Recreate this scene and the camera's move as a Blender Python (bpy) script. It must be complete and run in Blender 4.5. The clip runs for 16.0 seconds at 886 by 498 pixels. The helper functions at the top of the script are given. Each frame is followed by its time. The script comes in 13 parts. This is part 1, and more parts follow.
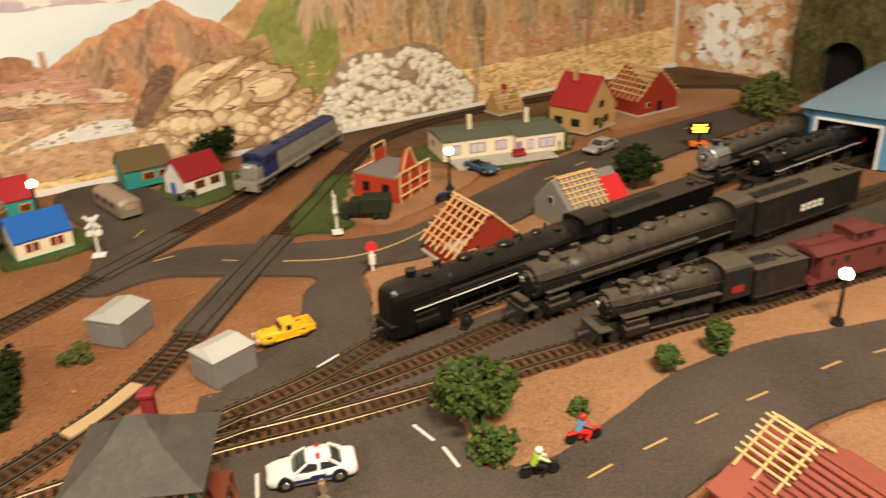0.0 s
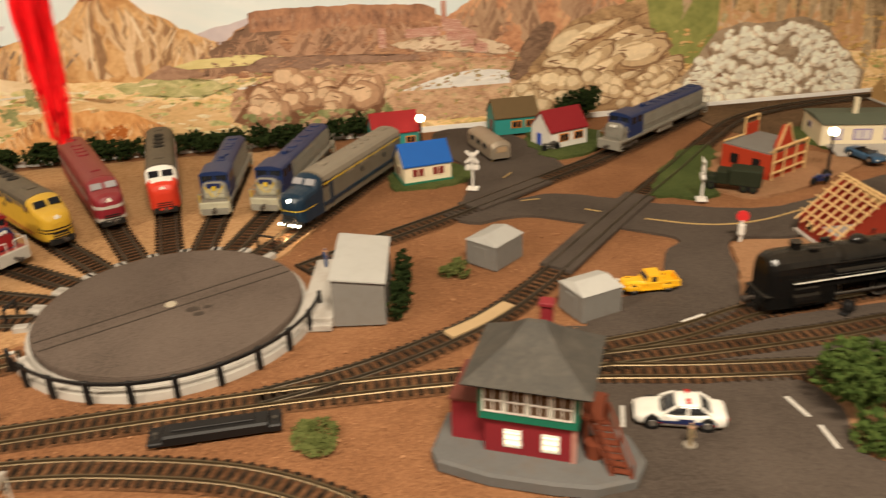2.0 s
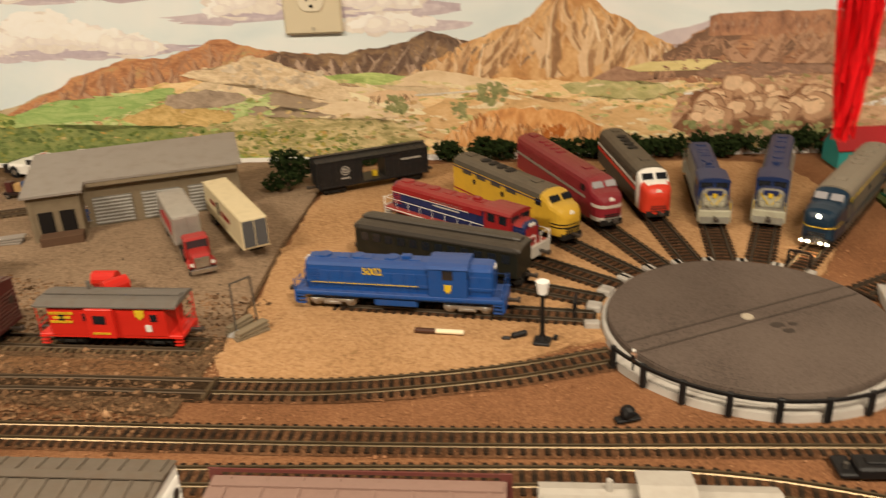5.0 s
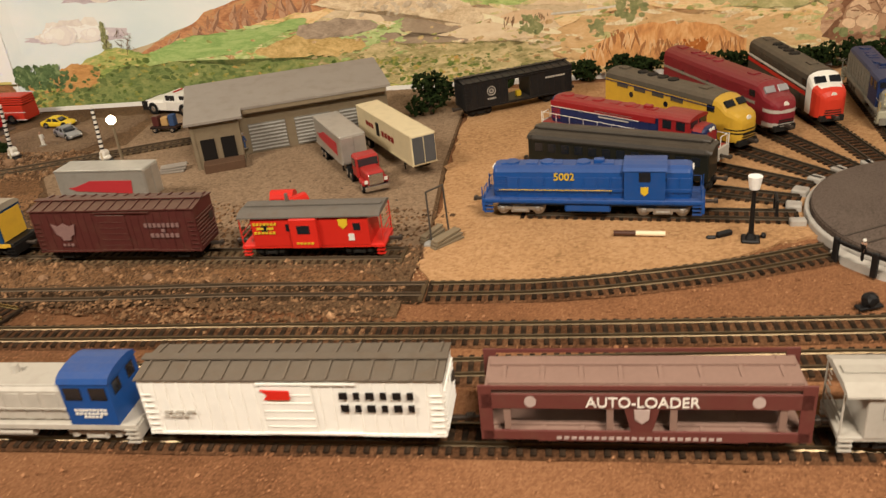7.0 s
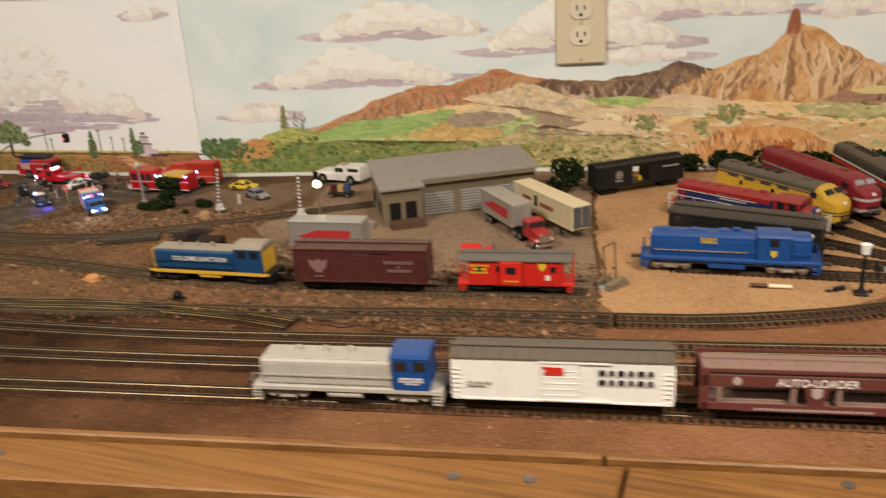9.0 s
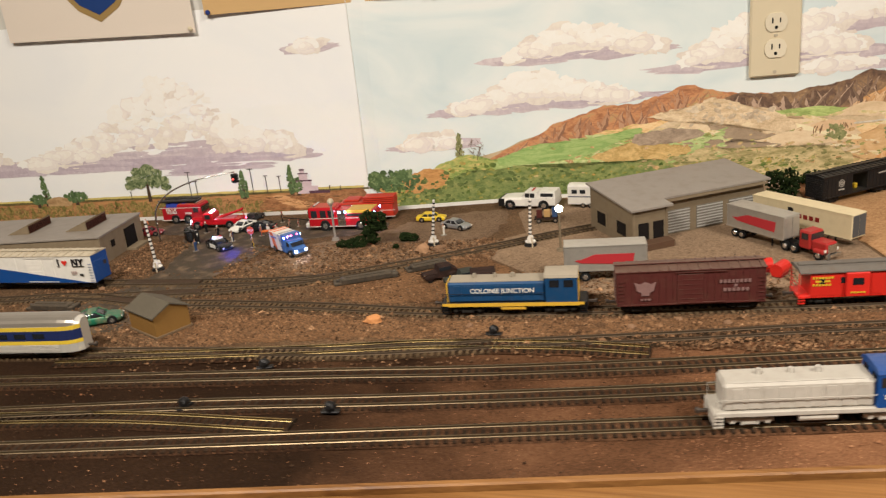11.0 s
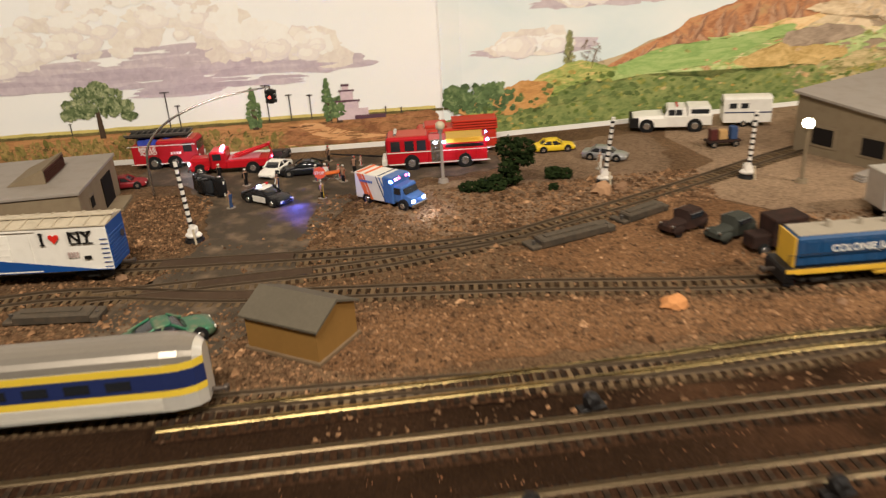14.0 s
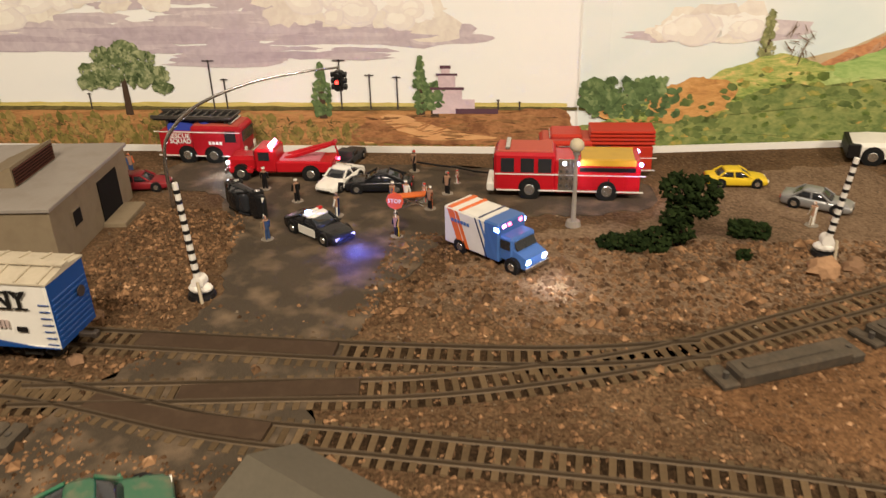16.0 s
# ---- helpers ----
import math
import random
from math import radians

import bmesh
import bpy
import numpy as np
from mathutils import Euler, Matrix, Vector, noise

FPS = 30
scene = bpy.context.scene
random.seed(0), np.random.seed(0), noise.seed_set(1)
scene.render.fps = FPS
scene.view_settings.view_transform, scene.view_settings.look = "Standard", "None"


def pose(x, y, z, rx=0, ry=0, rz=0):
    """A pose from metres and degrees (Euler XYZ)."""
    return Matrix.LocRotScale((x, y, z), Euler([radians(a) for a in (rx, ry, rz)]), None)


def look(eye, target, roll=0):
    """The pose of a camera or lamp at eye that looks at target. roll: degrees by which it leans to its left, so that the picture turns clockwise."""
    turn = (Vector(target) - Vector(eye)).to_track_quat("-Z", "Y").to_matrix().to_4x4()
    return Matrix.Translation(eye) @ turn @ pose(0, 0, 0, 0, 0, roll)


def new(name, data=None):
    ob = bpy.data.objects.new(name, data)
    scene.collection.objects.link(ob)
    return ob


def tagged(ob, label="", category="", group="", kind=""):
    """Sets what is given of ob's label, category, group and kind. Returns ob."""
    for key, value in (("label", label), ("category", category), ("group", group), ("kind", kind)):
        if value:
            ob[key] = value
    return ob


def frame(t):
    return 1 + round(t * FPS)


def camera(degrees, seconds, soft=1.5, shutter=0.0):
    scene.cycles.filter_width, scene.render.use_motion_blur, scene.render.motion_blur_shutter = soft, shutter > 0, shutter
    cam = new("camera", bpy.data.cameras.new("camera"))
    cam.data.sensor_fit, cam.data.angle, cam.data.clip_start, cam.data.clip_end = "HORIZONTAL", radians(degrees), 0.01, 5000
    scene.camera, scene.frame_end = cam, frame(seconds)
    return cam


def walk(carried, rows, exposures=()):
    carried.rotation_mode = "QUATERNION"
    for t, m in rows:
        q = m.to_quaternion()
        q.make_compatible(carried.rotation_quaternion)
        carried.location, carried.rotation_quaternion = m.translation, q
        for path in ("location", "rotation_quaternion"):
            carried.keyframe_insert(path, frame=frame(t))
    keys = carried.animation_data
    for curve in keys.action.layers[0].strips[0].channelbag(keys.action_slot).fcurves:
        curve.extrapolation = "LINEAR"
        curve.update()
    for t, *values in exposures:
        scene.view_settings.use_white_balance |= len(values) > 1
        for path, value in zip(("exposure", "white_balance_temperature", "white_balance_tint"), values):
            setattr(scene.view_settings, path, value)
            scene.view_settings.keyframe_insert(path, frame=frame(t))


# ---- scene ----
cam = camera(58.0, 16.0, soft=1.3, shutter=0.5)
PATH = [
    (0, (0.326, -0.604, 0.362), (1.002, 1.085, -0.468), -2.2),
    (0.5, (0.328, -0.614, 0.362), (0.758, 1.152, -0.473), -2.3),
    (1, (0.316, -0.614, 0.353), (0.58, 1.181, -0.488), -2.5),
    (1.5, (0.292, -0.62, 0.349), (0.408, 1.187, -0.501), -2.5),
    (2, (0.253, -0.614, 0.341), (0.216, 1.2, -0.5), -2.4),
    (2.1, (0.234, -0.611, 0.338), (0.18, 1.204, -0.5), -2.2),
    (2.5, (0.186, -0.605, 0.34), (0.023, 1.205, -0.495), -2.8),
    (3, (0.131, -0.586, 0.334), (-0.093, 1.214, -0.509), -3.1),
    (3.5, (0.072, -0.574, 0.33), (-0.194, 1.217, -0.519), -3.5),
    (4, (0.028, -0.573, 0.327), (-0.259, 1.211, -0.529), -3.1),
    (4.5, (-0.033, -0.599, 0.331), (-0.401, 1.175, -0.515), -3.1),
    (5, (-0.081, -0.624, 0.337), (-0.582, 1.141, -0.46), -2.8),
    (5.2, (-0.092, -0.629, 0.339), (-0.632, 1.131, -0.442), -2.4),
    (7.3, (-0.203, -0.696, 0.304), (-0.817, 0.982, -0.594), -6.4),
    (7.5, (-0.185, -0.738, 0.311), (-0.764, 0.957, -0.578), -6.3),
    (8, (-0.155, -0.798, 0.333), (-0.766, 0.926, -0.477), -5.4),
    (8.5, (-0.182, -0.846, 0.34), (-0.869, 0.877, -0.407), -4.6),
    (9, (-0.292, -0.917, 0.361), (-0.969, 0.834, -0.329), -3.8),
    (9.5, (-0.394, -0.981, 0.374), (-1.09, 0.783, -0.262), -3.2),
    (10, (-0.51, -0.988, 0.372), (-1.214, 0.782, -0.239), -3.6),
    (10.2, (-0.546, -0.986, 0.369), (-1.239, 0.786, -0.247), -4.4),
    (12.3, (-1.003, -1.066, 0.402), (-1.21, 0.815, -0.247), -6.1),
    (12.5, (-1.04, -1.028, 0.405), (-1.206, 0.855, -0.249), -6.5),
    (13, (-1.113, -0.97, 0.379), (-1.192, 0.919, -0.273), -6.6),
    (13.5, (-1.191, -0.882, 0.323), (-1.19, 0.993, -0.372), -4.4),
    (14, (-1.199, -0.724, 0.288), (-1.269, 1.108, -0.511), -3.7),
    (14.5, (-1.218, -0.606, 0.3), (-1.34, 1.19, -0.572), -2.9),
    (15, (-1.26, -0.531, 0.3), (-1.409, 1.247, -0.603), -2.1),
    (15.5, (-1.241, -0.48, 0.267), (-1.462, 1.292, -0.635), -1.0),
    (16, (-1.23, -0.442, 0.257), (-1.535, 1.325, -0.628), -1.6),
]
walk(cam, [(t, look(e, g, r)) for t, e, g, r in PATH], ((0, 0.29, 6300, 10), (1.0, 0.16, 6300, 10), (3.0, 0.0, 6400, 10), (5.0, -0.15, 6350, 10), (7.5, -0.12, 5900, 10), (9.0, -0.27, 5750, 10), (10.0, -0.11, 5650, 10), (12.5, 0.0, 5650, 10), (14.0, 0.0, 5900, 10), (16.0, 0.02, 6200, 10)))

# world: a closed room, so the world gives next to nothing
world = bpy.data.worlds.new("room_dark")
scene.world = world
world.use_nodes = True
world.node_tree.nodes["Background"].inputs[0].default_value = (0.9, 0.75, 0.6, 1)
world.node_tree.nodes["Background"].inputs[1].default_value = 0.02


def area_lamp(x, y, z, sx, sy, watts, colour):
    """The tubes of one ceiling light."""
    l = bpy.data.lights.new("ceiling_tubes", "AREA")
    l.shape, l.size, l.size_y, l.energy, l.color = "RECTANGLE", sx, sy, watts, colour
    ob = new("ceiling_tubes", l)
    ob.matrix_world = pose(x, y, z)
    return ob


WARM = (1.0, 0.84, 0.63)
CEIL = 1.5
LIGHTS = ((0.45, -1.05, 60), (-1.35, -1.25, 53))
for lx, ly, lw in LIGHTS:
    area_lamp(lx, ly, CEIL - 0.075, 0.62, 0.20, lw, WARM)


def bulb(x, y, z, watts, colour):
    """A tiny working bulb in one of the models."""
    l = bpy.data.lights.new("model_bulb", "POINT")
    l.energy, l.color, l.shadow_soft_size = watts, colour, 0.003
    new("model_bulb", l).matrix_world = pose(x, y, z)


# police car, ambulance, tow truck (front and roof), fire engine (side and tail), street diesel's pilot
for lx, ly, lz, lw, lc in ((-1.380, 0.060, 0.009, 0.05, (0.10, 0.14, 1.0)), (-1.238, 0.020, 0.012, 0.030, (0.95, 0.95, 1.0)), (-1.540, 0.196, 0.013, 0.022, (0.75, 0.85, 1.0)), (-1.490, 0.186, 0.038, 0.014, (1.0, 0.55, 0.75)),
                           (-1.222, 0.160, 0.030, 0.012, (0.80, 0.80, 1.0)), (-1.172, 0.160, 0.030, 0.012, (0.65, 0.35, 1.0)), (0.071, 0.160, 0.008, 0.040, (1.0, 0.62, 0.28))):
    bulb(lx, ly, lz, lw, lc)


# ---- materials ----
MATS = {}


def mat(name, col, rough=0.55, metal=0.0, var=0.12, scale=60.0, bump=0.0, bscale=400.0, dirt=0.0, dirt_col=(0.12, 0.08, 0.05), spec=0.26, rand=0.06, dust=0.0, dust_col=(0.17, 0.135, 0.095)):
    """A painted or natural surface: base colour, broad stains, fine grain, relief, optional grime."""
    if name in MATS:
        return MATS[name]
    m = bpy.data.materials.new(name)
    m.use_nodes = True
    nt = m.node_tree
    b = nt.nodes["Principled BSDF"]
    b.inputs["Roughness"].default_value, b.inputs["Metallic"].default_value = rough, metal
    b.inputs["Specular IOR Level"].default_value = spec if rough < 0.6 else 0.4 * spec
    tc = nt.nodes.new("ShaderNodeTexCoord")
    n1 = nt.nodes.new("ShaderNodeTexNoise")
    n1.inputs["Scale"].default_value, n1.inputs["Detail"].default_value = scale, 4
    n2 = nt.nodes.new("ShaderNodeTexNoise")
    n2.inputs["Scale"].default_value, n2.inputs["Detail"].default_value = bscale, 3
    for n in (n1, n2):
        nt.links.new(tc.outputs["Object"], n.inputs["Vector"])
    mixn = nt.nodes.new("ShaderNodeMath")
    mixn.operation = "MULTIPLY_ADD"
    mixn.inputs[1].default_value, mixn.inputs[2].default_value = 2.0 * var, 1.0 - var
    add = nt.nodes.new("ShaderNodeMath")
    add.operation = "MULTIPLY_ADD"
    add.inputs[1].default_value = 0.5
    half = nt.nodes.new("ShaderNodeMath")
    half.operation = "MULTIPLY"
    half.inputs[1].default_value = 0.5
    nt.links.new(n2.outputs["Fac"], half.inputs[0])
    nt.links.new(n1.outputs["Fac"], add.inputs[0])
    nt.links.new(half.outputs[0], add.inputs[2])
    nt.links.new(add.outputs[0], mixn.inputs[0])
    oi = nt.nodes.new("ShaderNodeObjectInfo")
    rnd = nt.nodes.new("ShaderNodeMath")
    rnd.operation = "MULTIPLY_ADD"
    rnd.inputs[1].default_value, rnd.inputs[2].default_value = 2 * rand, 1 - rand
    nt.links.new(oi.outputs["Random"], rnd.inputs[0])
    tot = nt.nodes.new("ShaderNodeMath")
    tot.operation = "MULTIPLY"
    nt.links.new(mixn.outputs[0], tot.inputs[0])
    nt.links.new(rnd.outputs[0], tot.inputs[1])
    hsv = nt.nodes.new("ShaderNodeHueSaturation")
    hsv.inputs["Color"].default_value = (*col, 1)
    nt.links.new(tot.outputs[0], hsv.inputs["Value"])
    out = hsv.outputs["Color"]
    if dirt > 0:
        n3 = nt.nodes.new("ShaderNodeTexNoise")
        n3.inputs["Scale"].default_value, n3.inputs["Detail"].default_value = scale * 1.7, 6
        nt.links.new(tc.outputs["Object"], n3.inputs["Vector"])
        ramp = nt.nodes.new("ShaderNodeValToRGB")
        ramp.color_ramp.elements[0].position, ramp.color_ramp.elements[1].position = 0.48, 0.72
        ramp.color_ramp.elements[0].color, ramp.color_ramp.elements[1].color = (0, 0, 0, 1), (dirt, dirt, dirt, 1)
        nt.links.new(n3.outputs["Fac"], ramp.inputs["Fac"])
        mx = nt.nodes.new("ShaderNodeMix")
        mx.data_type = "RGBA"
        nt.links.new(ramp.outputs["Color"], mx.inputs["Factor"])
        nt.links.new(out, mx.inputs["A"])
        mx.inputs["B"].default_value = (*dirt_col, 1)
        out = mx.outputs["Result"]
    if dust > 0:
        geo, sp, mr, ml, md = (nt.nodes.new("ShaderNode" + k) for k in ("NewGeometry", "SeparateXYZ", "MapRange", "Math", "Mix"))
        nt.links.new(geo.outputs["Normal"], sp.inputs["Vector"])
        nt.links.new(sp.outputs["Z"], mr.inputs["Value"])
        mr.inputs["From Min"].default_value, mr.inputs["From Max"].default_value, mr.inputs["To Max"].default_value = 0.25, 0.95, 1.6 * dust
        ml.operation, md.data_type = "MULTIPLY", "RGBA"
        nt.links.new(mr.outputs["Result"], ml.inputs[0])
        nt.links.new(add.outputs[0], ml.inputs[1])
        nt.links.new(ml.outputs[0], md.inputs["Factor"])
        nt.links.new(out, md.inputs["A"])
        md.inputs["B"].default_value = (*dust_col, 1)
        out = md.outputs["Result"]
    nt.links.new(out, b.inputs["Base Color"])
    if bump > 0:
        bp = nt.nodes.new("ShaderNodeBump")
        bp.inputs["Strength"].default_value, bp.inputs["Distance"].default_value = min(1, bump), 0.001
        nt.links.new(n2.outputs["Fac"], bp.inputs["Height"])
        nt.links.new(bp.outputs["Normal"], b.inputs["Normal"])
    MATS[name] = m
    return m


def ground_mat(name, stops, scale, fine, rough=0.95, bump=1.0, deep=0.0020, west=None):
    """Loose ground cover: a colour ramp over broad and granular noise; west blends in another ramp by x."""
    m = bpy.data.materials.new(name)
    m.use_nodes = True
    nt = m.node_tree
    b = nt.nodes["Principled BSDF"]
    b.inputs["Roughness"].default_value, b.inputs["Specular IOR Level"].default_value = rough, 0.05
    geo = nt.nodes.new("ShaderNodeNewGeometry")
    n1, n2 = nt.nodes.new("ShaderNodeTexNoise"), nt.nodes.new("ShaderNodeTexVoronoi")
    n3 = nt.nodes.new("ShaderNodeTexNoise")
    n1.inputs["Scale"].default_value, n1.inputs["Detail"].default_value = scale, 5
    n2.inputs["Scale"].default_value = fine
    n3.inputs["Scale"].default_value, n3.inputs["Detail"].default_value = fine * 0.6, 6
    n3.inputs["Roughness"].default_value = 0.75
    for n in (n1, n2, n3):
        nt.links.new(geo.outputs["Position"], n.inputs["Vector"])
    a1 = nt.nodes.new("ShaderNodeMath")
    a1.operation = "MULTIPLY_ADD"
    a1.inputs[1].default_value = 0.40
    sep = nt.nodes.new("ShaderNodeSeparateColor")
    nt.links.new(n2.outputs["Color"], sep.inputs["Color"])
    mx = nt.nodes.new("ShaderNodeMix")
    mx.inputs["Factor"].default_value = 0.72
    nt.links.new(sep.outputs["Red"], mx.inputs["A"])
    nt.links.new(n3.outputs["Fac"], mx.inputs["B"])
    a2 = nt.nodes.new("ShaderNodeMath")
    a2.operation = "MULTIPLY"
    a2.inputs[1].default_value = 0.60
    nt.links.new(mx.outputs["Result"], a2.inputs[0])
    nt.links.new(n1.outputs["Fac"], a1.inputs[0])
    nt.links.new(a2.outputs[0], a1.inputs[2])
    ramp = nt.nodes.new("ShaderNodeValToRGB")
    cr = ramp.color_ramp
    cr.elements[0].position, cr.elements[1].position = stops[0][0], stops[-1][0]
    cr.elements[0].color, cr.elements[1].color = (*[v * 0.6 for v in stops[0][1]], 1), (*stops[-1][1], 1)
    for p, c in stops[1:-1]:
        cr.elements.new(p).color = (*c, 1)
    nt.links.new(a1.outputs[0], ramp.inputs["Fac"])
    out = ramp.outputs["Color"]
    # cross-fade by x to a second, darker ramp
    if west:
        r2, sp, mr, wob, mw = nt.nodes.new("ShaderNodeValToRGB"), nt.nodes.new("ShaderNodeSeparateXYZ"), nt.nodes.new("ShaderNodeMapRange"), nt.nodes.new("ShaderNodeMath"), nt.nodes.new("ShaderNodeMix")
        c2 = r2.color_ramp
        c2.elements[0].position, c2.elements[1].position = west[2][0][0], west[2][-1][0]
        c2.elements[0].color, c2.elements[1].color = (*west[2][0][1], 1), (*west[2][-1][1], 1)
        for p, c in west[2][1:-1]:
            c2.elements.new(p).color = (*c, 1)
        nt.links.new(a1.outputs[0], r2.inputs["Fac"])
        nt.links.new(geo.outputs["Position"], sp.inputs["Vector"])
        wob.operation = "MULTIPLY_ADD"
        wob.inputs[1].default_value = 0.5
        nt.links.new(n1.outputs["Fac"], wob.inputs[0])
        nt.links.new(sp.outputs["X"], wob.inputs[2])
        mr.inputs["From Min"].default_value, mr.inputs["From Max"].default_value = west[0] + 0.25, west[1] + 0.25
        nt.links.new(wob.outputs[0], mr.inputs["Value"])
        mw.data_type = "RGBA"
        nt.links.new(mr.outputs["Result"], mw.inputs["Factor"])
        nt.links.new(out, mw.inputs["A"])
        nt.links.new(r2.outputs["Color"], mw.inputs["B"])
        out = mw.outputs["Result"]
    nt.links.new(out, b.inputs["Base Color"])
    bp = nt.nodes.new("ShaderNodeBump")
    bp.inputs["Strength"].default_value, bp.inputs["Distance"].default_value = bump, deep
    nt.links.new(mx.outputs["Result"], bp.inputs["Height"])
    nt.links.new(bp.outputs["Normal"], b.inputs["Normal"])
    MATS[name] = m
    return m


def glow(name, col, strength, base=(0.8, 0.8, 0.75)):
    m = bpy.data.materials.new(name)
    m.use_nodes = True
    b = m.node_tree.nodes["Principled BSDF"]
    b.inputs["Base Color"].default_value = (*base, 1)
    b.inputs["Emission Color"].default_value = (*col, 1)
    b.inputs["Emission Strength"].default_value = strength
    MATS[name] = m
    return m


def chips_mat(name, stops, rough=0.9):
    """Loose chips in one mesh: each chip takes its own colour."""
    m = bpy.data.materials.new(name)
    m.use_nodes = True
    nt = m.node_tree
    b = nt.nodes["Principled BSDF"]
    b.inputs["Roughness"].default_value, b.inputs["Specular IOR Level"].default_value = rough, 0.05
    geo, ramp = nt.nodes.new("ShaderNodeNewGeometry"), nt.nodes.new("ShaderNodeValToRGB")
    cr = ramp.color_ramp
    cr.elements[0].position, cr.elements[1].position = stops[0][0], stops[-1][0]
    cr.elements[0].color, cr.elements[1].color = (*stops[0][1], 1), (*stops[-1][1], 1)
    for p, c in stops[1:-1]:
        cr.elements.new(p).color = (*c, 1)
    nz, mx = nt.nodes.new("ShaderNodeTexNoise"), nt.nodes.new("ShaderNodeMix")
    nz.inputs["Scale"].default_value, nz.inputs["Detail"].default_value, nz.inputs["Distortion"].default_value = 120.0, 6, 0.8
    nt.links.new(geo.outputs["Position"], nz.inputs["Vector"])
    st = nt.nodes.new("ShaderNodeMapRange")
    st.inputs["From Min"].default_value, st.inputs["From Max"].default_value = 0.28, 0.72
    nt.links.new(nz.outputs["Fac"], st.inputs["Value"])
    mx.inputs["Factor"].default_value = 0.5
    nt.links.new(geo.outputs["Random Per Island"], mx.inputs["A"])
    nt.links.new(st.outputs["Result"], mx.inputs["B"])
    nt.links.new(mx.outputs["Result"], ramp.inputs["Fac"])
    nt.links.new(ramp.outputs["Color"], b.inputs["Base Color"])
    MATS[name] = m
    return m


# from x -0.35 to -1.05 the brown fades to near-black brown
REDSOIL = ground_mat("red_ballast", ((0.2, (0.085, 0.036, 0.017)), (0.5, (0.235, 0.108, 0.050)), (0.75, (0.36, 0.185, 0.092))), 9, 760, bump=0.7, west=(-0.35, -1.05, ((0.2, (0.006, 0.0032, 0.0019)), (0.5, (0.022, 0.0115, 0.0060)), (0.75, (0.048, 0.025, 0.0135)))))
SAND = ground_mat("tan_sand", ((0.2, (0.24, 0.125, 0.052)), (0.5, (0.43, 0.245, 0.115)), (0.8, (0.58, 0.37, 0.20))), 9, 380, bump=0.9)
TANDIRT = ground_mat("tan_brown_dirt", ((0.25, (0.12, 0.078, 0.046)), (0.5, (0.25, 0.170, 0.107)), (0.75, (0.37, 0.262, 0.17))), 6, 420, bump=0.7)
PEACH = ground_mat("peach_sand", ((0.2, (0.195, 0.100, 0.050)), (0.5, (0.300, 0.160, 0.082)), (0.8, (0.38, 0.220, 0.122))), 6, 600, bump=0.7)
DIRT = ground_mat("grey_brown_dirt", ((0.25, (0.030, 0.017, 0.009)), (0.5, (0.118, 0.071, 0.038)), (0.75, (0.27, 0.168, 0.092))), 9, 620)
RUBBLE = ground_mat("brown_rubble", ((0.25, (0.048, 0.024, 0.011)), (0.5, (0.170, 0.090, 0.043)), (0.75, (0.32, 0.178, 0.086))), 13, 560)
GRAVEL = ground_mat("brown_gravel", ((0.25, (0.058, 0.037, 0.022)), (0.5, (0.185, 0.122, 0.075)), (0.75, (0.36, 0.248, 0.16))), 12, 650)
ASPHALT = ground_mat("worn_asphalt", ((0.28, (0.053, 0.041, 0.033)), (0.5, (0.073, 0.057, 0.046)), (0.74, (0.100, 0.080, 0.065))), 11, 900, rough=0.9, bump=0.3)
GRASS = ground_mat("grass_flock", ((0.25, (0.028, 0.045, 0.014)), (0.5, (0.072, 0.095, 0.030)), (0.75, (0.14, 0.15, 0.05))), 14, 700)
DECK = ground_mat("turntable_deck", ((0.3, (0.084, 0.063, 0.051)), (0.5, (0.112, 0.085, 0.069)), (0.72, (0.142, 0.109, 0.088))), 12, 900, rough=0.7, bump=0.15)
PLASTER = mat("dim_plaster", (0.24, 0.205, 0.165), 0.9, var=0.06, scale=4, bump=0.2, bscale=90)
WALLPAINT = mat("wall_paint", (0.66, 0.64, 0.58), 0.85, var=0.05, scale=5, bump=0.15, bscale=120)


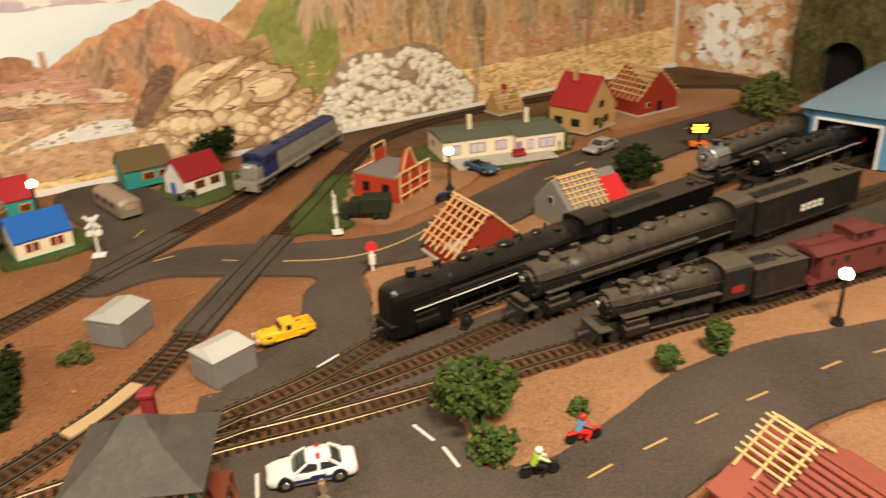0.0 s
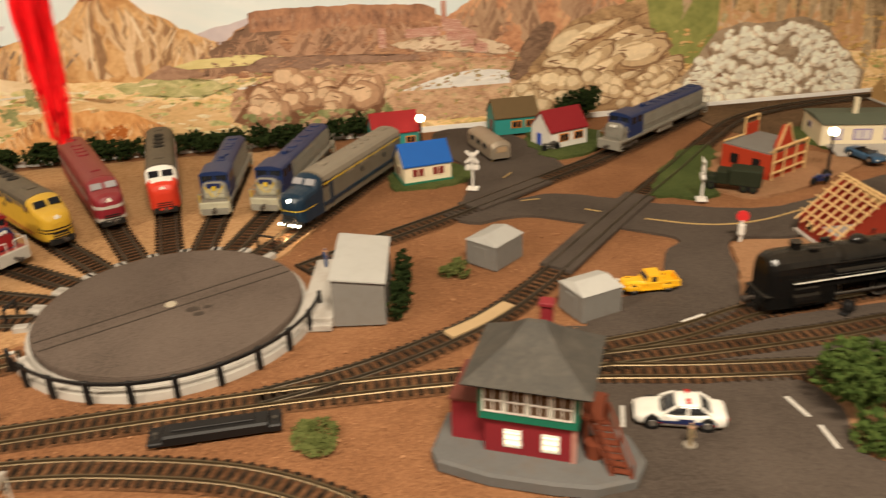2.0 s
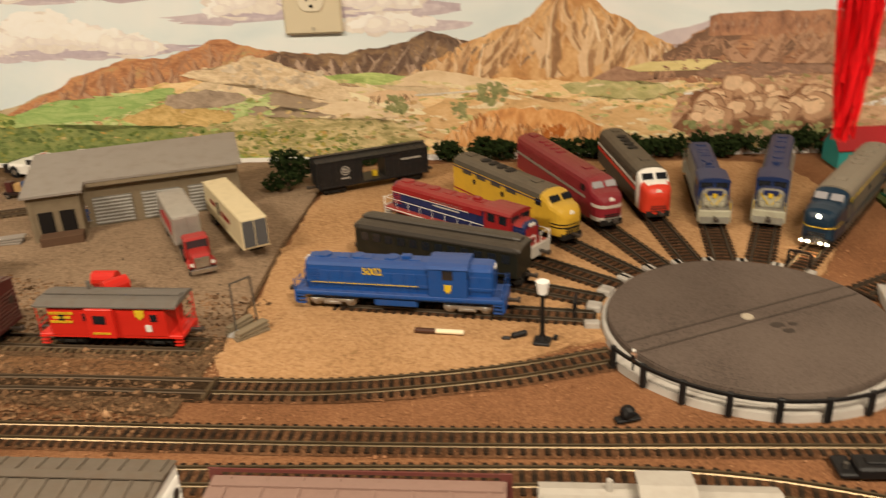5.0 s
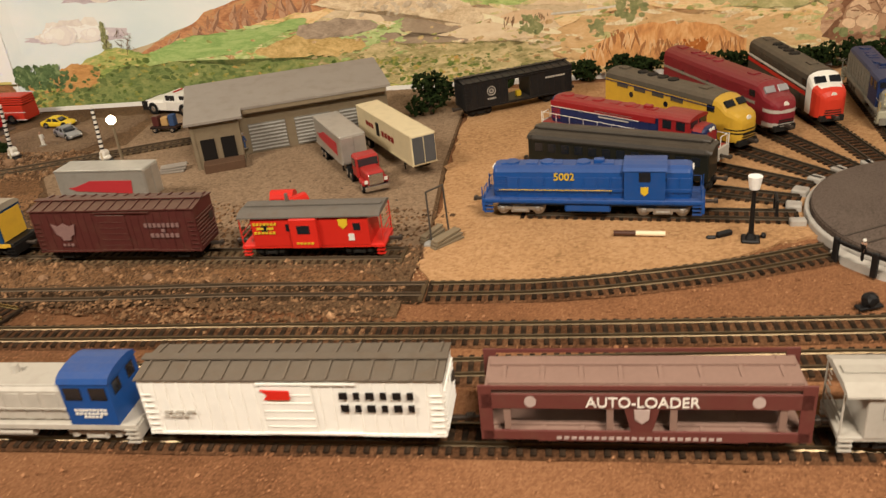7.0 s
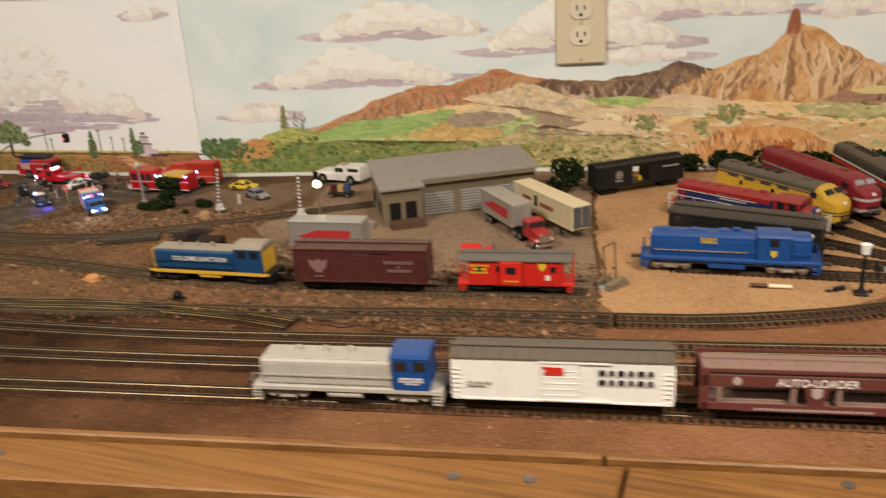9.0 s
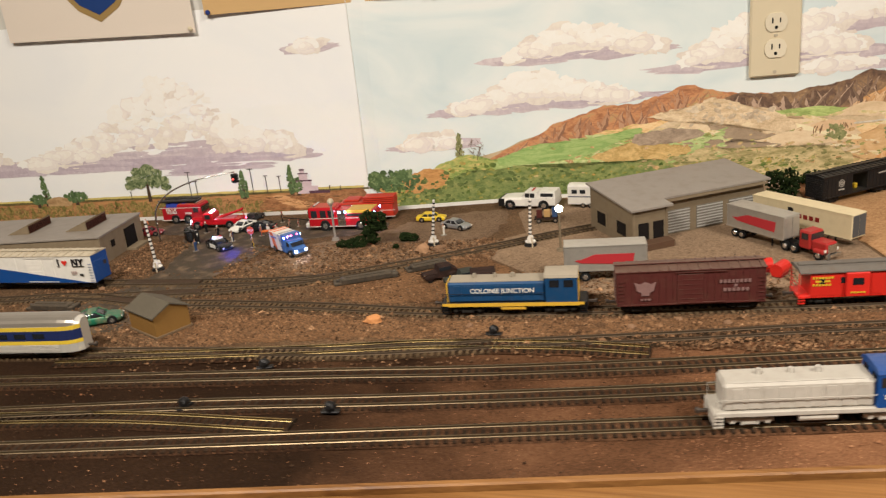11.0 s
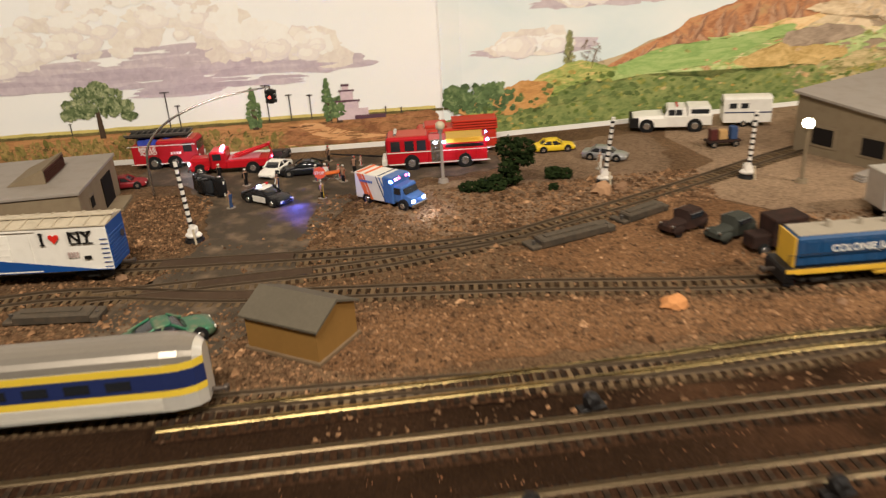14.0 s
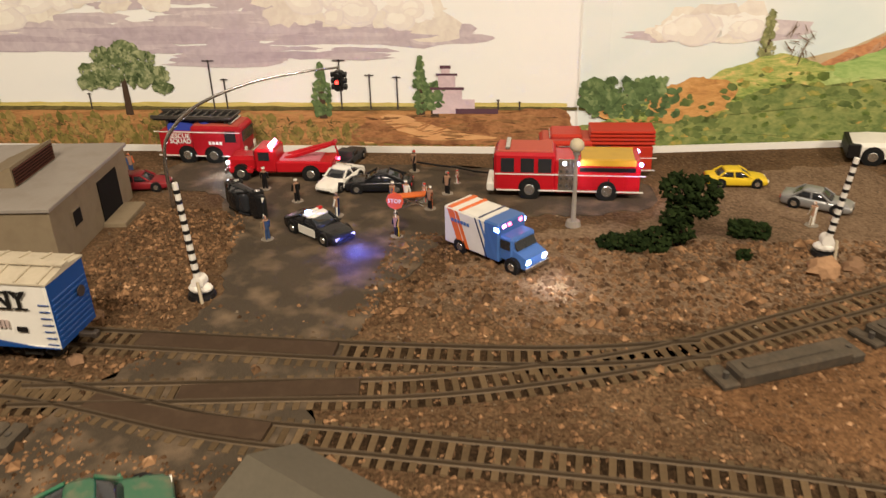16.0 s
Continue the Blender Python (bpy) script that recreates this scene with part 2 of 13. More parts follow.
def wood_mat(name, dark, mid, light):
    """Pine boards: grain drawn out along x, with darker streaks and stains."""
    m = mat(name, mid, 0.42, var=0.2, scale=14, bump=0.25, bscale=240)
    nt = m.node_tree
    b = nt.nodes["Principled BSDF"]
    geo, mp, n1, n2, rp = [nt.nodes.new(k) for k in ("ShaderNodeNewGeometry", "ShaderNodeMapping", "ShaderNodeTexNoise", "ShaderNodeTexNoise", "ShaderNodeValToRGB")]
    mp.inputs["Scale"].default_value, mp.inputs["Rotation"].default_value = (3.0, 90.0, 90.0), (0, 0, radians(-10))
    n1.inputs["Scale"].default_value, n1.inputs["Detail"].default_value, n1.inputs["Distortion"].default_value = 2.2, 7, 0.9
    n2.inputs["Scale"].default_value, n2.inputs["Detail"].default_value = 5.0, 5
    nt.links.new(geo.outputs["Position"], mp.inputs["Vector"])
    nt.links.new(mp.outputs["Vector"], n1.inputs["Vector"])
    nt.links.new(geo.outputs["Position"], n2.inputs["Vector"])
    mx = nt.nodes.new("ShaderNodeMix")
    mx.inputs["Factor"].default_value = 0.4
    nt.links.new(n1.outputs["Fac"], mx.inputs["A"])
    nt.links.new(n2.outputs["Fac"], mx.inputs["B"])
    cr = rp.color_ramp
    cr.elements[0].position, cr.elements[1].position = 0.34, 0.66
    cr.elements[0].color, cr.elements[1].color = (*dark, 1), (*light, 1)
    cr.elements.new(0.5).color = (*mid, 1)
    nt.links.new(mx.outputs["Result"], rp.inputs["Fac"])
    nt.links.new(rp.outputs["Color"], b.inputs["Base Color"])
    return m


WOOD = wood_mat("pine_board", (0.115, 0.048, 0.013), (0.20, 0.092, 0.026), (0.27, 0.132, 0.040))
FLOORM = mat("floor_lino", (0.12, 0.085, 0.06), 0.6, var=0.1, scale=3)
TIE = mat("tie_plastic", (0.022, 0.015, 0.010), 0.75, var=0.25, scale=90, rand=0.3, dirt=0.25, dirt_col=(0.16, 0.09, 0.05), spec=0.1)
TIE_OLD = mat("tie_weathered", (0.112, 0.076, 0.042), 0.9, var=0.45, scale=90, rand=0.3, spec=0.1)
RAIL = mat("rail_nickel", (0.155, 0.115, 0.066), 0.38, 0.75, var=0.4, scale=22)
RAIL_DARK = mat("rail_dark", (0.085, 0.066, 0.045), 0.5, 0.6, var=0.4, scale=22)
RAIL_BRASS = mat("rail_brass", (0.48, 0.365, 0.16), 0.27, 0.92, var=0.4, scale=10, dirt=0.8, dirt_col=(0.05, 0.036, 0.018))
RAIL_OLD = mat("rail_rusty", (0.11, 0.080, 0.052), 0.6, 0.5, var=0.3, scale=50)
CONCRETE = mat("light_concrete", (0.40, 0.37, 0.33), 0.85, var=0.12, scale=40, bump=0.2, dirt=0.3, dirt_col=(0.2, 0.15, 0.11))
BLACKP = mat("black_plastic", (0.009, 0.008, 0.008), 0.5, var=0.2)
WHITEP = mat("white_paint", (0.72, 0.68, 0.62), 0.55, var=0.08, dirt=0.12)
BARK = mat("twig_bark", (0.07, 0.045, 0.03), 0.9, var=0.3, scale=300)


# ---- building helpers ----
def part(name, bm, material, parent=None, label="", smooth=False, m=None):
    """Links a bmesh as one mesh object under a thing or a part."""
    me = bpy.data.meshes.new(name)
    bmesh.ops.recalc_face_normals(bm, faces=bm.faces)
    bm.to_mesh(me)
    bm.free()
    me.materials.append(material)
    if smooth:
        me.shade_smooth()
    ob = new(name, me)
    ob.parent = parent
    if m is not None:
        ob.matrix_basis = m
    if label:
        ob["label"] = label
    return ob


def thing(name, m, label, category, group="", kind=""):
    ob = new(name)
    ob.empty_display_size = 0.01
    ob.matrix_basis = m
    return tagged(ob, label, category, group, kind)


def box(bm, c, s, bev=0.0, m=None):
    """A block round the centre c with the sizes s, its edges rounded by bev."""
    r = bmesh.ops.create_cube(bm, size=1.0, matrix=(m or Matrix()) @ Matrix.LocRotScale(Vector(c), None, Vector(s)))
    if bev > 0:
        es = list({e for v in r["verts"] for e in v.link_edges})
        bmesh.ops.bevel(bm, geom=es, offset=bev, segments=1, affect="EDGES", clamp_overlap=True)
    return bm


def cyl(bm, a, b, r, r2=None, n=10, cap=True):
    a, b = Vector(a), Vector(b)
    d = b - a
    q = d.to_track_quat("Z", "Y").to_matrix().to_4x4()
    bmesh.ops.create_cone(bm, cap_ends=cap, segments=n, radius1=r, radius2=r if r2 is None else r2, depth=d.length, matrix=Matrix.Translation((a + b) / 2) @ q)
    return bm


def prism(bm, prof, x0, x1):
    """A profile of (y, z) points pulled along x."""
    f0 = [bm.verts.new((x0, y, z)) for y, z in prof]
    f1 = [bm.verts.new((x1, y, z)) for y, z in prof]
    n = len(prof)
    bm.faces.new(f0[::-1]), bm.faces.new(f1)
    for i in range(n):
        bm.faces.new((f0[i], f0[(i + 1) % n], f1[(i + 1) % n], f1[i]))
    return bm


def loft(bm, rings, cap=True):
    """A skin over rings of equal count."""
    vs = [[bm.verts.new(p) for p in r] for r in rings]
    n = len(rings[0])
    for a, b in zip(vs, vs[1:]):
        for i in range(n):
            bm.faces.new((a[i], a[(i + 1) % n], b[(i + 1) % n], b[i]))
    if cap:
        bm.faces.new(vs[0][::-1]), bm.faces.new(vs[-1])
    return bm


def ball(bm, c, s, sub=2, rough=0.0):
    r = bmesh.ops.create_icosphere(bm, subdivisions=sub, radius=1.0)
    for v in r["verts"]:
        k = 1 + rough * (noise.noise(v.co * 2.1 + Vector(c) * 97) if rough else 0)
        v.co = Vector((v.co.x * s[0] * k + c[0], v.co.y * s[1] * k + c[1], v.co.z * s[2] * k + c[2]))
    return bm


def B():
    return bmesh.new()


def panel(name, parent, c, s, material, bev=0.0, label="", m=None):
    bm = B()
    box(bm, c, s, bev)
    return part(name, bm, material, parent, label, m=m)


def spline(pts, step):
    """Evenly spaced points and directions on a smooth curve through pts."""
    P = [Vector((*p, 0)) if len(p) == 2 else Vector(p) for p in pts]
    P = [2 * P[0] - P[1]] + P + [2 * P[-1] - P[-2]]
    fine = []
    for a, b, c, d in zip(P, P[1:], P[2:], P[3:]):
        for i in range(24):
            t = i / 24
            fine.append(0.5 * (2 * b + (c - a) * t + (2 * a - 5 * b + 4 * c - d) * t * t + (3 * b - a - 3 * c + d) * t ** 3))
    fine.append(P[-2])
    out, acc = [fine[0]], 0.0
    for a, b in zip(fine, fine[1:]):
        l = (b - a).length
        while acc + l >= step and l > 1e-9:
            k = (step - acc) / l
            a = a.lerp(b, k)
            out.append(a)
            l, acc = (b - a).length, 0.0
        acc += l
    return [(p, (out[min(i + 1, len(out) - 1)] - out[max(i - 1, 0)]).normalized()) for i, p in enumerate(out)]


def letters(body, size, material, parent, m, label="", depth=0.0002, bold=1.0):
    """Raised lettering in the built-in font, centred, in the plane of m."""
    cu = bpy.data.curves.new("lettering", "FONT")
    cu.body, cu.size, cu.extrude, cu.align_x, cu.align_y = body, size, depth, "CENTER", "CENTER"
    cu.offset = size * 0.012 * bold
    tmp = bpy.data.objects.new("lettering", cu)
    me = bpy.data.meshes.new_from_object(tmp)
    bpy.data.objects.remove(tmp)
    me.materials.append(material)
    ob = new("lettering", me)
    ob.parent, ob.matrix_basis = parent, m
    if label:
        ob["label"] = label
    return ob


SIDE = pose(0, 0, 0, 90)            # a plane that faces -y


# ---- the room, the table and the ground ----
WALL_PTS = ((-2.6, 0.207), (-1.2, 0.298), (1.42, 0.7744))   # foot of the long wall
def back_y(x):
    (x0, y0), (x1, y1), (x2, y2) = WALL_PTS
    return y0 + (y1 - y0) * (x - x0) / (x1 - x0) if x < x1 else y1 + (y2 - y1) * (x - x1) / (x2 - x1)


def front_y(x):
    F = ((-2.6, -0.803), (0.11, -0.315), (0.30, -0.42), (0.46, -0.64), (2.2, -0.64))
    for (x0, y0), (x1, y1) in zip(F, F[1:]):
        if x <= x1:
            return y0 + (y1 - y0) * (x - x0) / (x1 - x0)
    return F[-1][1]


CORNER = Vector((1.42, 0.7744, 0))
RIGHT_DIR = Vector((0.30, -1.0, 0)).normalized()


def wall_slab(name, a, b, z0, z1, t, material, label):
    """A wall 10 cm thick whose face runs from a to b."""
    bm = B()
    a, b = Vector((*a, 0)), Vector((*b, 0))
    n = Vector((-(b - a).y, (b - a).x, 0)).normalized() * t
    loft(bm, [[p + Vector((0, 0, z)) for p in (a, b, b + n, a + n)] for z in (z0, z1)])
    return tagged(part(name, bm, material), label, "wall", kind="structure")


FL = -0.9
wall_slab("wall_north_west", WALL_PTS[0], WALL_PTS[1], FL, CEIL, 0.1, WALLPAINT, "white painted room wall behind the mural")
wall_slab("wall_north", WALL_PTS[1], WALL_PTS[2], FL, CEIL, 0.1, WALLPAINT, "white painted room wall behind the mural")
rw = CORNER + RIGHT_DIR * 3.6
wall_slab("wall_east", (CORNER.x, CORNER.y), (rw.x, rw.y), FL, CEIL, 0.1, WALLPAINT, "painted room wall with a mural")
# unseen walls, floor and ceiling, coloured dark to cut bounced light
wall_slab("wall_south", (rw.x, -3.2), (-2.6, -3.2), FL, CEIL, 0.1, PLASTER, "plain plaster wall behind the viewer")
wall_slab("wall_west", (-2.6, -3.2), (-2.6, 0.207), FL, CEIL, 0.1, PLASTER, "plain plaster end wall")
bm = B()
box(bm, (-0.1, -1.2, FL - 0.03), (5.6, 4.6, 0.06))
tagged(part("floor", bm, FLOORM), "brown lino floor of the hobby room", "floor", kind="structure")
bm = B()
box(bm, (-0.1, -1.2, CEIL + 0.03), (5.6, 4.6, 0.06))
tagged(part("ceiling", bm, PLASTER), "flat dim plaster ceiling, out of view", "ceiling", kind="structure")
for lx, ly, lw in LIGHTS:
    fx = thing("ceiling_light", pose(lx, ly, CEIL), "white metal ceiling light with fluorescent tubes", "ceiling light", "ceiling lights")
    bm = B()
    box(bm, (0, 0, -0.03), (0.70, 0.26, 0.06), 0.006)
    part("housing", bm, WHITEP, fx)

# the ground: one sheet on the table top, slightly uneven
def ground_z(x, y):
    return 0.0012 * noise.noise((x * 9, y * 9, 0)) + 0.0007 * noise.noise((x * 31, y * 31, 3))


nx, ny = 330, 90
bm = B()
grid = []
for i in range(nx + 1):
    x = -2.58 + 4.75 * i / nx
    y1 = back_y(x) if x < CORNER.x else CORNER.y - (x - CORNER.x) / 0.30
    y0 = front_y(x)
    y1 = max(y1, y0 + 0.02)
    grid.append([bm.verts.new((x, y0 + (y1 - y0) * j / ny, ground_z(x, y0 + (y1 - y0) * j / ny) - 0.0015)) for j in range(ny + 1)])
for a, b in zip(grid, grid[1:]):
    for j in range(ny):
        bm.faces.new((a[j], b[j], b[j + 1], a[j + 1]))
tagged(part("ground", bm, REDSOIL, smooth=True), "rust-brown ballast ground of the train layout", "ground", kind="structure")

# table body under the ground, with its pine edge boards
bm = B()
tops = [(x, front_y(x)) for x in (-2.58, 0.11, 0.30, 0.46, 2.16)] + [(2.16, -0.5), (1.42, 0.76), (-1.2, 0.29), (-2.58, 0.2)]
loft(bm, [[(x, y, z) for x, y in tops] for z in (-0.12, -0.004)])
tagged(part("table_body", bm, WOOD), "pine table frame carrying the layout", "table", kind="structure")


def board(name, x0, x1, dy0, dy1, z0, z1, parent):
    bm = B()
    y = lambda x: -0.315 + 0.18 * (x - 0.11)
    loft(bm, [[(x0, y(x0) - dy0, z), (x1, y(x1) - dy0, z), (x1, y(x1) - dy1, z), (x0, y(x0) - dy1, z)] for z in (z0, z1)])
    bmesh.ops.bevel(bm, geom=bm.edges[:], offset=0.0015, segments=1, affect="EDGES")
    return part(name, bm, WOOD, parent)


edge = thing("table_edge", pose(0, 0, 0), "worn pine edge boards along the table front", "table edge", kind="structure")
for x0, x1 in ((-2.5, -1.62), (-1.618, -0.372), (-0.37, 0.10)):
    board("cap_board", x0, x1, 0.0, 0.0075, -0.03, 0.0026, edge)
for x0, x1 in ((-2.5, -1.20), (-1.197, -0.356), (-0.353, 0.10)):
    board("face_board", x0, x1, 0.0090, 0.064, -0.14, -0.0026, edge)
SCREW = mat("screw_steel", (0.35, 0.33, 0.30), 0.35, 0.9)
for x, dy, z in ((-0.42, 0.032, -0.0022), (-0.205, 0.020, -0.0022), (-0.475, 0.0335, -0.0022), (-0.85, 0.034, -0.0022)):
    bm = B()
    y = -0.315 + 0.18 * (x - 0.11) - dy
    cyl(bm, (x, y, z), (x, y, z + 0.0012), 0.0045, 0.004, 12)
    box(bm, (x, y, z + 0.0013), (0.007, 0.0008, 0.0004))
    part("screw", bm, SCREW, edge)


def blob_sheet(name, pts, z, material, label, category="ground patch", rough=0.006, step=0.012, kind="structure", lift=0.0):
    """A thin layer of ground cover with a ragged outline."""
    ring = []
    for p, d in spline(list(pts) + [pts[0]], step)[:-1]:
        n = Vector((-d.y, d.x, 0))
        ring.append(p + n * rough * (noise.noise((p.x * 60, p.y * 60, z * 900)) + 0.6 * noise.noise((p.x * 190, p.y * 190, 7))))
    bm = B()
    top = [bm.verts.new((p.x, p.y, z)) for p in ring]
    low = [bm.verts.new((p.x, p.y, -0.004)) for p in ring]
    f = bm.faces.new(top)
    for i in range(len(ring)):
        k = (i + 1) % len(ring)
        bm.faces.new((low[i], low[k], top[k], top[i]))
    bmesh.ops.triangulate(bm, faces=[f])
    return tagged(part(name, bm, material), label, category, kind=kind)


def straight_sheet(name, pts, z, material, label, category, kind="structure"):
    bm = B()
    loft(bm, [[(x, y, zz) for x, y in pts] for zz in (-0.004, z)])
    return tagged(part(name, bm, material), label, category, kind=kind)


# ---- ground cover ----
straight_sheet("ground_yard", ((-2.57, -0.40), (-1.75, -0.345), (-1.29, -0.288), (-1.05, -0.264), (-0.72, -0.222), (-0.412, -0.207), (-0.437, -0.03), (-0.466, 0.097), (-0.503, 0.30), (-0.505, 0.424), (-1.2, 0.297), (-2.57, 0.207)),
               0.0006, DIRT, "grey-brown dirt of the freight yard", "ground")
blob_sheet("ground_sand", ((-0.432, -0.03), (-0.408, -0.150), (-0.31, -0.138), (-0.20, -0.100), (-0.12, -0.045), (0.0, -0.02), (0.09, 0.16), (0.12, 0.33), (0.05, 0.46), (-0.20, 0.44), (-0.40, 0.40), (-0.495, 0.35), (-0.462, 0.097)),
           0.0012, SAND, "tan sand round the turntable tracks", "ground")
blob_sheet("road_crossing_yard", ((-1.61, 0.166), (-1.528, 0.148), (-1.475, 0.06), (-1.455, -0.02), (-1.47, -0.10), (-1.50, -0.19), (-1.47, -0.24), (-1.385, -0.235), (-1.36, -0.16), (-1.352, -0.047), (-1.335, 0.036), (-1.315, 0.098), (-1.26, 0.130), (-1.175, 0.158), (-1.165, 0.20), (-1.22, 0.228), (-1.40, 0.238), (-1.58, 0.225)),
           0.0014, mat("oily_asphalt", (0.064, 0.049, 0.034), 0.7, var=0.45, scale=26, bump=0.5, bscale=700, dirt=0.9, dirt_col=(0.185, 0.130, 0.083)), "dark oily asphalt road over the yard tracks", "road", rough=0.008, step=0.007)
straight_sheet("ground_yard_east", ((-0.424, -0.095), (-0.56, -0.118), (-0.76, -0.118), (-0.86, -0.06), (-1.00, 0.075), (-0.92, 0.145), (-0.95, 0.25), (-0.93, 0.335), (-0.51, 0.415), (-0.505, 0.30), (-0.470, 0.097), (-0.441, -0.03)),
               0.0009, TANDIRT, "tan-brown dirt beside the warehouse", "ground")
blob_sheet("ground_gravel", ((-1.325, -0.01), (-1.30, 0.05), (-1.26, 0.105), (-1.17, 0.135), (-1.14, 0.19), (-1.02, 0.27), (-0.96, 0.24), (-0.99, 0.085), (-1.10, 0.015), (-1.20, -0.035)), 0.0011, GRAVEL, "brown gravel beside the crossing road", "ground", rough=0.014, step=0.008)
blob_sheet("ground_rubble", ((-1.33, -0.232), (-1.30, -0.185), (-1.15, -0.178), (-0.98, -0.188), (-0.80, -0.178), (-0.62, -0.158), (-0.47, -0.145), (-0.44, -0.178), (-0.60, -0.182), (-0.80, -0.216), (-0.96, -0.230), (-1.15, -0.252), (-1.28, -0.268)), 0.0012, RUBBLE, "tan-brown rubble between the yard tracks", "ground", rough=0.008, step=0.008)
blob_sheet("ground_rubble", ((-1.17, -0.085), (-1.05, -0.015), (-0.98, 0.035), (-0.90, -0.05), (-0.98, -0.125), (-1.10, -0.130)), 0.0012, RUBBLE, "tan-brown rubble between the yard tracks", "ground", rough=0.008, step=0.008)
# roads
blob_sheet("road_crossing", ((0.235, 0.215), (0.30, 0.235), (0.37, 0.262), (0.50, 0.215), (0.60, 0.20), (0.72, 0.265), (0.90, 0.35), (1.10, 0.40), (1.32, 0.44), (1.33, 0.38), (1.10, 0.30), (0.93, 0.245), (0.80, 0.20), (0.69, 0.150), (0.60, 0.125),
           (0.527, 0.118), (0.512, 0.05), (0.480, -0.03), (0.40, -0.058), (0.355, -0.05), (0.385, 0.0), (0.430, 0.02), (0.455, 0.09), (0.478, 0.124), (0.44, 0.150), (0.40, 0.170), (0.33, 0.20), (0.27, 0.185)), 0.0016, ASPHALT,
           "worn dark grey asphalt road through the village", "road", rough=0.002)
blob_sheet("road_village", ((0.255, 0.225), (0.32, 0.262), (0.365, 0.31), (0.392, 0.36), (0.37, 0.43), (0.345, 0.49), (0.30, 0.545), (0.225, 0.53), (0.235, 0.44), (0.262, 0.38), (0.268, 0.30)), 0.0012, ASPHALT, "narrow asphalt lane between cottages", "road", rough=0.002)
blob_sheet("road_yard", ((0.34, -0.04), (0.45, -0.045), (0.60, -0.02), (0.80, 0.02), (1.15, 0.06), (1.5, 0.10), (1.6, 0.0), (1.5, -0.09), (1.0, -0.092), (0.70, -0.095), (0.50, -0.10), (0.33, -0.125)), 0.0009, ASPHALT, "grey yard surface between the tracks", "road", rough=0.003)
blob_sheet("road_south", ((0.345, -0.122), (0.43, -0.128), (0.495, -0.125), (0.512, -0.165), (0.505, -0.21), (0.55, -0.222), (0.62, -0.20), (0.70, -0.172), (0.80, -0.168), (0.93, -0.186), (1.2, -0.20), (1.2, -0.32), (0.95, -0.285), (0.80, -0.268), (0.70, -0.275), (0.60, -0.30),
           (0.56, -0.40), (0.45, -0.40), (0.36, -0.30), (0.33, -0.22)), 0.0014, ASPHALT, "dark asphalt road with a yellow centre line", "road", rough=0.002)
blob_sheet("verge_sand", ((0.52, -0.128), (0.62, -0.128), (0.80, -0.126), (1.2, -0.128), (1.2, -0.20), (0.93, -0.188), (0.80, -0.170), (0.70, -0.174), (0.62, -0.202), (0.545, -0.225), (0.508, -0.20), (0.512, -0.16)), 0.0011, PEACH, "peach sand verge with shrubs", "ground patch", rough=0.004)
blob_sheet("verge_sand", ((0.60, -0.31), (0.72, -0.283), (0.82, -0.277), (1.2, -0.33), (1.2, -0.55), (0.7, -0.55), (0.58, -0.42)), 0.0010, PEACH, "peach sand yard beside the road", "ground patch", rough=0.004)
blob_sheet("verge_sand", ((0.485, -0.02), (0.515, 0.055), (0.53, 0.112), (0.60, 0.118), (0.69, 0.143), (0.80, 0.192), (0.93, 0.236), (1.10, 0.288), (1.25, 0.31), (1.2, 0.24), (1.0, 0.17), (0.85, 0.11), (0.70, 0.065), (0.55, 0.02)), 0.0013, PEACH, "peach sand strip along the road", "ground patch", rough=0.004)
blob_sheet("verge_sand", ((0.555, 0.255), (0.60, 0.23), (0.70, 0.285), (0.76, 0.34), (0.70, 0.39), (0.60, 0.39), (0.545, 0.32)), 0.0018, PEACH, "peach sand building plot", "ground patch", rough=0.004)
blob_sheet("verge_sand", ((1.03, 0.42), (1.15, 0.44), (1.33, 0.47), (1.36, 0.56), (1.2, 0.60), (1.05, 0.52)), 0.0018, PEACH, "peach sand building plot", "ground patch", rough=0.004)
blob_sheet("ground_upland", ((0.60, 0.62), (0.8, 0.655), (1.1, 0.71), (1.38, 0.755), (1.48, 0.55), (1.55, 0.30), (1.30, 0.46), (1.05, 0.53), (0.80, 0.50), (0.66, 0.47)), 0.0008, DIRT, "grey-brown dirt beside the far loop of track", "ground patch", rough=0.004)
for i, pts in enumerate((((0.70, 0.46), (0.79, 0.345), (0.92, 0.375), (0.97, 0.45), (1.02, 0.50), (0.93, 0.56), (0.80, 0.52)),
                         ((0.180, 0.29), (0.255, 0.31), (0.275, 0.345), (0.22, 0.40), (0.17, 0.35)),
                         ((0.375, 0.395), (0.415, 0.400), (0.465, 0.455), (0.45, 0.52), (0.37, 0.54), (0.352, 0.47)),
                         ((0.475, 0.245), (0.545, 0.235), (0.56, 0.31), (0.60, 0.42), (0.55, 0.40), (0.50, 0.31)),)):
    blob_sheet("grass_patch", pts, 0.0022 + 0.0001 * i, GRASS, "patch of dull green grass flock", "grass", rough=0.010)
# lane marks
YEL, WHT = mat("road_yellow", (0.40, 0.27, 0.11), 0.8, var=0.2, scale=200), mat("road_white", (0.55, 0.52, 0.47), 0.8, var=0.2, scale=200)


def dash(x, y, ang, l=0.022, w=0.0017, material=None, z=0.0022):
    bm = B()
    box(bm, (0, 0, 0), (l, w, 0.0006))
    return tagged(part("lane_mark", bm, material or YEL, m=pose(x, y, z, 0, 0, ang)), "painted road line", "road marking", "lane marks", "structure")


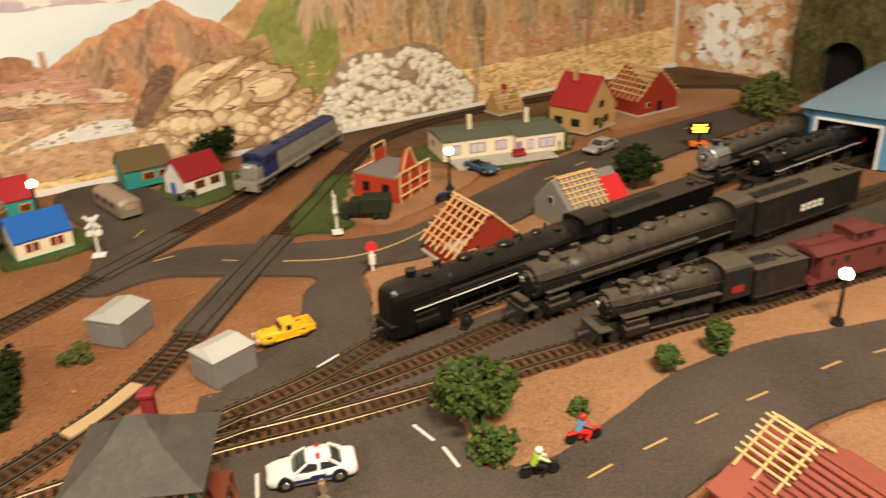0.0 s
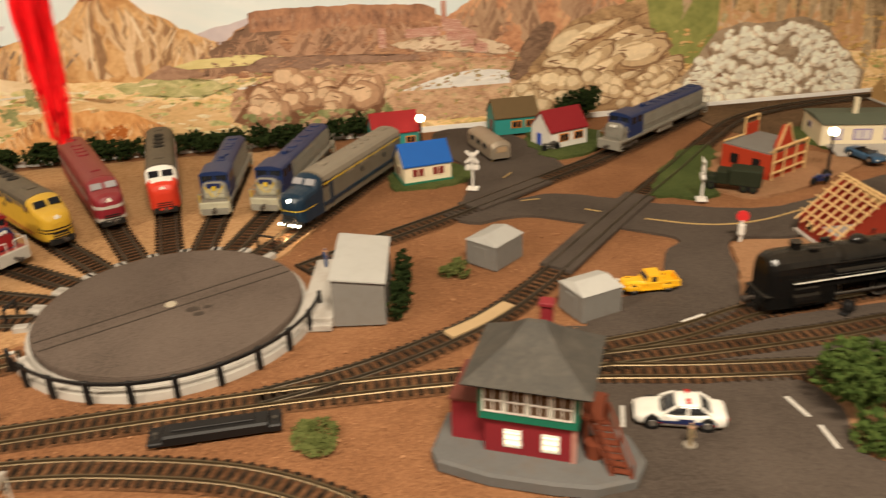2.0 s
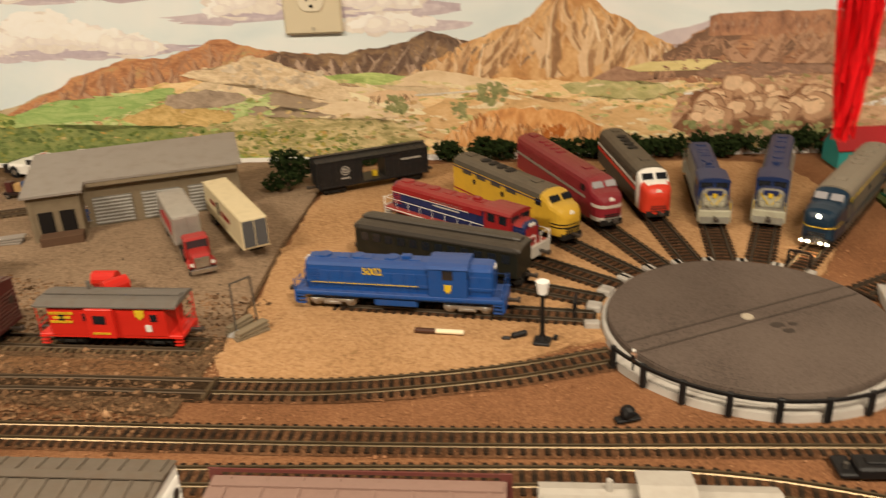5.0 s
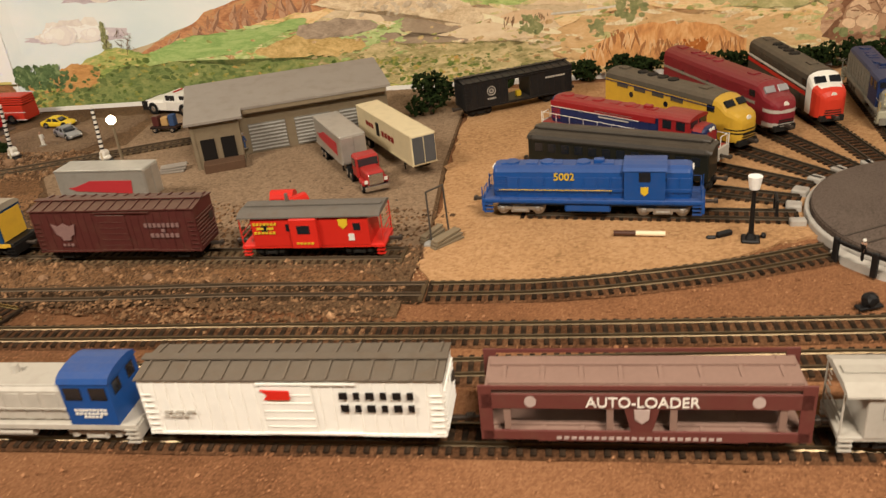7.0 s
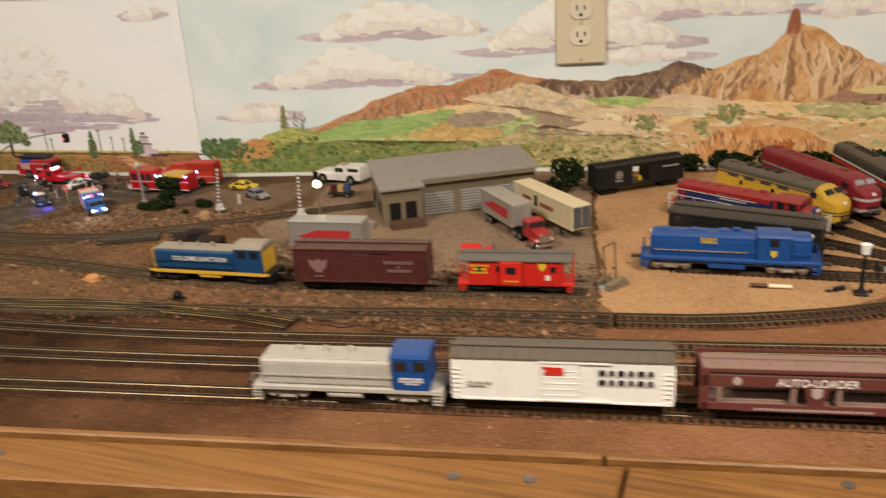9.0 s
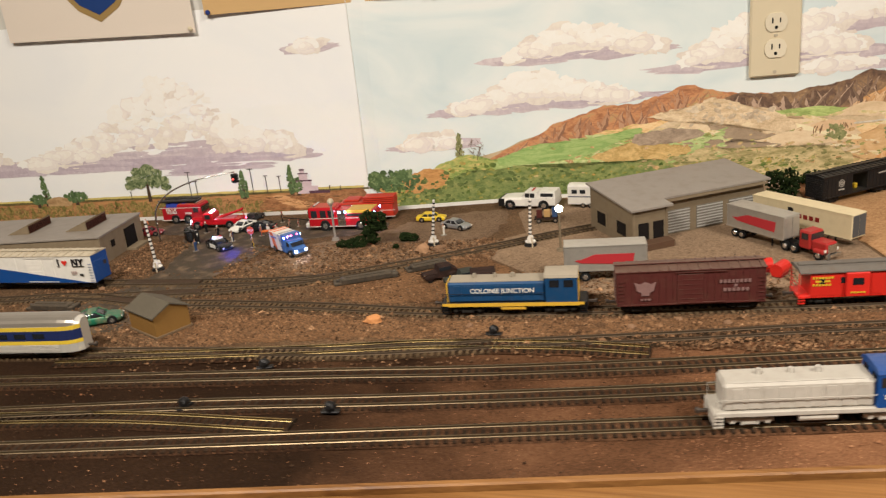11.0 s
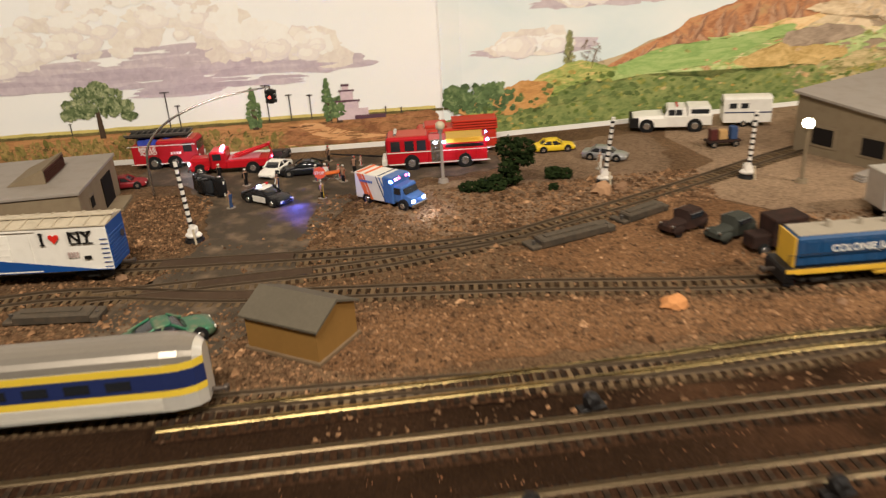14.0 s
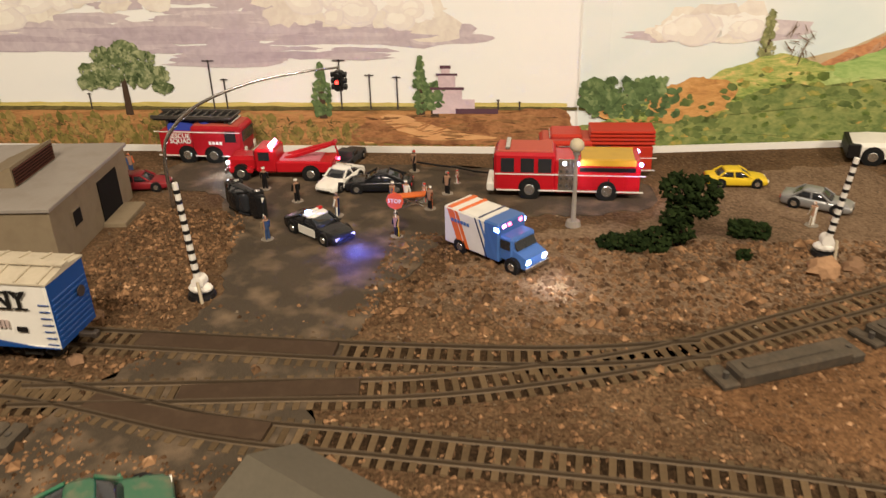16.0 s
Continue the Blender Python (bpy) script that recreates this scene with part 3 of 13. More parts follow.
for x, y, a in ((0.575, -0.249, 12), (0.625, -0.241, 9), (0.676, -0.233, 8), (0.728, -0.227, 6), (0.810, -0.219, 5), (0.865, -0.221, -4), (0.305, 0.395, 70), (0.300, 0.455, 80), (0.318, 0.33, 60),
                (0.338, 0.244, 10), (0.405, 0.205, -30), (0.835, 0.275, 20), (0.90, 0.305, 20), (1.02, 0.345, 18), (1.14, 0.375, 15)):
    dash(x, y, a)
for x, y, a in ((0.446, -0.036, 28), (0.483, -0.160, -74), (0.4905, -0.193, -86), (0.362, -0.165, 80)):
    dash(x, y, a, 0.024, 0.0026, WHT)
bm = B()
ys = spline(((0.455, 0.178), (0.50, 0.160), (0.54, 0.156), (0.58, 0.166), (0.625, 0.188)), 0.005)
for (p, d), (q, e) in zip(ys, ys[1:]):
    n, k = Vector((-d.y, d.x, 0)) * 0.0009, Vector((-e.y, e.x, 0)) * 0.0009
    loft(bm, [[(v.x, v.y, z) for v in (p + n, q + k, q - k, p - n)] for z in (0.0, 0.0024)])
tagged(part("lane_mark", bm, YEL), "solid yellow road line", "road marking", "lane marks", "structure")

# ---- tracks ----
tie_mesh = {}
# dirt bed, with the shade of the gaps between ties put into its colour
TRACKBED = ground_mat("shaded_dirt_bed", ((0.25, (0.010, 0.006, 0.0035)), (0.5, (0.036, 0.022, 0.012)), (0.75, (0.10, 0.060, 0.032))), 16, 620)
# this bed also darkens by x, from -0.35 to -1.05
BROWNBED = ground_mat("brown_track_bed", ((0.25, (0.030, 0.014, 0.0075)), (0.5, (0.105, 0.050, 0.024)), (0.75, (0.23, 0.118, 0.059))), 16, 620, west=(-0.35, -1.05, ((0.25, (0.009, 0.005, 0.003)), (0.5, (0.034, 0.017, 0.009)), (0.75, (0.09, 0.047, 0.025)))))


def tie_data(key, material):
    if key not in tie_mesh:
        bm = B()
        box(bm, (0, 0, 0.0008), (0.0037 if key == "old" else 0.0036, 0.0300, 0.0026), 0.0003)
        bmesh.ops.recalc_face_normals(bm, faces=bm.faces)
        me = bpy.data.meshes.new("tie")
        bm.to_mesh(me)
        bm.free()
        me.materials.append(material)
        tie_mesh[key] = me
    return tie_mesh[key]


def track(pts, label, rails=None, ties=None, key="new", pitch=0.0080, z=0.0, gap=()):
    """A piece of HO track: two rails and its ties, which skip the stretches named in gap."""
    t = thing("railway_track", pose(0, 0, z), label, "railway track", "tracks")
    samples = spline(pts, 0.012)
    if key == "old":
        pitch = 0.0076
    bm = B()
    loft(bm, [[p + Vector((-d.y, d.x, 0)) * w + Vector((0, 0, h)) for w, h in ((-0.0165, -0.001), (0.0165, -0.001), (0.0135, 0.0013), (-0.0135, 0.0013))] for p, d in samples])
    part("track_bed", bm, TRACKBED if key == "old" else BROWNBED, t)
    for side in (-1, 1):
        bm = B()
        rings = []
        for p, d in samples:
            n = Vector((-d.y, d.x, 0))
            c = p + n * side * 0.00835
            rings.append([c + n * w + Vector((0, 0, h)) for w, h in ((-0.0011, 0.0020), (0.0011, 0.0020), (0.00035, 0.0026), (0.0006, 0.0040), (0.0006, 0.0047), (-0.0006, 0.0047), (-0.0006, 0.0040), (-0.00035, 0.0026))])
        loft(bm, rings)
        part("rail", bm, rails or RAIL, t)
    me = tie_data(key, ties or TIE)
    for i, (p, d) in enumerate(spline(pts, pitch)):
        if any(a < i * pitch < b for a, b in gap):
            continue
        o = new("tie", me)
        o.parent = t
        o.matrix_basis = Matrix.LocRotScale(p + Vector((0, 0, 0.0001 * math.sin(i * 7.3))), Euler((0, 0, math.atan2(d.y, d.x) + 0.02 * math.sin(i * 3.1))), None)
    return t


SPURS = ((182.5, 0.36), (167.0, 0.36), (151.5, 0.42), (137.0, 0.43), (122.5, 0.44), (108.5, 0.43), (94.5, 0.40), (80.5, 0.45), (66.0, 0.42))
for ang, far in SPURS:
    c, s = math.cos(radians(ang)), math.sin(radians(ang))
    track(((0.124 * c, 0.124 * s), (0.25 * c, 0.25 * s), (far * c, far * s)), "straight stall track of the turntable", RAIL_DARK)
track(((-0.105, -0.066), (-0.190, -0.110), (-0.300, -0.149), (-0.40, -0.168)), "curved track leading to the turntable")
track(((-0.403, -0.168), (-0.55, -0.190), (-0.70, -0.218), (-0.87, -0.245), (-1.05, -0.276), (-1.29, -0.292), (-1.6, -0.315), (-2.2, -0.36)), "old half-buried yard track", RAIL_OLD, TIE_OLD, "old", gap=((0.0, 0.44),))
track(((0.103, 0.083), (0.169, 0.143), (0.248, 0.209), (0.371, 0.320), (0.447, 0.390), (0.62, 0.575)), "track from the turntable over the lane", RAIL_DARK)
main = ((-2.2, -0.47), (-1.6, -0.395), (-1.243, -0.351), (-1.054, -0.328), (-0.885, -0.309), (-0.70, -0.280), (-0.524, -0.249), (-0.319, -0.215), (-0.128, -0.180), (0.001, -0.154), (0.138, -0.128), (0.25, -0.113), (0.346, -0.110), (0.45, -0.113), (0.66, -0.109), (0.90, -0.110), (1.25, -0.112))
track(main, "main track with dull nickel rails", RAIL)
track(((0.104, -0.132), (0.185, -0.094), (0.268, -0.033), (0.325, 0.034), (0.370, 0.103), (0.422, 0.184), (0.527, 0.335), (0.60, 0.445), (0.68, 0.545), (0.79, 0.605), (0.94, 0.640), (1.10, 0.65), (1.24, 0.62), (1.36, 0.56), (1.46, 0.48)), "curving track along the far wall", RAIL_DARK)
track(((0.255, -0.112), (0.355, -0.080), (0.429, -0.058), (0.498, -0.026), (0.60, 0.004), (0.80, 0.047), (1.2, 0.13)), "yard track under the steam engines")
track(((0.25, -0.113), (0.352, -0.096), (0.451, -0.081), (0.546, -0.064), (0.62, -0.047), (0.80, -0.018), (1.2, 0.045)), "yard track under the steam engines")
track(((-2.2, -0.575), (-1.386, -0.439), (-1.159, -0.401), (-0.95, -0.373), (-0.696, -0.332), (-0.40, -0.275), (-0.20, -0.234), (-0.044, -0.206), (0.062, -0.208), (0.136, -0.224), (0.20, -0.26), (0.24, -0.32)), "second main track with ballast between the ties", RAIL)
track(((-2.2, -0.65), (-1.5, -0.528), (-1.152, -0.469), (-0.645, -0.383), (-0.126, -0.294), (0.06, -0.262)), "front track along the table edge")
track(((-0.73, -0.254), (-0.82, -0.2475), (-0.96, -0.2535), (-1.08, -0.273), (-1.24, -0.296), (-1.40, -0.318)), "crossover with bright brass rails", RAIL_BRASS, z=0.0004)
track(((-1.05, -0.43), (-1.25, -0.434), (-1.5, -0.468), (-1.9, -0.53)), "crossover with bright brass rails", RAIL_BRASS)
track(((-0.44, -0.112), (-0.60, -0.133), (-0.80, -0.154), (-0.98, -0.164), (-1.15, -0.152), (-1.307, -0.148), (-1.40, -0.146), (-1.533, -0.128), (-1.684, -0.150), (-2.2, -0.20)), "weathered yard track in dirt", RAIL_OLD, TIE_OLD, "old")
track(((-0.75, 0.205), (-0.849, 0.150), (-0.961, 0.075), (-1.031, 0.030), (-1.095, -0.008), (-1.181, -0.057), (-1.287, -0.096), (-1.388, -0.114), (-1.526, -0.136)), "weathered curved yard track", RAIL_OLD, TIE_OLD, "old")
track(((-1.15, -0.045), (-1.228, -0.062), (-1.324, -0.070), (-1.407, -0.073), (-1.532, -0.076), (-1.85, -0.082)), "weathered track beside the house", RAIL_OLD, TIE_OLD, "old")

# ---- turntable ----
tt = thing("turntable", pose(0, 0, 0), "round brown model turntable with a slotted deck", "turntable")
bm = B()
cyl(bm, (0, 0, 0.0), (0, 0, 0.0115), 0.1135, n=96)
bmesh.ops.bevel(bm, geom=[e for e in bm.edges if abs(e.verts[0].co.z - e.verts[1].co.z) < 1e-5 and e.verts[0].co.z > 0.01], offset=0.001, segments=2, affect="EDGES")
part("deck", bm, DECK, tt)
SLOT = mat("deck_slot", (0.05, 0.038, 0.03), 0.6)
for off in (-0.0083, 0.0083):
    bm = B()
    box(bm, (0, off, 0.0117), (0.222, 0.0017, 0.0005), m=pose(0, 0, 0, 0, 0, 36.5))
    part("deck_rail", bm, SLOT, tt)
bm = B()
cyl(bm, (0, 0, 0.0115), (0, 0, 0.0125), 0.0052, 0.0045, 20)
part("pivot_pin", bm, mat("pivot_tan", (0.42, 0.36, 0.27), 0.6), tt)
for x, y, r in ((0.022, -0.010, 0.006), (0.030, -0.018, 0.005), (0.034, -0.006, 0.004)):
    bm = B()
    ball(bm, (x, y, 0.0115), (r, r * 0.8, 0.0003), 2, 0.4)
    part("oil_stain", bm, SLOT, tt)
# ring of light concrete round the pit
bm = B()
n = 96
ring = lambda r, z: [(r * math.cos(2 * math.pi * i / n), r * math.sin(2 * math.pi * i / n), z) for i in range(n)]
loft(bm, [ring(0.1142, -0.003), ring(0.1142, 0.0062), ring(0.1172, 0.0062), ring(0.1180, 0.0052), ring(0.1185, -0.003)], cap=False)
part("pit_rim", bm, CONCRETE, tt)
bm = B()
arc = [radians(214 + 1.5 * i) for i in range(97)]
loft(bm, [[(r * math.cos(a), r * math.sin(a), z) for r, z in ((0.1186, -0.002), (0.1186, 0.0048), (0.1272, 0.0042), (0.1284, -0.002))] for a in arc])
part("pit_kerb", bm, CONCRETE, tt)
for ang, far in SPURS:
    for s in (-1, 1):
        a = radians(ang + s * 6.6)
        bm = B()
        box(bm, (0.1262, 0, 0.0033), (0.013, 0.008, 0.0064), 0.001, m=pose(0, 0, 0, 0, 0, math.degrees(a)))
        part("rim_block", bm, CONCRETE, tt)
fence = thing("pit_fence", pose(0, 0, 0), "low black railing round the turntable pit", "fence")
FA = [radians(218 + i * 14.2) for i in range(11)]
FR = 0.131
for a in FA:
    bm = B()
    box(bm, (FR, 0, 0.010), (0.0035, 0.0045, 0.020), 0.0006, m=pose(0, 0, 0, 0, 0, math.degrees(a)))
    part("post", bm, BLACKP, fence)
rings = []
for i in range(61):
    a = FA[0] + (FA[-1] - FA[0]) * i / 60
    c, s = math.cos(a), math.sin(a)
    rings.append([((FR + dx) * c, (FR + dx) * s, z) for dx, z in ((-0.0010, 0.0165), (0.0010, 0.0165), (0.0010, 0.0190), (-0.0010, 0.0190))])
bm = B()
loft(bm, rings)
part("handrail", bm, BLACKP, fence)


# ---- the painted landscape on the wall ----
def paint_mat(name, stops, scale=18.0, stretch=2.6, detail=6.0, warp=1.2, fine=0.35):
    """Brushed mural paint: a colour ramp over stretched, swirled noise."""
    m = bpy.data.materials.new(name)
    m.use_nodes = True
    nt = m.node_tree
    b = nt.nodes["Principled BSDF"]
    b.inputs["Roughness"].default_value, b.inputs["Specular IOR Level"].default_value = 0.62, 0.25
    geo, mp = nt.nodes.new("ShaderNodeNewGeometry"), nt.nodes.new("ShaderNodeMapping")
    mp.inputs["Scale"].default_value = (1, 1, stretch)
    n1, n2 = nt.nodes.new("ShaderNodeTexNoise"), nt.nodes.new("ShaderNodeTexNoise")
    n1.inputs["Scale"].default_value, n1.inputs["Detail"].default_value, n1.inputs["Distortion"].default_value = scale, detail, warp
    n2.inputs["Scale"].default_value, n2.inputs["Detail"].default_value, n2.inputs["Distortion"].default_value = scale * 7, 4, 0.6
    nt.links.new(geo.outputs["Position"], mp.inputs["Vector"])
    nt.links.new(mp.outputs["Vector"], n1.inputs["Vector"])
    nt.links.new(mp.outputs["Vector"], n2.inputs["Vector"])
    mx = nt.nodes.new("ShaderNodeMix")
    mx.inputs["Factor"].default_value = fine
    nt.links.new(n1.outputs["Fac"], mx.inputs["A"])
    nt.links.new(n2.outputs["Fac"], mx.inputs["B"])
    ramp = nt.nodes.new("ShaderNodeValToRGB")
    cr = ramp.color_ramp
    cr.elements[0].position, cr.elements[1].position = stops[0][0], stops[-1][0]
    cr.elements[0].color, cr.elements[1].color = (*stops[0][1], 1), (*stops[-1][1], 1)
    for p, c in stops[1:-1]:
        cr.elements.new(p).color = (*c, 1)
    nt.links.new(mx.outputs["Result"], ramp.inputs["Fac"])
    nt.links.new(ramp.outputs["Color"], b.inputs["Base Color"])
    MATS[name] = m
    return m


def on_wall(x, z, off):
    """A point of the mural: x along the room, z up, off in front of the wall."""
    (x0, y0), (x1, y1), (x2, y2) = WALL_PTS
    a, b = ((x0, y0), (x1, y1)) if x < x1 else ((x1, y1), (x2, y2))
    d = Vector((b[0] - a[0], b[1] - a[1], 0)).normalized()
    n = Vector((d.y, -d.x, 0))
    return Vector((x, back_y(x), z)) + n * (0.0008 + off)


def on_east(s, z, off):
    """The same on the east wall, s metres from the corner."""
    n = Vector((RIGHT_DIR.y, -RIGHT_DIR.x, 0))
    return CORNER + RIGHT_DIR * s + Vector((0, 0, z)) + n * (0.0008 + off)


mural = thing("wall_mural", pose(0, 0, 0), "painted desert and prairie landscape mural on paper", "mural", kind="structure")
LAY = 0.00015


def smooth_line(pts, step, rough, seed, freq=40.0):
    """A ridge line through pts with fractal roughness."""
    out = []
    for p, d in spline([(x, z) for x, z in pts], step):
        q = rough * (noise.noise((p.x * freq, seed, 0.3)) + 0.5 * noise.noise((p.x * freq * 2.7, seed, 1.7)) + 0.25 * noise.noise((p.x * freq * 7, seed, 2.9)))
        out.append((p.x, p.y + q))
    return out


def hill(name, pts, z0, layer, material, rough=0.006, seed=1.0, step=0.006, place=on_wall, z_pts=None):
    """A painted shape: rough ridge above, level or rough foot below."""
    top = smooth_line(pts, step, rough, seed)
    bm = B()
    foot = (lambda x: z0) if z_pts is None else z_pts
    ups = [bm.verts.new(place(x, max(z, foot(x) + 0.0005), layer * LAY)) for x, z in top]
    los = [bm.verts.new(place(x, foot(x), layer * LAY)) for x, z in top]
    for i in range(len(ups) - 1):
        bm.faces.new((los[i], los[i + 1], ups[i + 1], ups[i]))
    return part(name, bm, material, mural)


def strokes(name, n, pick, size, layer, material, seed, aspect=(0.35, 0.8), sides=7, tilt=0.5, place=on_wall, spread=0.9):
    """Many small flat brush marks, each on its own hair's breadth of paint."""
    rg_ = np.random.default_rng(seed)
    vs, fs = [], []
    for i in range(n):
        p = None
        while p is None:
            p = pick(rg_)
        x, z, k = p
        s = size * k * rg_.uniform(0.5, 1.25)
        asp, a0 = rg_.uniform(*aspect), rg_.uniform(-tilt, tilt)
        off = (layer + spread * i / n) * LAY
        base = len(vs)
        for q in range(sides):
            a = 2 * math.pi * q / sides
            r = s * rg_.uniform(0.65, 1.15)
            u, v = r * math.cos(a), r * asp * math.sin(a)
            vs.append(tuple(place(x + u * math.cos(a0) - v * math.sin(a0), max(0.0005, z + u * math.sin(a0) + v * math.cos(a0)), off)))
        fs.append(tuple(range(base, base + sides)))
    me = bpy.data.meshes.new(name)
    me.from_pydata(vs, [], fs)
    me.materials.append(material)
    ob = new(name, me)
    ob.parent = mural
    ob["kind"] = "stuff"
    return ob


def between(x0, x1, lo, hi, k=1.0):
    """A picker of random places between two height lines."""
    def pick(r):
        x = r.uniform(x0, x1)
        a, b = lo(x), hi(x)
        return (x, r.uniform(a, b), k * r.uniform(0.6, 1.2)) if b > a else None
    return pick


def curve_z(pts):
    xs, zs = [p[0] for p in pts], [p[1] for p in pts]
    return lambda x: float(np.interp(x, xs, zs))


# sky paper: two sheets that meet at a seam
SKY = paint_mat("mural_sky", ((0.30, (0.62, 0.72, 0.74)), (0.5, (0.75, 0.81, 0.80)), (0.7, (0.85, 0.85, 0.82))), 3.5, 2.0, fine=0.05)
SKYW = paint_mat("mural_sky_pale", ((0.30, (0.84, 0.85, 0.85)), (0.5, (0.88, 0.88, 0.86)), (0.7, (0.90, 0.89, 0.86))), 3.0, 2.0, fine=0.05)
for nm, x0, x1, mm, zt in (("sky_sheet", -2.58, -1.226, SKYW, 0.372), ("sky_sheet", -1.2255, 1.41, SKY, 0.372)):
    bm = B()
    xs = [x0 + (x1 - x0) * i / 20 for i in range(21)]
    if x0 < -1.2 < x1:
        xs = sorted(xs + [-1.2])
    a = [[bm.verts.new(on_wall(x, z, 0)) for x in xs] for z in (0, zt)]
    for i in range(len(xs) - 1):
        bm.faces.new((a[0][i], a[0][i + 1], a[1][i + 1], a[1][i]))
    part(nm, bm, mm, mural)
bm = B()
box(bm, (0, 0, 0.185), (0.0008, 0.0008, 0.37), m=Matrix.Translation(on_wall(-1.2258, 0, 0.0012)))
part("paper_seam", bm, mat("paper_seam", (0.84, 0.84, 0.82), 0.8), mural)

# clouds
CL_BASE = chips_mat("cloud_lavender", ((0, (0.47, 0.395, 0.44)), (0.5, (0.58, 0.50, 0.53)), (1, (0.72, 0.65, 0.65))), 0.7)
CL_MID = chips_mat("cloud_cream", ((0, (0.68, 0.60, 0.55)), (0.5, (0.80, 0.74, 0.66)), (1, (0.87, 0.83, 0.75))), 0.7)
CL_TOP = chips_mat("cloud_white", ((0, (0.86, 0.83, 0.77)), (1, (0.90, 0.89, 0.85))), 0.7)


CLOUDS = []


def cloud(x0, x1, base, top_pts, n, seed, flat=False):
    """A painted cumulus: lavender underside, cream body, white crowns."""
    top = curve_z(top_pts)
    strokes("cloud_base", n, between(x0, x1, lambda x: base - 0.004, lambda x: base + 0.25 * (top(x) - base)), 0.048, 1.0, CL_BASE, seed, (0.07, 0.16), 14, 0.03)
    CLOUDS.append((x0, x1, base, top, n, seed))
    strokes("cloud_body", int(n * 0.8), between(x0 + 0.01, x1 - 0.01, lambda x: base + 0.18 * (top(x) - base), lambda x: base + 0.85 * (top(x) - base)), 0.024, 2.0, CL_MID, seed + 1, (0.32, 0.62), 14, 0.25)
    strokes("cloud_crown", n, between(x0 + 0.01, x1 - 0.01, lambda x: base + 0.50 * (top(x) - base), lambda x: top(x)), 0.0135, 3.0, CL_TOP, seed + 2, (0.4, 0.8), 14, 0.3)


cloud(-1.93, -1.345, 0.108, ((-1.93, 0.120), (-1.84, 0.140), (-1.78, 0.165), (-1.70, 0.205), (-1.66, 0.235), (-1.60, 0.262), (-1.56, 0.258), (-1.50, 0.225), (-1.47, 0.165), (-1.40, 0.160), (-1.345, 0.130)), 170, 11)
cloud(-2.50, -1.95, 0.120, ((-2.5, 0.14), (-2.3, 0.20), (-2.1, 0.17), (-1.95, 0.13)), 90, 15)
cloud(-1.07, -0.76, 0.163, ((-1.07, 0.168), (-1.02, 0.180), (-0.96, 0.215), (-0.92, 0.226), (-0.86, 0.198), (-0.76, 0.170)), 110, 19)
cloud(-0.975, -0.715, 0.240, ((-0.975, 0.246), (-0.93, 0.270), (-0.87, 0.292), (-0.80, 0.280), (-0.715, 0.245)), 80, 23)
cloud(-0.69, -0.40, 0.205, ((-0.69, 0.215), (-0.64, 0.250), (-0.58, 0.285), (-0.50, 0.270), (-0.40, 0.215)), 110, 27)
cloud(-1.17, -1.05, 0.107, ((-1.17, 0.112), (-1.11, 0.122), (-1.05, 0.111)), 30, 31)
cloud(-0.52, -0.22, 0.250, ((-0.52, 0.258), (-0.40, 0.300), (-0.22, 0.262)), 80, 35)
cloud(-0.20, 0.40, 0.245, ((-0.2, 0.252), (0.0, 0.290), (0.2, 0.275), (0.4, 0.252)), 110, 39)
cloud(-1.33, -1.28, 0.292, ((-1.33, 0.295), (-1.305, 0.306), (-1.28, 0.294)), 10, 43)
cloud(-0.50, -0.38, 0.186, ((-0.50, 0.189), (-0.44, 0.197), (-0.38, 0.188)), 26, 47)

# ---- prairie (left sheet) ----
YFIELD = paint_mat("prairie_yellow", ((0.3, (0.48, 0.40, 0.10)), (0.6, (0.70, 0.58, 0.20)), (0.8, (0.78, 0.66, 0.34))), 30, 8)
EARTH = paint_mat("prairie_earth", ((0.28, (0.128, 0.070, 0.028)), (0.45, (0.346, 0.173, 0.064)), (0.58, (0.512, 0.256, 0.102)), (0.75, (0.282, 0.243, 0.077))), 26, 6)
GRASSP = chips_mat("painted_grass", ((0, (0.077, 0.083, 0.019)), (0.5, (0.256, 0.205, 0.064)), (0.8, (0.422, 0.269, 0.102)), (1, (0.179, 0.256, 0.064))), 0.7)
DKTREE = chips_mat("painted_tree", ((0, (0.036, 0.058, 0.028)), (0.6, (0.128, 0.192, 0.077)), (1, (0.320, 0.384, 0.179))), 0.7)
flat = lambda z: [(-2.58, z), (-2.1, z), (-1.7, z), (-1.4, z), (-1.23, z)]
hill("yellow_field", flat(0.0465), 0, 4, YFIELD, 0.001, 3.0)
hill("brown_field", flat(0.0405), 0, 5, EARTH, 0.0012, 5.0)
strokes("grass_tufts", 1300, between(-2.55, -1.235, lambda x: 0.004, lambda x: 0.034 if x < -1.48 else 0.022), 0.0042, 6, GRASSP, 51, (0.8, 1.8), 5, 0.3)
ROADP = paint_mat("painted_road", ((0.3, (0.589, 0.307, 0.128)), (0.7, (0.719, 0.429, 0.209))), 30, 5)
hill("dirt_road", [(-1.43, 0.020), (-1.405, 0.030), (-1.38, 0.029), (-1.35, 0.022), (-1.29, 0.013)], 0.006, 7.0, ROADP, 0.001, 7.0)


OAK = ((-0.32, 0.62, 0.15), (-0.40, 0.45, 0.12), (-0.14, 0.82, 0.16), (0.08, 0.90, 0.15), (0.24, 0.76, 0.15), (0.38, 0.56, 0.13), (0.42, 0.38, 0.10), (0.0, 0.62, 0.18), (-0.18, 0.48, 0.14), (0.18, 0.50, 0.14))


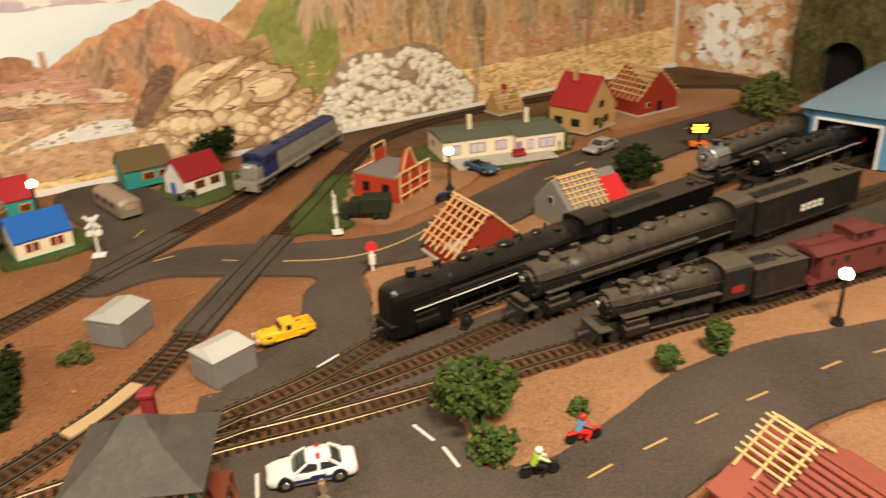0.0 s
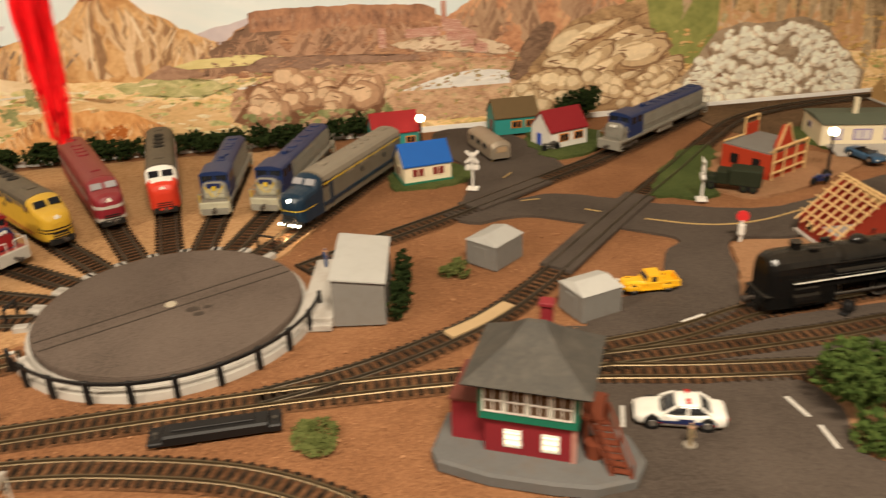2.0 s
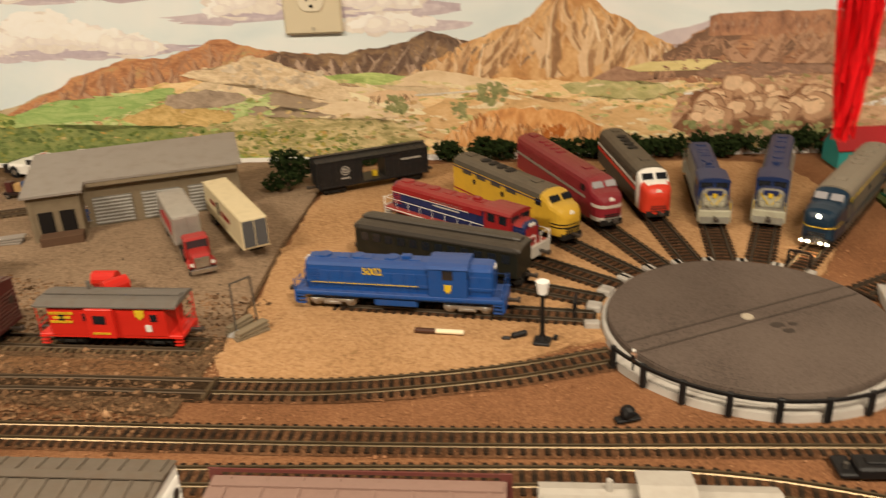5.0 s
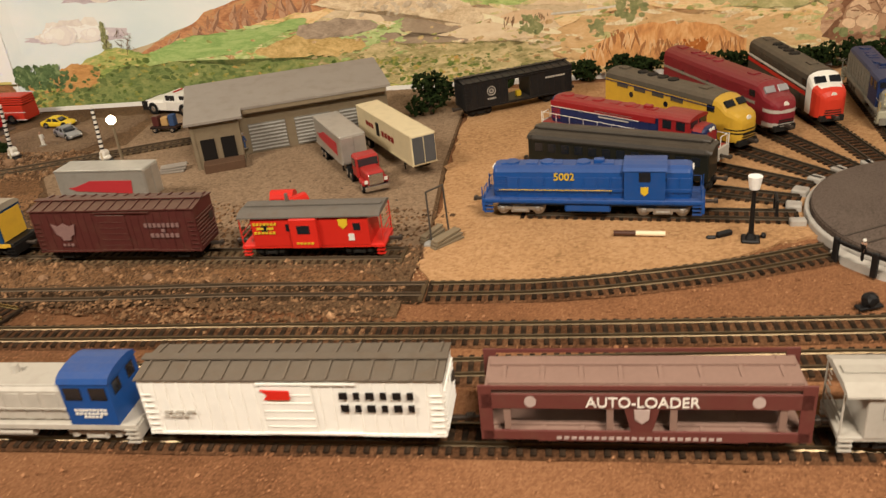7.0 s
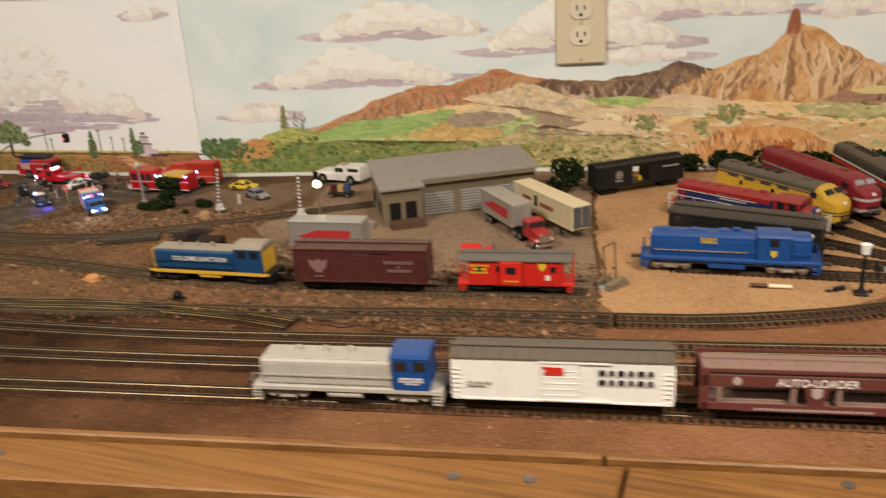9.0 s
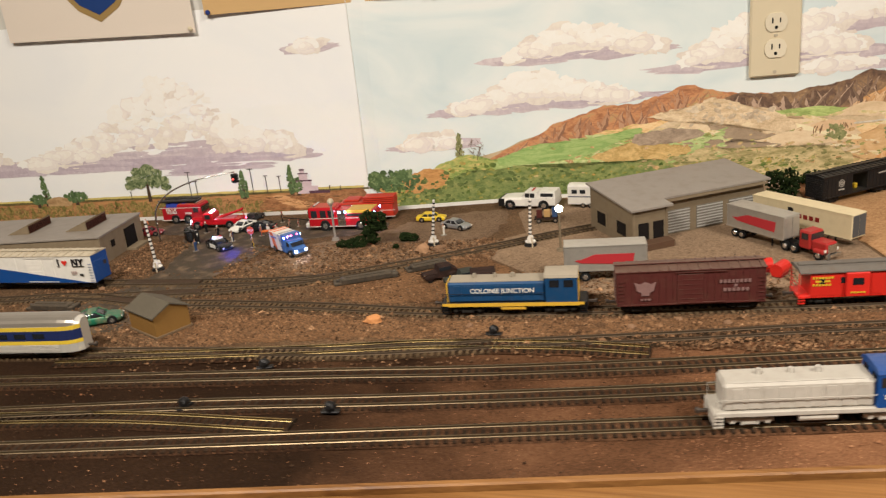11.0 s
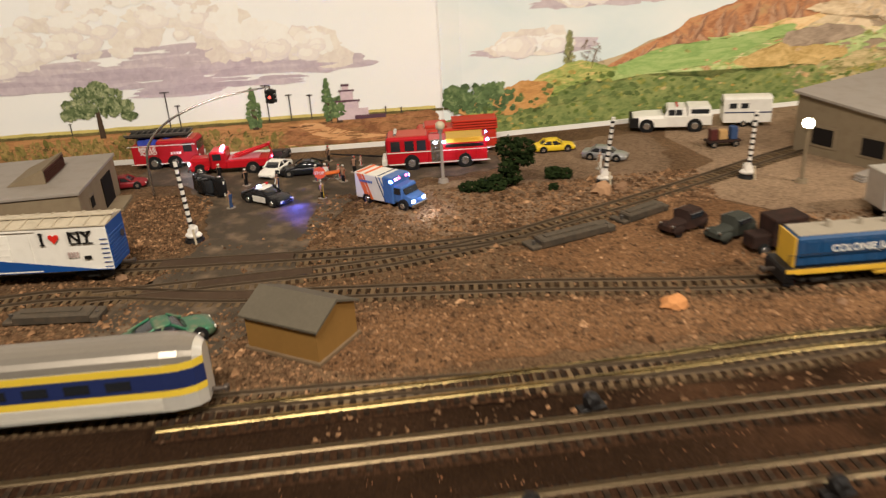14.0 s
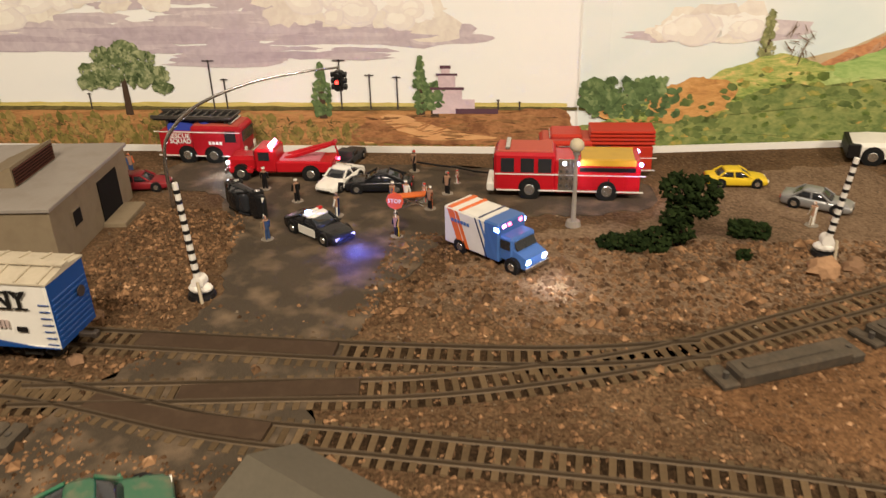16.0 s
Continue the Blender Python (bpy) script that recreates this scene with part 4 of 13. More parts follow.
def painted_tree(cx, z0, w, h, n, seed, material=None, trunk=True):
    spire = h > 2 * w
    if trunk:
        bm = B()
        v = [bm.verts.new(on_wall(cx + dx, z, 8 * LAY)) for dx, z in ((-0.004, z0 - 0.002), (0.004, z0 - 0.002), (0.0025, z0 + h * 0.5), (-0.0025, z0 + h * 0.5))]
        bm.faces.new(v)
        part("painted_trunk", bm, BARK, mural)
    def pick(r):
        if spire:
            v = r.uniform(0.04, 1.0)
            return (cx + r.uniform(-0.5, 0.5) * w * math.sin(math.pi * (0.12 + 0.84 * v) ** 0.7), z0 + v * h, r.uniform(0.4, 0.9))
        if n > 1000:
            bx, bz, br = OAK[int(r.integers(len(OAK)))]
            a, q = r.uniform(0, 6.28), math.sqrt(r.uniform(0, 1))
            return (cx + w * (bx + q * br * math.cos(a)), z0 + h * (bz + 0.8 * q * br * math.sin(a)), r.uniform(0.5, 1.3))
        a, q = r.uniform(0, 6.28), math.sqrt(r.uniform(0, 1))
        return (cx + q * w / 2 * math.cos(a), z0 + h * 0.62 + q * h * 0.40 * math.sin(a), r.uniform(0.6, 1.3))
    strokes("painted_leaves", n, pick, 0.0030 if n > 1000 else 0.0042, 8.3, material or DKTREE, seed, (0.5, 1.0), 6, 1.5)


painted_tree(-1.662, 0.036, 0.090, 0.068, 1300, 61, chips_mat("painted_oak", ((0.1, (0.03, 0.05, 0.02)), (0.45, (0.14, 0.18, 0.08)), (0.75, (0.34, 0.37, 0.20)), (1, (0.52, 0.52, 0.32))), 0.7))
painted_tree(-1.468, 0.033, 0.018, 0.052, 150, 62)
painted_tree(-1.373, 0.035, 0.012, 0.055, 110, 63)
painted_tree(-1.360, 0.035, 0.020, 0.030, 80, 64)
painted_tree(-1.885, 0.036, 0.016, 0.060, 120, 65)
painted_tree(-1.82, 0.036, 0.050, 0.024, 120, 66)
POLE = mat("painted_pole", (0.06, 0.05, 0.05), 0.7)
for x, h in ((-1.575, 0.048), (-1.562, 0.030), (-1.449, 0.048), (-1.421, 0.034), (-1.395, 0.032), (-1.30, 0.010), (-1.28, 0.008), (-1.70, 0.016), (-2.0, 0.035)):
    bm = B()
    d = 0.0007
    for u0, u1, v0, v1 in ((-d, d, 0.040, 0.040 + h), (-0.005 * (h / 0.04), 0.005 * (h / 0.04), 0.0385 + h, 0.0395 + h)):
        bm.faces.new([bm.verts.new(on_wall(x + u, v, 8.2 * LAY)) for u, v in ((u0, v0), (u1, v0), (u1, v1), (u0, v1))])
    part("painted_pole", bm, POLE, mural)
PINK = paint_mat("elevator_pink", ((0.3, (0.538, 0.410, 0.461)), (0.7, (0.719, 0.580, 0.615))), 60, 1)
PURPLE = mat("elevator_shadow", (0.11, 0.055, 0.075), 0.7)
for z0, z1, x0, x1, mm, k in ((0.036, 0.060, -1.362, -1.334, PINK, 8.9), (0.060, 0.073, -1.356, -1.340, PINK, 8.9), (0.073, 0.079, -1.353, -1.345, PINK, 8.9), (0.036, 0.050, -1.334, -1.322, PINK, 8.9), (0.036, 0.041, -1.340, -1.300, PURPLE, 9.2), (0.059, 0.0615, -1.364, -1.332, PURPLE, 9.3), (0.0725, 0.0745, -1.358, -1.338, PURPLE, 9.3), (0.079, 0.082, -1.354, -1.344, PURPLE, 9.3)):
    bm = B()
    bm.faces.new([bm.verts.new(on_wall(x, z, k * LAY)) for x, z in ((x0, z0), (x1, z0), (x1, z1), (x0, z1))])
    part("painted_elevator", bm, mm, mural)

# ---- desert (right sheet) ----
FAR = paint_mat("far_hill_tan", ((0.3, (0.422, 0.320, 0.192)), (0.7, (0.589, 0.461, 0.282))), 14, 2)
REDRIDGE = paint_mat("red_ridge", ((0.25, (0.166, 0.070, 0.038)), (0.42, (0.384, 0.166, 0.077)), (0.55, (0.589, 0.282, 0.128)), (0.68, (0.435, 0.346, 0.154)), (0.8, (0.638, 0.418, 0.220))), 20, 2.4)
DARKMT = paint_mat("dark_mountains", ((0.28, (0.058, 0.038, 0.036)), (0.45, (0.179, 0.109, 0.070)), (0.6, (0.346, 0.218, 0.115)), (0.75, (0.576, 0.410, 0.256))), 22, 1.6)
TANMT = paint_mat("tan_mountains", ((0.28, (0.256, 0.122, 0.051)), (0.43, (0.538, 0.275, 0.102)), (0.55, (0.696, 0.418, 0.186)), (0.72, (0.858, 0.603, 0.336))), 16, 0.9, warp=2.2)
MESA = paint_mat("mesa_brown", ((0.28, (0.147, 0.070, 0.041)), (0.45, (0.346, 0.166, 0.090)), (0.60, (0.538, 0.294, 0.160)), (0.75, (0.603, 0.383, 0.220))), 18, 3.2)
BLUEMT = paint_mat("distant_blue_hills", ((0.3, (0.512, 0.435, 0.461)), (0.7, (0.673, 0.580, 0.568))), 12, 1)
VALLEY = paint_mat("ochre_valley", ((0.26, (0.203, 0.163, 0.046)), (0.38, (0.515, 0.422, 0.133)), (0.48, (0.793, 0.523, 0.240)), (0.58, (0.900, 0.665, 0.368)), (0.68, (0.625, 0.562, 0.188)), (0.8, (0.900, 0.778, 0.510))), 17, 3.2)
GREENS = paint_mat("green_fields", ((0.28, (0.146, 0.195, 0.055)), (0.42, (0.329, 0.415, 0.122)), (0.55, (0.512, 0.610, 0.207)), (0.66, (0.756, 0.683, 0.329)), (0.8, (0.854, 0.708, 0.415))), 22, 4)
KNOLL = paint_mat("orange_green_knoll", ((0.28, (0.073, 0.122, 0.030)), (0.42, (0.220, 0.305, 0.073)), (0.54, (0.439, 0.451, 0.134)), (0.64, (0.732, 0.512, 0.195)), (0.74, (0.830, 0.488, 0.195)), (0.85, (0.415, 0.439, 0.134))), 26, 3)
ORANGEM = paint_mat("orange_mound", ((0.3, (0.422, 0.166, 0.058)), (0.5, (0.696, 0.336, 0.116)), (0.7, (0.882, 0.545, 0.255))), 30, 0.5, warp=2.5)
REDHILL = paint_mat("red_cone_hill", ((0.28, (0.243, 0.109, 0.058)), (0.45, (0.512, 0.243, 0.128)), (0.58, (0.638, 0.348, 0.186)), (0.75, (0.538, 0.422, 0.230))), 18, 1.2, warp=2)
AUTUMN = paint_mat("autumn_slope", ((0.26, (0.158, 0.104, 0.051)), (0.40, (0.426, 0.243, 0.112)), (0.52, (0.551, 0.309, 0.149)), (0.62, (0.606, 0.463, 0.313)), (0.76, (0.316, 0.268, 0.155))), 15, 1.1, warp=1.8)
SLOPEG = paint_mat("olive_slope", ((0.3, (0.128, 0.154, 0.038)), (0.6, (0.307, 0.307, 0.090)), (0.8, (0.461, 0.358, 0.128))), 14, 1)

hill("distant_hills", [(-0.12, 0.155), (-0.05, 0.172), (0.0, 0.180), (0.06, 0.17)], 0, 4, BLUEMT, 0.002, 1.1)
hill("far_hill", [(-1.13, 0.040), (-1.06, 0.075), (-1.0, 0.088), (-0.93, 0.110), (-0.85, 0.11)], 0, 4.0, FAR, 0.002, 2.2)
hill("red_ridge", [(-1.02, 0.070), (-0.95, 0.103), (-0.878, 0.133), (-0.80, 0.153), (-0.737, 0.158), (-0.678, 0.174), (-0.62, 0.160), (-0.56, 0.150), (-0.47, 0.135)], 0, 5, REDRIDGE, 0.005, 3.3)
hill("dark_mountains", [(-0.66, 0.135), (-0.59, 0.156), (-0.53, 0.150), (-0.48, 0.155), (-0.436, 0.162), (-0.389, 0.175), (-0.336, 0.165), (-0.29, 0.172), (-0.20, 0.16)], 0, 6, DARKMT, 0.006, 4.4)
hill("tan_mountains", [(-0.40, 0.135), (-0.345, 0.160), (-0.30, 0.172), (-0.262, 0.190), (-0.239, 0.205), (-0.222, 0.230), (-0.205, 0.226), (-0.166, 0.203), (-0.13, 0.185), (-0.09, 0.160), (-0.03, 0.140), (0.05, 0.13)], 0, 7, TANMT, 0.007, 5.5)
hill("mesa_slope", [(-0.13, 0.105), (-0.086, 0.135), (-0.05, 0.152), (-0.028, 0.166), (0.10, 0.172), (0.22, 0.168), (0.30, 0.15)], 0, 8, MESA, 0.005, 6.6)
hill("mesa_cap", [(-0.024, 0.184), (0.0, 0.186), (0.10, 0.187), (0.203, 0.182), (0.235, 0.172)], 0.158, 8.6, paint_mat("mesa_cap", ((0.3, (0.166, 0.077, 0.049)), (0.55, (0.461, 0.230, 0.128)), (0.75, (0.580, 0.348, 0.197))), 40, 0.5), 0.003, 7.7)
hill("autumn_slope", [(0.44, 0.160), (0.50, 0.215), (0.56, 0.270), (0.62, 0.330), (0.68, 0.365), (0.8, 0.37), (1.0, 0.37), (1.2, 0.37), (1.41, 0.37)], 0, 8.2, AUTUMN, 0.006, 8.8)
hill("olive_slope", [(0.50, 0.150), (0.54, 0.200), (0.59, 0.255), (0.63, 0.235), (0.66, 0.17)], 0, 9.0, SLOPEG, 0.004, 9.9)
hill("red_cone_hill", [(0.235, 0.150), (0.27, 0.178), (0.337, 0.206), (0.38, 0.222), (0.408, 0.232), (0.45, 0.205), (0.502, 0.175), (0.545, 0.111), (0.58, 0.08)], 0, 9.4, REDHILL, 0.005, 10.1)
hill("valley_floor", [(-1.05, 0.040), (-0.95, 0.070), (-0.85, 0.100), (-0.75, 0.118), (-0.65, 0.122), (-0.55, 0.115), (-0.45, 0.112), (-0.35, 0.112), (-0.25, 0.108), (-0.15, 0.100), (-0.05, 0.098), (0.05, 0.095), (0.20, 0.095), (0.35, 0.085), (0.60, 0.07), (0.8, 0.065), (1.1, 0.07), (1.41, 0.08)], 0, 10, VALLEY, 0.004, 11.2)
hill("beige_rise", [(-0.74, 0.105), (-0.66, 0.136), (-0.60, 0.128), (-0.50, 0.118), (-0.42, 0.110), (-0.36, 0.100)], 0.088, 10.8, paint_mat("beige_rise", ((0.28, (0.307, 0.256, 0.128)), (0.45, (0.603, 0.464, 0.278)), (0.7, (0.835, 0.661, 0.441))), 24, 2.5), 0.004, 12.3)
hill("green_fields", [(-1.005, 0.066), (-0.93, 0.088), (-0.85, 0.100), (-0.78, 0.103), (-0.70, 0.092), (-0.60, 0.080)], 0.058, 11.6, GREENS, 0.003, 13.4)
hill("green_strip", [(-0.62, 0.112), (-0.54, 0.121), (-0.46, 0.122), (-0.40, 0.114)], 0.106, 11.7, GREENS, 0.002, 14.5)
hill("yellow_strip", [(-0.14, 0.118), (-0.09, 0.126), (-0.02, 0.127), (0.03, 0.119)], 0.114, 11.8, paint_mat("pale_yellow_strip", ((0.3, (0.62, 0.50, 0.20)), (0.7, (0.82, 0.70, 0.34))), 30, 6), 0.003, 15.6)
hill("knoll", [(-1.222, 0.022), (-1.17, 0.044), (-1.12, 0.066), (-1.06, 0.086), (-1.01, 0.080), (-0.95, 0.066), (-0.87, 0.056), (-0.78, 0.058), (-0.68, 0.052), (-0.55, 0.045), (-0.42, 0.03)], 0, 12.4, KNOLL, 0.005, 16.7)
WASH = chips_mat("valley_wash", ((0, (0.34, 0.30, 0.12)), (0.25, (0.52, 0.50, 0.21)), (0.45, (0.74, 0.58, 0.30)), (0.65, (0.86, 0.74, 0.50)), (0.85, (0.62, 0.44, 0.23)), (1, (0.90, 0.80, 0.58))), 0.7)
VTOP = curve_z([(-0.95, 0.072), (-0.85, 0.10), (-0.66, 0.128), (-0.45, 0.112), (-0.25, 0.108), (0.05, 0.095), (0.35, 0.085), (0.6, 0.07)])
strokes("valley_wash", 420, between(-0.92, 0.60, lambda x: 0.012, lambda x: VTOP(x) - 0.002), 0.015, 12.6, WASH, 171, (0.10, 0.30), 9, 0.25)
strokes("field_wash", 420, between(-1.00, -0.62, lambda x: 0.046, curve_z([(-1.0, 0.068), (-0.85, 0.104), (-0.62, 0.098)])), 0.013, 12.9, chips_mat("field_wash", ((0, (0.20, 0.24, 0.08)), (0.4, (0.40, 0.50, 0.18)), (0.7, (0.56, 0.62, 0.28)), (1, (0.74, 0.64, 0.36))), 0.7), 172, (0.12, 0.35), 9, 0.3)
strokes("valley_brush", 900, between(-0.95, 1.38, lambda x: 0.004, lambda x: 0.092 if x < 0.3 else 0.062), 0.0062, 13.2, chips_mat("valley_brush", ((0, (0.128, 0.141, 0.038)), (0.3, (0.358, 0.358, 0.115)), (0.5, (0.673, 0.464, 0.232)), (0.7, (0.422, 0.243, 0.102)), (0.85, (0.835, 0.650, 0.418)), (1, (0.256, 0.320, 0.090))), 0.7), 72, (0.2, 0.6), 6, 0.35)
strokes("knoll_brush", 700, between(-1.21, -0.50, lambda x: 0.003, curve_z([(-1.21, 0.02), (-1.06, 0.075), (-0.87, 0.05), (-0.5, 0.042)])), 0.0052, 13.4, chips_mat("knoll_brush", ((0, (0.045, 0.077, 0.019)), (0.45, (0.154, 0.205, 0.051)), (0.7, (0.384, 0.333, 0.090)), (0.9, (0.580, 0.302, 0.093)), (1, (0.719, 0.545, 0.255))), 0.7), 73, (0.3, 0.8), 6, 0.4)
painted_tree(-1.060, 0.078, 0.014, 0.048, 120, 75, LEAFP := chips_mat("painted_poplar", ((0, (0.090, 0.102, 0.038)), (0.6, (0.307, 0.307, 0.141)), (1, (0.512, 0.461, 0.256))), 0.7))
def painted_clump(x0, x1, z0, z1, n, seed, material=None):
    strokes("painted_bushes", n, between(x0, x1, lambda x: z0, lambda x: z1), 0.0050, 14.3, material or DKTREE, seed, (0.6, 1.0), 7, 0.8)


painted_clump(-1.215, -1.135, 0.034, 0.058, 110, 76)
painted_clump(-0.455, -0.425, 0.066, 0.090, 40, 77, chips_mat("painted_green", ((0, (0.13, 0.15, 0.06)), (0.6, (0.30, 0.30, 0.13)), (1, (0.46, 0.40, 0.20))), 0.7))
hill("orange_mound", [(-0.375, 0.028), (-0.340, 0.052), (-0.30, 0.066), (-0.25, 0.068), (-0.20, 0.060), (-0.155, 0.040)], 0.014, 14.0, ORANGEM, 0.004, 17.8)


def facets(name, ridge, n, depth, width, layer, material, seed, lean=0.6, wander=0.25):
    """Brushed rock faces that run down from a ridge, each a tapering ribbon of paint."""
    top, rf = curve_z(ridge), np.random.default_rng(seed)
    vs, fs = [], []
    x0, x1 = ridge[0][0], ridge[-1][0]
    for i in range(n):
        x = rf.uniform(x0, x1)
        drop = rf.uniform(0.0, 0.45) ** 1.3 * depth
        z = top(x) - 0.003 - drop
        side = rf.uniform(-lean, lean)
        L_, w_ = depth * rf.uniform(0.2, 0.75), width * rf.uniform(0.15, 0.65)
        off = (layer + 0.8 * i / n) * LAY
        base, px_ = len(vs), x
        K = 7
        for k in range(K):
            q = k / (K - 1)
            px_ += L_ / K * (side + wander * rf.uniform(-1, 1))
            ww = w_ * (0.15 + math.sin(math.pi * min(1, q * 0.9 + 0.08)) ** 0.8) * rf.uniform(0.7, 1.2)
            zz = max(0.002, z - q * L_)
            for s in (-0.5, 0.5):
                xx = px_ + s * ww
                vs.append(tuple(on_wall(xx, min(zz, top(xx) - 0.002), off)))
        for k in range(K - 1):
            a = base + 2 * k
            fs.append((a, a + 1, a + 3, a + 2))
    me = bpy.data.meshes.new(name)
    me.from_pydata(vs, [], fs)
    me.materials.append(material)
    ob = new(name, me)
    ob.parent = mural
    ob["kind"] = "stuff"
    return ob


def daub(name, pts, layer, material, rough=0.002, step=0.004):
    """A patch of paint with a soft, uneven outline."""
    bm = B()
    vs = []
    for p, d in spline(list(pts) + [pts[0]], step)[:-1]:
        q = rough * (noise.noise((p.x * 90, p.y * 90, layer)) + 0.6 * noise.noise((p.x * 260, p.y * 260, 3.1)))
        vs.append(bm.verts.new(on_wall(p.x - d.y * q, max(0.001, p.y + d.x * q), layer * LAY)))
    f = bm.faces.new(vs)
    bmesh.ops.triangulate(bm, faces=[f])
    return part(name, bm, material, mural)


def spurs(name, ridge, n, foot, width, layer, lit, shade, seed, lean=0.5, lit_share=0.6):
    """Mountain spurs that run down from a ridge, a sunlit face on one side and a shaded one on the other."""
    top, rs = curve_z(ridge), np.random.default_rng(seed)
    x0, x1 = ridge[0][0], ridge[-1][0]
    out = {"lit": ([], []), "shade": ([], [])}
    for i in range(n):
        px_ = x0 + (x1 - x0) * (i + rs.uniform(0.1, 0.9)) / n
        z = top(px_) - rs.uniform(0.0, 0.35) * (top(px_) - foot)
        drop, side, ws = (z - foot) * rs.uniform(0.55, 1.0), rs.uniform(-lean, lean), width * rs.uniform(0.5, 1.2)
        off, K = (layer + 0.9 * i / n) * LAY, 9
        spine = []
        for k in range(K):
            spine.append((px_, z - drop * k / (K - 1)))
            px_ += drop / K * (side + rs.uniform(-0.6, 0.6))
        for tag, s in (("lit", -lit_share), ("shade", 1 - lit_share)):
            vs, fs = out[tag]
            base = len(vs)
            for k, (x, zz) in enumerate(spine):
                q = k / (K - 1)
                wk = s * ws * (0.06 + 1.5 * q * (1.12 - q)) * rs.uniform(0.6, 1.3)
                for xx in (x, x + wk):
                    vs.append(tuple(on_wall(xx, max(0.002, min(zz - (abs(wk) * 0.5 if xx != x else 0), top(xx) - 0.001)), off)))
            for k in range(K - 1):
                a = base + 2 * k
                fs.append((a, a + 1, a + 3, a + 2))
    for tag, mm in (("lit", lit), ("shade", shade)):
        me = bpy.data.meshes.new(name + "_" + tag)
        me.from_pydata(out[tag][0], [], out[tag][1])
        me.materials.append(mm)
        ob = new(name + "_" + tag, me)
        ob.parent = mural
        ob["kind"] = "stuff"


def wash(name, a, b):
    """Loose brushwork between two tones, with darker and paler flecks."""
    return paint_mat(name, ((0.26, tuple(v * 0.62 for v in a)), (0.42, a), (0.58, b), (0.76, tuple(min(0.9, v * 1.25) for v in b))), 42, 2.0)


def two(name, a, b):
    return chips_mat(name, ((0, a), (1, b)))


RIDGE_R = [(-1.0, 0.075), (-0.95, 0.103), (-0.878, 0.133), (-0.80, 0.153), (-0.737, 0.158), (-0.678, 0.174), (-0.62, 0.160), (-0.56, 0.150)]
RIDGE_D = [(-0.64, 0.14), (-0.59, 0.156), (-0.53, 0.150), (-0.436, 0.162), (-0.389, 0.175), (-0.336, 0.165), (-0.29, 0.172), (-0.24, 0.165)]
TANR = [(-0.42, 0.125), (-0.38, 0.142), (-0.345, 0.160), (-0.30, 0.172), (-0.262, 0.190), (-0.239, 0.205), (-0.222, 0.230), (-0.205, 0.226), (-0.166, 0.203), (-0.13, 0.185), (-0.09, 0.160), (-0.04, 0.142)]
MESAR = [(-0.12, 0.11), (-0.086, 0.135), (-0.05, 0.152), (-0.028, 0.164), (0.10, 0.168), (0.22, 0.164), (0.29, 0.15)]
CONER = [(0.25, 0.162), (0.27, 0.178), (0.337, 0.206), (0.38, 0.222), (0.408, 0.232), (0.45, 0.205), (0.502, 0.175), (0.54, 0.12)]
spurs("red_ridge_spurs", RIDGE_R, 26, 0.075, 0.034, 5.1, two("red_ridge_lit", (0.46, 0.255, 0.15), (0.58, 0.36, 0.22)), two("red_ridge_shade", (0.24, 0.125, 0.078), (0.36, 0.195, 0.12)), 201, 1.2)
facets("red_ridge_faces", RIDGE_R, 70, 0.05, 0.008, 5.6, chips_mat("red_ridge_faces", ((0, (0.30, 0.155, 0.09)), (0.5, (0.44, 0.23, 0.13)), (1, (0.54, 0.31, 0.18)))), 211, 1.5)
spurs("dark_mountain_spurs", RIDGE_D, 22, 0.10, 0.036, 6.1, two("dark_mountain_lit", (0.40, 0.275, 0.19), (0.60, 0.44, 0.32)), two("dark_mountain_shade", (0.125, 0.080, 0.058), (0.22, 0.145, 0.105)), 202, 1.1, 0.4)
facets("dark_mountain_faces", RIDGE_D, 60, 0.05, 0.007, 6.6, chips_mat("dark_mountain_faces", ((0, (0.16, 0.11, 0.08)), (0.6, (0.28, 0.19, 0.13)), (1, (0.46, 0.33, 0.23)))), 212, 1.4)
TAN_LIT, TAN_SHADE = two("tan_mountain_lit", (0.64, 0.42, 0.225), (0.80, 0.58, 0.36)), two("tan_mountain_shade", (0.27, 0.148, 0.075), (0.46, 0.27, 0.14))
spurs("tan_mountain_spurs", TANR, 24, 0.105, 0.050, 7.1, TAN_LIT, TAN_SHADE, 203, 0.8, 0.55)
facets("tan_mountain_faces", TANR, 70, 0.08, 0.008, 7.8, chips_mat("tan_mountain_faces", ((0, (0.38, 0.22, 0.115)), (0.35, (0.56, 0.34, 0.175)), (0.7, (0.68, 0.45, 0.245)), (1, (0.78, 0.57, 0.35)))), 213, 0.9)
facets("tan_mountain_light", TANR, 16, 0.10, 0.006, 7.9, chips_mat("tan_mountain_light", ((0, (0.86, 0.70, 0.49)), (1, (0.78, 0.56, 0.33)))), 204, 0.9)
spurs("mesa_spurs", MESAR, 20, 0.095, 0.052, 8.1, two("mesa_lit", (0.44, 0.255, 0.158), (0.56, 0.345, 0.22)), two("mesa_shade", (0.26, 0.142, 0.09), (0.35, 0.20, 0.125)), 205, 1.4, 0.68)
facets("mesa_faces", MESAR, 90, 0.055, 0.008, 8.45, chips_mat("mesa_faces", ((0, (0.32, 0.18, 0.115)), (0.5, (0.43, 0.25, 0.155)), (1, (0.54, 0.34, 0.215)))), 215, 1.3)
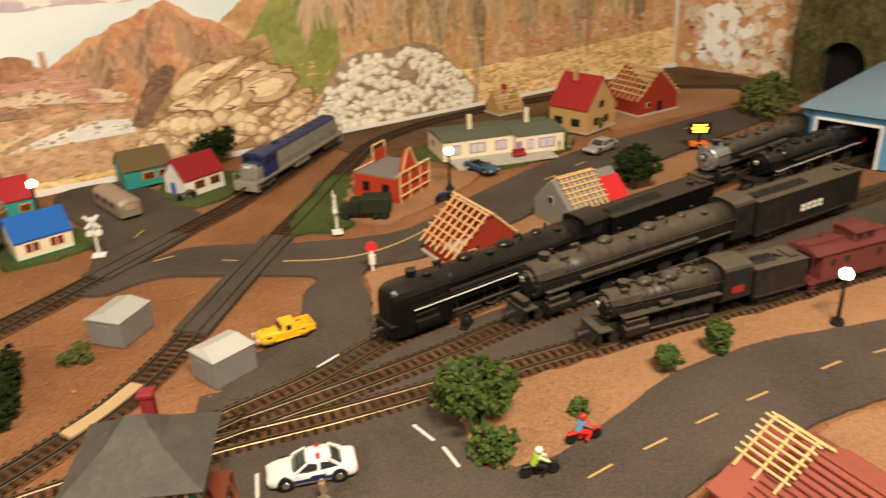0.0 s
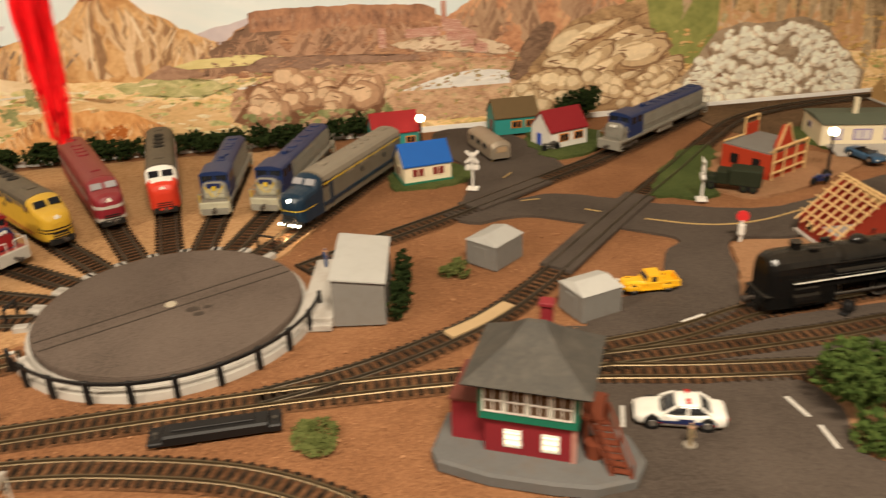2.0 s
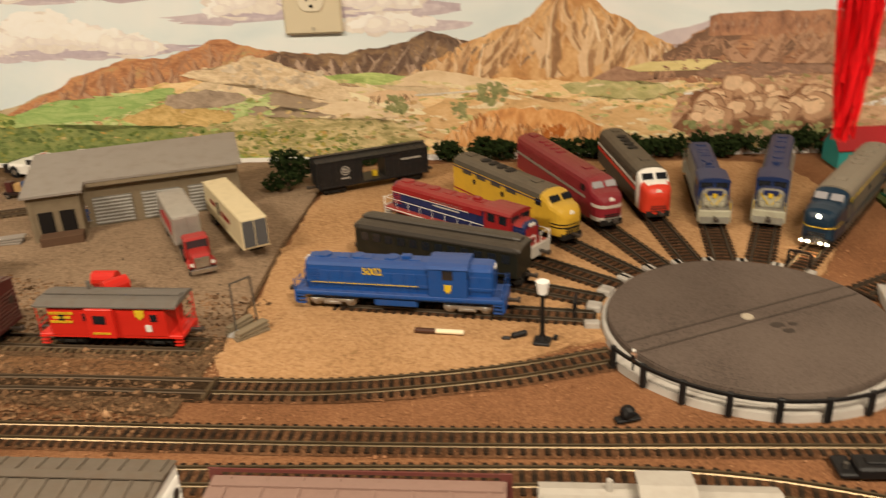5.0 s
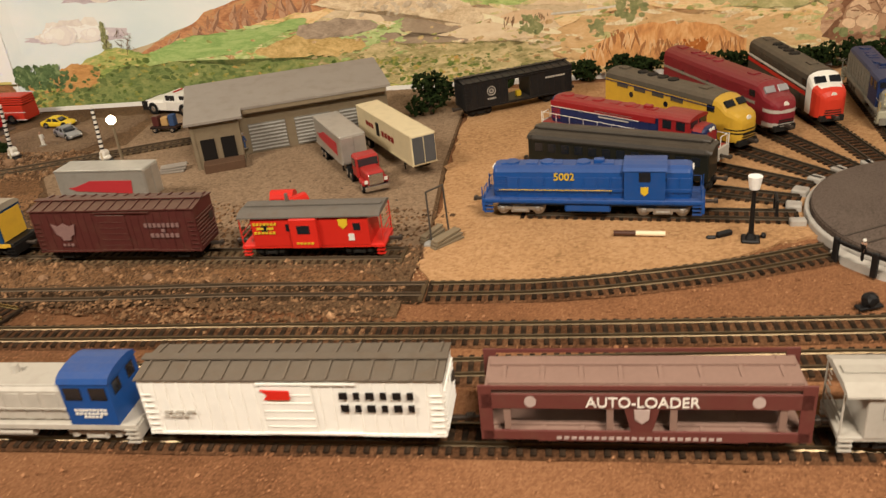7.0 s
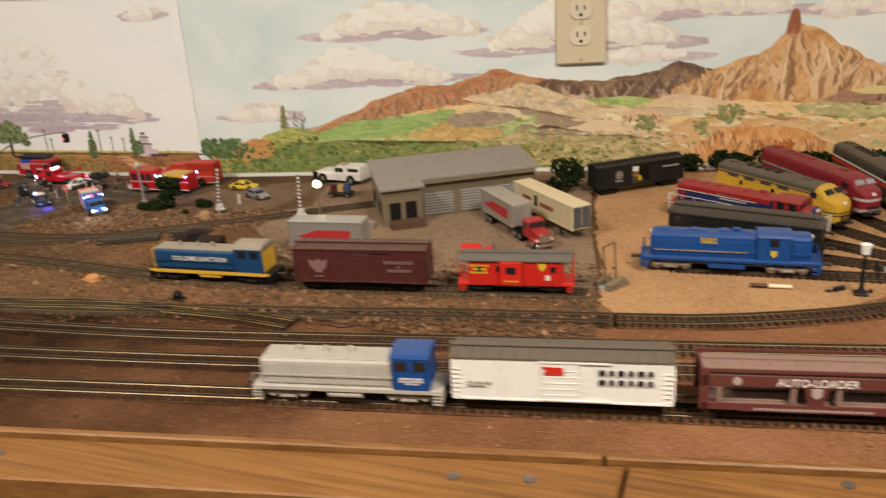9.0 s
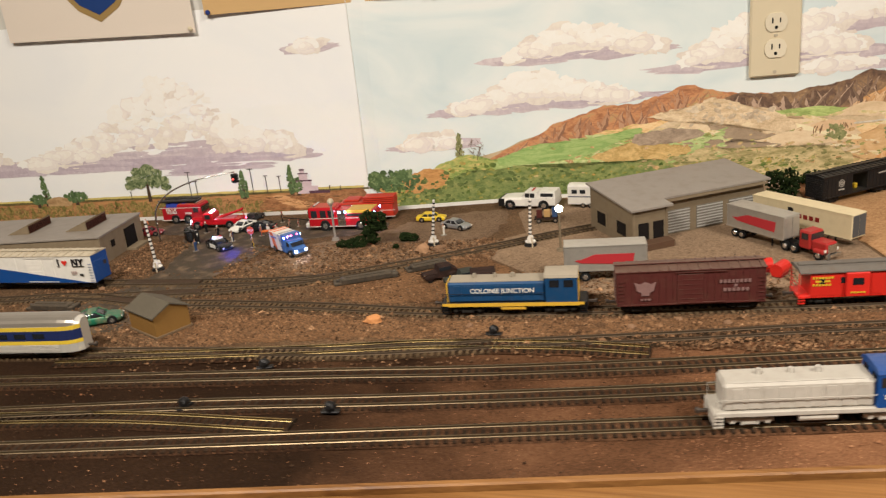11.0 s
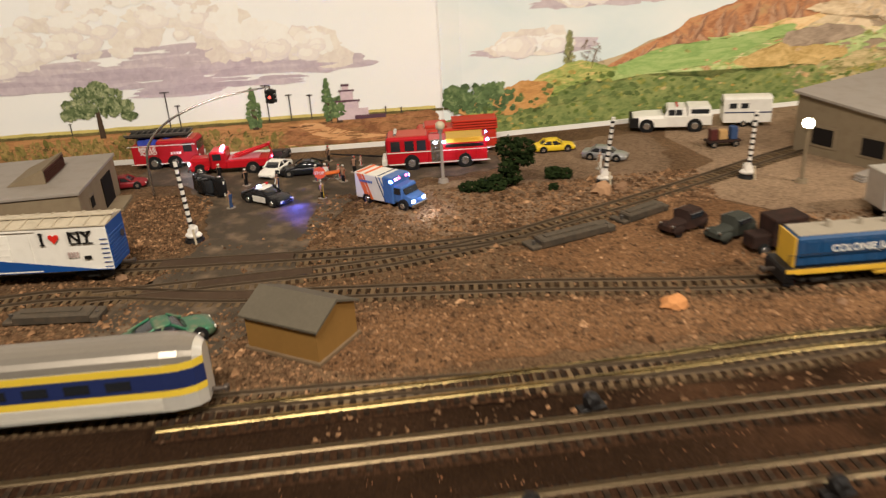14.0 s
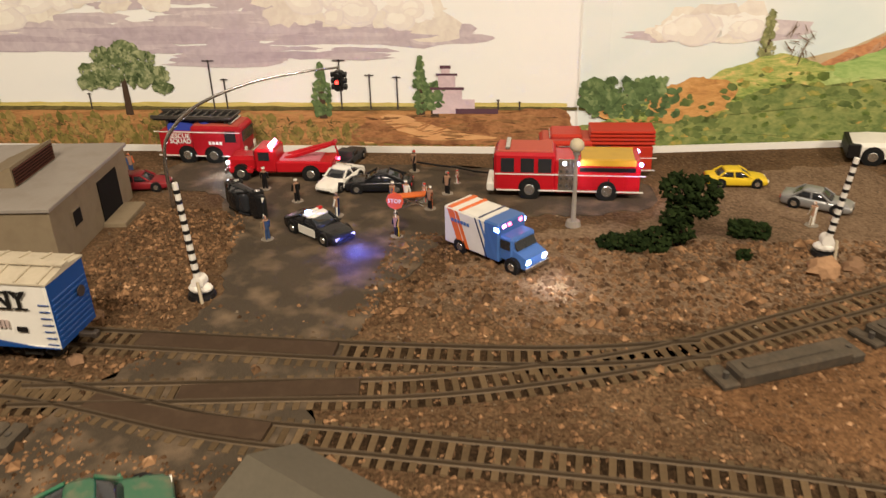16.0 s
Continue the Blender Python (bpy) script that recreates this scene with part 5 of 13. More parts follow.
daub("mesa_shadow", [(-0.125, 0.112), (-0.075, 0.138), (-0.026, 0.166), (0.018, 0.163), (-0.006, 0.132), (-0.042, 0.106), (-0.10, 0.104)], 8.5, paint_mat("mesa_shadow", ((0.3, (0.15, 0.085, 0.055)), (0.7, (0.28, 0.16, 0.10))), 26, 1.0), 0.006)
daub("mesa_shadow", [(0.062, 0.132), (0.082, 0.150), (0.098, 0.166), (0.112, 0.165), (0.098, 0.146), (0.078, 0.130)], 8.5, MATS["mesa_shadow"], 0.004)
facets("mesa_cap_cracks", [(-0.02, 0.1835), (0.10, 0.1855), (0.20, 0.181)], 90, 0.024, 0.006, 8.8, chips_mat("mesa_cap_cracks", ((0, (0.14, 0.07, 0.048)), (0.5, (0.34, 0.18, 0.115)), (1, (0.58, 0.38, 0.25)))), 206, 0.2, 0.1)
spurs("cone_hill_spurs", CONER, 16, 0.10, 0.050, 9.5, two("cone_hill_lit", (0.40, 0.245, 0.15), (0.50, 0.325, 0.20)), two("cone_hill_shade", (0.225, 0.128, 0.08), (0.33, 0.20, 0.125)), 207, 0.9)
facets("cone_hill_faces", CONER, 80, 0.08, 0.008, 9.8, chips_mat("cone_hill_faces", ((0, (0.28, 0.165, 0.10)), (0.5, (0.40, 0.24, 0.15)), (1, (0.49, 0.33, 0.205)))), 217, 0.9)
facets("autumn_streaks", [(0.62, 0.325), (0.68, 0.362), (1.0, 0.368), (1.40, 0.368)], 600, 0.20, 0.016, 10.9, chips_mat("autumn_streaks", ((0, (0.373, 0.261, 0.176)), (0.35, (0.487, 0.323, 0.203)), (0.65, (0.563, 0.394, 0.263)), (0.85, (0.449, 0.347, 0.223)), (1, (0.630, 0.489, 0.392)))), 208, 0.5)
# broad washes of the valley: pale dunes, grey shade, a lit path, a small cliff and a bridge
DUNE = paint_mat("pale_dune", ((0.3, (0.60, 0.43, 0.245)), (0.5, (0.76, 0.58, 0.36)), (0.7, (0.86, 0.70, 0.48))), 20, 2.2)
SHADEW = paint_mat("grey_shade_wash", ((0.3, (0.285, 0.205, 0.135)), (0.55, (0.40, 0.30, 0.20)), (0.75, (0.52, 0.40, 0.26))), 30, 2.0)
daub("dune", [(-0.71, 0.095), (-0.66, 0.128), (-0.60, 0.126), (-0.534, 0.111), (-0.462, 0.101), (-0.405, 0.078), (-0.41, 0.060), (-0.52, 0.060), (-0.64, 0.072)], 12.7, DUNE, 0.004)
daub("dune", [(-0.445, 0.106), (-0.413, 0.121), (-0.375, 0.123), (-0.322, 0.112), (-0.286, 0.101), (-0.30, 0.092), (-0.37, 0.098)], 12.7, DUNE, 0.002)
daub("shade_wash", [(-0.650, 0.112), (-0.60, 0.117), (-0.565, 0.117), (-0.536, 0.102), (-0.530, 0.086), (-0.57, 0.074), (-0.62, 0.076)], 12.9, SHADEW, 0.005)
daub("shade_wash", [(-0.72, 0.090), (-0.680, 0.098), (-0.655, 0.083), (-0.60, 0.078), (-0.525, 0.063), (-0.59, 0.053), (-0.66, 0.064), (-0.71, 0.072)], 12.9, SHADEW, 0.005)
daub("lit_path", [(-0.542, 0.108), (-0.495, 0.095), (-0.444, 0.079), (-0.400, 0.066), (-0.41, 0.062), (-0.45, 0.073), (-0.50, 0.089)], 13.05, paint_mat("lit_path", ((0.3, (0.84, 0.68, 0.40)), (0.7, (0.90, 0.82, 0.56))), 30, 2), 0.0012)
daub("small_cliff", [(-0.482, 0.092), (-0.455, 0.098), (-0.43, 0.097), (-0.410, 0.095), (-0.413, 0.078), (-0.44, 0.080), (-0.468, 0.083)], 13.1, TAN_LIT, 0.003)
facets("small_cliff_cracks", [(-0.478, 0.094), (-0.44, 0.098), (-0.414, 0.095)], 22, 0.018, 0.004, 13.2, two("small_cliff_cracks", (0.16, 0.09, 0.05), (0.42, 0.26, 0.14)), 231, 0.5, 0.1)
daub("bridge_deck", [(-0.412, 0.0915), (-0.36, 0.0935), (-0.318, 0.0960), (-0.318, 0.0935), (-0.36, 0.0910), (-0.412, 0.0890)], 13.9, wash("bridge_deck", (0.62, 0.56, 0.46), (0.78, 0.70, 0.56)), 0.0003)
daub("ochre_wash", [(-0.37, 0.085), (-0.30, 0.090), (-0.22, 0.078), (-0.14, 0.070), (-0.06, 0.058), (-0.05, 0.030), (-0.16, 0.018), (-0.30, 0.022), (-0.40, 0.030), (-0.43, 0.055)], 12.75, paint_mat("ochre_wash", ((0.3, (0.52, 0.32, 0.14)), (0.5, (0.70, 0.45, 0.21)), (0.7, (0.82, 0.60, 0.34))), 22, 2.5), 0.006)
daub("green_wash", [(-0.215, 0.098), (-0.16, 0.106), (-0.10, 0.098), (-0.05, 0.088), (-0.08, 0.078), (-0.16, 0.080)], 12.95, wash("sage_wash", (0.42, 0.39, 0.16), (0.60, 0.53, 0.26)), 0.009)
daub("green_wash", [(-0.60, 0.050), (-0.52, 0.058), (-0.43, 0.055), (-0.40, 0.048), (-0.46, 0.040), (-0.56, 0.040)], 12.95, MATS["beige_rise"], 0.006)
daub("dirt_mound", [(-0.172, 0.106), (-0.150, 0.118), (-0.139, 0.122), (-0.118, 0.116), (-0.09, 0.106), (-0.13, 0.102)], 13.0, wash("dirt_mound", (0.33, 0.19, 0.12), (0.44, 0.26, 0.165)), 0.002)
daub("mine_ground", [(0.165, 0.128), (0.215, 0.136), (0.27, 0.132), (0.324, 0.120), (0.345, 0.104), (0.27, 0.112), (0.20, 0.118)], 13.3, wash("mine_ground", (0.60, 0.45, 0.30), (0.72, 0.56, 0.40)), 0.004)
daub("rail_cut", [(-0.010, 0.124), (0.07, 0.120), (0.126, 0.117), (0.20, 0.112), (0.20, 0.102), (0.124, 0.101), (0.043, 0.100), (-0.034, 0.106)], 13.2, wash("rail_cut", (0.24, 0.14, 0.095), (0.33, 0.20, 0.135)), 0.003)
daub("winding_path", [(0.142, 0.058), (0.160, 0.072), (0.20, 0.083), (0.234, 0.090), (0.236, 0.087), (0.20, 0.077), (0.168, 0.064), (0.154, 0.052), (0.147, 0.050)], 14.2, wash("winding_path", (0.66, 0.46, 0.28), (0.76, 0.57, 0.37)), 0.001)
daub("rose_desert", [(-0.06, 0.075), (0.0, 0.098), (0.10, 0.104), (0.20, 0.104), (0.32, 0.098), (0.37, 0.070), (0.36, 0.020), (0.20, 0.012), (0.0, 0.014), (-0.06, 0.040)], 13.75, paint_mat("rose_desert", ((0.28, (0.24, 0.125, 0.07)), (0.42, (0.44, 0.25, 0.145)), (0.56, (0.60, 0.38, 0.23)), (0.72, (0.70, 0.49, 0.31))), 26, 2.4), 0.006)
strokes("desert_brush", 420, between(-0.06, 0.37, lambda x: 0.014, lambda x: 0.104), 0.0052, 14.25, chips_mat("desert_brush", ((0, (0.20, 0.11, 0.06)), (0.3, (0.42, 0.23, 0.13)), (0.5, (0.28, 0.27, 0.11)), (0.7, (0.62, 0.42, 0.26)), (1, (0.36, 0.36, 0.16)))), 241, (0.2, 0.55), 8, 0.4)
strokes("mesa_scrub", 260, between(-0.08, 0.34, lambda x: 0.100, lambda x: 0.150), 0.0060, 13.4, chips_mat("mesa_scrub", ((0, (0.22, 0.115, 0.075)), (0.5, (0.38, 0.215, 0.135)), (1, (0.52, 0.33, 0.215)))), 242, (0.12, 0.35), 8, 0.5)
daub("olive_wash", [(-0.76, 0.050), (-0.68, 0.066), (-0.60, 0.064), (-0.50, 0.056), (-0.43, 0.050), (-0.42, 0.012), (-0.60, 0.010), (-0.74, 0.014)], 13.6, paint_mat("olive_wash", ((0.28, (0.17, 0.145, 0.055)), (0.44, (0.38, 0.32, 0.135)), (0.58, (0.62, 0.49, 0.25)), (0.74, (0.74, 0.60, 0.34))), 24, 3.0), 0.007)
strokes("olive_brush", 260, between(-0.76, -0.41, lambda x: 0.010, lambda x: 0.062), 0.0052, 13.75, chips_mat("olive_brush", ((0, (0.12, 0.12, 0.045)), (0.5, (0.30, 0.28, 0.11)), (0.8, (0.50, 0.36, 0.19)), (1, (0.70, 0.55, 0.32)))), 243, (0.2, 0.55), 8, 0.35)
daub("outcrop_dark", [(0.335, 0.068), (0.352, 0.100), (0.375, 0.135), (0.406, 0.145), (0.398, 0.118), (0.372, 0.085), (0.357, 0.068)], 14.9, wash("outcrop_dark", (0.15, 0.088, 0.055), (0.25, 0.15, 0.095)), 0.005)
painted_clump(-0.326, -0.286, 0.078, 0.105, 55, 78, MATS["painted_green"])
painted_clump(-0.362, -0.342, 0.056, 0.078, 30, 79, MATS["painted_green"])
# the furrowed orange mound: a fan of lit and shaded ruts under a pale lip
MOUNDR = [(-0.372, 0.034), (-0.345, 0.055), (-0.325, 0.067), (-0.305, 0.066), (-0.28, 0.052), (-0.235, 0.046), (-0.20, 0.050), (-0.165, 0.048)]
facets("mound_ruts", MOUNDR, 60, 0.032, 0.006, 14.2, two("mound_ruts", (0.30, 0.125, 0.05), (0.46, 0.21, 0.085)), 232, 0.5, 0.06)
facets("mound_ridges", MOUNDR, 45, 0.030, 0.005, 14.25, two("mound_ridges", (0.72, 0.42, 0.20), (0.84, 0.58, 0.32)), 233, 0.5, 0.06)
strokes("rust_bush", 30, between(-0.236, -0.208, lambda x: 0.026, lambda x: 0.042), 0.005, 14.4, two("rust_bush", (0.36, 0.095, 0.02), (0.58, 0.20, 0.05)), 234, (0.6, 1.0), 7, 0.8)
hill("red_butte", [(-0.232, 0.222), (-0.226, 0.246), (-0.216, 0.246), (-0.212, 0.224)], 0.212, 7.97, paint_mat("red_butte", ((0.3, (0.24, 0.085, 0.04)), (0.7, (0.42, 0.17, 0.08))), 50, 0.5), 0.002, 33.0, step=0.003)
# mine buildings, river, boulders
MINE = paint_mat("mine_red", ((0.3, (0.34, 0.12, 0.09)), (0.5, (0.52, 0.27, 0.20)), (0.7, (0.72, 0.56, 0.44))), 60, 9)
for x0, x1, z0, z1, sl in ((0.188, 0.238, 0.136, 0.148, 0.002), (0.246, 0.268, 0.128, 0.160, -0.004), (0.266, 0.290, 0.118, 0.150, -0.012), (0.286, 0.306, 0.108, 0.130, -0.010), (0.240, 0.247, 0.142, 0.184, 0), (0.150, 0.160, 0.124, 0.152, 0.0)):
    bm = B()
    bm.faces.new([bm.verts.new(on_wall(x, z, 13.9 * LAY)) for x, z in ((x0, z0), (x1, z0), (x1, z1 + sl), (x0, z1))])
    part("painted_mine", bm, MINE, mural)
RIVER = paint_mat("painted_river", ((0.3, (0.603, 0.580, 0.557)), (0.7, (0.858, 0.824, 0.766))), 30, 5)
hill("river", [(0.18, 0.062), (0.24, 0.078), (0.30, 0.084), (0.34, 0.078)], 0.060, 14.1, RIVER, 0.002, 19.1)
hill("river", [(-0.05, 0.084), (0.02, 0.089), (0.08, 0.085)], 0.081, 14.1, RIVER, 0.001, 20.1)
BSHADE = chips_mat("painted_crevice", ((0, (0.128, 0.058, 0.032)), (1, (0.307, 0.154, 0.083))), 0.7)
strokes("boulder_shadows", 46, between(-0.04, 0.14, lambda x: 0.034, lambda x: 0.078), 0.019, 14.6, BSHADE, 81, (0.7, 1.0), 10, 0.5)


def boulders(name, n, pick, size, layer, shades, seed, aspect=(0.7, 1.0), tilt=0.5, turn=0.0):
    """Painted rocks, each with a dark rim, a body and a sunlit cheek."""
    rb = np.random.default_rng(seed)
    marks = []
    while len(marks) < n:
        p = pick(rb)
        if p is not None:
            marks.append((p, rb.uniform(*aspect), turn + rb.uniform(-tilt, tilt) * (0.4 if turn else 1.0), rb.uniform(0.55, 1.2), rb.uniform(0.80, 1.10, 12)))
    marks.sort(key=lambda q: -q[0][1])
    for lev, (tag, k, dx, dz, mm) in enumerate((("rim", 1.0, 0.0, 0.0, shades[0]), ("body", 0.90, -0.04, 0.05, shades[1]), ("cheek", 0.58, -0.20, 0.22, shades[2]))):
        vs, fs = [], []
        for i, ((x, z, q), asp, a0, sc, wob) in enumerate(marks):
            r, base = size * sc, len(vs)
            off = layer * LAY + 0.00024 * (3 * i + lev) / (3 * n) + 0.000012 * lev
            for c in range(12):
                a = 2 * math.pi * c / 12
                u, v = r * k * wob[c] * math.cos(a) + dx * r, r * k * asp * wob[c] * math.sin(a) + dz * r * asp
                vs.append(tuple(on_wall(x + u * math.cos(a0) - v * math.sin(a0), max(0.001, z + u * math.sin(a0) + v * math.cos(a0)), off)))
            fs.append(tuple(range(base, base + 12)))
        me = bpy.data.meshes.new(name + "_" + tag)
        me.from_pydata(vs, [], fs)
        me.materials.append(mm)
        ob = new(name + "_" + tag, me)
        ob.parent = mural
        ob["kind"] = "stuff"


def tones(name, rim, body, cheek):
    return [chips_mat(name + "_" + t, ((0, tuple(v * 0.72 for v in c)), (1, tuple(min(0.92, v * 1.2) for v in c)))) for t, c in (("rim", rim), ("body", body), ("cheek", cheek))]


TONE_B = tones("boulder", (0.30, 0.165, 0.098), (0.47, 0.28, 0.165), (0.72, 0.50, 0.315))
TONE_S = tones("sandstone", (0.25, 0.145, 0.078), (0.55, 0.385, 0.22), (0.78, 0.60, 0.38))
TONE_C = tones("cobble", (0.26, 0.19, 0.125), (0.68, 0.57, 0.43), (0.84, 0.77, 0.63))
TONE_P = [chips_mat("puff_" + t, ((0, c0), (1, c1))) for t, c0, c1 in (("rim", (0.72, 0.655, 0.645), (0.82, 0.765, 0.72)), ("body", (0.76, 0.695, 0.65), (0.86, 0.81, 0.75)), ("cheek", (0.83, 0.78, 0.70), (0.91, 0.88, 0.82)))]
for cx0, cx1, cb_, ct_, cn, cs in CLOUDS:
    boulders("cloud_puffs", int(cn * 0.55), between(cx0 + 0.02, cx1 - 0.02, lambda x: cb_ + 0.28 * (ct_(x) - cb_), lambda x: ct_(x) - 0.006), 0.017, 2.6, TONE_P, cs + 300, (0.5, 0.85), 0.3)
boulders("boulders", 22, between(-0.03, 0.135, lambda x: 0.042, curve_z([(-0.03, 0.06), (0.014, 0.10), (0.05, 0.085), (0.10, 0.095), (0.135, 0.07)])), 0.021, 15.6, TONE_B, 82)
strokes("boulder_cracks", 40, between(-0.03, 0.135, lambda x: 0.035, lambda x: 0.085), 0.008, 17.6, BSHADE, 251, (0.07, 0.16), 7, 1.4)
strokes("boulder_scrub", 60, between(-0.05, 0.16, lambda x: 0.022, lambda x: 0.044), 0.005, 17.8, MATS["painted_green"], 252, (0.5, 1.0), 8, 0.6)
# pale sandstone outcrop
OUT = curve_z([(0.34, 0.045), (0.37, 0.085), (0.432, 0.138), (0.50, 0.160), (0.538, 0.168), (0.552, 0.120), (0.60, 0.065), (0.63, 0.03)])
hill("outcrop_shade", [(0.335, 0.045), (0.37, 0.088), (0.432, 0.142), (0.50, 0.164), (0.540, 0.170), (0.556, 0.120), (0.60, 0.070), (0.635, 0.03)], 0, 14.8, paint_mat("outcrop_shade", ((0.3, (0.166, 0.090, 0.045)), (0.6, (0.486, 0.307, 0.154)), (0.8, (0.696, 0.499, 0.278))), 30, 1.5), 0.006, 21.2)
boulders("outcrop_slabs", 44, between(0.36, 0.60, lambda x: 0.02, lambda x: OUT(x) - 0.016), 0.040, 16.0, TONE_S, 83, (0.25, 0.5), 0.45, 0.38)
strokes("outcrop_cracks", 70, between(0.36, 0.60, lambda x: 0.02, lambda x: OUT(x) - 0.008), 0.012, 17.0, BSHADE, 84, (0.06, 0.14), 6, 0.7)
boulders("outcrop_boulders", 34, between(0.36, 0.62, lambda x: 0.012, lambda x: 0.062), 0.016, 17.9, TONE_S, 85)
# cobble cliff
COB = curve_z([(0.61, 0.03), (0.64, 0.085), (0.678, 0.117), (0.75, 0.120), (0.826, 0.114), (0.87, 0.075), (0.91, 0.03)])
hill("cobble_shade", [(0.60, 0.030), (0.64, 0.090), (0.678, 0.121), (0.75, 0.124), (0.826, 0.118), (0.87, 0.078), (0.92, 0.03)], 0, 18.0, paint_mat("cobble_shade", ((0.3, (0.179, 0.122, 0.077)), (0.7, (0.461, 0.346, 0.230))), 40, 1), 0.005, 22.3)
boulders("cobbles", 330, between(0.615, 0.905, lambda x: 0.006, lambda x: COB(x) - 0.004), 0.0105, 18.8, TONE_C, 86, (0.6, 0.9))
chips_mat("painted_cobble", ((0, (0.44, 0.35, 0.25)), (0.5, (0.66, 0.56, 0.43)), (1, (0.80, 0.71, 0.57))), 0.7)
strokes("cobble_gaps", 150, between(0.62, 0.90, lambda x: 0.006, lambda x: COB(x) - 0.006), 0.0060, 19.7, BSHADE, 87, (0.10, 0.25), 6, 1.6)
# autumn trees on the slope, with pale trunks and dark gaps
strokes("autumn_trees", 900, between(0.66, 1.40, lambda x: 0.13, lambda x: 0.36), 0.0085, 9.6, chips_mat("autumn_trees", ((0, (0.146, 0.109, 0.051)), (0.35, (0.438, 0.268, 0.121)), (0.6, (0.573, 0.374, 0.188)), (0.8, (0.365, 0.316, 0.155)), (1, (0.683, 0.529, 0.408))), 0.7), 88, (0.8, 1.9), 6, 0.3)
strokes("tree_trunks", 90, between(0.68, 1.38, lambda x: 0.14, lambda x: 0.30), 0.014, 10.6, chips_mat("tree_trunks", ((0, (0.128, 0.077, 0.038)), (1, (0.589, 0.435, 0.256))), 0.7), 89, (5.0, 9.0), 4, 0.06)
strokes("village_dots", 120, between(1.02, 1.30, lambda x: 0.085, lambda x: 0.125), 0.006, 11.6, chips_mat("village_dots", ((0, (0.812, 0.742, 0.626)), (0.5, (0.461, 0.102, 0.064)), (1, (0.580, 0.487, 0.348))), 0.7), 90, (0.5, 0.9), 4, 0.1)
strokes("slope_brush", 700, between(0.56, 1.40, lambda x: 0.004, lambda x: 0.12), 0.0075, 15.0, chips_mat("slope_brush", ((0, (0.205, 0.154, 0.051)), (0.4, (0.563, 0.333, 0.115)), (0.7, (0.650, 0.429, 0.197)), (1, (0.384, 0.333, 0.102))), 0.7), 91, (0.2, 0.5), 6, 0.4)
# east wall
hill("east_slope", [(0.0, 0.37), (0.6, 0.37), (1.5, 0.37), (3.0, 0.37)], 0, 1, AUTUMN, 0.0, 23.4, step=0.05, place=on_east)
strokes("east_rocks", 260, between(0.02, 0.55, lambda x: 0.004, lambda x: 0.16), 0.014, 2, MATS["painted_cobble"], 92, (0.6, 1.1), 8, 0.6, place=on_east)
strokes("east_falls", 26, between(0.06, 0.16, lambda x: 0.03, lambda x: 0.13), 0.018, 3.2, chips_mat("painted_falls", ((0, (0.719, 0.719, 0.696)), (1, (0.900, 0.900, 0.870))), 0.7), 93, (0.8, 1.6), 7, 0.4, place=on_east)
strokes("east_gaps", 120, between(0.02, 0.55, lambda x: 0.004, lambda x: 0.16), 0.008, 4.2, BSHADE, 94, (0.15, 0.4), 6, 1.6, place=on_east)

# western end of the painting: storm cloud, ploughed prairie, the knoll with its orange slope
STORM = chips_mat("storm_lavender", ((0, (0.42, 0.345, 0.40)), (0.5, (0.53, 0.45, 0.50)), (1, (0.66, 0.585, 0.61))), 0.7)
strokes("storm_base", 120, between(-2.0, -1.40, lambda x: 0.094 - 0.01 * (x > -1.6), lambda x: 0.118), 0.050, 1.9, STORM, 401, (0.05, 0.11), 14, 0.02)
strokes("storm_base", 30, between(-0.98, -0.72, lambda x: 0.160, lambda x: 0.172), 0.032, 1.9, STORM, 402, (0.05, 0.10), 12, 0.02)
strokes("storm_base", 26, between(-0.66, -0.42, lambda x: 0.200, lambda x: 0.212), 0.030, 1.9, STORM, 403, (0.05, 0.10), 12, 0.02)
strokes("storm_base", 24, between(-0.94, -0.74, lambda x: 0.236, lambda x: 0.246), 0.030, 1.9, STORM, 404, (0.05, 0.10), 12, 0.02)
strokes("grass_blades", 2600, between(-2.55, -1.43, lambda x: 0.002, lambda x: 0.030), 0.0030, 7.1, chips_mat("grass_blades", ((0, (0.045, 0.035, 0.014)), (0.4, (0.16, 0.115, 0.045)), (0.7, (0.34, 0.21, 0.085)), (1, (0.17, 0.19, 0.07))), 0.7), 405, (0.16, 0.34), 5, 1.2)
daub("field_edge", [(-2.5, 0.0425), (-2.0, 0.0425), (-1.6, 0.0425), (-1.24, 0.0425), (-1.24, 0.0395), (-1.6, 0.0390), (-2.0, 0.0390), (-2.5, 0.0390)], 6.6, wash("field_edge", (0.10, 0.085, 0.03), (0.19, 0.15, 0.055)), 0.0012)
daub("red_earth", [(-1.425, 0.030), (-1.352, 0.034), (-1.28, 0.039), (-1.236, 0.038), (-1.235, 0.008), (-1.30, 0.006), (-1.36, 0.006), (-1.44, 0.010)], 7.2, wash("red_earth", (0.24, 0.105, 0.045), (0.42, 0.20, 0.085)), 0.003)
strokes("earth_streaks", 90, between(-1.43, -1.24, lambda x: 0.008, lambda x: 0.036), 0.011, 7.35, two("earth_streaks", (0.075, 0.035, 0.018), (0.50, 0.27, 0.12)), 406, (0.06, 0.16), 7, 0.12)
daub("farm_track", [(-1.413, 0.033), (-1.390, 0.035), (-1.372, 0.027), (-1.340, 0.018), (-1.300, 0.012), (-1.360, 0.010), (-1.392, 0.016), (-1.404, 0.025)], 7.5, ROADP, 0.0015)
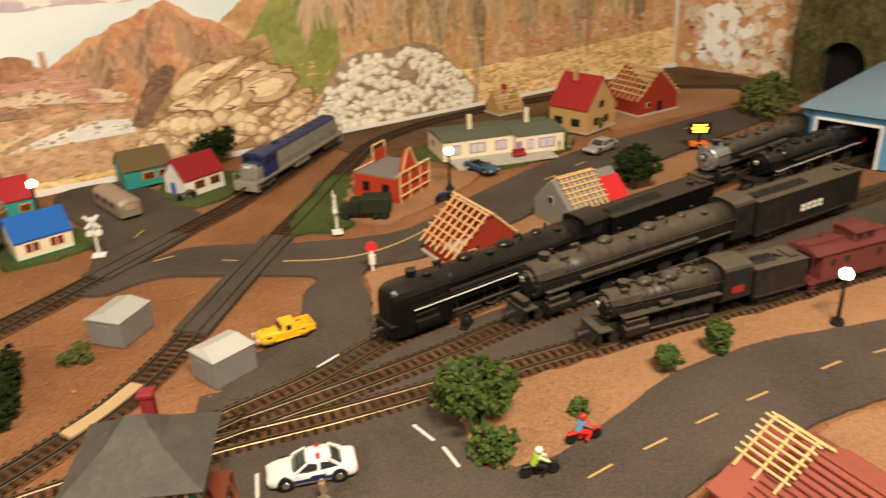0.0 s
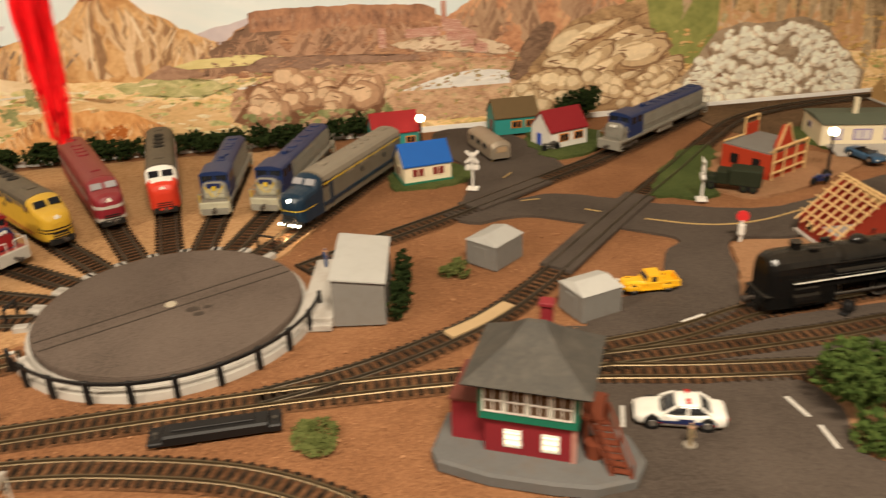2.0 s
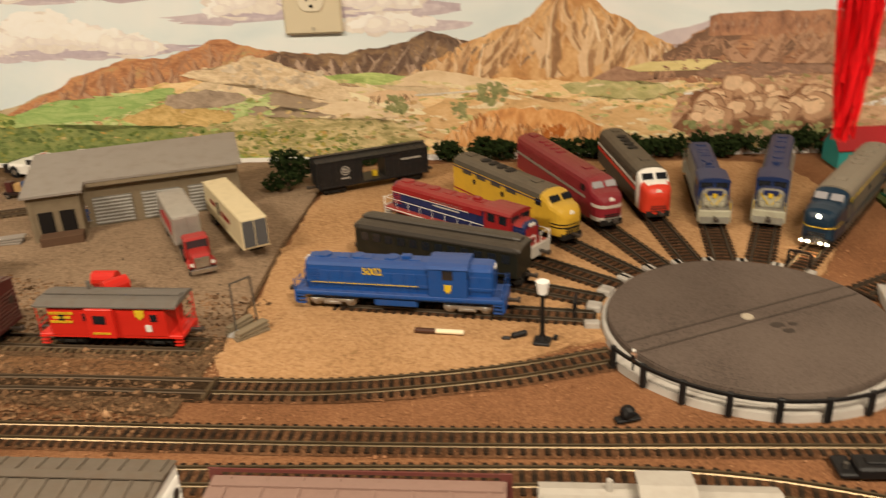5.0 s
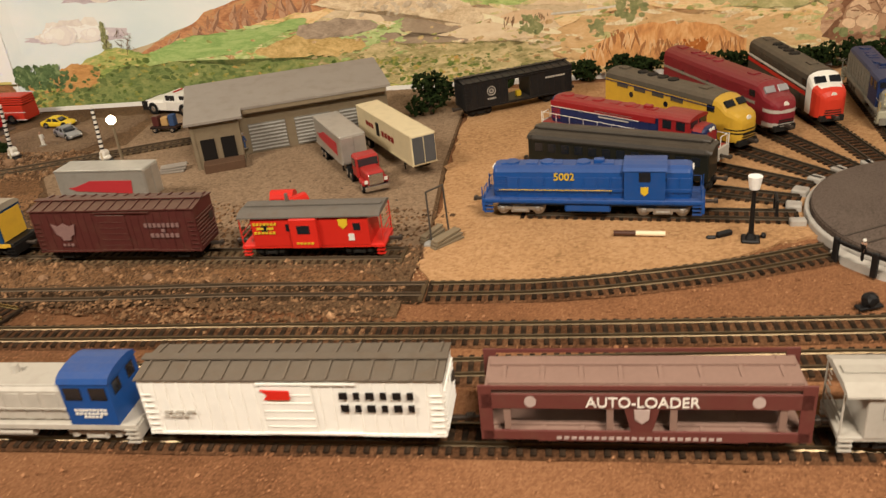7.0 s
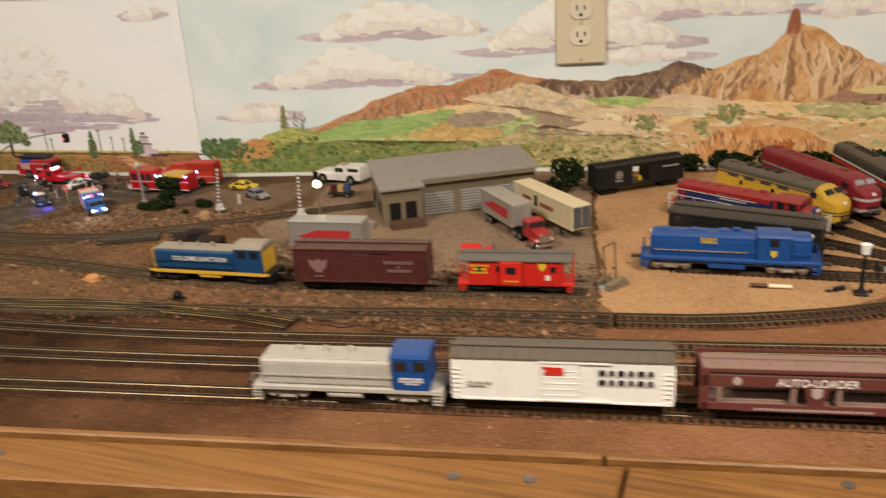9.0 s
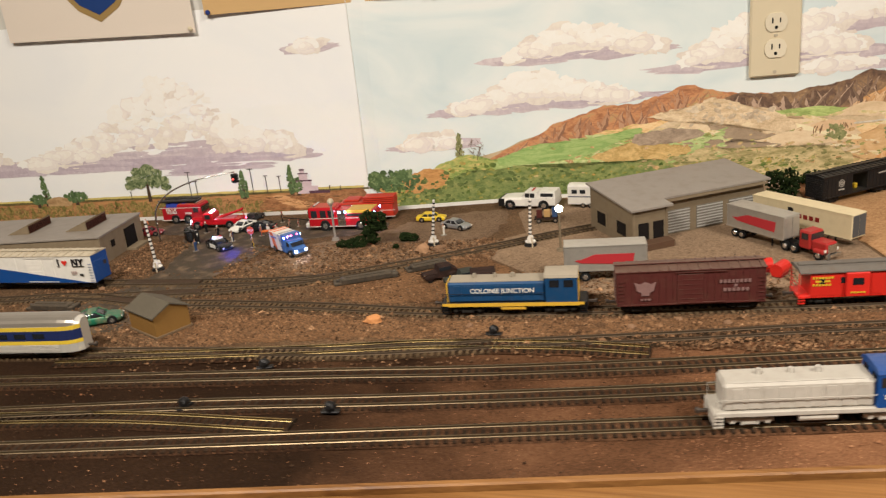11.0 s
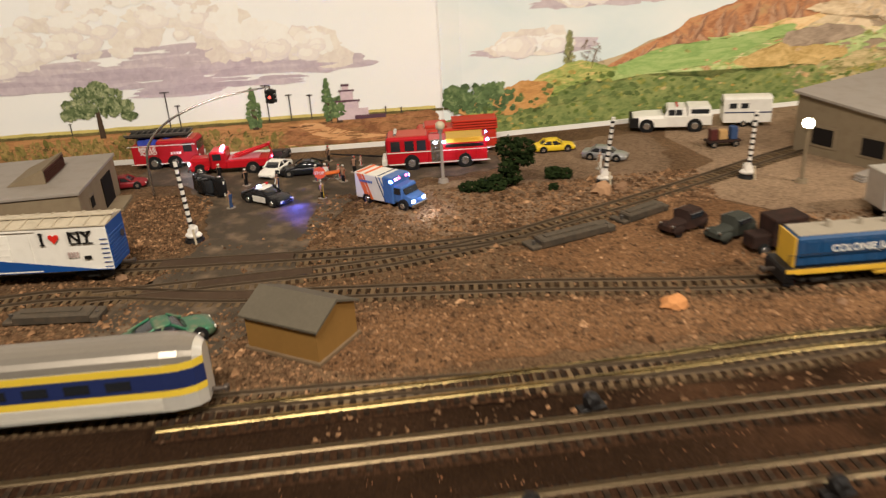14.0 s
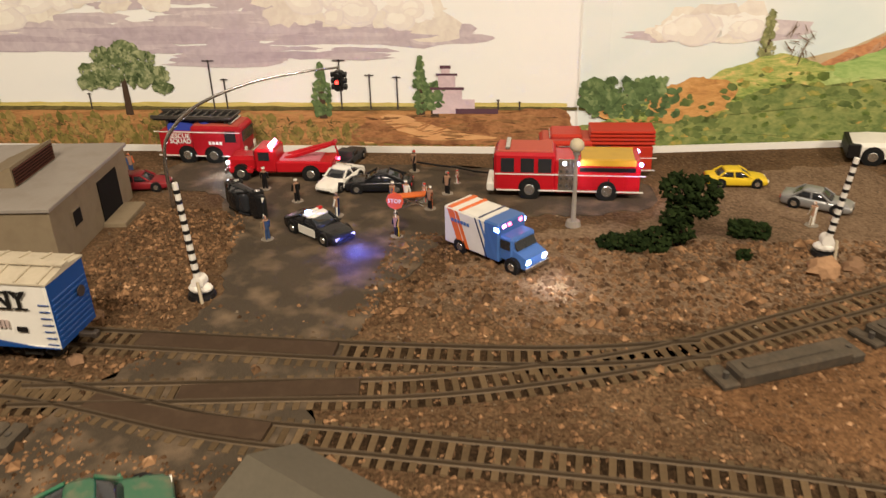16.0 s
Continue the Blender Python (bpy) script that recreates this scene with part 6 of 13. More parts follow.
strokes("wheel_ruts", 26, between(-1.405, -1.34, lambda x: 0.014, lambda x: 0.030), 0.010, 7.7, two("wheel_ruts", (0.30, 0.135, 0.055), (0.44, 0.21, 0.09)), 407, (0.05, 0.10), 6, 0.5)
daub("farm_house", [(-1.885, 0.034), (-1.885, 0.046), (-1.860, 0.052), (-1.835, 0.046), (-1.835, 0.034)], 9.0, wash("farm_house", (0.36, 0.22, 0.10), (0.50, 0.33, 0.16)), 0.0)
painted_tree(-1.905, 0.033, 0.030, 0.024, 90, 408)
daub("far_green", [(-0.997, 0.076), (-0.935, 0.094), (-0.836, 0.100), (-0.759, 0.111), (-0.757, 0.101), (-0.804, 0.086), (-0.863, 0.067), (-0.984, 0.064)], 14.0, paint_mat("spring_green", ((0.3, (0.20, 0.33, 0.09)), (0.5, (0.34, 0.47, 0.15)), (0.72, (0.52, 0.58, 0.24))), 26, 5), 0.003)
daub("mauve_rise", [(-0.765, 0.100), (-0.696, 0.105), (-0.648, 0.092), (-0.709, 0.080), (-0.765, 0.084)], 14.1, wash("mauve_rise", (0.32, 0.24, 0.17), (0.46, 0.35, 0.25)), 0.003)
daub("cream_ridge", [(-0.745, 0.128), (-0.660, 0.143), (-0.636, 0.154), (-0.587, 0.134), (-0.539, 0.121), (-0.502, 0.095), (-0.537, 0.083), (-0.610, 0.105), (-0.684, 0.115)], 14.05, wash("cream_ridge", (0.60, 0.44, 0.26), (0.80, 0.63, 0.41)), 0.005)
strokes("cream_rocks", 60, between(-0.68, -0.54, lambda x: 0.105, lambda x: 0.142 - 0.15 * abs(x + 0.63)), 0.006, 14.2, two("cream_rocks", (0.36, 0.26, 0.17), (0.88, 0.74, 0.54)), 409, (0.3, 0.8), 6, 0.9)
daub("golden_field", [(-0.850, 0.066), (-0.800, 0.078), (-0.747, 0.086), (-0.671, 0.068), (-0.72, 0.054), (-0.80, 0.054)], 14.0, wash("golden_field", (0.50, 0.33, 0.11), (0.70, 0.49, 0.20)), 0.005)
daub("knoll_foot", [(-1.222, 0.028), (-1.166, 0.026), (-1.103, 0.030), (-1.077, 0.044), (-1.051, 0.058), (-1.002, 0.056), (-0.946, 0.060), (-0.85, 0.050), (-0.72, 0.052), (-0.71, 0.006), (-0.95, 0.004), (-1.222, 0.006)], 14.0, paint_mat("knoll_foot", ((0.28, (0.075, 0.115, 0.034)), (0.45, (0.165, 0.215, 0.065)), (0.6, (0.30, 0.32, 0.105)), (0.78, (0.46, 0.42, 0.17))), 34, 1.6), 0.005)
daub("knoll_orange", [(-1.209, 0.036), (-1.182, 0.046), (-1.142, 0.063), (-1.108, 0.067), (-1.082, 0.056), (-1.091, 0.040), (-1.124, 0.028), (-1.181, 0.028)], 14.3, paint_mat("knoll_orange", ((0.3, (0.34, 0.155, 0.05)), (0.5, (0.56, 0.29, 0.095)), (0.72, (0.72, 0.44, 0.18))), 40, 3), 0.004)
strokes("knoll_shrubs", 150, between(-1.20, -0.80, lambda x: 0.008, curve_z([(-1.2, 0.030), (-1.06, 0.070), (-1.0, 0.056), (-0.8, 0.048)])), 0.0050, 14.6, chips_mat("knoll_shrubs", ((0, (0.055, 0.085, 0.028)), (0.6, (0.16, 0.20, 0.065)), (1, (0.33, 0.33, 0.12))), 0.7), 410, (0.45, 0.8), 9, 0.4)
strokes("dark_thicket", 170, between(-1.222, -1.150, lambda x: 0.042 + 0.15 * max(0, x + 1.20), lambda x: 0.068), 0.0052, 14.9, DKTREE, 411, (0.6, 1.0), 8, 0.8)
strokes("bare_branches", 26, between(-1.042, -1.018, lambda x: 0.080, lambda x: 0.112), 0.009, 14.9, two("bare_branches", (0.10, 0.07, 0.045), (0.24, 0.17, 0.11)), 412, (0.05, 0.09), 5, 1.4)

# white strip along the foot of the mural
for x0, x1 in ((-2.58, -1.2), (-1.2, 0.05), (0.05, 1.41)):
    bm = B()
    f = [on_wall(x0, 0, 0.009), on_wall(x1, 0, 0.009), on_wall(x1, 0, 0.013), on_wall(x0, 0, 0.013)]
    loft(bm, [[p + Vector((0, 0, z)) for p in f] for z in (-0.002, 0.0062)])
    tagged(part("baseboard", bm, mat("strip_white", (0.74, 0.72, 0.68), 0.6, var=0.06)), "thin white strip along the mural foot", "trim", kind="structure")

# ---- on the wall: outlet and posters ----
P0 = on_wall(-0.543, 0.2445, 0.001)
wa = math.degrees(math.atan2(0.4764, 2.62))
ou = thing("power_outlet", Matrix.Translation(P0) @ pose(0, 0, 0, 0, 0, wa), "ivory duplex power outlet on the wall", "outlet", kind="structure")
IVORY = mat("ivory_plastic", (0.62, 0.54, 0.38), 0.35, var=0.04)
bm = B()
box(bm, (0, -0.0040, 0), (0.0800, 0.0070, 0.1310), 0.0025)
part("plate", bm, IVORY, ou)
for z in (-0.0205, 0.0205):
    bm = B()
    n = 24
    pr = []
    for i in range(n):
        a = 2 * math.pi * i / n
        pr.append((0.0175 * math.cos(a), max(-0.0145, min(0.0145, 0.0175 * math.sin(a)))))
    loft(bm, [[(x, y, z + q) for x, q in pr] for y in (-0.0070, -0.0095)])
    rc_ = part("receptacle", bm, mat("ivory_light", (0.70, 0.63, 0.48), 0.35), ou)
    for x, h in ((-0.0060, 0.0085), (0.0060, 0.0070)):
        panel("slot", rc_, (x, -0.0096, z + 0.0030), (0.0020, 0.0008, h), DARK := mat("slot_black", (0.01, 0.01, 0.01), 0.8))
    bm = B()
    cyl(bm, (0, -0.0092, z - 0.0080), (0, -0.0100, z - 0.0080), 0.0026, n=12)
    part("ground_hole", bm, DARK, rc_)
bm = B()
for z in (0.0, -0.0580):
    cyl(bm, (0, -0.0074, z), (0, -0.0086, z), 0.0028, n=12)
part("screw", bm, mat("ivory_screw", (0.50, 0.44, 0.33), 0.4), ou)


def poster(name, x0, x1, z0, z1, material, label, off=0.0085, slant=0.0):
    bm = B()
    pts = [(x0, z0), (x1, z0 + slant), (x1, z1), (x0, z1)]
    loft(bm, [[on_wall(x, z, o) for x, z in pts] for o in (off, off + 0.0008)])
    t = thing(name, pose(0, 0, 0), label, "poster", "posters")
    part("sheet", bm, material, t)
    return t


p1 = poster("poster", -1.870, -1.500, 0.347, 0.640, mat("poster_cream", (0.70, 0.62, 0.53), 0.7, var=0.04, scale=6), "cream paper poster with a blue shield emblem", slant=-0.012)
for nm, k, mm, o in (("shield_border", 1.0, mat("shield_gold", (0.30, 0.20, 0.07), 0.5), 0.0100), ("shield", 0.88, mat("shield_blue", (0.015, 0.045, 0.18), 0.5), 0.0106)):
    bm = B()
    cx, cz = -1.676, 0.470
    pr = [(-0.085, 0.10), (0.085, 0.10), (0.085, 0.0), (0.070, -0.045), (0.040, -0.080), (0.0, -0.102), (-0.040, -0.080), (-0.070, -0.045), (-0.085, 0.0)]
    bm.faces.new([bm.verts.new(on_wall(cx + x * k, cz + z * k, o)) for x, z in pr])
    part(nm, bm, mm, p1)
p2 = poster("poster", -1.478, -1.078, 0.362, 0.640, mat("poster_tan", (0.60, 0.40, 0.18), 0.7, var=0.08, scale=6), "tan paper poster held by blue pins", slant=-0.004)
for x, z, pr in ((-1.470, 0.366, p2), (-1.084, 0.362, p2), (-1.508, 0.342, p1)):
    bm = B()
    q = on_wall(x, z, 0.012)
    ball(bm, q, (0.0045, 0.0045, 0.0045), 2)
    part("push_pin", bm, mat("pin_blue", (0.02, 0.04, 0.20), 0.3) if pr is p2 else IVORY, pr)


# ---- rolling stock ----
RT = 0.0047   # top of the rails
STEEL = mat("bogie_steel", (0.10, 0.09, 0.08), 0.5, 0.6, var=0.25, dust=0.3)
SILVERT = mat("bogie_silver", (0.36, 0.34, 0.31), 0.4, 0.7, var=0.25)
BLACKT = mat("bogie_black", (0.020, 0.018, 0.016), 0.6, var=0.3)
GLASS = mat("dark_glass", (0.012, 0.014, 0.018), 0.12, var=0.1, spec=0.6)
COUPLER = mat("coupler_metal", (0.07, 0.055, 0.045), 0.5, 0.5)
HEADLIT = glow("headlight_lit", (1.0, 0.86, 0.6), 20)
LENS = mat("lamp_lens", (0.75, 0.72, 0.65), 0.15)
YPAINT = mat("yellow_paint", (0.62, 0.42, 0.02), 0.45, var=0.1)
WPAINT = mat("white_enamel", (0.72, 0.69, 0.63), 0.4, var=0.07, dirt=0.1)


def arch(w, z0, zs, zt, n=7):
    """The cross-section of a car body: straight sides and a curved roof."""
    pts = [(-w / 2, z0), (w / 2, z0)]
    for i in range(n + 1):
        a = math.pi * i / n
        pts.append((w / 2 * math.cos(a), zs + (zt - zs) * math.sin(a) ** 0.8))
    return pts


def bogie(parent, x, material, wb=0.028, r=0.0058, axles=2, name="bogie"):
    bm = B()
    for s in (-1, 1):
        box(bm, (x, s * 0.0115, 0.0068), (wb + 0.010, 0.0022, 0.0040), 0.0007)
        box(bm, (x, s * 0.0118, 0.0042), (wb * 0.45, 0.0024, 0.0030), 0.0006)
        for k in (-1, 1):
            box(bm, (x + k * wb * 0.5, s * 0.0125, 0.0060), (0.0048, 0.0018, 0.0048), 0.0008)
            cyl(bm, (x + k * wb * 0.22, s * 0.0122, 0.003), (x + k * wb * 0.22, s * 0.0122, 0.008), 0.0013, n=6)
    box(bm, (x, 0, 0.0085), (0.009, 0.022, 0.004))
    t = part(name, bm, material, parent)
    for i in range(axles):
        wx = x + wb * (i / (axles - 1) - 0.5)
        bm = B()
        for s in (-1, 1):
            cyl(bm, (wx, s * 0.0070, r), (wx, s * 0.0095, r), r, n=14)
            cyl(bm, (wx, s * 0.0062, r), (wx, s * 0.0070, r), r + 0.0006, n=14)
        cyl(bm, (wx, -0.009, r), (wx, 0.009, r), 0.0012, n=6)
        part("wheelset", bm, SILVERT if material is SILVERT else BLACKT, t)
    return t


def coupler(parent, x, s):
    bm = B()
    box(bm, (x + s * 0.004, 0, 0.0105), (0.009, 0.0028, 0.0028), 0.0004)
    box(bm, (x + s * 0.0095, 0.0008, 0.0105), (0.0035, 0.0050, 0.0042), 0.0008)
    return part("coupler", bm, COUPLER, parent)


def handrail(parent, pts, r=0.00035, material=None):
    bm = B()
    for a, b in zip(pts, pts[1:]):
        cyl(bm, a, b, r, n=5)
    return part("handrail", bm, material or COUPLER, parent)


def hood_diesel(m, L, body, deck, roof, cab, label, cab_x=0.2, bog=None, trim=None, end_col=None, short=0.20, stripe=None, number="", shield=False, lit=False, w=0.024, pilot_col=None, low=0.0, panes=2):
    """A road switcher: long hood behind, a cab with windows, a short hood in front."""
    t = thing("diesel_locomotive", m, label, "locomotive", "diesel locomotives")
    h = L / 2
    bog = bog or STEEL
    bm = B()
    box(bm, (0, 0, 0.0152), (L - 0.004, 0.034, 0.0042), 0.0006)
    box(bm, (0, 0, 0.0120), (L - 0.030, 0.026, 0.0030))
    part("frame", bm, deck, t)
    for s in (-1, 1):
        bm = B()
        box(bm, (s * (h - 0.0015), 0, 0.0115), (0.003, 0.034, 0.0130), 0.0008)
        for q in (-1, 1):
            for k in range(3):
                box(bm, (s * (h - 0.006), q * 0.0155, 0.0048 + k * 0.0036), (0.008, 0.0038, 0.0009))
        part("pilot", bm, pilot_col or end_col or deck, t)
        for q in (-1, 1):
            handrail(t, [(s * (h - 0.003), q * 0.0165, 0.0275), (s * (h - 0.003), q * 0.0045, 0.0275), (s * (h - 0.003), q * 0.0045, 0.0175)], 0.0005, trim or WPAINT)
            handrail(t, [(s * (h - 0.001), q * 0.0165, 0.0285), (s * (h - 0.001), q * 0.0165, 0.0060)], 0.0006, trim or WPAINT)
        coupler(t, s * h, s)
    cx0, cx1 = h - short * L - 0.034, h - short * L
    top = 0.0455
    full = top
    for nm, a, b in (("long_hood", -h + 0.011, cx0), ("short_hood", cx1, h - 0.011)):
        top = full - (low if nm == "short_hood" else 0.0)
        bm = B()
        pf = [(-w / 2, 0.0172), (w / 2, 0.0172), (w / 2, top - 0.0045), (w / 2 - 0.0016, top - 0.0020), (w / 2 - 0.0055, top), (-w / 2 + 0.0055, top), (-w / 2 + 0.0016, top - 0.0020), (-w / 2, top - 0.0045)]
        ends = ((0.0, 0.80, 0.95), (0.0008, 0.91, 0.98), (0.0024, 0.98, 0.995), (0.0042, 1, 1))
        rings = [(a + d_, ky, kz) for d_, ky, kz in ends] + [(b, 1, 1)] if nm == "long_hood" else [(a, 1, 1)] + [(b - d_, ky, kz) for d_, ky, kz in reversed(ends)]
        loft(bm, [[(x, y * ky, 0.0172 + (z - 0.0172) * kz) for y, z in pf] for x, ky, kz in rings])
        hood = part(nm, bm, body, t)
        bm = B()
        prism(bm, [(-w / 2 - 0.0002, top - 0.0046), (w / 2 + 0.0002, top - 0.0046), (w / 2 - 0.0014, top - 0.0019), (w / 2 - 0.0054, top + 0.0003), (-w / 2 + 0.0054, top + 0.0003), (-w / 2 + 0.0014, top - 0.0019)], a + (0.0036 if nm == "long_hood" else 0.0003), b - (0.0003 if nm == "long_hood" else 0.0036))
        part("hood_top", bm, roof, hood)
        for k in range(int((b - a) / 0.022)):
            panel("roof_hatch", hood, (a + 0.012 + k * 0.022, 0, top + 0.0006), (0.0105, w * 0.42, 0.0012), roof, 0.0003)
        nd = max(2, int((b - a) / 0.011))
        for s in (-1, 1):
            for i in range(nd):
                panel("hood_door", hood, (a + (i + 0.5) * (b - a) / nd, s * (w / 2 + 0.0002), 0.0280 - (top < full) * low * 0.4), ((b - a) / nd * 0.86, 0.0006, 0.0165 - (top < full) * low * 0.6), body, 0.0002)
        if nm == "long_hood":
            for k in range(3):
                bm = B()
                fx = a + 0.016 + k * (b - a - 0.02) / 3
                cyl(bm, (fx, 0, top), (fx, 0, top + 0.0018), 0.0065, 0.0060, 14)
                part("roof_fan", bm, roof, hood)
            bm = B()
            box(bm, (b - 0.022, 0, top + 0.002), (0.009, 0.006, 0.004), 0.0006)
            part("exhaust_pipe", bm, roof, hood)
            for s in (-1, 1):
                for k in range(7):
                    panel("louvre", hood, (a + 0.008, s * (w / 2 + 0.0004), 0.0225 + k * 0.0024), (0.011, 0.0006, 0.0013), deck)
    bm = B()
    prism(bm, arch(0.0325, 0.0172, 0.0435, 0.0480), cx0, cx1)
    cabp = part("cab", bm, cab, t)
    bm = B()
    prism(bm, [(y * 1.03, z + 0.0006) for y, z in arch(0.0330, 0.0432, 0.0435, 0.0482)], cx0 - 0.001, cx1 + 0.001)
    part("cab_roof", bm, roof, cabp)
    for s in (-1, 1):
        for k in ((-1, 1) if panes == 2 else (0,)):
            panel("window", cabp, ((cx0 + cx1) / 2 + k * 0.0075, s * 0.0163, 0.0385), (0.0095, 0.0006, 0.0085), GLASS)
        for xx, q in ((cx1 + 0.0001, 1), (cx0 - 0.0001, -1)):
            wide = low > 0 and q > 0
            panel("windscreen", cabp, (xx, s * (0.0078 if wide else 0.0128), 0.0405 if wide else 0.0385), (0.0006, 0.0125 if wide else 0.0050, 0.0065 if wide else 0.0080), GLASS)
    for s in (-1, 1):
        xe = s * (h - 0.0108)
        bm = B()
        for q in (-1, 1):
            zl = 0.0420 - (low if s > 0 else 0.0)
            cyl(bm, (xe, q * 0.0026, zl), (xe + s * 0.0012, q * 0.0026, zl), 0.0020, n=10)
        part("headlight", bm, HEADLIT if (lit and s > 0) else LENS, t)
        bm = B()
        for k in range(6):
            box(bm, (xe, 0, 0.0210 + k * 0.0024), (0.0006, w * 0.55, 0.0012))
        part("end_grille", bm, deck, t)
        if end_col:
            panel("end_panel", t, (xe + s * 0.0001, 0, 0.0285 - (s > 0) * low * 0.5), (0.0006, w * 0.78, 0.0200 - (s > 0) * low), end_col)
    bm = B()
    box(bm, (-0.002, 0, 0.0085), (0.040, 0.030, 0.0085), 0.0015)
    part("fuel_tank", bm, deck, t)
    for s in (-1, 1):
        bogie(t, s * (h - 0.034), bog, wb=0.032)
        pts = [(-h + 0.003, s * 0.0165, 0.0175), (-h + 0.003, s * 0.0165, 0.0275), (cx0, s * 0.0165, 0.0275)]
        handrail(t, pts, material=trim or WPAINT)
        handrail(t, [(cx1, s * 0.0165, 0.0275), (h - 0.003, s * 0.0165, 0.0275), (h - 0.003, s * 0.0165, 0.0175)], material=trim or WPAINT)
        for k in range(8):
            bm = B()
            xx = -h + 0.003 + k * (cx0 + h - 0.003) / 8
            cyl(bm, (xx, s * 0.0165, 0.0172), (xx, s * 0.0165, 0.0275), 0.0003, n=5)
            part("stanchion", bm, trim or WPAINT, t)
    if trim:
        for s in (-1, 1):
            bm = B()
            box(bm, (0, s * 0.0171, 0.0152), (L - 0.006, 0.0005, 0.0012))
            part("sill_stripe", bm, trim, t)
    if stripe:
        for s in (-1, 1):
            for (a, b, z, hh, mm) in stripe:
                panel("side_stripe", t, ((a + b) / 2 * L, s * (w / 2 + 0.0007), z), ((b - a) * L, 0.0006, hh), mm)
    if number:
        letters(number, 0.0092, YPAINT, t, pose(-0.022, -w / 2 - 0.0010, 0.0368) @ SIDE, "yellow engine number")
    if shield:
        for s in (-1, 1):
            bm = B()
            prism(bm, [(-0.0032, 0.0080), (0.0032, 0.0080), (0.0032, 0.0030), (0.0, 0.0), (-0.0032, 0.0030)], -0.0003, 0.0003)
            part("shield", bm, YPAINT, t, "yellow shield badge", m=pose((cx0 + cx1) / 2, s * 0.0166, 0.0215, 0, 0, 90))
    return t


def cab_unit(m, L, body, roof, nose, label, bands=(), lit=False, bog=None, nose_low=None, long_nose=0.0, nose_full=False, whiskers=(), pane=None):
    """A streamlined cab unit with a rounded nose."""
    t = thing("diesel_locomotive", m, label, "locomotive", "diesel locomotives")
    h = L / 2
    W, zt, zs = 0.0345, 0.0520, 0.0430
    prof = arch(W, 0.0085, zs, zt, 8)
    nx = h - 0.030 - long_nose
    bm = B()
    prism(bm, prof, -h, nx)
    bd = part("body", bm, body, t)
    bm = B()
    prism(bm, [(y * 1.004, z) for y, z in arch(W, zs - 0.0008, zs, zt + 0.0004, 8)], -h + 0.0003, nx - 0.004)
    rf = part("roof", bm, roof, t)
    for k in range(4):
        bm = B()
        cyl(bm, (-h + 0.045 + k * 0.016, 0, zt - 0.0005), (-h + 0.045 + k * 0.016, 0, zt + 0.0016), 0.0065, 0.0060, 14)
        part("roof_fan", bm, BLACKT if roof is ROOFG else roof, rf)
    for xx in (-h + 0.015, nx - 0.030):
        panel("roof_vent", rf, (xx, 0, zt + 0.0006), (0.012, 0.010, 0.0020), roof, 0.0005)
    # nose: body section drawn down and in, windscreen slope first
    secs = []
    steps = ((0.0, 1.0, 1.0), (0.007, 0.99, 0.91), (0.0125, 0.97, 0.775), (0.0165 + long_nose * 0.6, 0.95, 0.755), (0.0215 + long_nose, 0.89, 0.72), (0.0258 + long_nose, 0.76, 0.65), (0.0285 + long_nose, 0.56, 0.55), (0.0297 + long_nose, 0.34, 0.45))
    for dx, ky, kz in steps:
        secs.append([(nx + dx, y * ky, 0.0085 + (z - 0.0085) * kz) for y, z in prof])
    bm = B()
    loft(bm, secs)
    ns = part("nose", bm, nose, t, smooth=False)
    if nose_low:
        bm = B()
        lows = []
        for dx, ky, kz in steps[2:]:
            lows.append([(nx + dx + 0.0004, y * ky * 1.012, 0.0082 + (z - 0.0085) * kz * 1.004) for y, z in prof] if nose_full else [(nx + dx + 0.0004, y * ky * 1.012, 0.0082 + (min(z, 0.0400) - 0.0085) * kz * (0.72 if z > 0.03 else 1)) for y, z in prof])
        loft(bm, lows)
        part("nose_band", bm, nose_low, ns)
    for z0, z1, mm in whiskers:
        bm = B()
        loft(bm, [[(nx + dx + 0.0003, y * ky * 1.010, min(max(0.0085 + (z - 0.0085) * kz, z0), z1)) for y, z in prof] for dx, ky, kz in steps[2:]])
        part("nose_stripe", bm, mm, ns)
    for s in (-1, 1):
        bm = B()
        box(bm, (0, 0, 0), (0.0030, 0.0118, 0.0078), 0.0004, m=pose(nx + 0.0094, s * 0.0076, 0.0446, 0, -44, 0))
        part("windscreen", bm, pane or GLASS, ns)
        panel("cab_window", bd, (nx - 0.006, s * (W / 2 + 0.0001), 0.0390), (0.010, 0.0006, 0.0070), GLASS)
        panel("cab_door", bd, (nx - 0.017, s * (W / 2 + 0.0002), 0.0265), (0.0065, 0.0006, 0.0280), nose if nose is not WPAINT else body, 0.0002)
        for k in range(4):
            panel("side_vent", bd, (-h + 0.030 + k * (nx + h - 0.055) / 4, s * (W / 2 + 0.0002), 0.0385), (0.018, 0.0005, 0.0055), roof)
        for k in range(2):
            bm = B()
            xx = -h + 0.045 + k * 0.055
            cyl(bm, (xx, s * (W / 2 - 0.0002), 0.0300), (xx, s * (W / 2 + 0.0005), 0.0300), 0.0032, n=14)
            part("porthole", bm, GLASS, bd)
        for z, hh, mm in bands:
            panel("side_stripe", bd, ((nx - h) / 2, s * (W / 2 + 0.0005), z), (nx + h - 0.001, 0.0005, hh), mm)
        bogie(t, s * (h - 0.038), bog or STEEL, wb=0.034, axles=3 if L > 0.205 else 2)
    for z in ((0.0335, 0.0275) if lit else (0.0325,)):
        bm = B()
        xx = nx + 0.0275 + long_nose
        cyl(bm, (xx - 0.004, 0, z), (xx + 0.0012, 0, z), 0.0019 if lit else 0.0030, n=14)
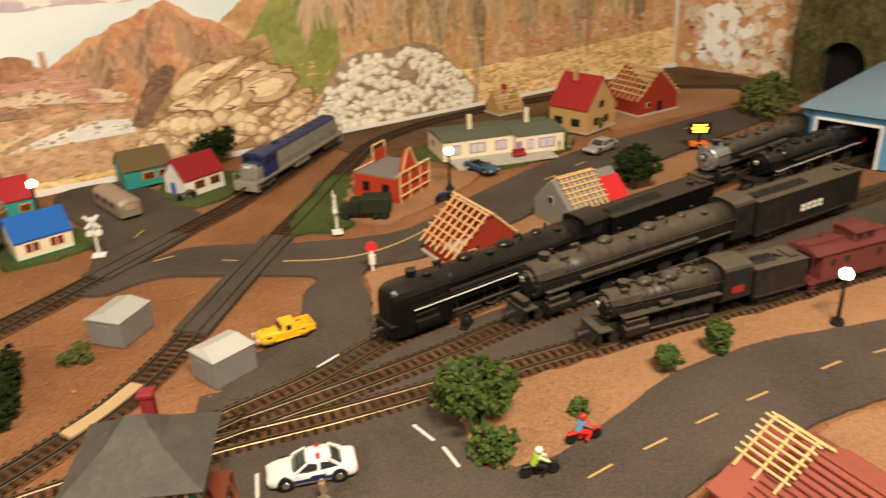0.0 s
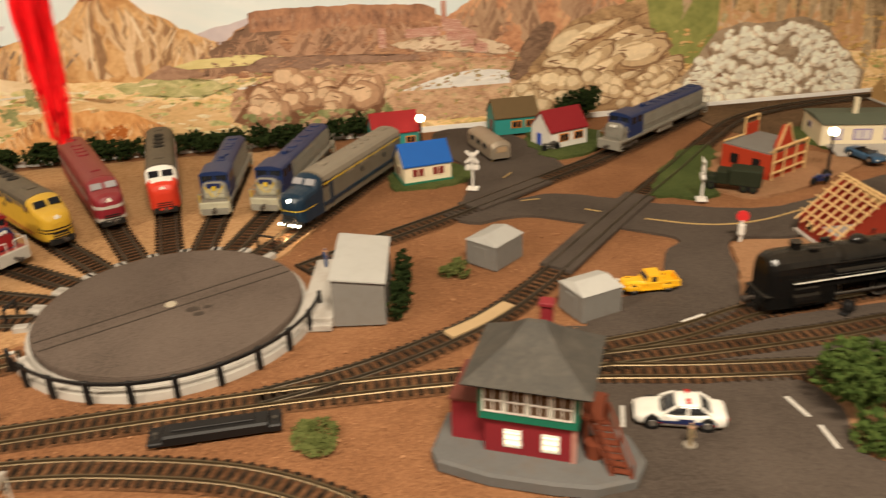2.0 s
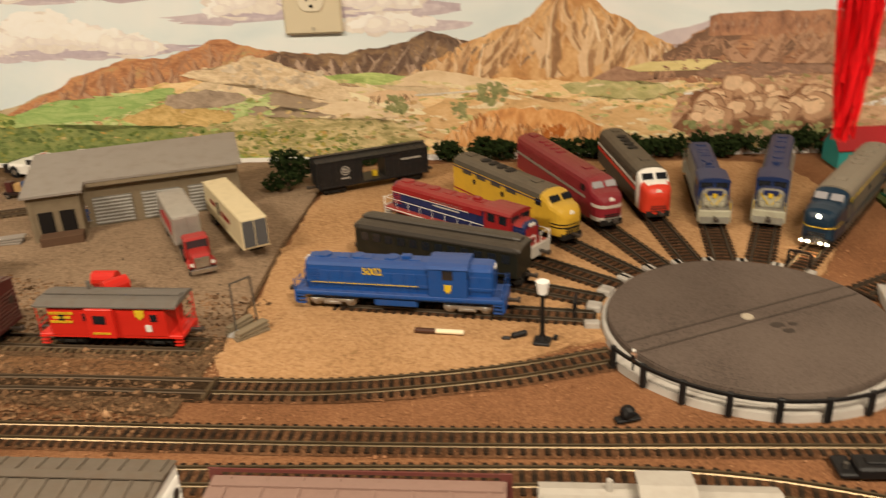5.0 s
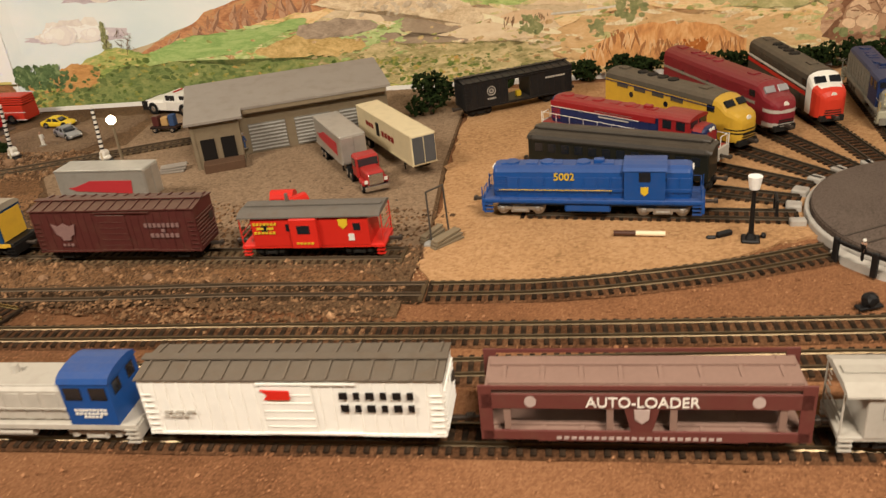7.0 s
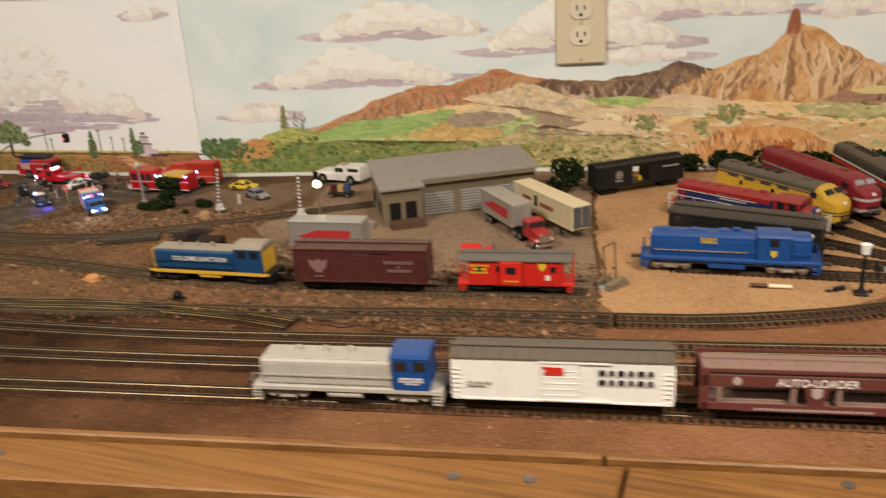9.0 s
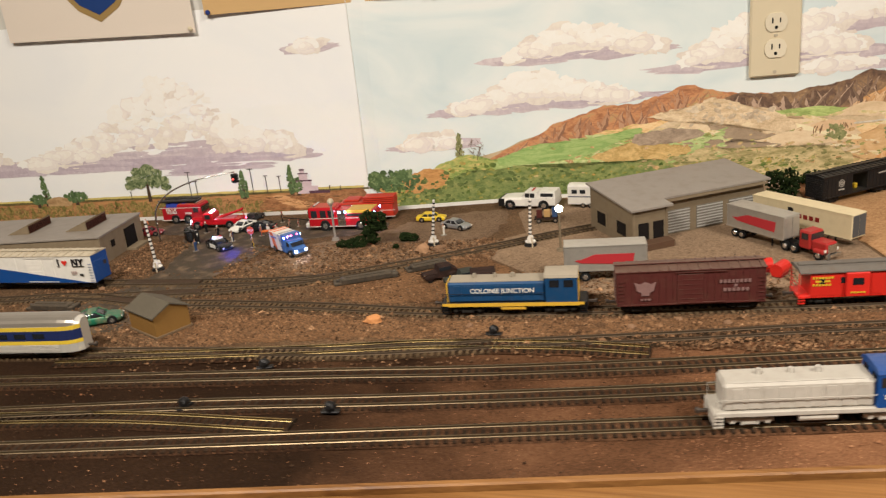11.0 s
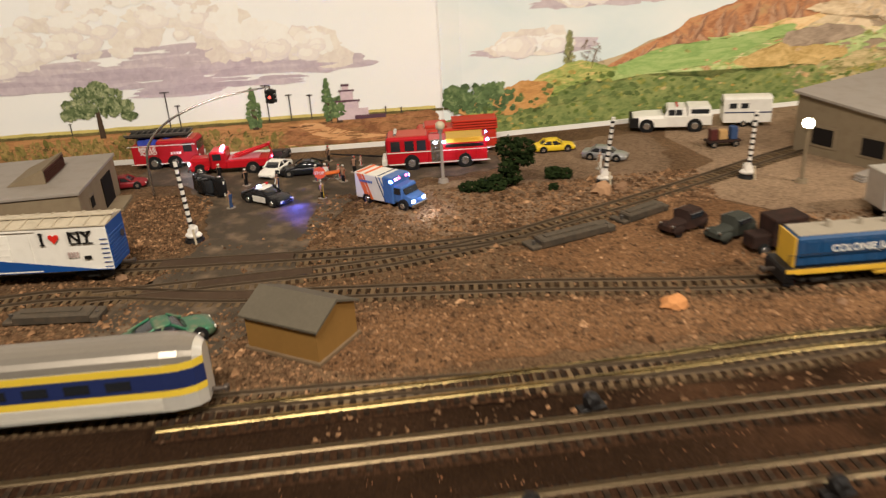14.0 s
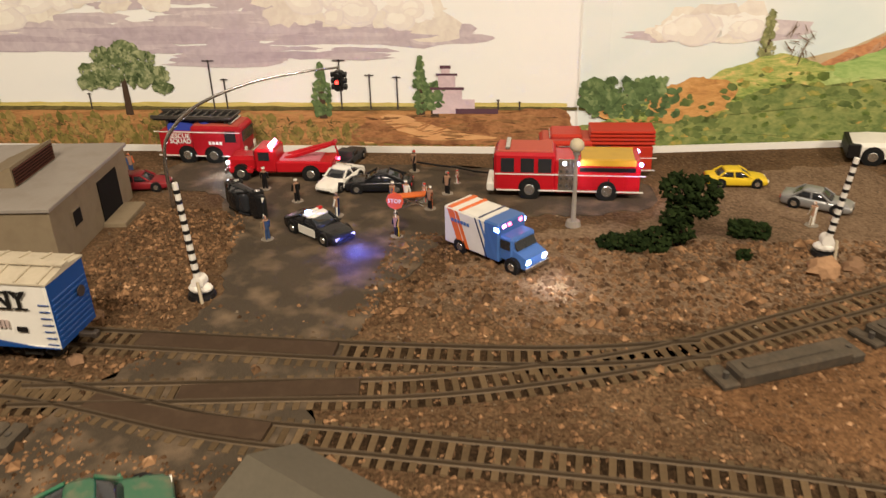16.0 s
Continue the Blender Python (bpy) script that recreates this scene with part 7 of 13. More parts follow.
        part("headlight", bm, HEADLIT if lit else LENS, ns)
    bm = B()
    for k in range(3):
        box(bm, (nx + 0.029 + long_nose, 0, 0.0115 + k * 0.0026), (0.003, 0.018 - k * 0.001, 0.0011))
    box(bm, (nx + 0.026 + long_nose, 0, 0.0075), (0.008, 0.026, 0.007), 0.001)
    part("pilot", bm, BLACKT, t)
    panel("fuel_tank", t, (-0.004, 0, 0.0085), (0.045, 0.028, 0.008), BLACKT, 0.001)
    coupler(t, h - 0.001, 1)
    coupler(t, -h, -1)
    return t


def boxcar(m, L, body, roof, label, H=0.0475, ends=None, ribs=9, door_w=0.028, door=None, zband=None, group="freight cars", door_open=False, W=0.0345):
    t = thing("boxcar", m, label, "boxcar", group)
    h = L / 2
    bm = B()
    if door_open:
        for a, b in ((-h, -door_w / 2), (door_w / 2, h)):
            box(bm, ((a + b) / 2, 0, (0.0110 + H - 0.003) / 2), (b - a, W, H - 0.003 - 0.0110), 0.0003)
        box(bm, (0, 0, 0.0125), (door_w, W, 0.003))
        box(bm, (0, 0, H - 0.005), (door_w, W, 0.004))
    else:
        box(bm, (0, 0, (0.0110 + H - 0.003) / 2), (L, W, H - 0.003 - 0.0110), 0.0004)
    bd = part("body", bm, body, t)
    bm = B()
    e = W / 2 + 0.0010
    prism(bm, [(-e, H - 0.0032), (e, H - 0.0032), (e, H - 0.0022), (0, H), (-e, H - 0.0022)], -h - 0.0008, h + 0.0008)
    rf = part("roof", bm, roof, t)
    for k in range(15):
        for s in (-1, 1):
            panel("roof_rib", rf, (0, 0, 0), (0.0014, e * 0.96, 0.0009), roof, m=pose(-h + 0.004 + k * (L - 0.008) / 14, s * e * 0.5, H - 0.0006, -s * 7.2, 0, 0))
    panel("roof_walk", rf, (0, 0, H + 0.0014), (L + 0.004, 0.0062, 0.0009), roof)
    for s in (-1, 1):
        bm = B()
        for k in range(ribs * 2 + 2):
            xx = -h + 0.002 + k * (L - 0.004) / (ribs * 2 + 1)
            if abs(xx) > door_w / 2 + 0.001:
                box(bm, (xx, s * (W / 2 + 0.0001), (0.0115 + H - 0.004) / 2), (0.0008, 0.0006, H - 0.017))
        box(bm, (0, s * (W / 2 + 0.0002), 0.0118), (L - 0.001, 0.0008, 0.0016))
        part("side_ribs", bm, body, bd)
        if not door_open:
            bm = B()
            box(bm, (0, s * (W / 2 + 0.0004), 0.0290), (door_w, 0.0009, H - 0.0190), 0.0002)
            for k in range(5):
                box(bm, (0, s * (W / 2 + 0.0009), 0.0175 + k * 0.0055), (door_w * 0.94, 0.0005, 0.0008))
            part("door", bm, door or body, bd)
        for z in (0.0128, H - 0.0050):
            panel("door_track", bd, (door_w * 0.4, s * (W / 2 + 0.0009), z), (door_w * 1.9, 0.0010, 0.0012), body)
        bm = B()
        for k in range(7):
            box(bm, (s * (h - 0.004), -s * 0 - (W / 2 + 0.0008), 0.0140 + k * 0.0042), (0.0065, 0.0004, 0.0006))
        part("ladder", bm, ends or body, bd)
        for k in range(9):
            panel("end_rib", bd, (s * (h + 0.0004), 0, 0.0150 + k * 0.0032), (0.0011, W * 0.93, 0.0016), ends or body, 0.0003)
        if ends:
            panel("end_panel", bd, (s * (h + 0.0001), 0, (0.0112 + H - 0.003) / 2), (0.0005, W * 1.0, H - 0.0145), ends)
        bogie(t, s * (h - 0.022), BLACKT, wb=0.021, r=0.0056)
        coupler(t, s * h, s)
    panel("underframe", t, (0, 0, 0.0098), (L - 0.006, 0.014, 0.0030), BLACKT)
    bm = B()
    cyl(bm, (h + 0.0016, 0.008, 0.0345), (h + 0.0022, 0.008, 0.0345), 0.0035, n=12)
    part("brake_wheel", bm, COUPLER, t)
    return t


def bars(parent, x0, x1, z, hh, n, y, material, label="bars of unreadable lettering", s=-1):
    """A row of plain bars where the lettering cannot be kept."""
    step = (x1 - x0) / n
    for i in range(n):
        panel("lettering_bar", parent, (x0 + (i + 0.5) * step, y, z), (step * 0.68, 0.0005, hh), material)


def spur(ang, r, L, z=RT):
    """A pose on a stall track, nose towards the turntable."""
    a = radians(ang)
    return pose((r + L / 2) * math.cos(a), (r + L / 2) * math.sin(a), z, 0, 0, ang + 180)


BLUE = mat("royal_blue_paint", (0.010, 0.062, 0.25), 0.42, var=0.14, dirt=0.08, dust=0.22)
NAVY = mat("navy_paint", (0.014, 0.022, 0.085), 0.45, var=0.15, dust=0.2)
DBLUE = mat("dark_blue_paint", (0.014, 0.028, 0.095), 0.45, var=0.2, dust=0.18)
GREYP = mat("warm_grey_paint", (0.235, 0.222, 0.185), 0.5, var=0.15, dirt=0.25, dust=0.4)
REDP = mat("red_paint", (0.26, 0.014, 0.016), 0.42, var=0.12, dirt=0.08, dust=0.25)
SCARLET = mat("scarlet_paint", (0.55, 0.022, 0.012), 0.4, var=0.12)
MAROON = mat("maroon_paint", (0.20, 0.016, 0.024), 0.42, var=0.15, dust=0.2)
YELB = mat("engine_yellow", (0.60, 0.36, 0.03), 0.45, var=0.12, dirt=0.12, dust=0.25)
ROOFG = mat("grimy_grey_roof", (0.075, 0.063, 0.047), 0.65, var=0.25, dirt=0.3, dust=0.5)
OXIDE = mat("oxide_brown_paint", (0.080, 0.020, 0.017), 0.5, var=0.2, dirt=0.15, dust=0.45)
BLACKB = mat("boxcar_black", (0.012, 0.012, 0.013), 0.42, var=0.25, dirt=0.06, dust=0.10)
OLIVE = mat("coach_dark_green", (0.013, 0.013, 0.009), 0.4, var=0.3, dirt=0.08)
COACHROOF = mat("coach_roof", (0.030, 0.025, 0.020), 0.42, var=0.35, scale=40, dust=0.25)
SILVER = mat("silver_paint", (0.46, 0.43, 0.38), 0.35, 0.55, var=0.15, dirt=0.15)
LGREY = mat("light_grey_paint", (0.46, 0.43, 0.38), 0.5, var=0.12, dirt=0.15, dust=0.3)

hood_diesel(spur(182.8, 0.199, 0.192), 0.192, BLUE, BLUE, BLUE, BLUE, "royal blue road switcher with yellow number and silver trucks", bog=SILVERT, trim=BLUE, end_col=BLUE, short=0.17, number="5002", shield=True, panes=1,
            stripe=((-0.42, 0.10, 0.0245, 0.0005, YPAINT),))
hood_diesel(spur(151.5, 0.212, 0.21), 0.21, NAVY, REDP, REDP, REDP, "red and navy road switcher with a white zigzag stripe", bog=STEEL, trim=WPAINT, end_col=REDP, short=0.12, pilot_col=LGREY, low=0.0065,
            stripe=((-0.445, 0.19, 0.0385, 0.0060, REDP), (-0.445, 0.10, 0.0350, 0.0008, WPAINT), (-0.16, 0.06, 0.0376, 0.0014, LGREY), (-0.14, 0.04, 0.0320, 0.0014, LGREY)))
for ang, r, L, top in ((94.5, 0.216, 0.18, DBLUE), (80.5, 0.226, 0.22, DBLUE)):
    t = hood_diesel(spur(ang, r, L), L, GREYP, GREYP, top, DBLUE, "blue and grey road switcher with yellow trim, in a stall", trim=GREYP, end_col=mat("cream_grey_nose", (0.40, 0.38, 0.28), 0.5, var=0.15, dirt=0.25), short=0.10, w=0.0265, low=0.0075)
    for y, w in ((-0.006, 0.0012), (0.006, 0.0012)):
        bm = B()
        box(bm, (0, 0, 0), (0.0006, w, 0.015), m=pose(L / 2 - 0.0098, y, 0.0275, 34 if y < 0 else -34))
        part("nose_chevron", bm, YPAINT, t)
    for s in (-1, 1):
        panel("corner_post", t, (L / 2 - 0.0030, s * 0.0160, 0.0220), (0.0012, 0.0016, 0.0110), YPAINT)
    panel("number_board", t, (L / 2 - 0.0098, 0, 0.0345), (0.0010, 0.0150, 0.0050), NAVY)
    panel("nose_shield", t, (L / 2 - 0.0094, 0, 0.0315), (0.0008, 0.0045, 0.0050), YPAINT, label="yellow shield on the nose")
    panel("pilot_plough", t, (L / 2 + 0.0010, 0, 0.0075), (0.0016, 0.0300, 0.0070), GREYP)
hood_diesel(pose(0.5380, 0.4835, RT, 0, 0, -133), 0.245, GREYP, GREYP, DBLUE, DBLUE, "blue and grey road switcher beside the cottages", trim=GREYP, end_col=GREYP, short=0.10, w=0.0265, low=0.0075)
# pale grey glass: the reflection on the panes is put into the colour
SHEENPANE = mat("windscreen_sheen", (0.30, 0.29, 0.30), 0.12, spec=0.8)
cab_unit(spur(137, 0.218, 0.20), 0.20, YELB, ROOFG, YELB, "yellow streamlined diesel with a grimy grey roof", bands=((0.0405, 0.0012, NAVY), (0.0130, 0.0016, REDP)), whiskers=((0.0172, 0.0186, BLACKP), (0.0206, 0.0220, BLACKP)))
cab_unit(spur(122.5, 0.228, 0.222), 0.222, MAROON, MAROON, MAROON, "maroon streamlined diesel with a silver nose band", bands=((0.0300, 0.0030, GREYP),), whiskers=((0.0240, 0.0275, LGREY), (0.0090, 0.0135, LGREY)), pane=SHEENPANE)
cab_unit(spur(108.5, 0.236, 0.20), 0.20, ROOFG, ROOFG, WPAINT, "white and red streamlined diesel with a grey roof", bands=((0.0280, 0.0040, SCARLET), (0.0335, 0.0025, WPAINT)), nose_low=mat("orange_red_nose", (0.60, 0.045, 0.020), 0.4), nose_full=True)
STEELB = mat("steel_blue_paint", (0.010, 0.024, 0.043), 0.3, var=0.15)
cab_unit(spur(66, 0.186, 0.228), 0.228, mat("dirty_grey_side", (0.13, 0.112, 0.085), 0.6, var=0.2, dirt=0.3), mat("dusty_grey_roof", (0.215, 0.182, 0.138), 0.6, var=0.15), STEELB, "blue-nosed grey streamlined diesel with lit headlights", bands=((0.0170, 0.0040, STEELB), (0.0395, 0.0010, YPAINT)), lit=True, long_nose=0.012, pane=SHEENPANE, whiskers=((0.0222, 0.0230, YPAINT),))
# the lit engine has a lamp glow at its pilot
bm = B()
for k in range(5):
    cyl(bm, (0.115 + 0.0004, -0.012 + k * 0.006, 0.0075), (0.117, -0.012 + k * 0.006, 0.0075), 0.0012, n=8)
pl = part("marker_light", bm, HEADLIT)
pl.parent = [o for o in scene.objects if o.get("label", "").startswith("blue-nosed grey")][0]

# the dark coach in the second stall
ch = thing("passenger_coach", spur(167, 0.196, 0.180), "dark green heavyweight coach with a clerestory roof", "coach")
bm = B()
box(bm, (0, 0, 0.0245), (0.176, 0.0335, 0.0260), 0.0005)
cb = part("body", bm, OLIVE, ch)
bm = B()
loft(bm, [[(x, y * ky, 0.0370 + (z - 0.0370) * kz) for y, z in arch(0.0350, 0.0370, 0.0385, 0.0455, 8)] for x, ky, kz in ((-0.0900, 0.86, 0.55), (-0.083, 1, 1), (0.083, 1, 1), (0.0900, 0.86, 0.55))])
part("roof", bm, COACHROOF, ch)
bm = B()
loft(bm, [[(x, y * k, 0.0440 + (z - 0.0440) * k) for y, z in arch(0.0150, 0.0440, 0.0470, 0.0490, 6)] for x, k in ((-0.086, 0.6), (-0.080, 1), (0.080, 1), (0.086, 0.6))])
part("clerestory", bm, COACHROOF, ch)
for s in (-1, 1):
    for k in range(12):
        panel("window", cb, (-0.0765 + k * 0.0139, s * 0.0168, 0.0300), (0.0080, 0.0006, 0.0085), GLASS)
    panel("letter_board", cb, (0, s * 0.0170, 0.0368), (0.174, 0.0008, 0.0014), OLIVE)
    bogie(ch, s * 0.066, BLACKT, wb=0.036, axles=3)
    coupler(ch, s * 0.090, s)

# black boxcar by the mural, its door open
bx = boxcar(pose(-0.438, 0.308, 0.0010, 0, 0, 37), 0.148, BLACKB, BLACKB, "black boxcar with an open door beside the mural", door_open=True, door_w=0.030)
bm = B()
for r0, r1 in ((0.0058, 0.0049), (0.0030, 0.0018)):
    q = [[bm.verts.new((-0.038 + rr * math.cos(k * math.pi / 10), y, 0.0310 + rr * math.sin(k * math.pi / 10))) for k in range(20)] for rr, y in ((r0, -0.0177), (r0, -0.0181), (r1, -0.0181), (r1, -0.0177))]
    for k in range(20):
        for a, b in ((0, 1), (1, 2), (2, 3), (3, 0)):
            bm.faces.new((q[a][k], q[a][(k + 1) % 20], q[b][(k + 1) % 20], q[b][k]))
part("badge", bm, LGREY, bx, "round pale ring badge", m=None)
bars(bx, 0.036, 0.064, 0.0345, 0.0022, 8, -0.0180, LGREY)
bars(bx, -0.044, -0.032, 0.0215, 0.0020, 4, -0.0180, LGREY)
bm = B()
box(bm, (0.004, -0.004, 0.0175), (0.007, 0.006, 0.008), 0.001)
part("crate", bm, YPAINT, bx)
# freight line at the yard edge
bx = boxcar(pose(-0.690, -0.1455, RT, 0, 0, 7.5), 0.158, OXIDE, OXIDE, "oxide brown boxcar with pale lettering bars", ribs=10, H=0.0535)
PALE = mat("pale_lettering", (0.42, 0.33, 0.30), 0.7)
FADED = mat("faded_pink_lettering", (0.215, 0.125, 0.115), 0.7, var=0.3, scale=120)
bars(bx, 0.030, 0.064, 0.0365, 0.0038, 8, -0.0184, FADED)
bars(bx, 0.045, 0.050, 0.0315, 0.0030, 1, -0.0184, FADED)
bars(bx, 0.034, 0.062, 0.0268, 0.0038, 6, -0.0184, FADED)
bm = B()
prism(bm, [(-0.0115, 0.0160), (-0.0060, 0.0135), (0.0, 0.0165), (0.0060, 0.0135), (0.0115, 0.0160), (0.0090, 0.0060), (0.0045, 0.0035), (0.0040, 0.0), (-0.0040, 0.0), (-0.0045, 0.0035), (-0.0090, 0.0060)], -0.0003, 0.0003)
part("emblem", bm, FADED, bx, "pale emblem shape", m=pose(-0.048, -0.0182, 0.0230, 0, 0, 90))
for s, a, b in ((-1, -0.042, -0.054),):
    bars(bx, b, a, 0.0185, 0.0022, 3, -0.0184, FADED)


def caboose(m, L, body, roof, label, cupola=0.0, bay=False, trim=None, wind=None, frame=None):
    t = thing("caboose", m, label, "caboose", "cabooses")
    h = L / 2
    bh = h - 0.012
    bm = B()
    box(bm, (0, 0, 0.0255), (2 * bh, 0.0330, 0.0270), 0.0004)
    bd = part("body", bm, body, t)
    bm = B()
    prism(bm, [(-0.0185, 0.0388), (0.0185, 0.0388), (0.0185, 0.0400), (0.010, 0.0430), (-0.010, 0.0430), (-0.0185, 0.0400)], -h + 0.001, h - 0.001)
    rf = part("roof", bm, roof, t)
    panel("roof_walk", rf, (0, 0, 0.0440), (L - 0.006, 0.0062, 0.0010), roof)
    panel("frame", t, (0, 0, 0.0112), (L, 0.0320, 0.0030), frame or body, 0.0004)
    for s in (-1, 1):
        bm = B()
        for q in (-1, 1):
            cyl(bm, (s * (h - 0.001), q * 0.0145, 0.0125), (s * (h - 0.001), q * 0.0145, 0.0390), 0.0006, n=6)
            for k in range(3):
                box(bm, (s * (h - 0.004), q * 0.0150, 0.0040 + k * 0.0032), (0.007, 0.0038, 0.0008))
        for z in (0.0190, 0.0240):
            cyl(bm, (s * (h - 0.001), -0.0145, z), (s * (h - 0.001), 0.0145, z), 0.0005, n=5)
        for k in range(8):
            cyl(bm, (s * (h - 0.002), 0.009, 0.013 + k * 0.0035), (s * (h - 0.002), 0.014, 0.013 + k * 0.0035), 0.0004, n=5)
        part("end_railing", bm, frame or body, t)
        for xx in ((-bh + 0.012, -0.012, bh - 0.012) if not bay else (-bh + 0.012, bh - 0.010, -bh + 0.034)):
            fr = panel("window_frame", bd, (xx, s * 0.0166, 0.0295), (0.0085, 0.0006, 0.0088), wind or body)
            panel("pane", fr, (xx, s * 0.0168, 0.0295), (0.0062, 0.0006, 0.0066), GLASS)
        bogie(t, s * (h - 0.024), BLACKT, wb=0.019, r=0.0054)
        coupler(t, s * h, s)
        if bay:
            bm = B()
            box(bm, (-0.004, s * 0.0180, 0.0250), (0.0240, 0.0050, 0.0270), 0.0006)
            by = part("bay", bm, body, bd)
            panel("bay_window", by, (-0.004, s * 0.0206, 0.0290), (0.0110, 0.0006, 0.0075), GLASS)
    if cupola:
        bm = B()
        box(bm, (cupola, 0, 0.0470), (0.026, 0.0260, 0.0110), 0.0005)
        cu = part("cupola", bm, body, t)
        bm = B()
        prism(bm, [(-0.0150, 0.0520), (0.0150, 0.0520), (0.0, 0.0545)], cupola - 0.0145, cupola + 0.0145)
        part("cupola_roof", bm, roof, cu)
        for s in (-1, 1):
            for k in (-1, 1):
                panel("cupola_window", cu, (cupola + k * 0.006, s * 0.0131, 0.0480), (0.0065, 0.0006, 0.0055), GLASS)
    bm = B()
    cyl(bm, (-bh * 0.5, 0.009, 0.041), (-bh * 0.5, 0.009, 0.050), 0.0016, n=8)
    part("smoke_jack", bm, roof, t)
    return t


rc = caboose(pose(-0.515, -0.1175, RT, 0, 0, 8.2), 0.127, SCARLET, mat("caboose_roof", (0.13, 0.115, 0.10), 0.7, var=0.2, dirt=0.3), "bright red bay-window caboose with yellow lettering bars", bay=True)
bars(rc, -0.050, -0.028, 0.0330, 0.0024, 7, -0.0170, YPAINT)
bars(rc, -0.048, -0.030, 0.0290, 0.0022, 2, -0.0170, YPAINT)
bars(rc, -0.050, -0.030, 0.0250, 0.0022, 6, -0.0170, YPAINT)
bars(rc, -0.012, 0.004, 0.0165, 0.0018, 5, -0.0208, YPAINT)
bm = B()
prism(bm, [(-0.0042, 0.0090), (0.0042, 0.0090), (0.0036, 0.0034), (0.0, 0.0), (-0.0036, 0.0034)], -0.0003, 0.0003)
part("shield", bm, YPAINT, rc, "yellow shield badge", m=pose(0.030, -0.0169, 0.0275, 0, 0, 90))
panel("white_notice", rc, (0.036, -0.0170, 0.0200), (0.0050, 0.0006, 0.0060), WPAINT)


def switcher(m, L, body, cab, frame, label, roof=None, text="", stripe=None, cab_w=0.030, cab_l=0.036, bog=None):
    """An end-cab switching engine, cab at +x."""
    t = thing("switcher_locomotive", m, label, "locomotive", "diesel locomotives")
    h = L / 2
    bm = B()
    box(bm, (0, 0, 0.0140), (L, 0.0330, 0.0045), 0.0006)
    part("frame", bm, frame, t)
    x1 = h - 0.010 - cab_l
    bm = B()
    box(bm, ((x1 - h + 0.008) / 2, 0, 0.0280), (x1 + h - 0.008, 0.0275, 0.0250), 0.0022)
    hd = part("hood", bm, body, t)
    bm = B()
    box(bm, ((x1 - h + 0.008) / 2, 0, 0.0409), (x1 + h - 0.012, 0.0235, 0.0012), 0.0004)
    part("hood_top", bm, roof or body, hd)
    for k, r in ((0.25, 0.0026), (0.45, 0.0022), (0.62, 0.0030)):
        bm = B()
        xx = -h + 0.008 + k * (x1 + h)
        cyl(bm, (xx, 0.002, 0.041), (xx, 0.002, 0.0465), r, r * 0.8, 10)
        part("exhaust_pipe", bm, roof or body, hd)
    for s in (-1, 1):
        for k in range(9):
            panel("hood_door", hd, (-h + 0.020 + k * (x1 + h - 0.030) / 8, s * 0.0138, 0.0275), (0.0085, 0.0006, 0.0185), body, 0.0002)
        bogie(t, s * (h - 0.030), bog or BLACKT, wb=0.028)
        coupler(t, s * h, s)
        panel("pilot", t, (s * (h - 0.001), 0, 0.0095), (0.003, 0.0330, 0.0100), frame, 0.0006)
        handrail(t, [(-h + 0.002, s * 0.016, 0.0165), (-h + 0.002, s * 0.016, 0.0275), (x1, s * 0.016, 0.0275)], material=frame)
        for k in range(4):
            for q in (-1, 1):
                panel("step", t, (s * (h - 0.004), q * 0.0155, 0.0035 + k * 0.003), (0.008, 0.0036, 0.0008), frame)
    bm = B()
    prism(bm, arch(cab_w + 0.003, 0.0160, 0.0450, 0.0505), x1, x1 + cab_l)
    cp = part("cab", bm, cab, t)
    bm = B()
    prism(bm, [(y * 1.03, z + 0.0005) for y, z in arch(cab_w + 0.003, 0.0448, 0.0450, 0.0508)], x1 - 0.001, x1 + cab_l + 0.001)
    part("cab_roof", bm, roof or cab, cp)
    for s in (-1, 1):
        for k in (-1, 1):
            panel("window", cp, (x1 + cab_l / 2 + k * 0.008, s * (cab_w / 2 + 0.0016), 0.0385), (0.0105, 0.0006, 0.0085), GLASS)
        for k in (-1, 1):
            panel("end_window", cp, (x1 + (cab_l if s > 0 else 0) + s * 0.0001, k * 0.0082, 0.0390), (0.0006, 0.0080, 0.0085), GLASS)
    if stripe:
        for s in (-1, 1):
            panel("side_stripe", t, (-0.001, s * 0.0166, 0.0140), (L - 0.004, 0.0006, 0.0042), stripe)
            panel("tank", t, (0, s * 0.013, 0.0090), (0.030, 0.006, 0.0055), stripe, 0.0015)
    else:
        bm = B()
        cyl(bm, (-0.016, -0.0125, 0.0085), (0.014, -0.0125, 0.0085), 0.0034, n=12)
        part("air_tank", bm, LGREY, t)
    return t, x1


cj, x1 = switcher(pose(-0.884, -0.1605, RT, 0, 0, 4.0), 0.168, mat("switcher_blue", (0.010, 0.050, 0.135), 0.45, var=0.15, dirt=0.1), MATS["switcher_blue"], BLACKP, "blue switcher with yellow sill and white lettering", roof=mat("dusty_roof", (0.30, 0.26, 0.20), 0.8, var=0.2), stripe=YELB)
letters("COLONIE JUNCTION", 0.0078, WPAINT, cj, pose(-0.012, -0.0144, 0.0300) @ SIDE, "white lettering on the hood")
panel("yellow_end", cj, (-0.0765, 0, 0.0280), (0.0012, 0.0270, 0.0240), YELB)
panel("yellow_end", cj, (0.0745, 0, 0.0300), (0.0010, 0.0290, 0.0260), YELB)

# ---- the train on the front track ----
FA0 = math.degrees(math.atan2(0.0885, 0.519))
def front(x):
    return pose(x, -0.383 + 0.1714 * (x + 0.645), RT, 0, 0, FA0)


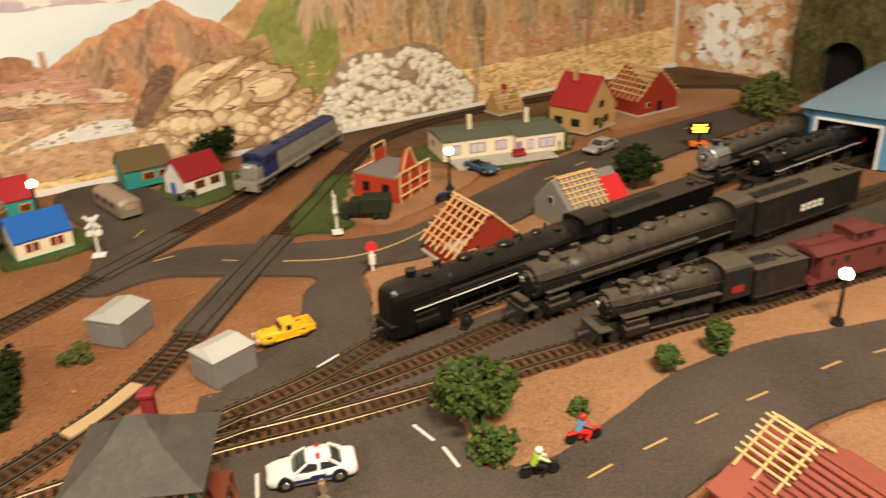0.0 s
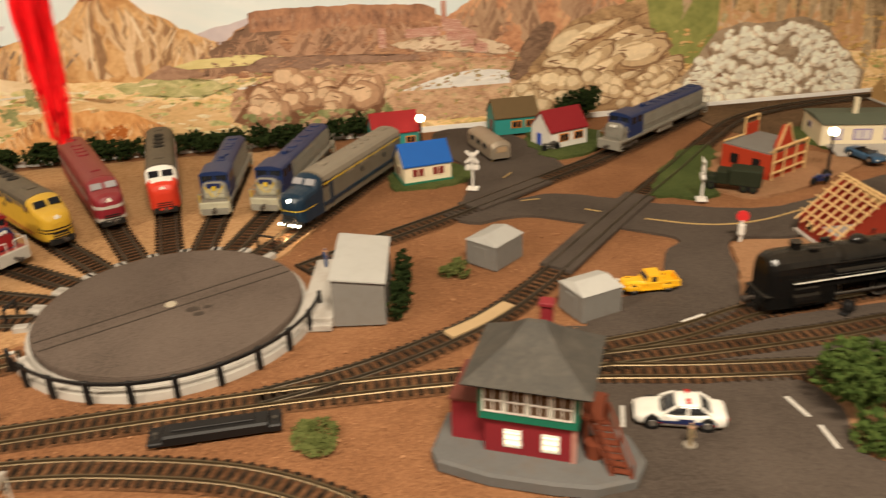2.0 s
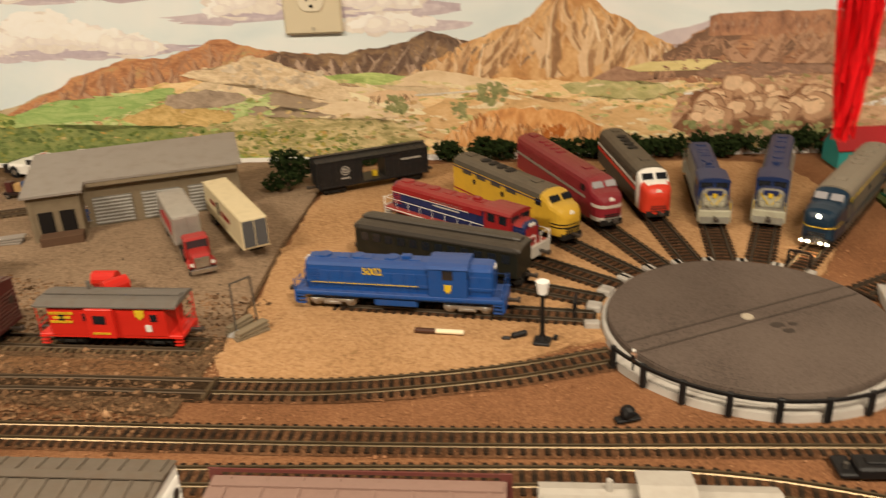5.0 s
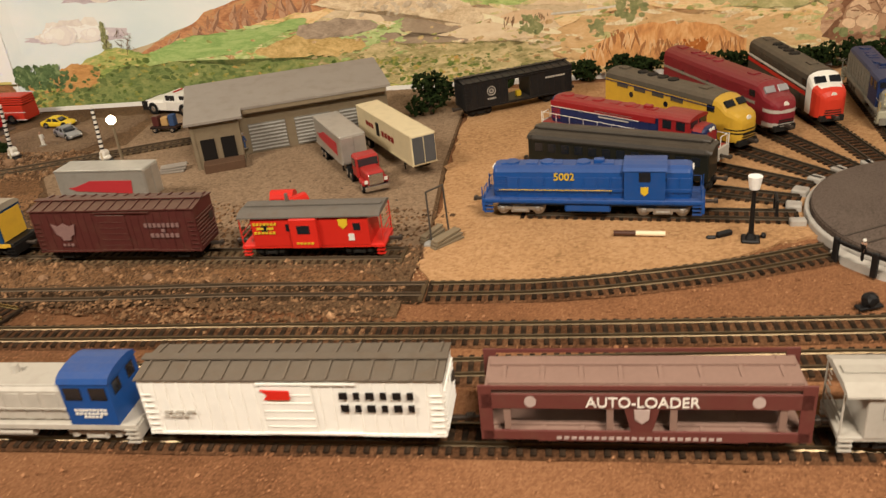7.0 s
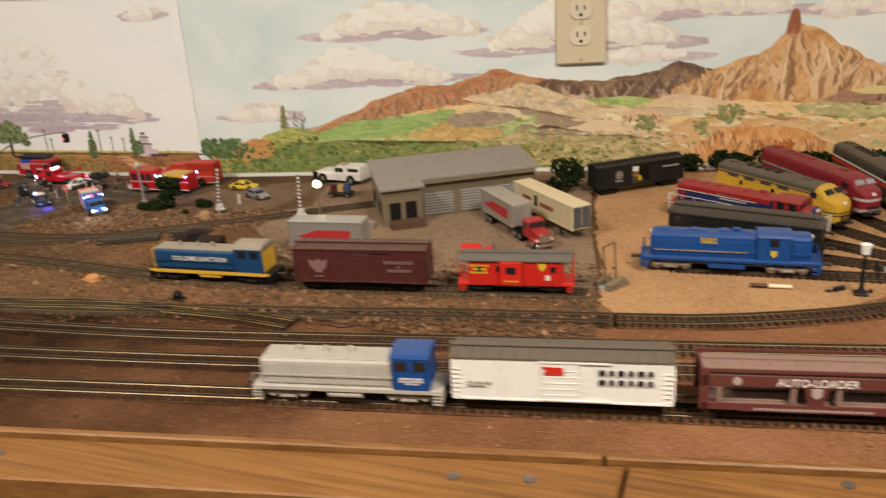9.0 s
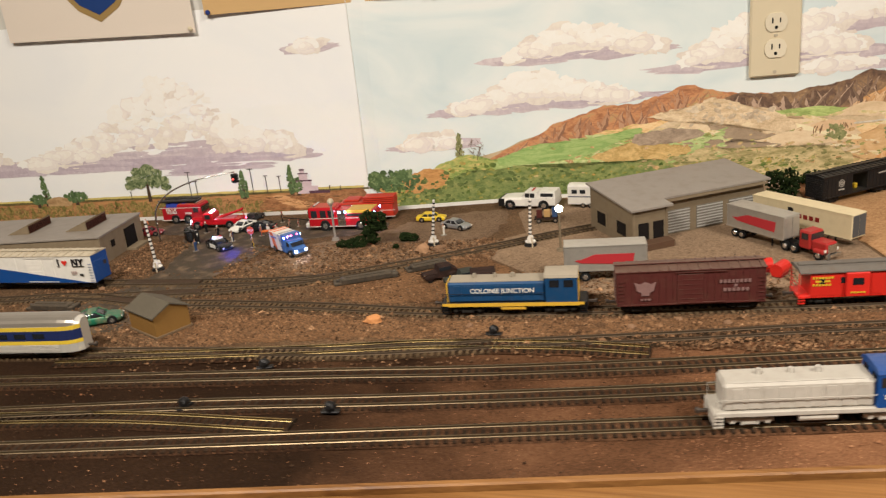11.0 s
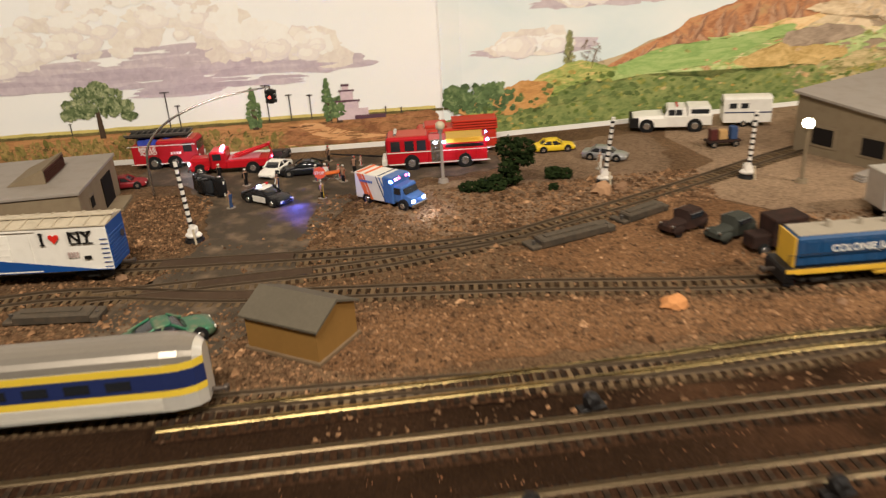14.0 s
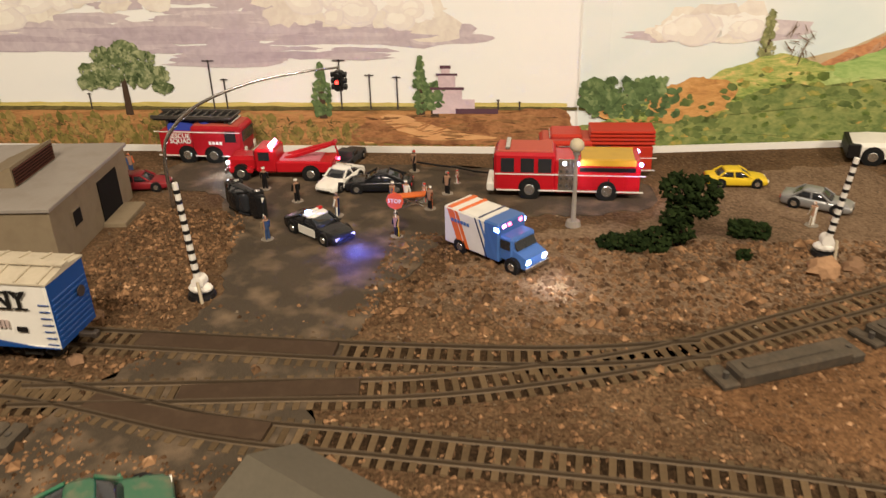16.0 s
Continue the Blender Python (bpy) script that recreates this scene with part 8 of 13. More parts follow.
ss, x1 = switcher(front(-0.596), 0.168, LGREY, BLUE, LGREY, "light grey switcher with a royal blue cab", bog=LGREY, roof=None, cab_l=0.031)
bars(ss, x1 + 0.005, x1 + 0.026, 0.0270, 0.0016, 9, -0.0168, WPAINT)
bars(ss, x1 + 0.005, x1 + 0.026, 0.0245, 0.0016, 8, -0.0168, WPAINT)
bars(ss, x1 + 0.010, x1 + 0.022, 0.0222, 0.0014, 5, -0.0168, WPAINT)
lv = boxcar(front(-0.4170), 0.177, mat("reefer_white", (0.86, 0.84, 0.79), 0.4, var=0.05, dirt=0.06), mat("reefer_roof_brown", (0.135, 0.110, 0.085), 0.65, var=0.22, dirt=0.3), "white refrigerator boxcar with a brown roof and black lettering bars", H=0.0520, ribs=11, door_w=0.030)
for z in (0.0395, 0.0310):
    for k in range(6):
        panel("lettering_bar", lv, (0.0330 + k * 0.0075, -0.0186, z), (0.0034 if k % 2 else 0.0046, 0.0005, 0.0046), BLACKP)
bm = B()
prism(bm, [(-0.0085, -0.0030), (0.0070, -0.0030), (0.0045, 0.0), (0.0085, 0.0036), (-0.0085, 0.0030)], -0.0003, 0.0003)
part("red_flag", bm, SCARLET, lv, "red pennant", m=pose(-0.006, -0.0190, 0.0400, 0, 0, 90))
bars(lv, -0.076, -0.060, 0.0250, 0.0018, 4, -0.0186, LGREY)
bars(lv, -0.076, -0.055, 0.0280, 0.0014, 3, -0.0186, LGREY)

# auto-loader car: two open decks in a steel frame
AL = mat("auto_carrier_brown", (0.125, 0.036, 0.030), 0.55, var=0.18, dirt=0.15)
ALD = mat("auto_carrier_deck", (0.235, 0.150, 0.120), 0.7, var=0.15)
al = thing("auto_carrier", front(-0.2270) @ Matrix.Diagonal((0.905, 1, 1, 1)), "brown two-deck auto carrier car with white lettering", "freight car", "freight cars")
for z, nm in ((0.0130, "lower_deck"), (0.0405, "upper_deck")):
    bm = B()
    box(bm, (0, 0, z), (0.182, 0.0320, 0.0022))
    for k in range(8):
        box(bm, (-0.080 + k * 0.023, 0, z + 0.0014), (0.0025, 0.029, 0.0008))
    for s in (-1, 1):
        box(bm, (0, s * 0.0085, z + 0.0018), (0.178, 0.0050, 0.0016))
    part(nm, bm, ALD, al)
for s in (-1, 1):
    bm = B()
    y = s * 0.0172
    box(bm, (0, y, 0.0358), (0.186, 0.0012, 0.0095), 0.0002)
    box(bm, (0, y, 0.0445), (0.186, 0.0010, 0.0022))
    box(bm, (0, y, 0.0132), (0.186, 0.0012, 0.0062), 0.0002)
    prism(bm, [(y - 0.0006, 0.0095), (y + 0.0006, 0.0095), (y + 0.0006, 0.0102), (y - 0.0006, 0.0102)], -0.06, 0.06)
    for xx, w in ((-0.0905, 0.008), (0.0905, 0.008)):
        box(bm, (xx, y, 0.0280), (w, 0.0012, 0.0360), 0.0002)
    sd = part("side_frame", bm, AL, al)
    bm = B()
    prism(bm, [(0.0105, 0.0330), (-0.0105, 0.0330), (-0.0060, 0.0160), (0.0060, 0.0160)], -0.0006, 0.0006)
    part("centre_gusset", bm, AL, sd, m=pose(0, y, 0, 0, 0, 90))
    for k in (-1, 1):
        for e in (0, 1):
            panel("deck_post", sd, (k * (0.078 if e else 0.018), y * 0.9, 0.0250), (0.004, 0.0035, 0.016), ALD)
    for x in (-0.064, 0.064):
        bm = B()
        cyl(bm, (x, y, 0.0358), (x, y + s * 0.0008, 0.0358), 0.0036, n=16)
        part("badge", bm, PALE, sd)
    bogie(al, s * 0.066, BLACKT, wb=0.021, r=0.0052)
    coupler(al, s * 0.093, s)
letters("AUTO-LOADER", 0.0092, WPAINT, al, pose(0, -0.0180, 0.0352) @ SIDE, "white lettering")
bm = B()
prism(bm, [(-0.0045, 0.004), (0.0045, 0.004), (0.0040, -0.002), (0, -0.005), (-0.0040, -0.002)], -0.0003, 0.0003)
part("keystone", bm, PALE, al, "pale emblem shape", m=pose(0, -0.0182, 0.0270, 0, 0, 90))
bars(al, -0.050, 0.046, 0.0118, 0.0018, 22, -0.0180, PALE)
wc = caboose(front(-0.0670), 0.128, LGREY, LGREY, "light grey caboose with red and yellow stripes", cupola=0.002, frame=LGREY)
for z, hh, mm in ((0.0258, 0.0030, SCARLET), (0.0212, 0.0040, YPAINT)):
    panel("side_stripe", wc, (0.010, -0.0168, z), (0.088, 0.0006, hh), mm)
bars(wc, -0.015, 0.035, 0.0205, 0.0015, 14, -0.0173, SCARLET)

# maroon caboose behind the small steam engine
caboose(pose(0.931, -0.1105, RT, 0, 0, 0), 0.106, mat("faded_maroon", (0.115, 0.030, 0.028), 0.6, var=0.2, dirt=0.15), MATS["faded_maroon"], "faded maroon caboose with a cupola", cupola=0.010)

# white and blue boxcar by the flat-roofed house
ny = boxcar(pose(-1.603, -0.0915, RT, 0, 0, 0.8), 0.198, WPAINT, mat("tan_roof_paint", (0.46, 0.40, 0.30), 0.7, var=0.15, dirt=0.2), "white and blue boxcar with a red heart on its side", ends=BLUE, H=0.0545, ribs=1)
bm = B()
prism(bm, [(-0.0985, 0.0115), (0.0985, 0.0115), (0.0985, 0.0385), (-0.0850, 0.0122), (-0.0985, 0.0119)], -0.0003, 0.0003)
part("blue_wedge", bm, BLUE, ny, "slanting blue paint band", m=pose(0, -0.0183, 0, 0, 0, 90))
bm = B()
prism(bm, [(0, -0.0042), (0.0045, 0.0010), (0.0042, 0.0032), (0.0022, 0.0040), (0, 0.0024), (-0.0022, 0.0040), (-0.0042, 0.0032), (-0.0045, 0.0010)], -0.0003, 0.0003)
part("heart", bm, SCARLET, ny, "red heart shape", m=pose(0.0535, -0.0186, 0.0415, 0, 0, 90))
letters("I", 0.0150, BLACKP, ny, pose(0.0430, -0.0186, 0.0415) @ SIDE, "black lettering", bold=2)
letters("NY", 0.0150, BLACKP, ny, pose(0.0755, -0.0186, 0.0415) @ SIDE, "black lettering", bold=2)
bars(ny, 0.062, 0.072, 0.0265, 0.0050, 4, -0.0186, PALE)
for x in (0.0430, 0.0692, 0.0738, 0.0790, 0.0838):
    for z in (0.0366, 0.0466):
        panel("letter_serif", ny, (x, -0.0187, z), (0.0042, 0.0005, 0.0010), BLACKP)
panel("stencil", ny, (0.079, -0.0186, 0.0235), (0.0060, 0.0005, 0.0030), BLACKP)

# stainless passenger car with blue and yellow stripes
LEMON = mat("lemon_band", (0.60, 0.43, 0.035), 0.4, var=0.1)
STN = mat("brushed_stainless", (0.66, 0.63, 0.57), 0.3, 0.45, var=0.1, scale=30)
pc = thing("passenger_car", pose(-1.500, -0.3205 - 0.012 + 0.020, RT, 0, 0, 5.0), "stainless round-end passenger car with yellow and blue stripes", "coach")
bm = B()
pf = arch(0.0345, 0.0080, 0.0400, 0.0500, 9)
loft(bm, [[(x, y * k, z if z < 0.01 else 0.0080 + (z - 0.0080) * kz) for y, z in pf] for x, k, kz in ((-0.150, 1, 1), (0.112, 1, 1), (0.122, 0.93, 0.98), (0.130, 0.76, 0.94), (0.135, 0.45, 0.88))])
pb = part("body", bm, STN, pc, smooth=False)
for z, hh, mm, k in ((0.0378, 0.0048, LEMON, 1.008), (0.0290, 0.0122, NAVY, 1.006), (0.0205, 0.0046, LEMON, 1.008)):
    bm = B()
    for (x0, k0), (x1_, k1) in zip(((-0.149, 1), (0.112, 1), (0.122, 0.93), (0.130, 0.76)), ((0.112, 1), (0.122, 0.93), (0.130, 0.76), (0.1352, 0.45))):
        for s in (-1, 1):
            y0, y1 = s * 0.01725 * k0 * k, s * 0.01725 * k1 * k
            v = [bm.verts.new(p) for p in ((x0, y0, z - hh / 2), (x1_, y1, z - hh / 2), (x1_, y1, z + hh / 2), (x0, y0, z + hh / 2))]
            bm.faces.new(v)
            w2 = [bm.verts.new(p) for p in ((x0, y0 * 0.97, z - hh / 2), (x1_, y1 * 0.97, z - hh / 2), (x1_, y1 * 0.97, z + hh / 2), (x0, y0 * 0.97, z + hh / 2))]
            for i in range(4):
                j = (i + 1) % 4
                bm.faces.new((v[i], v[j], w2[j], w2[i]))
    part("side_stripe", bm, mm, pb)
for k in range(5):
    for s in (-1, 1):
        panel("flute", pb, (-0.020, s * 0.01735, 0.0102 + k * 0.0017), (0.258, 0.0008, 0.0008), STN)
bm = B()
loft(bm, [[(x, y * k * 1.004, 0.0080 + (z + 0.0004 - 0.0080) * kz) for y, z in arch(0.0345, 0.0404, 0.0406, 0.0500, 9)] for x, k, kz in ((-0.1505, 1, 1), (0.112, 1, 1), (0.122, 0.93, 0.98), (0.130, 0.76, 0.94))])
part("roof", bm, mat("dull_steel_roof", (0.30, 0.27, 0.23), 0.35, 0.6, var=0.15, scale=30), pb)
for s in (-1, 1):
    for k in range(10):
        panel("window", pb, (-0.135 + k * 0.0245, s * 0.01745, 0.0290), (0.0150, 0.0006, 0.0062), GLASS)
    bogie(pc, s * 0.09, BLACKT, wb=0.030)
coupler(pc, 0.134, 1)
# blue engine with a yellow nose and a lit headlight in front of it
hood_diesel(pose(-1.545, -0.468, RT, 0, 0, 8), 0.19, NAVY, NAVY, NAVY, NAVY, "navy road switcher with a yellow nose and lit headlight", trim=YPAINT, end_col=YELB, short=0.16, lit=True, shield=True)


# ---- steam engines ----
SBLACK = mat("engine_black", (0.005, 0.0048, 0.0046), 0.24, var=0.25, bump=0.1, dust=0.12)
SWEATH = mat("weathered_black", (0.012, 0.0105, 0.009), 0.42, var=0.5, scale=90, dirt=0.45, dirt_col=(0.042, 0.033, 0.024), dust=0.5)
SGREY = mat("smokebox_graphite", (0.34, 0.34, 0.34), 0.35, 0.7, var=0.2)
COAL = mat("coal_load", (0.010, 0.010, 0.010), 0.5, bump=1.0, bscale=350)
RIM = mat("wheel_rim_steel", (0.50, 0.48, 0.44), 0.3, 0.9)


def steam_engine(m, L, r, paint, label, drivers=4, dr=0.0092, front=None, stripe=None, cab_red=False, smooth_lagging=False, deck=False):
    t = thing("steam_locomotive", m, label, "locomotive", "steam engines")
    h = L / 2
    zc = 0.0170 + 1.12 * r
    circ = lambda x, rr, dz=0.0, n=18: [(x, rr * math.cos(2 * math.pi * i / n), zc + dz + rr * math.sin(2 * math.pi * i / n)) for i in range(n)]
    x_f, x_c = h - 0.014, -h + 0.032
    if smooth_lagging:
        bm = B()
        sec = [(-0.0168, 0.0045), (0.0168, 0.0045), (0.0168, zc)] + [(0.0168 * math.cos(math.pi * i / 10), zc + r * math.sin(math.pi * i / 10)) for i in range(1, 10)] + [(-0.0168, zc)]
        loft(bm, [[(x, y * k, z if z < 0.02 else 0.0045 + (z - 0.0045) * kz) for y, z in sec] for x, k, kz in ((x_f - 0.050, 0.99, 0.99), (x_f - 0.006, 0.99, 1.0), (x_f + 0.004, 0.94, 0.985), (x_f + 0.0085, 0.80, 0.95), (x_f + 0.0105, 0.62, 0.90))])
        part("nose_shroud", bm, paint, t)
        for s in (-1, 1):
            panel("side_skirt", t, ((x_f + x_c) / 2 - 0.02, s * 0.0166, 0.0262), (x_f - x_c - 0.02, 0.0012, 0.0120), paint, 0.0004)
    bm = B()
    loft(bm, [circ(x_f - 0.030, r * 0.94), circ(x_f - 0.060, r * 0.94), circ(-h + 0.070, r * 1.06), circ(x_c, r * 1.08)])
    bo = part("boiler", bm, paint, t, smooth=True)
    bm = B()
    loft(bm, [circ(x_f - 0.0005, r * 0.90), circ(x_f - 0.002, r * 0.97), circ(x_f - 0.030, r * 0.97)])
    part("smokebox", bm, front or paint, t)
    bm = B()
    cyl(bm, (x_f - 0.001, 0, zc), (x_f + 0.0016, 0, zc), r * 0.62, r * 0.55, 16)
    for k in range(8):
        a = k * math.pi / 4
        cyl(bm, (x_f - 0.0005, r * 0.78 * math.cos(a), zc + r * 0.78 * math.sin(a)), (x_f + 0.0010, r * 0.78 * math.cos(a), zc + r * 0.78 * math.sin(a)), 0.0008, n=5)
    part("smokebox_door", bm, front or paint, t)
    bm = B()
    cyl(bm, (x_f + 0.0005, 0, zc + r * 0.25), (x_f + 0.0060, 0, zc + r * 0.35), 0.0032, n=12)
    box(bm, (x_f + 0.002, 0, zc + r * 0.25 - 0.004), (0.004, 0.004, 0.003))
    hl = part("headlight", bm, paint, t)
    bm = B()
    cyl(bm, (x_f + 0.0060, 0, zc + r * 0.25), (x_f + 0.0064, 0, zc + r * 0.25), 0.0026, n=12)
    part("headlight_lens", bm, LENS, hl)
    bm = B()
    cyl(bm, (x_f - 0.018, 0, zc + r * 0.8), (x_f - 0.018, 0, zc + r + 0.0055), 0.0045, 0.0052, 12)
    part("chimney", bm, paint, t)
    for k, (q, rr) in enumerate(((0.36, 0.0065), (0.58, 0.0075), (0.76, 0.0050))):
        bm = B()
        xx = x_f - q * (x_f - x_c)
        ball(bm, (xx, 0, zc + r * 0.92), (rr * 1.35, rr, 0.0060), 2)
        part("dome", bm, paint, bo, smooth=True)
    for k in range(9):
        bm = B()
        xx = x_f - 0.034 - k * (x_f - x_c - 0.045) / 8
        loft(bm, [circ(xx, r * 1.085), circ(xx - 0.0010, r * 1.085)], cap=False)
        part("boiler_band", bm, paint, bo)
    for k, q in enumerate((0.14, 0.24, 0.47, 0.68, 0.86)):
        xx, sd = x_f - q * (x_f - x_c), (-1) ** k
        bm = B()
        box(bm, (xx, sd * r * 0.45, zc + r * 0.98), (0.007 + 0.002 * (k % 2), 0.0045, 0.0035), 0.0006)
        cyl(bm, (xx, sd * r * 0.45, zc + r * 0.98), (xx - 0.012, sd * r * 1.06, zc + r * 0.1), 0.0006, n=5)
        cyl(bm, (xx + 0.005, -sd * r * 0.3, zc + r), (xx + 0.005, -sd * r * 0.3, zc + r * 1.28), 0.0009, 0.0013, 6)
        part("boiler_fitting", bm, paint, bo)
    # piping, running boards, rods
    for s in (-1, 1):
        bm = B()
        box(bm, ((x_f + x_c) / 2 - 0.002, s * 0.0158, zc - r * 0.42), (x_f - x_c - 0.012, 0.0075, 0.0010))
        rb = part("running_board", bm, paint, t)
        if stripe:
            panel("running_board_stripe", rb, ((x_f + x_c) / 2 - 0.002, s * 0.0198, zc - r * 0.42), (x_f - x_c - 0.012, 0.0006, 0.0008), stripe)
        handrail(t, [(x_f - 0.004, s * r * 1.02, zc + r * 0.35), (x_c, s * r * 1.16, zc + r * 0.35)], 0.0004, paint)
        bm = B()
        cyl(bm, (x_f - 0.010, s * 0.0140, 0.0120), (x_f - 0.034, s * 0.0140, 0.0120), 0.0062, n=12)
        box(bm, (x_f - 0.022, s * 0.0140, 0.0195), (0.022, 0.0085, 0.0060), 0.0010)
        part("cylinder_block", bm, paint, t)
        x_w0, x_w1 = x_f - 0.050, x_c + 0.012
        for k in range(drivers):
            xx = x_w0 + (x_w1 - x_w0) * k / max(1, drivers - 1)
            bm = B()
            cyl(bm, (xx, s * 0.0072, dr), (xx, s * 0.0098, dr), dr, n=22)
            cyl(bm, (xx, s * 0.0098, dr), (xx, s * 0.0108, dr), dr * 0.34, n=10)
            for q in range(10):
                a = q * math.pi / 5
                box(bm, (xx + dr * 0.55 * math.cos(a), s * 0.0099, dr + dr * 0.55 * math.sin(a)), (0.0009, 0.0006, 0.0009))
            wh = part("driving_wheel", bm, BLACKT, t)
            bm = B()
            rg = lambda rad, y: [(xx + rad * math.cos(2 * math.pi * i / 22), y, dr + rad * math.sin(2 * math.pi * i / 22)) for i in range(22)]
            loft(bm, [rg(dr * 0.90, s * 0.0100), rg(dr * 1.0, s * 0.0100), rg(dr * 1.0, s * 0.0096)], cap=False)
            part("rim", bm, RIM if stripe else BLACKT, wh)
        bm = B()
        box(bm, ((x_w0 + x_w1) / 2, s * 0.0114, dr - 0.003), (x_w0 - x_w1 + 0.004, 0.0012, 0.0024), 0.0004)
        box(bm, ((x_f - 0.030 + x_w1) / 2 + 0.012, s * 0.0130, dr - 0.001), ((x_f - x_w1) * 0.55, 0.0012, 0.0020), 0.0004)
        part("side_rod", bm, STEEL, t)
        cyl_x = x_f - 0.016
        bm = B()
        for xx in (x_f - 0.006, x_f - 0.024):
            cyl(bm, (xx, s * 0.0070, 0.0052), (xx, s * 0.0094, 0.0052), 0.0052, n=14)
        part("pilot_wheel", bm, BLACKT, t)
        bm = B()
        cyl(bm, (x_c + 0.016, s * 0.0075, 0.0055), (x_c + 0.016, s * 0.0098, 0.0055), 0.0055, n=14)
        part("trailing_wheel", bm, BLACKT, t)
        bm = B()
        cyl(bm, (x_f - 0.045, s * (r + 0.002), zc - 0.002), (x_c + 0.055, s * (r + 0.002), zc - 0.002), 0.0028, n=10)
        part("air_tank", bm, paint, bo)
    bm = B()
    box(bm, ((x_f + x_c) / 2, 0, 0.0135), (x_f - x_c + 0.01, 0.0135, 0.0070))
    part("frame", bm, BLACKT, t)
    bm = B()
    box(bm, (x_f + 0.006, 0, 0.0155), (0.014, 0.0300, 0.0020), 0.0004)
    if deck:
        box(bm, (x_f + 0.008, 0, 0.0200), (0.008, 0.0200, 0.0080), 0.001)
    part("front_deck", bm, paint, t)
    bm = B()
    prism(bm, [(-0.0140, 0.0030), (0.0140, 0.0030), (0.0140, 0.0150), (-0.0140, 0.0150)], h - 0.004, h - 0.002)
    pt = part("pilot", bm, paint, t)
    for k in range(7):
        bm = B()
        cyl(bm, (h - 0.002, -0.012 + k * 0.004, 0.0145), (h + 0.005, (-0.012 + k * 0.004) * 0.8, 0.0026), 0.0007, n=5)
        part("pilot_bar", bm, paint, pt)
    coupler(t, h, 1)
    bm = B()
    prism(bm, arch(0.0330, 0.0170, zc + r * 0.95, zc + r * 1.30, 7), -h + 0.002, x_c + 0.001)
    cb = part("cab", bm, paint, t)
    for s in (-1, 1):
        panel("cab_window", cb, (-h + 0.017, s * 0.0166, zc + r * 0.45), (0.013, 0.0006, 0.0080), GLASS)
        if cab_red:
            panel("cab_panel", cb, (-h + 0.017, s * 0.0167, zc - r * 0.45), (0.012, 0.0006, 0.0065), REDP)
    return t


def tender(m, L, paint, label, H=0.0410, bar=None, rounded=False):
    t = thing("tender", m, label, "tender", "steam engines")
    h = L / 2
    bm = B()
    if rounded:
        prism(bm, arch(0.0320, 0.0110, H - 0.010, H, 8), -h, h * 0.45)
        box(bm, (h * 0.72, 0, 0.0245), (h * 0.55, 0.0320, 0.0270), 0.0006)
    else:
        box(bm, (0, 0, (0.0110 + H) / 2), (L, 0.0330, H - 0.0110), 0.0008)
    bd = part("tank", bm, paint, t)
    bm = B()
    x0, x1 = (-0.02 * L, h - 0.006) if not rounded else (h * 0.48, h - 0.004)
    loft(bm, [[(x + 0.0012 * noise.noise((x * 300, i * 3.1, 2)), y, H - 0.0015 + (0.0038 if abs(y) < 0.008 else 0.0005) + 0.0014 * noise.noise((x * 260, y * 260, 4))) for i, y in enumerate((-0.0130, -0.009, -0.004, 0.0, 0.004, 0.009, 0.0130))] + [(x, 0.0130, H - 0.004), (x, -0.0130, H - 0.004)] for x in [x0 + (x1 - x0) * k / 14 for k in range(15)]])
    part("coal", bm, COAL, t)
    bm = B()
    for s in (-1, 1):
        box(bm, (0, s * 0.0166, H - 0.0006), (L, 0.0008, 0.0014))
        box(bm, (0, s * 0.0166, 0.0125), (L, 0.0010, 0.0020))
    part("rim_bead", bm, paint, bd)
    bm = B()
    cyl(bm, (-h + 0.022, 0, H - 0.001), (-h + 0.022, 0, H + 0.0022), 0.0042, n=12)
    box(bm, (-h + 0.010, 0, H + 0.0005), (0.010, 0.018, 0.0018), 0.0004)
    part("water_hatch", bm, paint, bd)
    for s in (-1, 1):
        bogie(t, s * (h - 0.026), BLACKT, wb=0.026, axles=3 if L > 0.13 else 2)
        coupler(t, s * h, s)
        if bar:
            for z in (0.0300, 0.0255):
                bars(t, -0.020, 0.018, z, 0.0032, 4, s * 0.0171, bar, "white lettering bars")
    return t


def along(p, q, a, z=RT):
    """A pose a metres behind p on the way from p to q, nose towards p."""
    d = Vector((q[0] - p[0], q[1] - p[1], 0)).normalized()
    c = Vector((*p, 0)) + d * a
    return pose(c.x, c.y, z, 0, 0, math.degrees(math.atan2(-d.y, -d.x)))


P1, Q1 = (0.497, -0.026), (0.906, 0.066)
steam_engine(along(P1, Q1, 0.130), 0.258, 0.0162, SBLACK, "glossy black steam engine with a white running-board line", stripe=WPAINT, dr=0.0105, smooth_lagging=True)
tender(along(P1, Q1, 0.345), 0.158, SBLACK, "black tender heaped with coal", 0.0480)
P2, Q2 = (0.612, -0.050), (1.100, 0.024)
steam_engine(along(P2, Q2, 0.148), 0.292, 0.0170, SWEATH, "large weathered grey-black articulated steam engine", drivers=6, dr=0.0085, deck=True, stripe=None)
tender(along(P2, Q2, 0.385), 0.172, SWEATH, "long weathered tender with white lettering bars", 0.0500, bar=WPAINT)
P3, Q3 = (0.652, -0.1085), (1.0, -0.110)
steam_engine(along(P3, Q3, 0.080), 0.158, 0.0135, SWEATH, "small black steam engine with red cab panels", drivers=4, dr=0.0075, cab_red=True)
tender(along(P3, Q3, 0.191), 0.060, SWEATH, "sloped black tender behind a small engine", 0.0400)
P4, Q4 = (0.970, 0.147), (1.274, 0.225)
